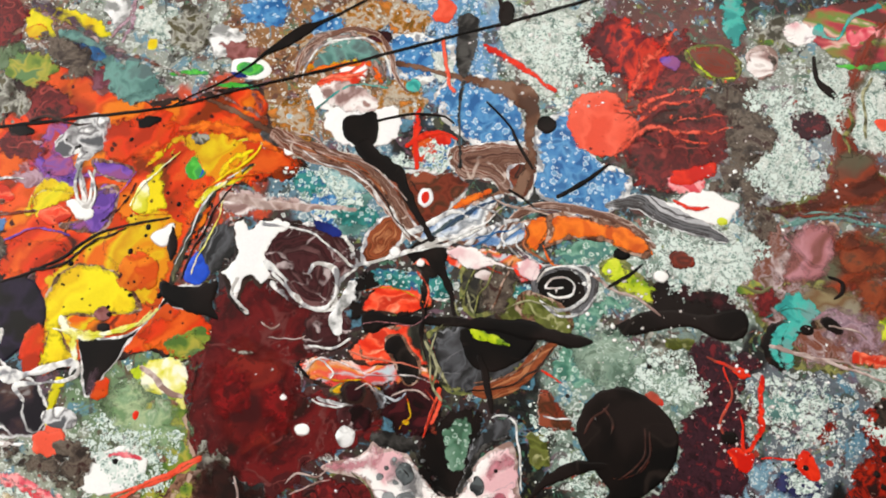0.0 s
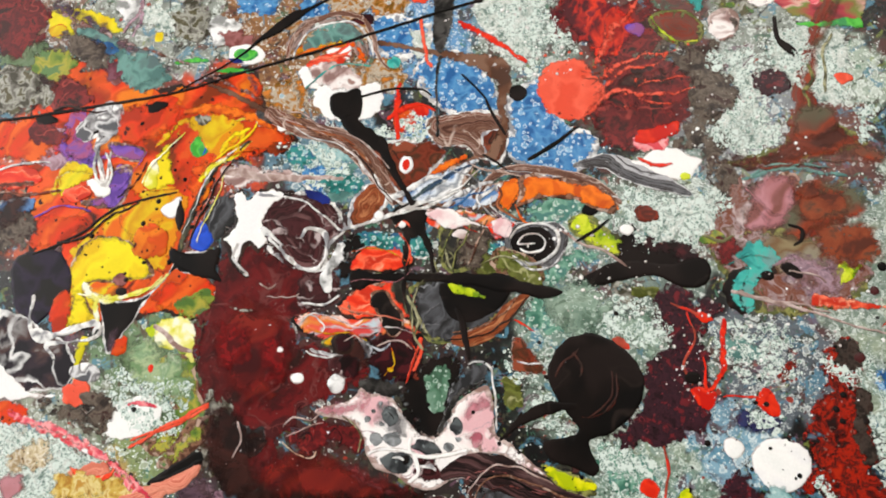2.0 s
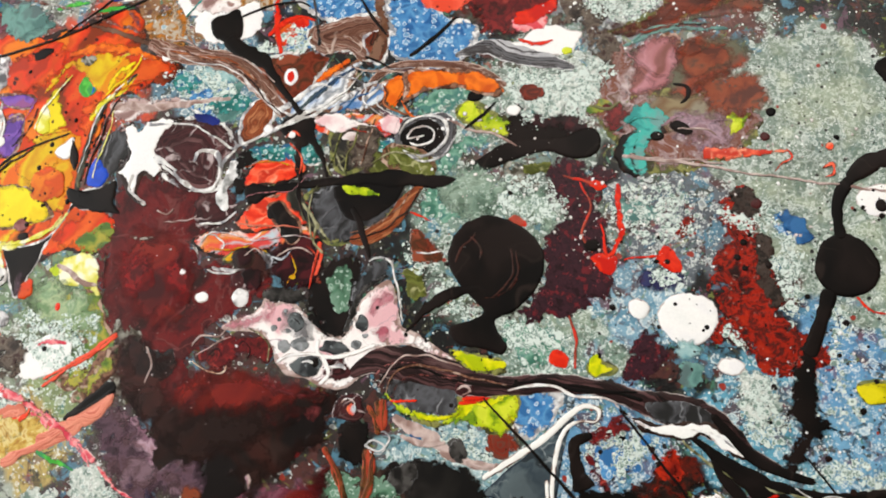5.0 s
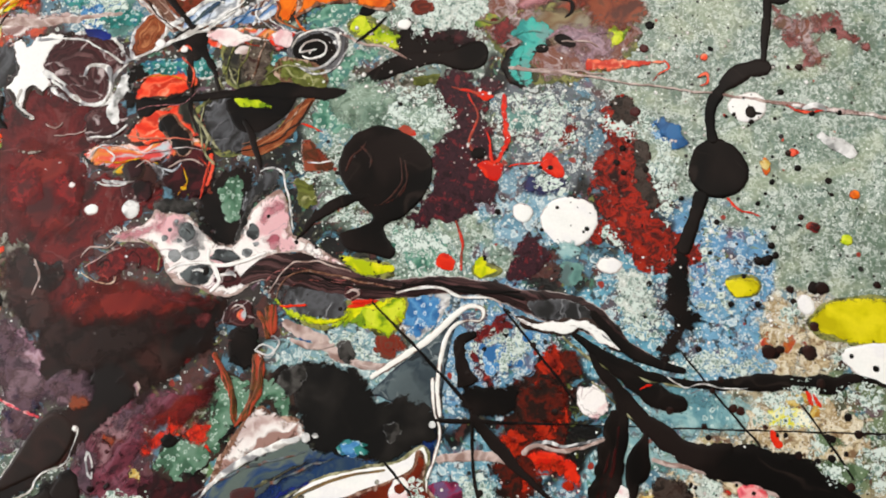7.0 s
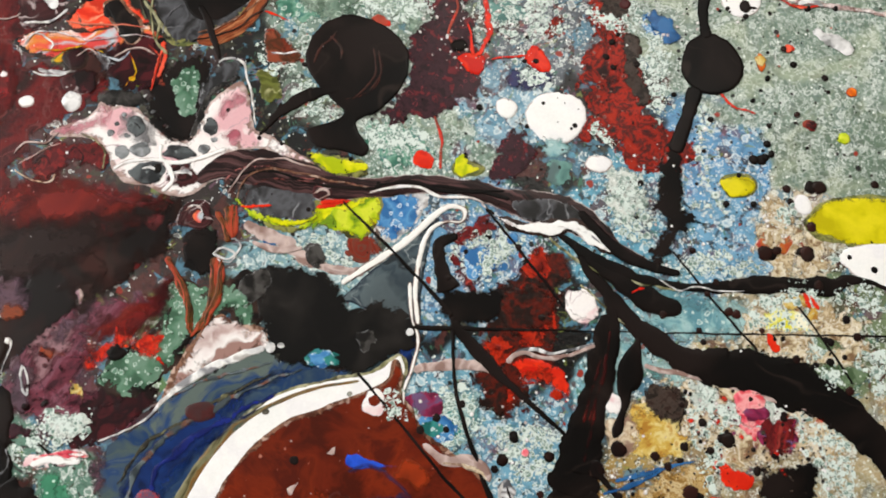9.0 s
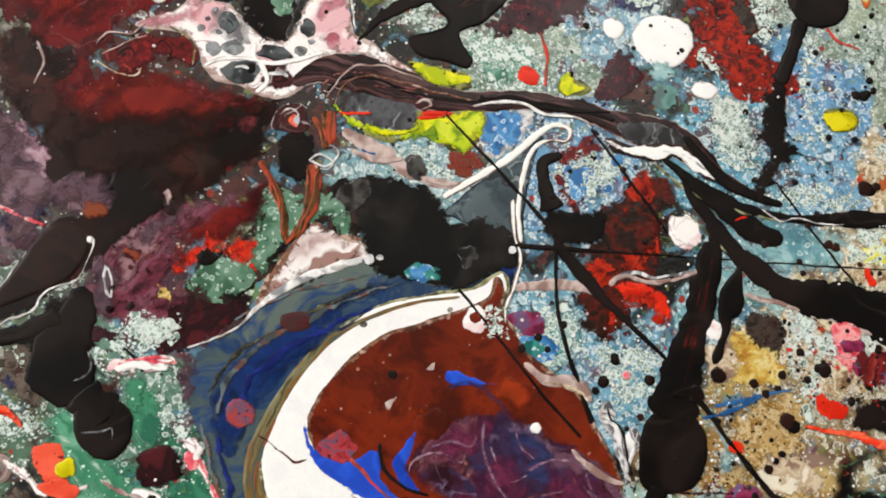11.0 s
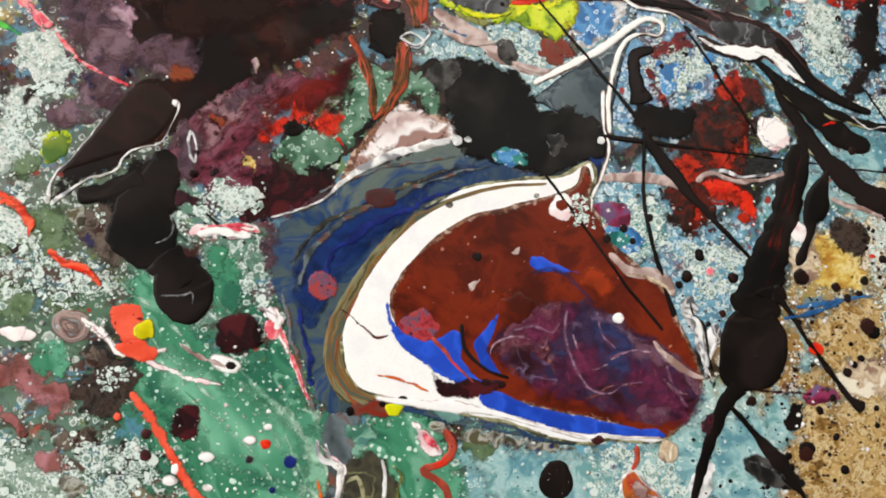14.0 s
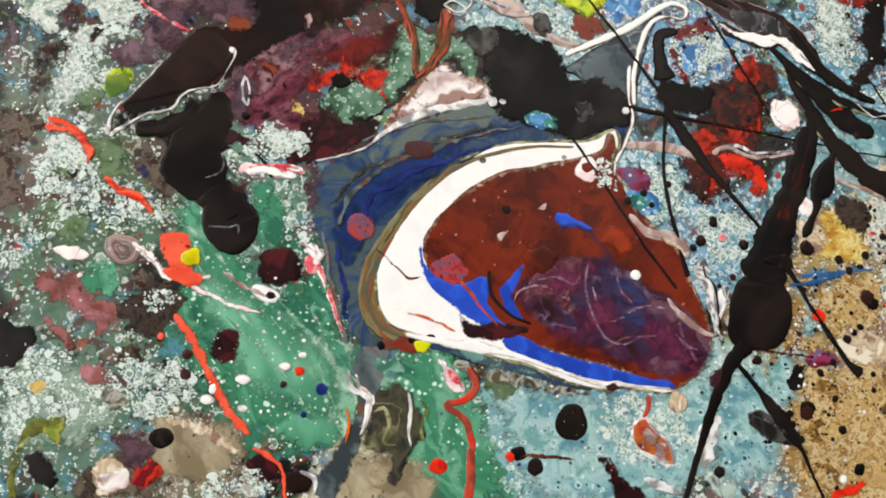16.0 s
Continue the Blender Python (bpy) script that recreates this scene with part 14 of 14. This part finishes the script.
pour("froth_patch", FROTH, "patch of pale paint froth", [(180,-61.9), (188,-63.7), (185.6,-70.1), (179.2,-68.3)], rag=1.3)
pour("froth_patch", FROTH, "patch of pale paint froth", [(54.7,-65.5), (61.5,-67.3), (62.3,-73.9), (55.4,-73.7)], rag=1.3)
pour("froth_patch", FROTH, "patch of pale paint froth", [(121.5,15.5), (128,5.9), (124.2,2.3), (119.2,8.1)], rag=1.3)
pour("paint_fleck", PINKRED, "crimson pink spot of paint", [(155,-69.7), (160.1,-68.7), (164,-71.2), (161.9,-75.2), (156.2,-74.6)], rag=0.45)
pour("paint_fleck", MAGENTA, "magenta spot of paint", [(157.2,-72.7), (164.5,-74.5), (163.3,-77.6), (158.3,-77.8)], rag=0.45)
pour("paint_fleck", BROWNGRAIN, "brown speckled crust of paint", [(130.2,-67.2), (137,-66.6), (140,-70.7), (137,-75.5), (130.4,-75)], rag=0.45)
pour("paint_fleck", RED, "small red fleck of paint", [(179.9,-41.9), (182.3,-43.6), (182.7,-47), (180.3,-45.6)], rag=0.45)
pour("paint_fleck", RED, "small red fleck of paint", [(166,-53.3), (168,-53), (170.1,-58), (167.4,-58.3)], rag=0.45)
pour("paint_fleck", YELLOW2, "deep yellow fleck of paint", [(157.1,-7), (162.4,-5.9), (167.5,-7.9), (166.2,-11.5), (160.1,-12)], rag=0.45)
pour("paint_fleck", PINKWHITE, "pink white drop of paint", [(109.1,-39.9), (113.5,-38.7), (117.6,-41.9), (118.2,-47), (113.8,-47.7), (109.7,-45.1)], rag=0.45)
drop("black_dot", BLACKR, "small black paint dot", 177.2, -10, 1.36, 1.36, 0)
drop("black_dot", BLACKR, "small black paint dot", 187, -9.8, 2.21, 2.21, 0)
drop("black_dot", BLACKR, "small black paint dot", 177.8, -14, 1.02, 1.02, 0)
drop("black_dot", BLACKR, "small black paint dot", 183.1, -39.4, 1.7, 1.7, 0)
drop("black_dot", BLACKR, "small black paint dot", 156.2, -46.3, 1.36, 1.36, 0)
drop("black_dot", BLACKR, "small black paint dot", 153.2, -37.7, 1.19, 1.19, 0)
drop("black_dot", BLACKR, "small black paint dot", 150.3, -41, 1.02, 1.02, 0)
drop("black_dot", BLACKR, "small black paint dot", 183.2, -22.1, 1.53, 1.53, 0)
drop("black_dot", BLACKR, "small black paint dot", 168.6, -29.5, 2.38, 2.38, 0)
drop("black_dot", BLACKR, "small black paint dot", 180.6, -29.5, 2.04, 2.04, 0)
drop("black_dot", BLACKR, "small black paint dot", 158.2, -47.2, 1.53, 1.53, 0)
drop("black_dot", BLACKR, "small black paint dot", 137, -46.6, 1.36, 1.36, 0)
drop("black_dot", BLACKR, "small black paint dot", 203.8, -9.5, 1.36, 1.36, 0)
drop("black_dot", BLACKR, "small black paint dot", 166.8, -14.5, 1.02, 1.02, 0)
drop("black_dot", BLACKR, "small black paint dot", 158.5, -14.2, 1.19, 1.19, 0)
drop("black_dot", BLACKR, "small black paint dot", 189.9, -49.7, 1.44, 1.44, 0)
drop("black_dot", BLACKR, "small black paint dot", 192.5, -54.8, 1.36, 1.36, 0)
drop("black_dot", BLACKR, "small black paint dot", 183.3, -55.4, 1.02, 1.02, 0)
drop("black_dot", BLACKR, "small black paint dot", 95.9, -25.6, 1.08, 1.08, 0)
drop("black_dot", BLACKR, "small black paint dot", 101.5, -46.5, 1.19, 1.19, 0)
drop("black_dot", BLACKR, "small black paint dot", 147.2, -28, 1.08, 1.08, 0)
drop("paint_dot", CORALRED, "small round dot of paint on sage", 157.6, 69.9, 1.44, 1.44, 0)
drop("paint_dot", BROWNSPOT, "small round dot of paint on sage", 137.8, 74.1, 1.52, 1.52, 0)
drop("paint_dot", BROWNSPOT, "small round dot of paint on sage", 133.2, 51.3, 1.71, 1.71, 0)
drop("paint_dot", CORAL, "small round dot of paint on sage", 183, 34.9, 1.44, 1.44, 0)
drop("paint_dot", OCHREYEL, "small round dot of paint on sage", 173.7, 31, 2.16, 2.16, 0)
drop("paint_dot", ORANGE2, "small round dot of paint on sage", 200.8, 20, 1.8, 1.8, 0)
drop("paint_dot", DARKRED, "small round dot of paint on sage", 186.9, 9.7, 1.8, 1.8, 0)
drop("paint_dot", LIME, "small round dot of paint on sage", 196.6, 5.3, 1.87, 1.87, 0)
drop("paint_dot", BLACKR, "small round dot of paint on sage", 188.3, 64.6, 1.44, 1.44, 0)
drop("paint_dot", PLUM, "small round dot of paint on sage", 184.6, 64.7, 1.08, 1.08, 0)
drop("paint_dot", BLACKR, "small round dot of paint on sage", 181.5, 34.7, 1.26, 1.26, 0)
drop("paint_dot", BLACKR, "small round dot of paint on sage", 183.1, 13.2, 1.08, 1.08, 0)
drop("paint_dot", BLACK, "small round dot of paint on sage", 168.3, -0.7, 1.53, 1.53, 0)
drop("paint_dot", BLACK, "small round dot of paint on sage", 201, 77.3, 1.08, 1.08, 0)
string("red_squiggle", CORALRED, "short coral squiggle of paint", [(154.6,62.1,0.95), (157.6,64,1.44), (158.1,59.9,1.14), (155.3,59.4,0.72)], sway=0.8)
string("red_squiggle", CORALRED, "short coral squiggle of paint", [(144,69.7,0.76), (145.6,66.6,1.33), (142.7,64.6,0.9), (139.6,61.7,0.76)], sway=0.8)
string("red_squiggle", CORALRED, "short coral squiggle of paint", [(185.6,49.6,1.08), (188.2,48.5,1.44), (191,49,0.9)], sway=0.8)
string("white_smear", WHITEGREY, "white smear on sage paint", [(187.4,49.6,1.44), (192.1,50.9,2.28), (195.5,48.8,1.26)], sway=0.6)
pour("white_smear", WHITEGREY, "white torn smear on sage paint", [(192.7,40.5), (197.9,38.9), (202.8,35.2), (200.8,33.4), (195.8,36.5)], rag=1)
drop("black_drop", BLACK, "black drop on a white disc", 171.1, 49.5, 1.8, 2.16, 0)
string("stream_line", BROWNLINE, "thin line along the dark stream", [(11.8,-8.6,0.43), (15.3,-1.7,0.65), (22.6,0.7,0.8), (31.8,-0.9,0.76), (41,-3.6,0.65), (51.9,-5.8,0.43)], sway=0.8)
string("stream_line", PINKBROWN, "thin line along the dark stream", [(13.6,-10.1,0.46), (17.6,-4.7,0.54), (24.5,-2.5,0.65), (33.7,-3.8,0.65), (39.1,-5.8,0.46)], sway=0.8)
string("stream_line", PINKGREY, "thin line along the dark stream", [(9.9,-6.7,0.32), (14.3,0.6,0.57), (20.7,3.7,0.57), (29.9,2.9,0.57), (37.3,-0.6,0.43)], sway=0.8)
string("stream_line", PINKGREY, "thin line along the dark stream", [(35.5,-7.1,0.54), (38.2,-5.8,0.86), (40,-8,0.91), (37.3,-9.4,0.54)], sway=0.8)
string("stream_line", PINKWHITE2, "thin line along the dark stream", [(-2.8,-11.8,0.57), (-0.1,-10,0.87), (2.7,-11.9,0.91), (1,-13.7,0.54)], sway=0.8)
string("stream_line", WHITELINE, "thin line along the dark stream", [(5.8,-24.7,0.57), (8.5,-23,0.76), (12.2,-24.5,0.76), (11.3,-27,0.54), (7.7,-26.2,0.43)], sway=0.8)
pour("white_slope", WHITE, "white slope of paint under the stream", [(85.5,-11.9), (91.1,-16.6), (99.8,-18.6), (108.7,-18), (114,-18.2), (118.9,-22.8), (122.9,-27.8), (117,-24.8), (112,-20.8), (104.9,-22.3), (96.2,-20.6), (90.2,-16.5)], rag=0.5, halo=DARKLINE, grow=0.4)
string("rust_drip", REDLEG, "banded rust drip of paint", [(-5.8,-27.9,1.08), (-2.9,-33.3,1.8), (-0.8,-40.4,1.7), (-0.6,-47.3,1.08)], sway=0.6)
string("rust_drip", REDLEG, "banded rust drip of paint", [(8.6,-26.5,1.44), (8.4,-33.6,2.16), (6.3,-40.6,2.16), (3,-47.4,1.02)], sway=0.6)
string("rust_drip", REDLEG, "banded rust drip of paint", [(6.4,-12,1.44), (9.3,-16.7,2.16), (10.3,-21.2,1.44)], sway=0.6)
string("bright_streak", LIMEYEL, "short bright streak under the stream", [(21,-14.3,1.44), (27.4,-16.3,1.8), (33.7,-15.6,1.44), (37.3,-13,0.9)], sway=0.8)
string("bright_streak", RED, "short bright streak under the stream", [(13.7,-10.5,0.72), (19.1,-11,1.33), (22.8,-10.7,0.72)], sway=0.8)
string("bright_streak", RED, "short bright streak under the stream", [(37.3,-10.3,0.9), (41,-10.4,1.62), (44.6,-9.6,0.9)], sway=0.8)
string("bright_streak", PINKGREY, "short bright streak under the stream", [(17.5,-21.4,1.08), (24.8,-24.3,2.16), (32,-23.7,1.44)], sway=0.8)
string("bright_streak", PINKGREY, "short bright streak under the stream", [(37.4,-29.2,0.9), (44.5,-31.1,1.44), (48.9,-30.4,0.72)], sway=0.8)
string("white_drip", WHITELINE, "thin white looped drip", [(-141.9,102,0.92), (-142.1,94.8,1.1), (-139.5,88.8,1.55), (-135.4,86.5,1.77), (-134.8,92.1,1.1), (-138.6,99.6,0.88)], sway=0.6)
pour("white_splash", WHITE, "white foot of a paint drip", [(-143.5,87.5), (-139.2,88.8), (-135.6,87.6), (-133.2,84.5), (-136.6,82), (-140.4,83.8)], rag=0.6)
pour("orange_band", ORANGE2, "smooth orange band of poured paint", [(17.3,92.3), (18.8,97.8), (18.4,102.9), (25.7,104.3), (35.8,103.1), (45.8,101.3), (51.2,97.4), (50.2,93.6), (43.9,94.7), (35.8,97.1), (26.3,96.6), (21.3,94.7)], rag=0.5, halo=BROWNLINE, grow=0.7)
string("red_streak", WINEFLOW, "dark red streak on a black drip", [(121.2,-50.8,0.68), (119,-60.5,1.36), (115.7,-70.1,1.28), (113.6,-76.3,0.8)], sway=0.6)
string("red_streak", WINEFLOW, "dark red streak on a black drip", [(118.1,-58.9,0.68), (114.2,-68.4,1.12), (111.7,-76.3,0.96)], sway=0.6)
string("red_streak", WINEFLOW, "dark red streak on a black drip", [(115.6,-71.6,0.8), (113.3,-81,1.28), (111.3,-87.2,0.8)], sway=0.6)
string("white_line", WHITELINE, "thin pale line on a black branch", [(136.6,-36.6,0.43), (142.2,-39.8,0.51), (146.5,-38.6,0.51), (153,-40.5,0.51), (161.5,-40.1,0.32)], sway=0.8)
string("red_fleck_line", RED, "small red fleck on a black branch", [(128.2,-40.2,0.51), (130.5,-39.1,1.02), (132.2,-38.8,0.51)], sway=0.3)
drop("black_dot", BLACKR, "small black paint dot", 152.2, -82.5, 2.08, 2.08, 0)
drop("black_dot", BLACKR, "small black paint dot", 172, -28.9, 1.53, 1.53, 0)
drop("black_dot", BLACKR, "small black paint dot", 181.2, -30.1, 2.38, 2.38, 0)
drop("black_dot", BLACKR, "small black paint dot", 183.4, -21.5, 1.19, 1.19, 0)
drop("black_dot", BLACKR, "small black paint dot", 146.9, -85.2, 1.28, 1.28, 0)
drop("black_dot", BLACKR, "small black paint dot", 159.7, -71.4, 0.96, 0.96, 0)
drop("black_dot", BLACKR, "small black paint dot", 174.1, -60.6, 1.28, 1.28, 0)
drop("black_dot", BLACKR, "small black paint dot", 184.5, -56.1, 1.19, 1.19, 0)
drop("black_dot", BLACKR, "small black paint dot", 165.1, -52.2, 0.85, 0.85, 0)
drop("black_dot", BLACKR, "small black paint dot", 146.9, -51.6, 1.02, 1.02, 0)
drop("black_dot", BLACKR, "small black paint dot", 140, -72.4, 0.8, 0.8, 0)
drop("black_dot", BLACKR, "small black paint dot", 188.4, -69.9, 1.36, 1.36, 0)
string("pool_line", POOLLINE, "faint swirl line on a black pool", [(35.3,34.5,0.54), (37.5,39.2,0.9), (40.7,42,0.72), (42.5,44.8,0.54)], sway=0.5)
string("pool_line", POOLLINE, "faint swirl line on a black pool", [(40.7,42.9,0.54), (44.3,39,0.9), (43.4,35.2,0.54)], sway=0.5)
string("pool_line", POOLLINE, "faint swirl line on a black pool", [(54.2,38.6,0.54), (54.6,31,0.72), (51.3,25.4,0.72), (47.7,22.7,0.36)], sway=0.5)
string("pool_line", POOLLINE, "faint swirl line on a black pool", [(55.4,37.6,0.36), (56,30,0.54), (52.2,23.9,0.36)], sway=0.5)
pour("plum_glow", PLUMGLOW, "", [(39.4,-103.8), (45.2,-98.5), (55,-95.9), (57.4,-101.7), (51.4,-105.6), (44.7,-107.9)], rag=0.9, parent=eye_pool)
pour("plum_glow", PLUMGLOW, "", [(51.4,-109.2), (58.9,-104.6), (65,-107.3), (65.1,-117.5), (57.6,-117.6), (52.3,-114.9)], rag=0.9, parent=eye_pool)
pour("plum_glow", PLUMGLOW, "", [(71.2,-108.6), (80.4,-109.8), (88.1,-116.9), (83.4,-122.8), (74.3,-118.7)], rag=0.9, parent=eye_pool)
pour("plum_glow", BLUEPURPLE, "", [(61.9,-98.6), (69.6,-101.3), (74.2,-107.1), (66.6,-108.7), (62,-104.5)], rag=0.9, parent=eye_pool)
pour("plum_glow", BROWNPOOL, "", [(36.2,-96.6), (42.1,-93.4), (46.7,-96.2), (42.3,-100.8), (37.1,-101.2)], rag=0.9, parent=eye_pool)
string("mist_line", MISTLINE, "", [(38,-107.4,0.6), (40.8,-103.7,1.05), (46.8,-102.1,1.2), (51.3,-103.4,0.9), (53.5,-100.4,0.64)], sway=0.5, parent=eye_pool)
string("mist_line", MISTLINE, "", [(55,-97.4,0.75), (55.1,-104.7,1.35), (57.5,-111.9,1.35), (62.1,-117.5,1.05), (66.7,-118.9,0.75), (71.2,-116.2,0.75), (77.3,-115,0.6)], sway=0.5, parent=eye_pool)
string("mist_line", MISTLINE, "", [(66.6,-109.5,0.6), (71.9,-107.4,0.9), (78.8,-106.9,0.8), (84.2,-110.4,0.64)], sway=0.5, parent=eye_pool)
string("mist_line", MISTLINE, "", [(82.7,-109.7,0.9), (85,-116.3,1.35), (88.8,-121.2,1.12)], sway=0.5, parent=eye_pool)
string("mist_line", MISTLINE, "", [(63.4,-97.1,0.6), (65,-102.9,0.75), (68.8,-106.5,0.64)], sway=0.5, parent=eye_pool)
drop("rust_spot", RUSTFLOW, "rusty soft spot on mauve", -51.5, -40.3, 3.63, 3.03, 0)
spatter("dark_spray", BLUEPURPLE, "dark violet specks on mauve paint", -70.6, -43.8, 11.3, 12.7, 60, 0.2, 1.6, 71, 2.2)
spatter("dark_spray", MAROONBLACK, "dark violet specks on mauve paint", -39.6, -59.4, 10.6, 10.6, 45, 0.2, 1.6, 72, 2.2)
pour("pink_white_stripe", PINKWHITE, "white and pink streak of paint", [(-14.7,87.3), (-6,88.7), (2.7,84.9), (-3.3,82.6), (-11.3,84.1)], rag=0.8)
pour("pink_white_stripe", PINKWHITE, "white and pink streak of paint", [(8.4,86.3), (13.7,87.3), (17.5,85), (15.6,80.4), (10.1,81.7)], rag=0.8)
string("leg", BLACK, "", [(-0.2,54.8,1.73), (2.4,49.1,2.29), (4.7,41.9,1.81), (6.2,36.5,0.96)], parent=charcoal_bird)
string("marble_line", TEALGREY, "thin marbled line of paint", [(95.5,79.3,0.43), (99.9,82.7,0.72), (104.5,81.3,0.58)], sway=0.9)
string("marble_line", PINKGREY, "thin marbled line of paint", [(110.1,78.2,0.43), (117.3,78.1,0.72), (122.8,75,0.58)], sway=0.9)
string("marble_line", LILAC, "thin marbled line of paint", [(113.6,82.4,0.43), (119.1,80.2,0.58), (126.3,80.1,0.43)], sway=0.9)
string("marble_line", DARKLINE, "thin marbled line of paint", [(-21.9,75.2,0.46), (-19.6,65.7,0.76), (-19.5,57.9,0.64), (-16.1,50.6,0.46)], sway=0.9)
string("marble_line", OLIVELINE, "thin marbled line of paint", [(-12.5,49.2,0.61), (-13.2,43.4,0.92), (-10,38.2,0.76)], sway=0.9)
string("marble_line", PINKGREY, "thin marbled line of paint", [(-26.2,38,0.46), (-19,40.8,0.61), (-13.9,38.6,0.46)], sway=0.9)
string("marble_line", PINKGREY, "thin marbled line of paint", [(-37.8,38.5,0.46), (-34.3,40.8,0.61), (-31.1,38.4,0.46)], sway=0.9)
pour("scuff", CHARCOAL, "", [(15.1,-32.6), (21.3,-30.1), (23.2,-35), (17.9,-38.1)], rag=1.2, parent=black_cloud)
pour("scuff", CHARCOAL, "", [(48.3,-49.7), (53.1,-48.3), (54.1,-52.4), (49.3,-53.7)], rag=1.2, parent=black_cloud)
drop("ring_drop", WHITEGREY, "", 23.2, -52.8, 1.45, 1.45, 0, parent=black_cloud)
drop("ring_drop", WHITEGREY, "", 63.3, -49.5, 1.13, 1.13, 0, parent=black_cloud)
drop("ring_core", BLACK, "", 23.4, -52.9, 0.75, 0.75, 0, parent=black_cloud)
pour("cyan_opening", BLUECELL, "", [(33.3,-54.6), (37.2,-53), (41.3,-54.6), (42.2,-56.9), (38.3,-58.5), (34.3,-58.3)], rag=0.8, parent=black_cloud)
pour("cyan_opening", TEALCELL, "", [(36.6,-55.9), (41.3,-54.9), (43.1,-57.3), (39.2,-58.7)], rag=0.8, parent=black_cloud)
drop("swirl_core", BROWNPOOL, "", 52.8, -68.7, 1.77, 1.61, 0, parent=eye_pool)
string("white_underline", WHITE, "", [(52.1,-7.7,0.72), (59.4,-6.1,1.08), (67.1,-6.4,1.08), (72.9,-9.3,1.02), (82,-10,0.9), (86.3,-11.9,0.72)], sway=0.3, rag=0.25, parent=maroon_stream)
string("black_underline", BLACK, "", [(53.6,-5.9,0.72), (64.4,-4.6,1.08), (73.3,-7.6,1.26), (83.9,-8.4,1.02), (92.6,-8.2,0.72)], sway=0.3, parent=maroon_stream)
string("tail", BLACK, "", [(114.6,-15.3,2.24), (120.8,-23,3.52), (127,-28.9,3.52), (134.9,-32.6,2.88), (142.8,-34.9,1.92)], sway=0.3, rag=0.2, parent=maroon_stream)
string("white_underline", WHITELINE, "", [(107.5,-19.7,0.85), (114.2,-20.8,0.85), (119,-23.9,0.68), (123.7,-27.9,0.43)], sway=0.2, parent=maroon_stream)
pour("plum_glow", PLUMGLOW, "", [(42.6,-113.7), (51.6,-115.6), (62.1,-117.5), (74.3,-120.8), (86.5,-121.3), (92,-118.3), (90.4,-124.1), (83.4,-127.4), (72.8,-125.9), (59.2,-122.2), (47.2,-118.6)], rag=0.7, parent=eye_pool)
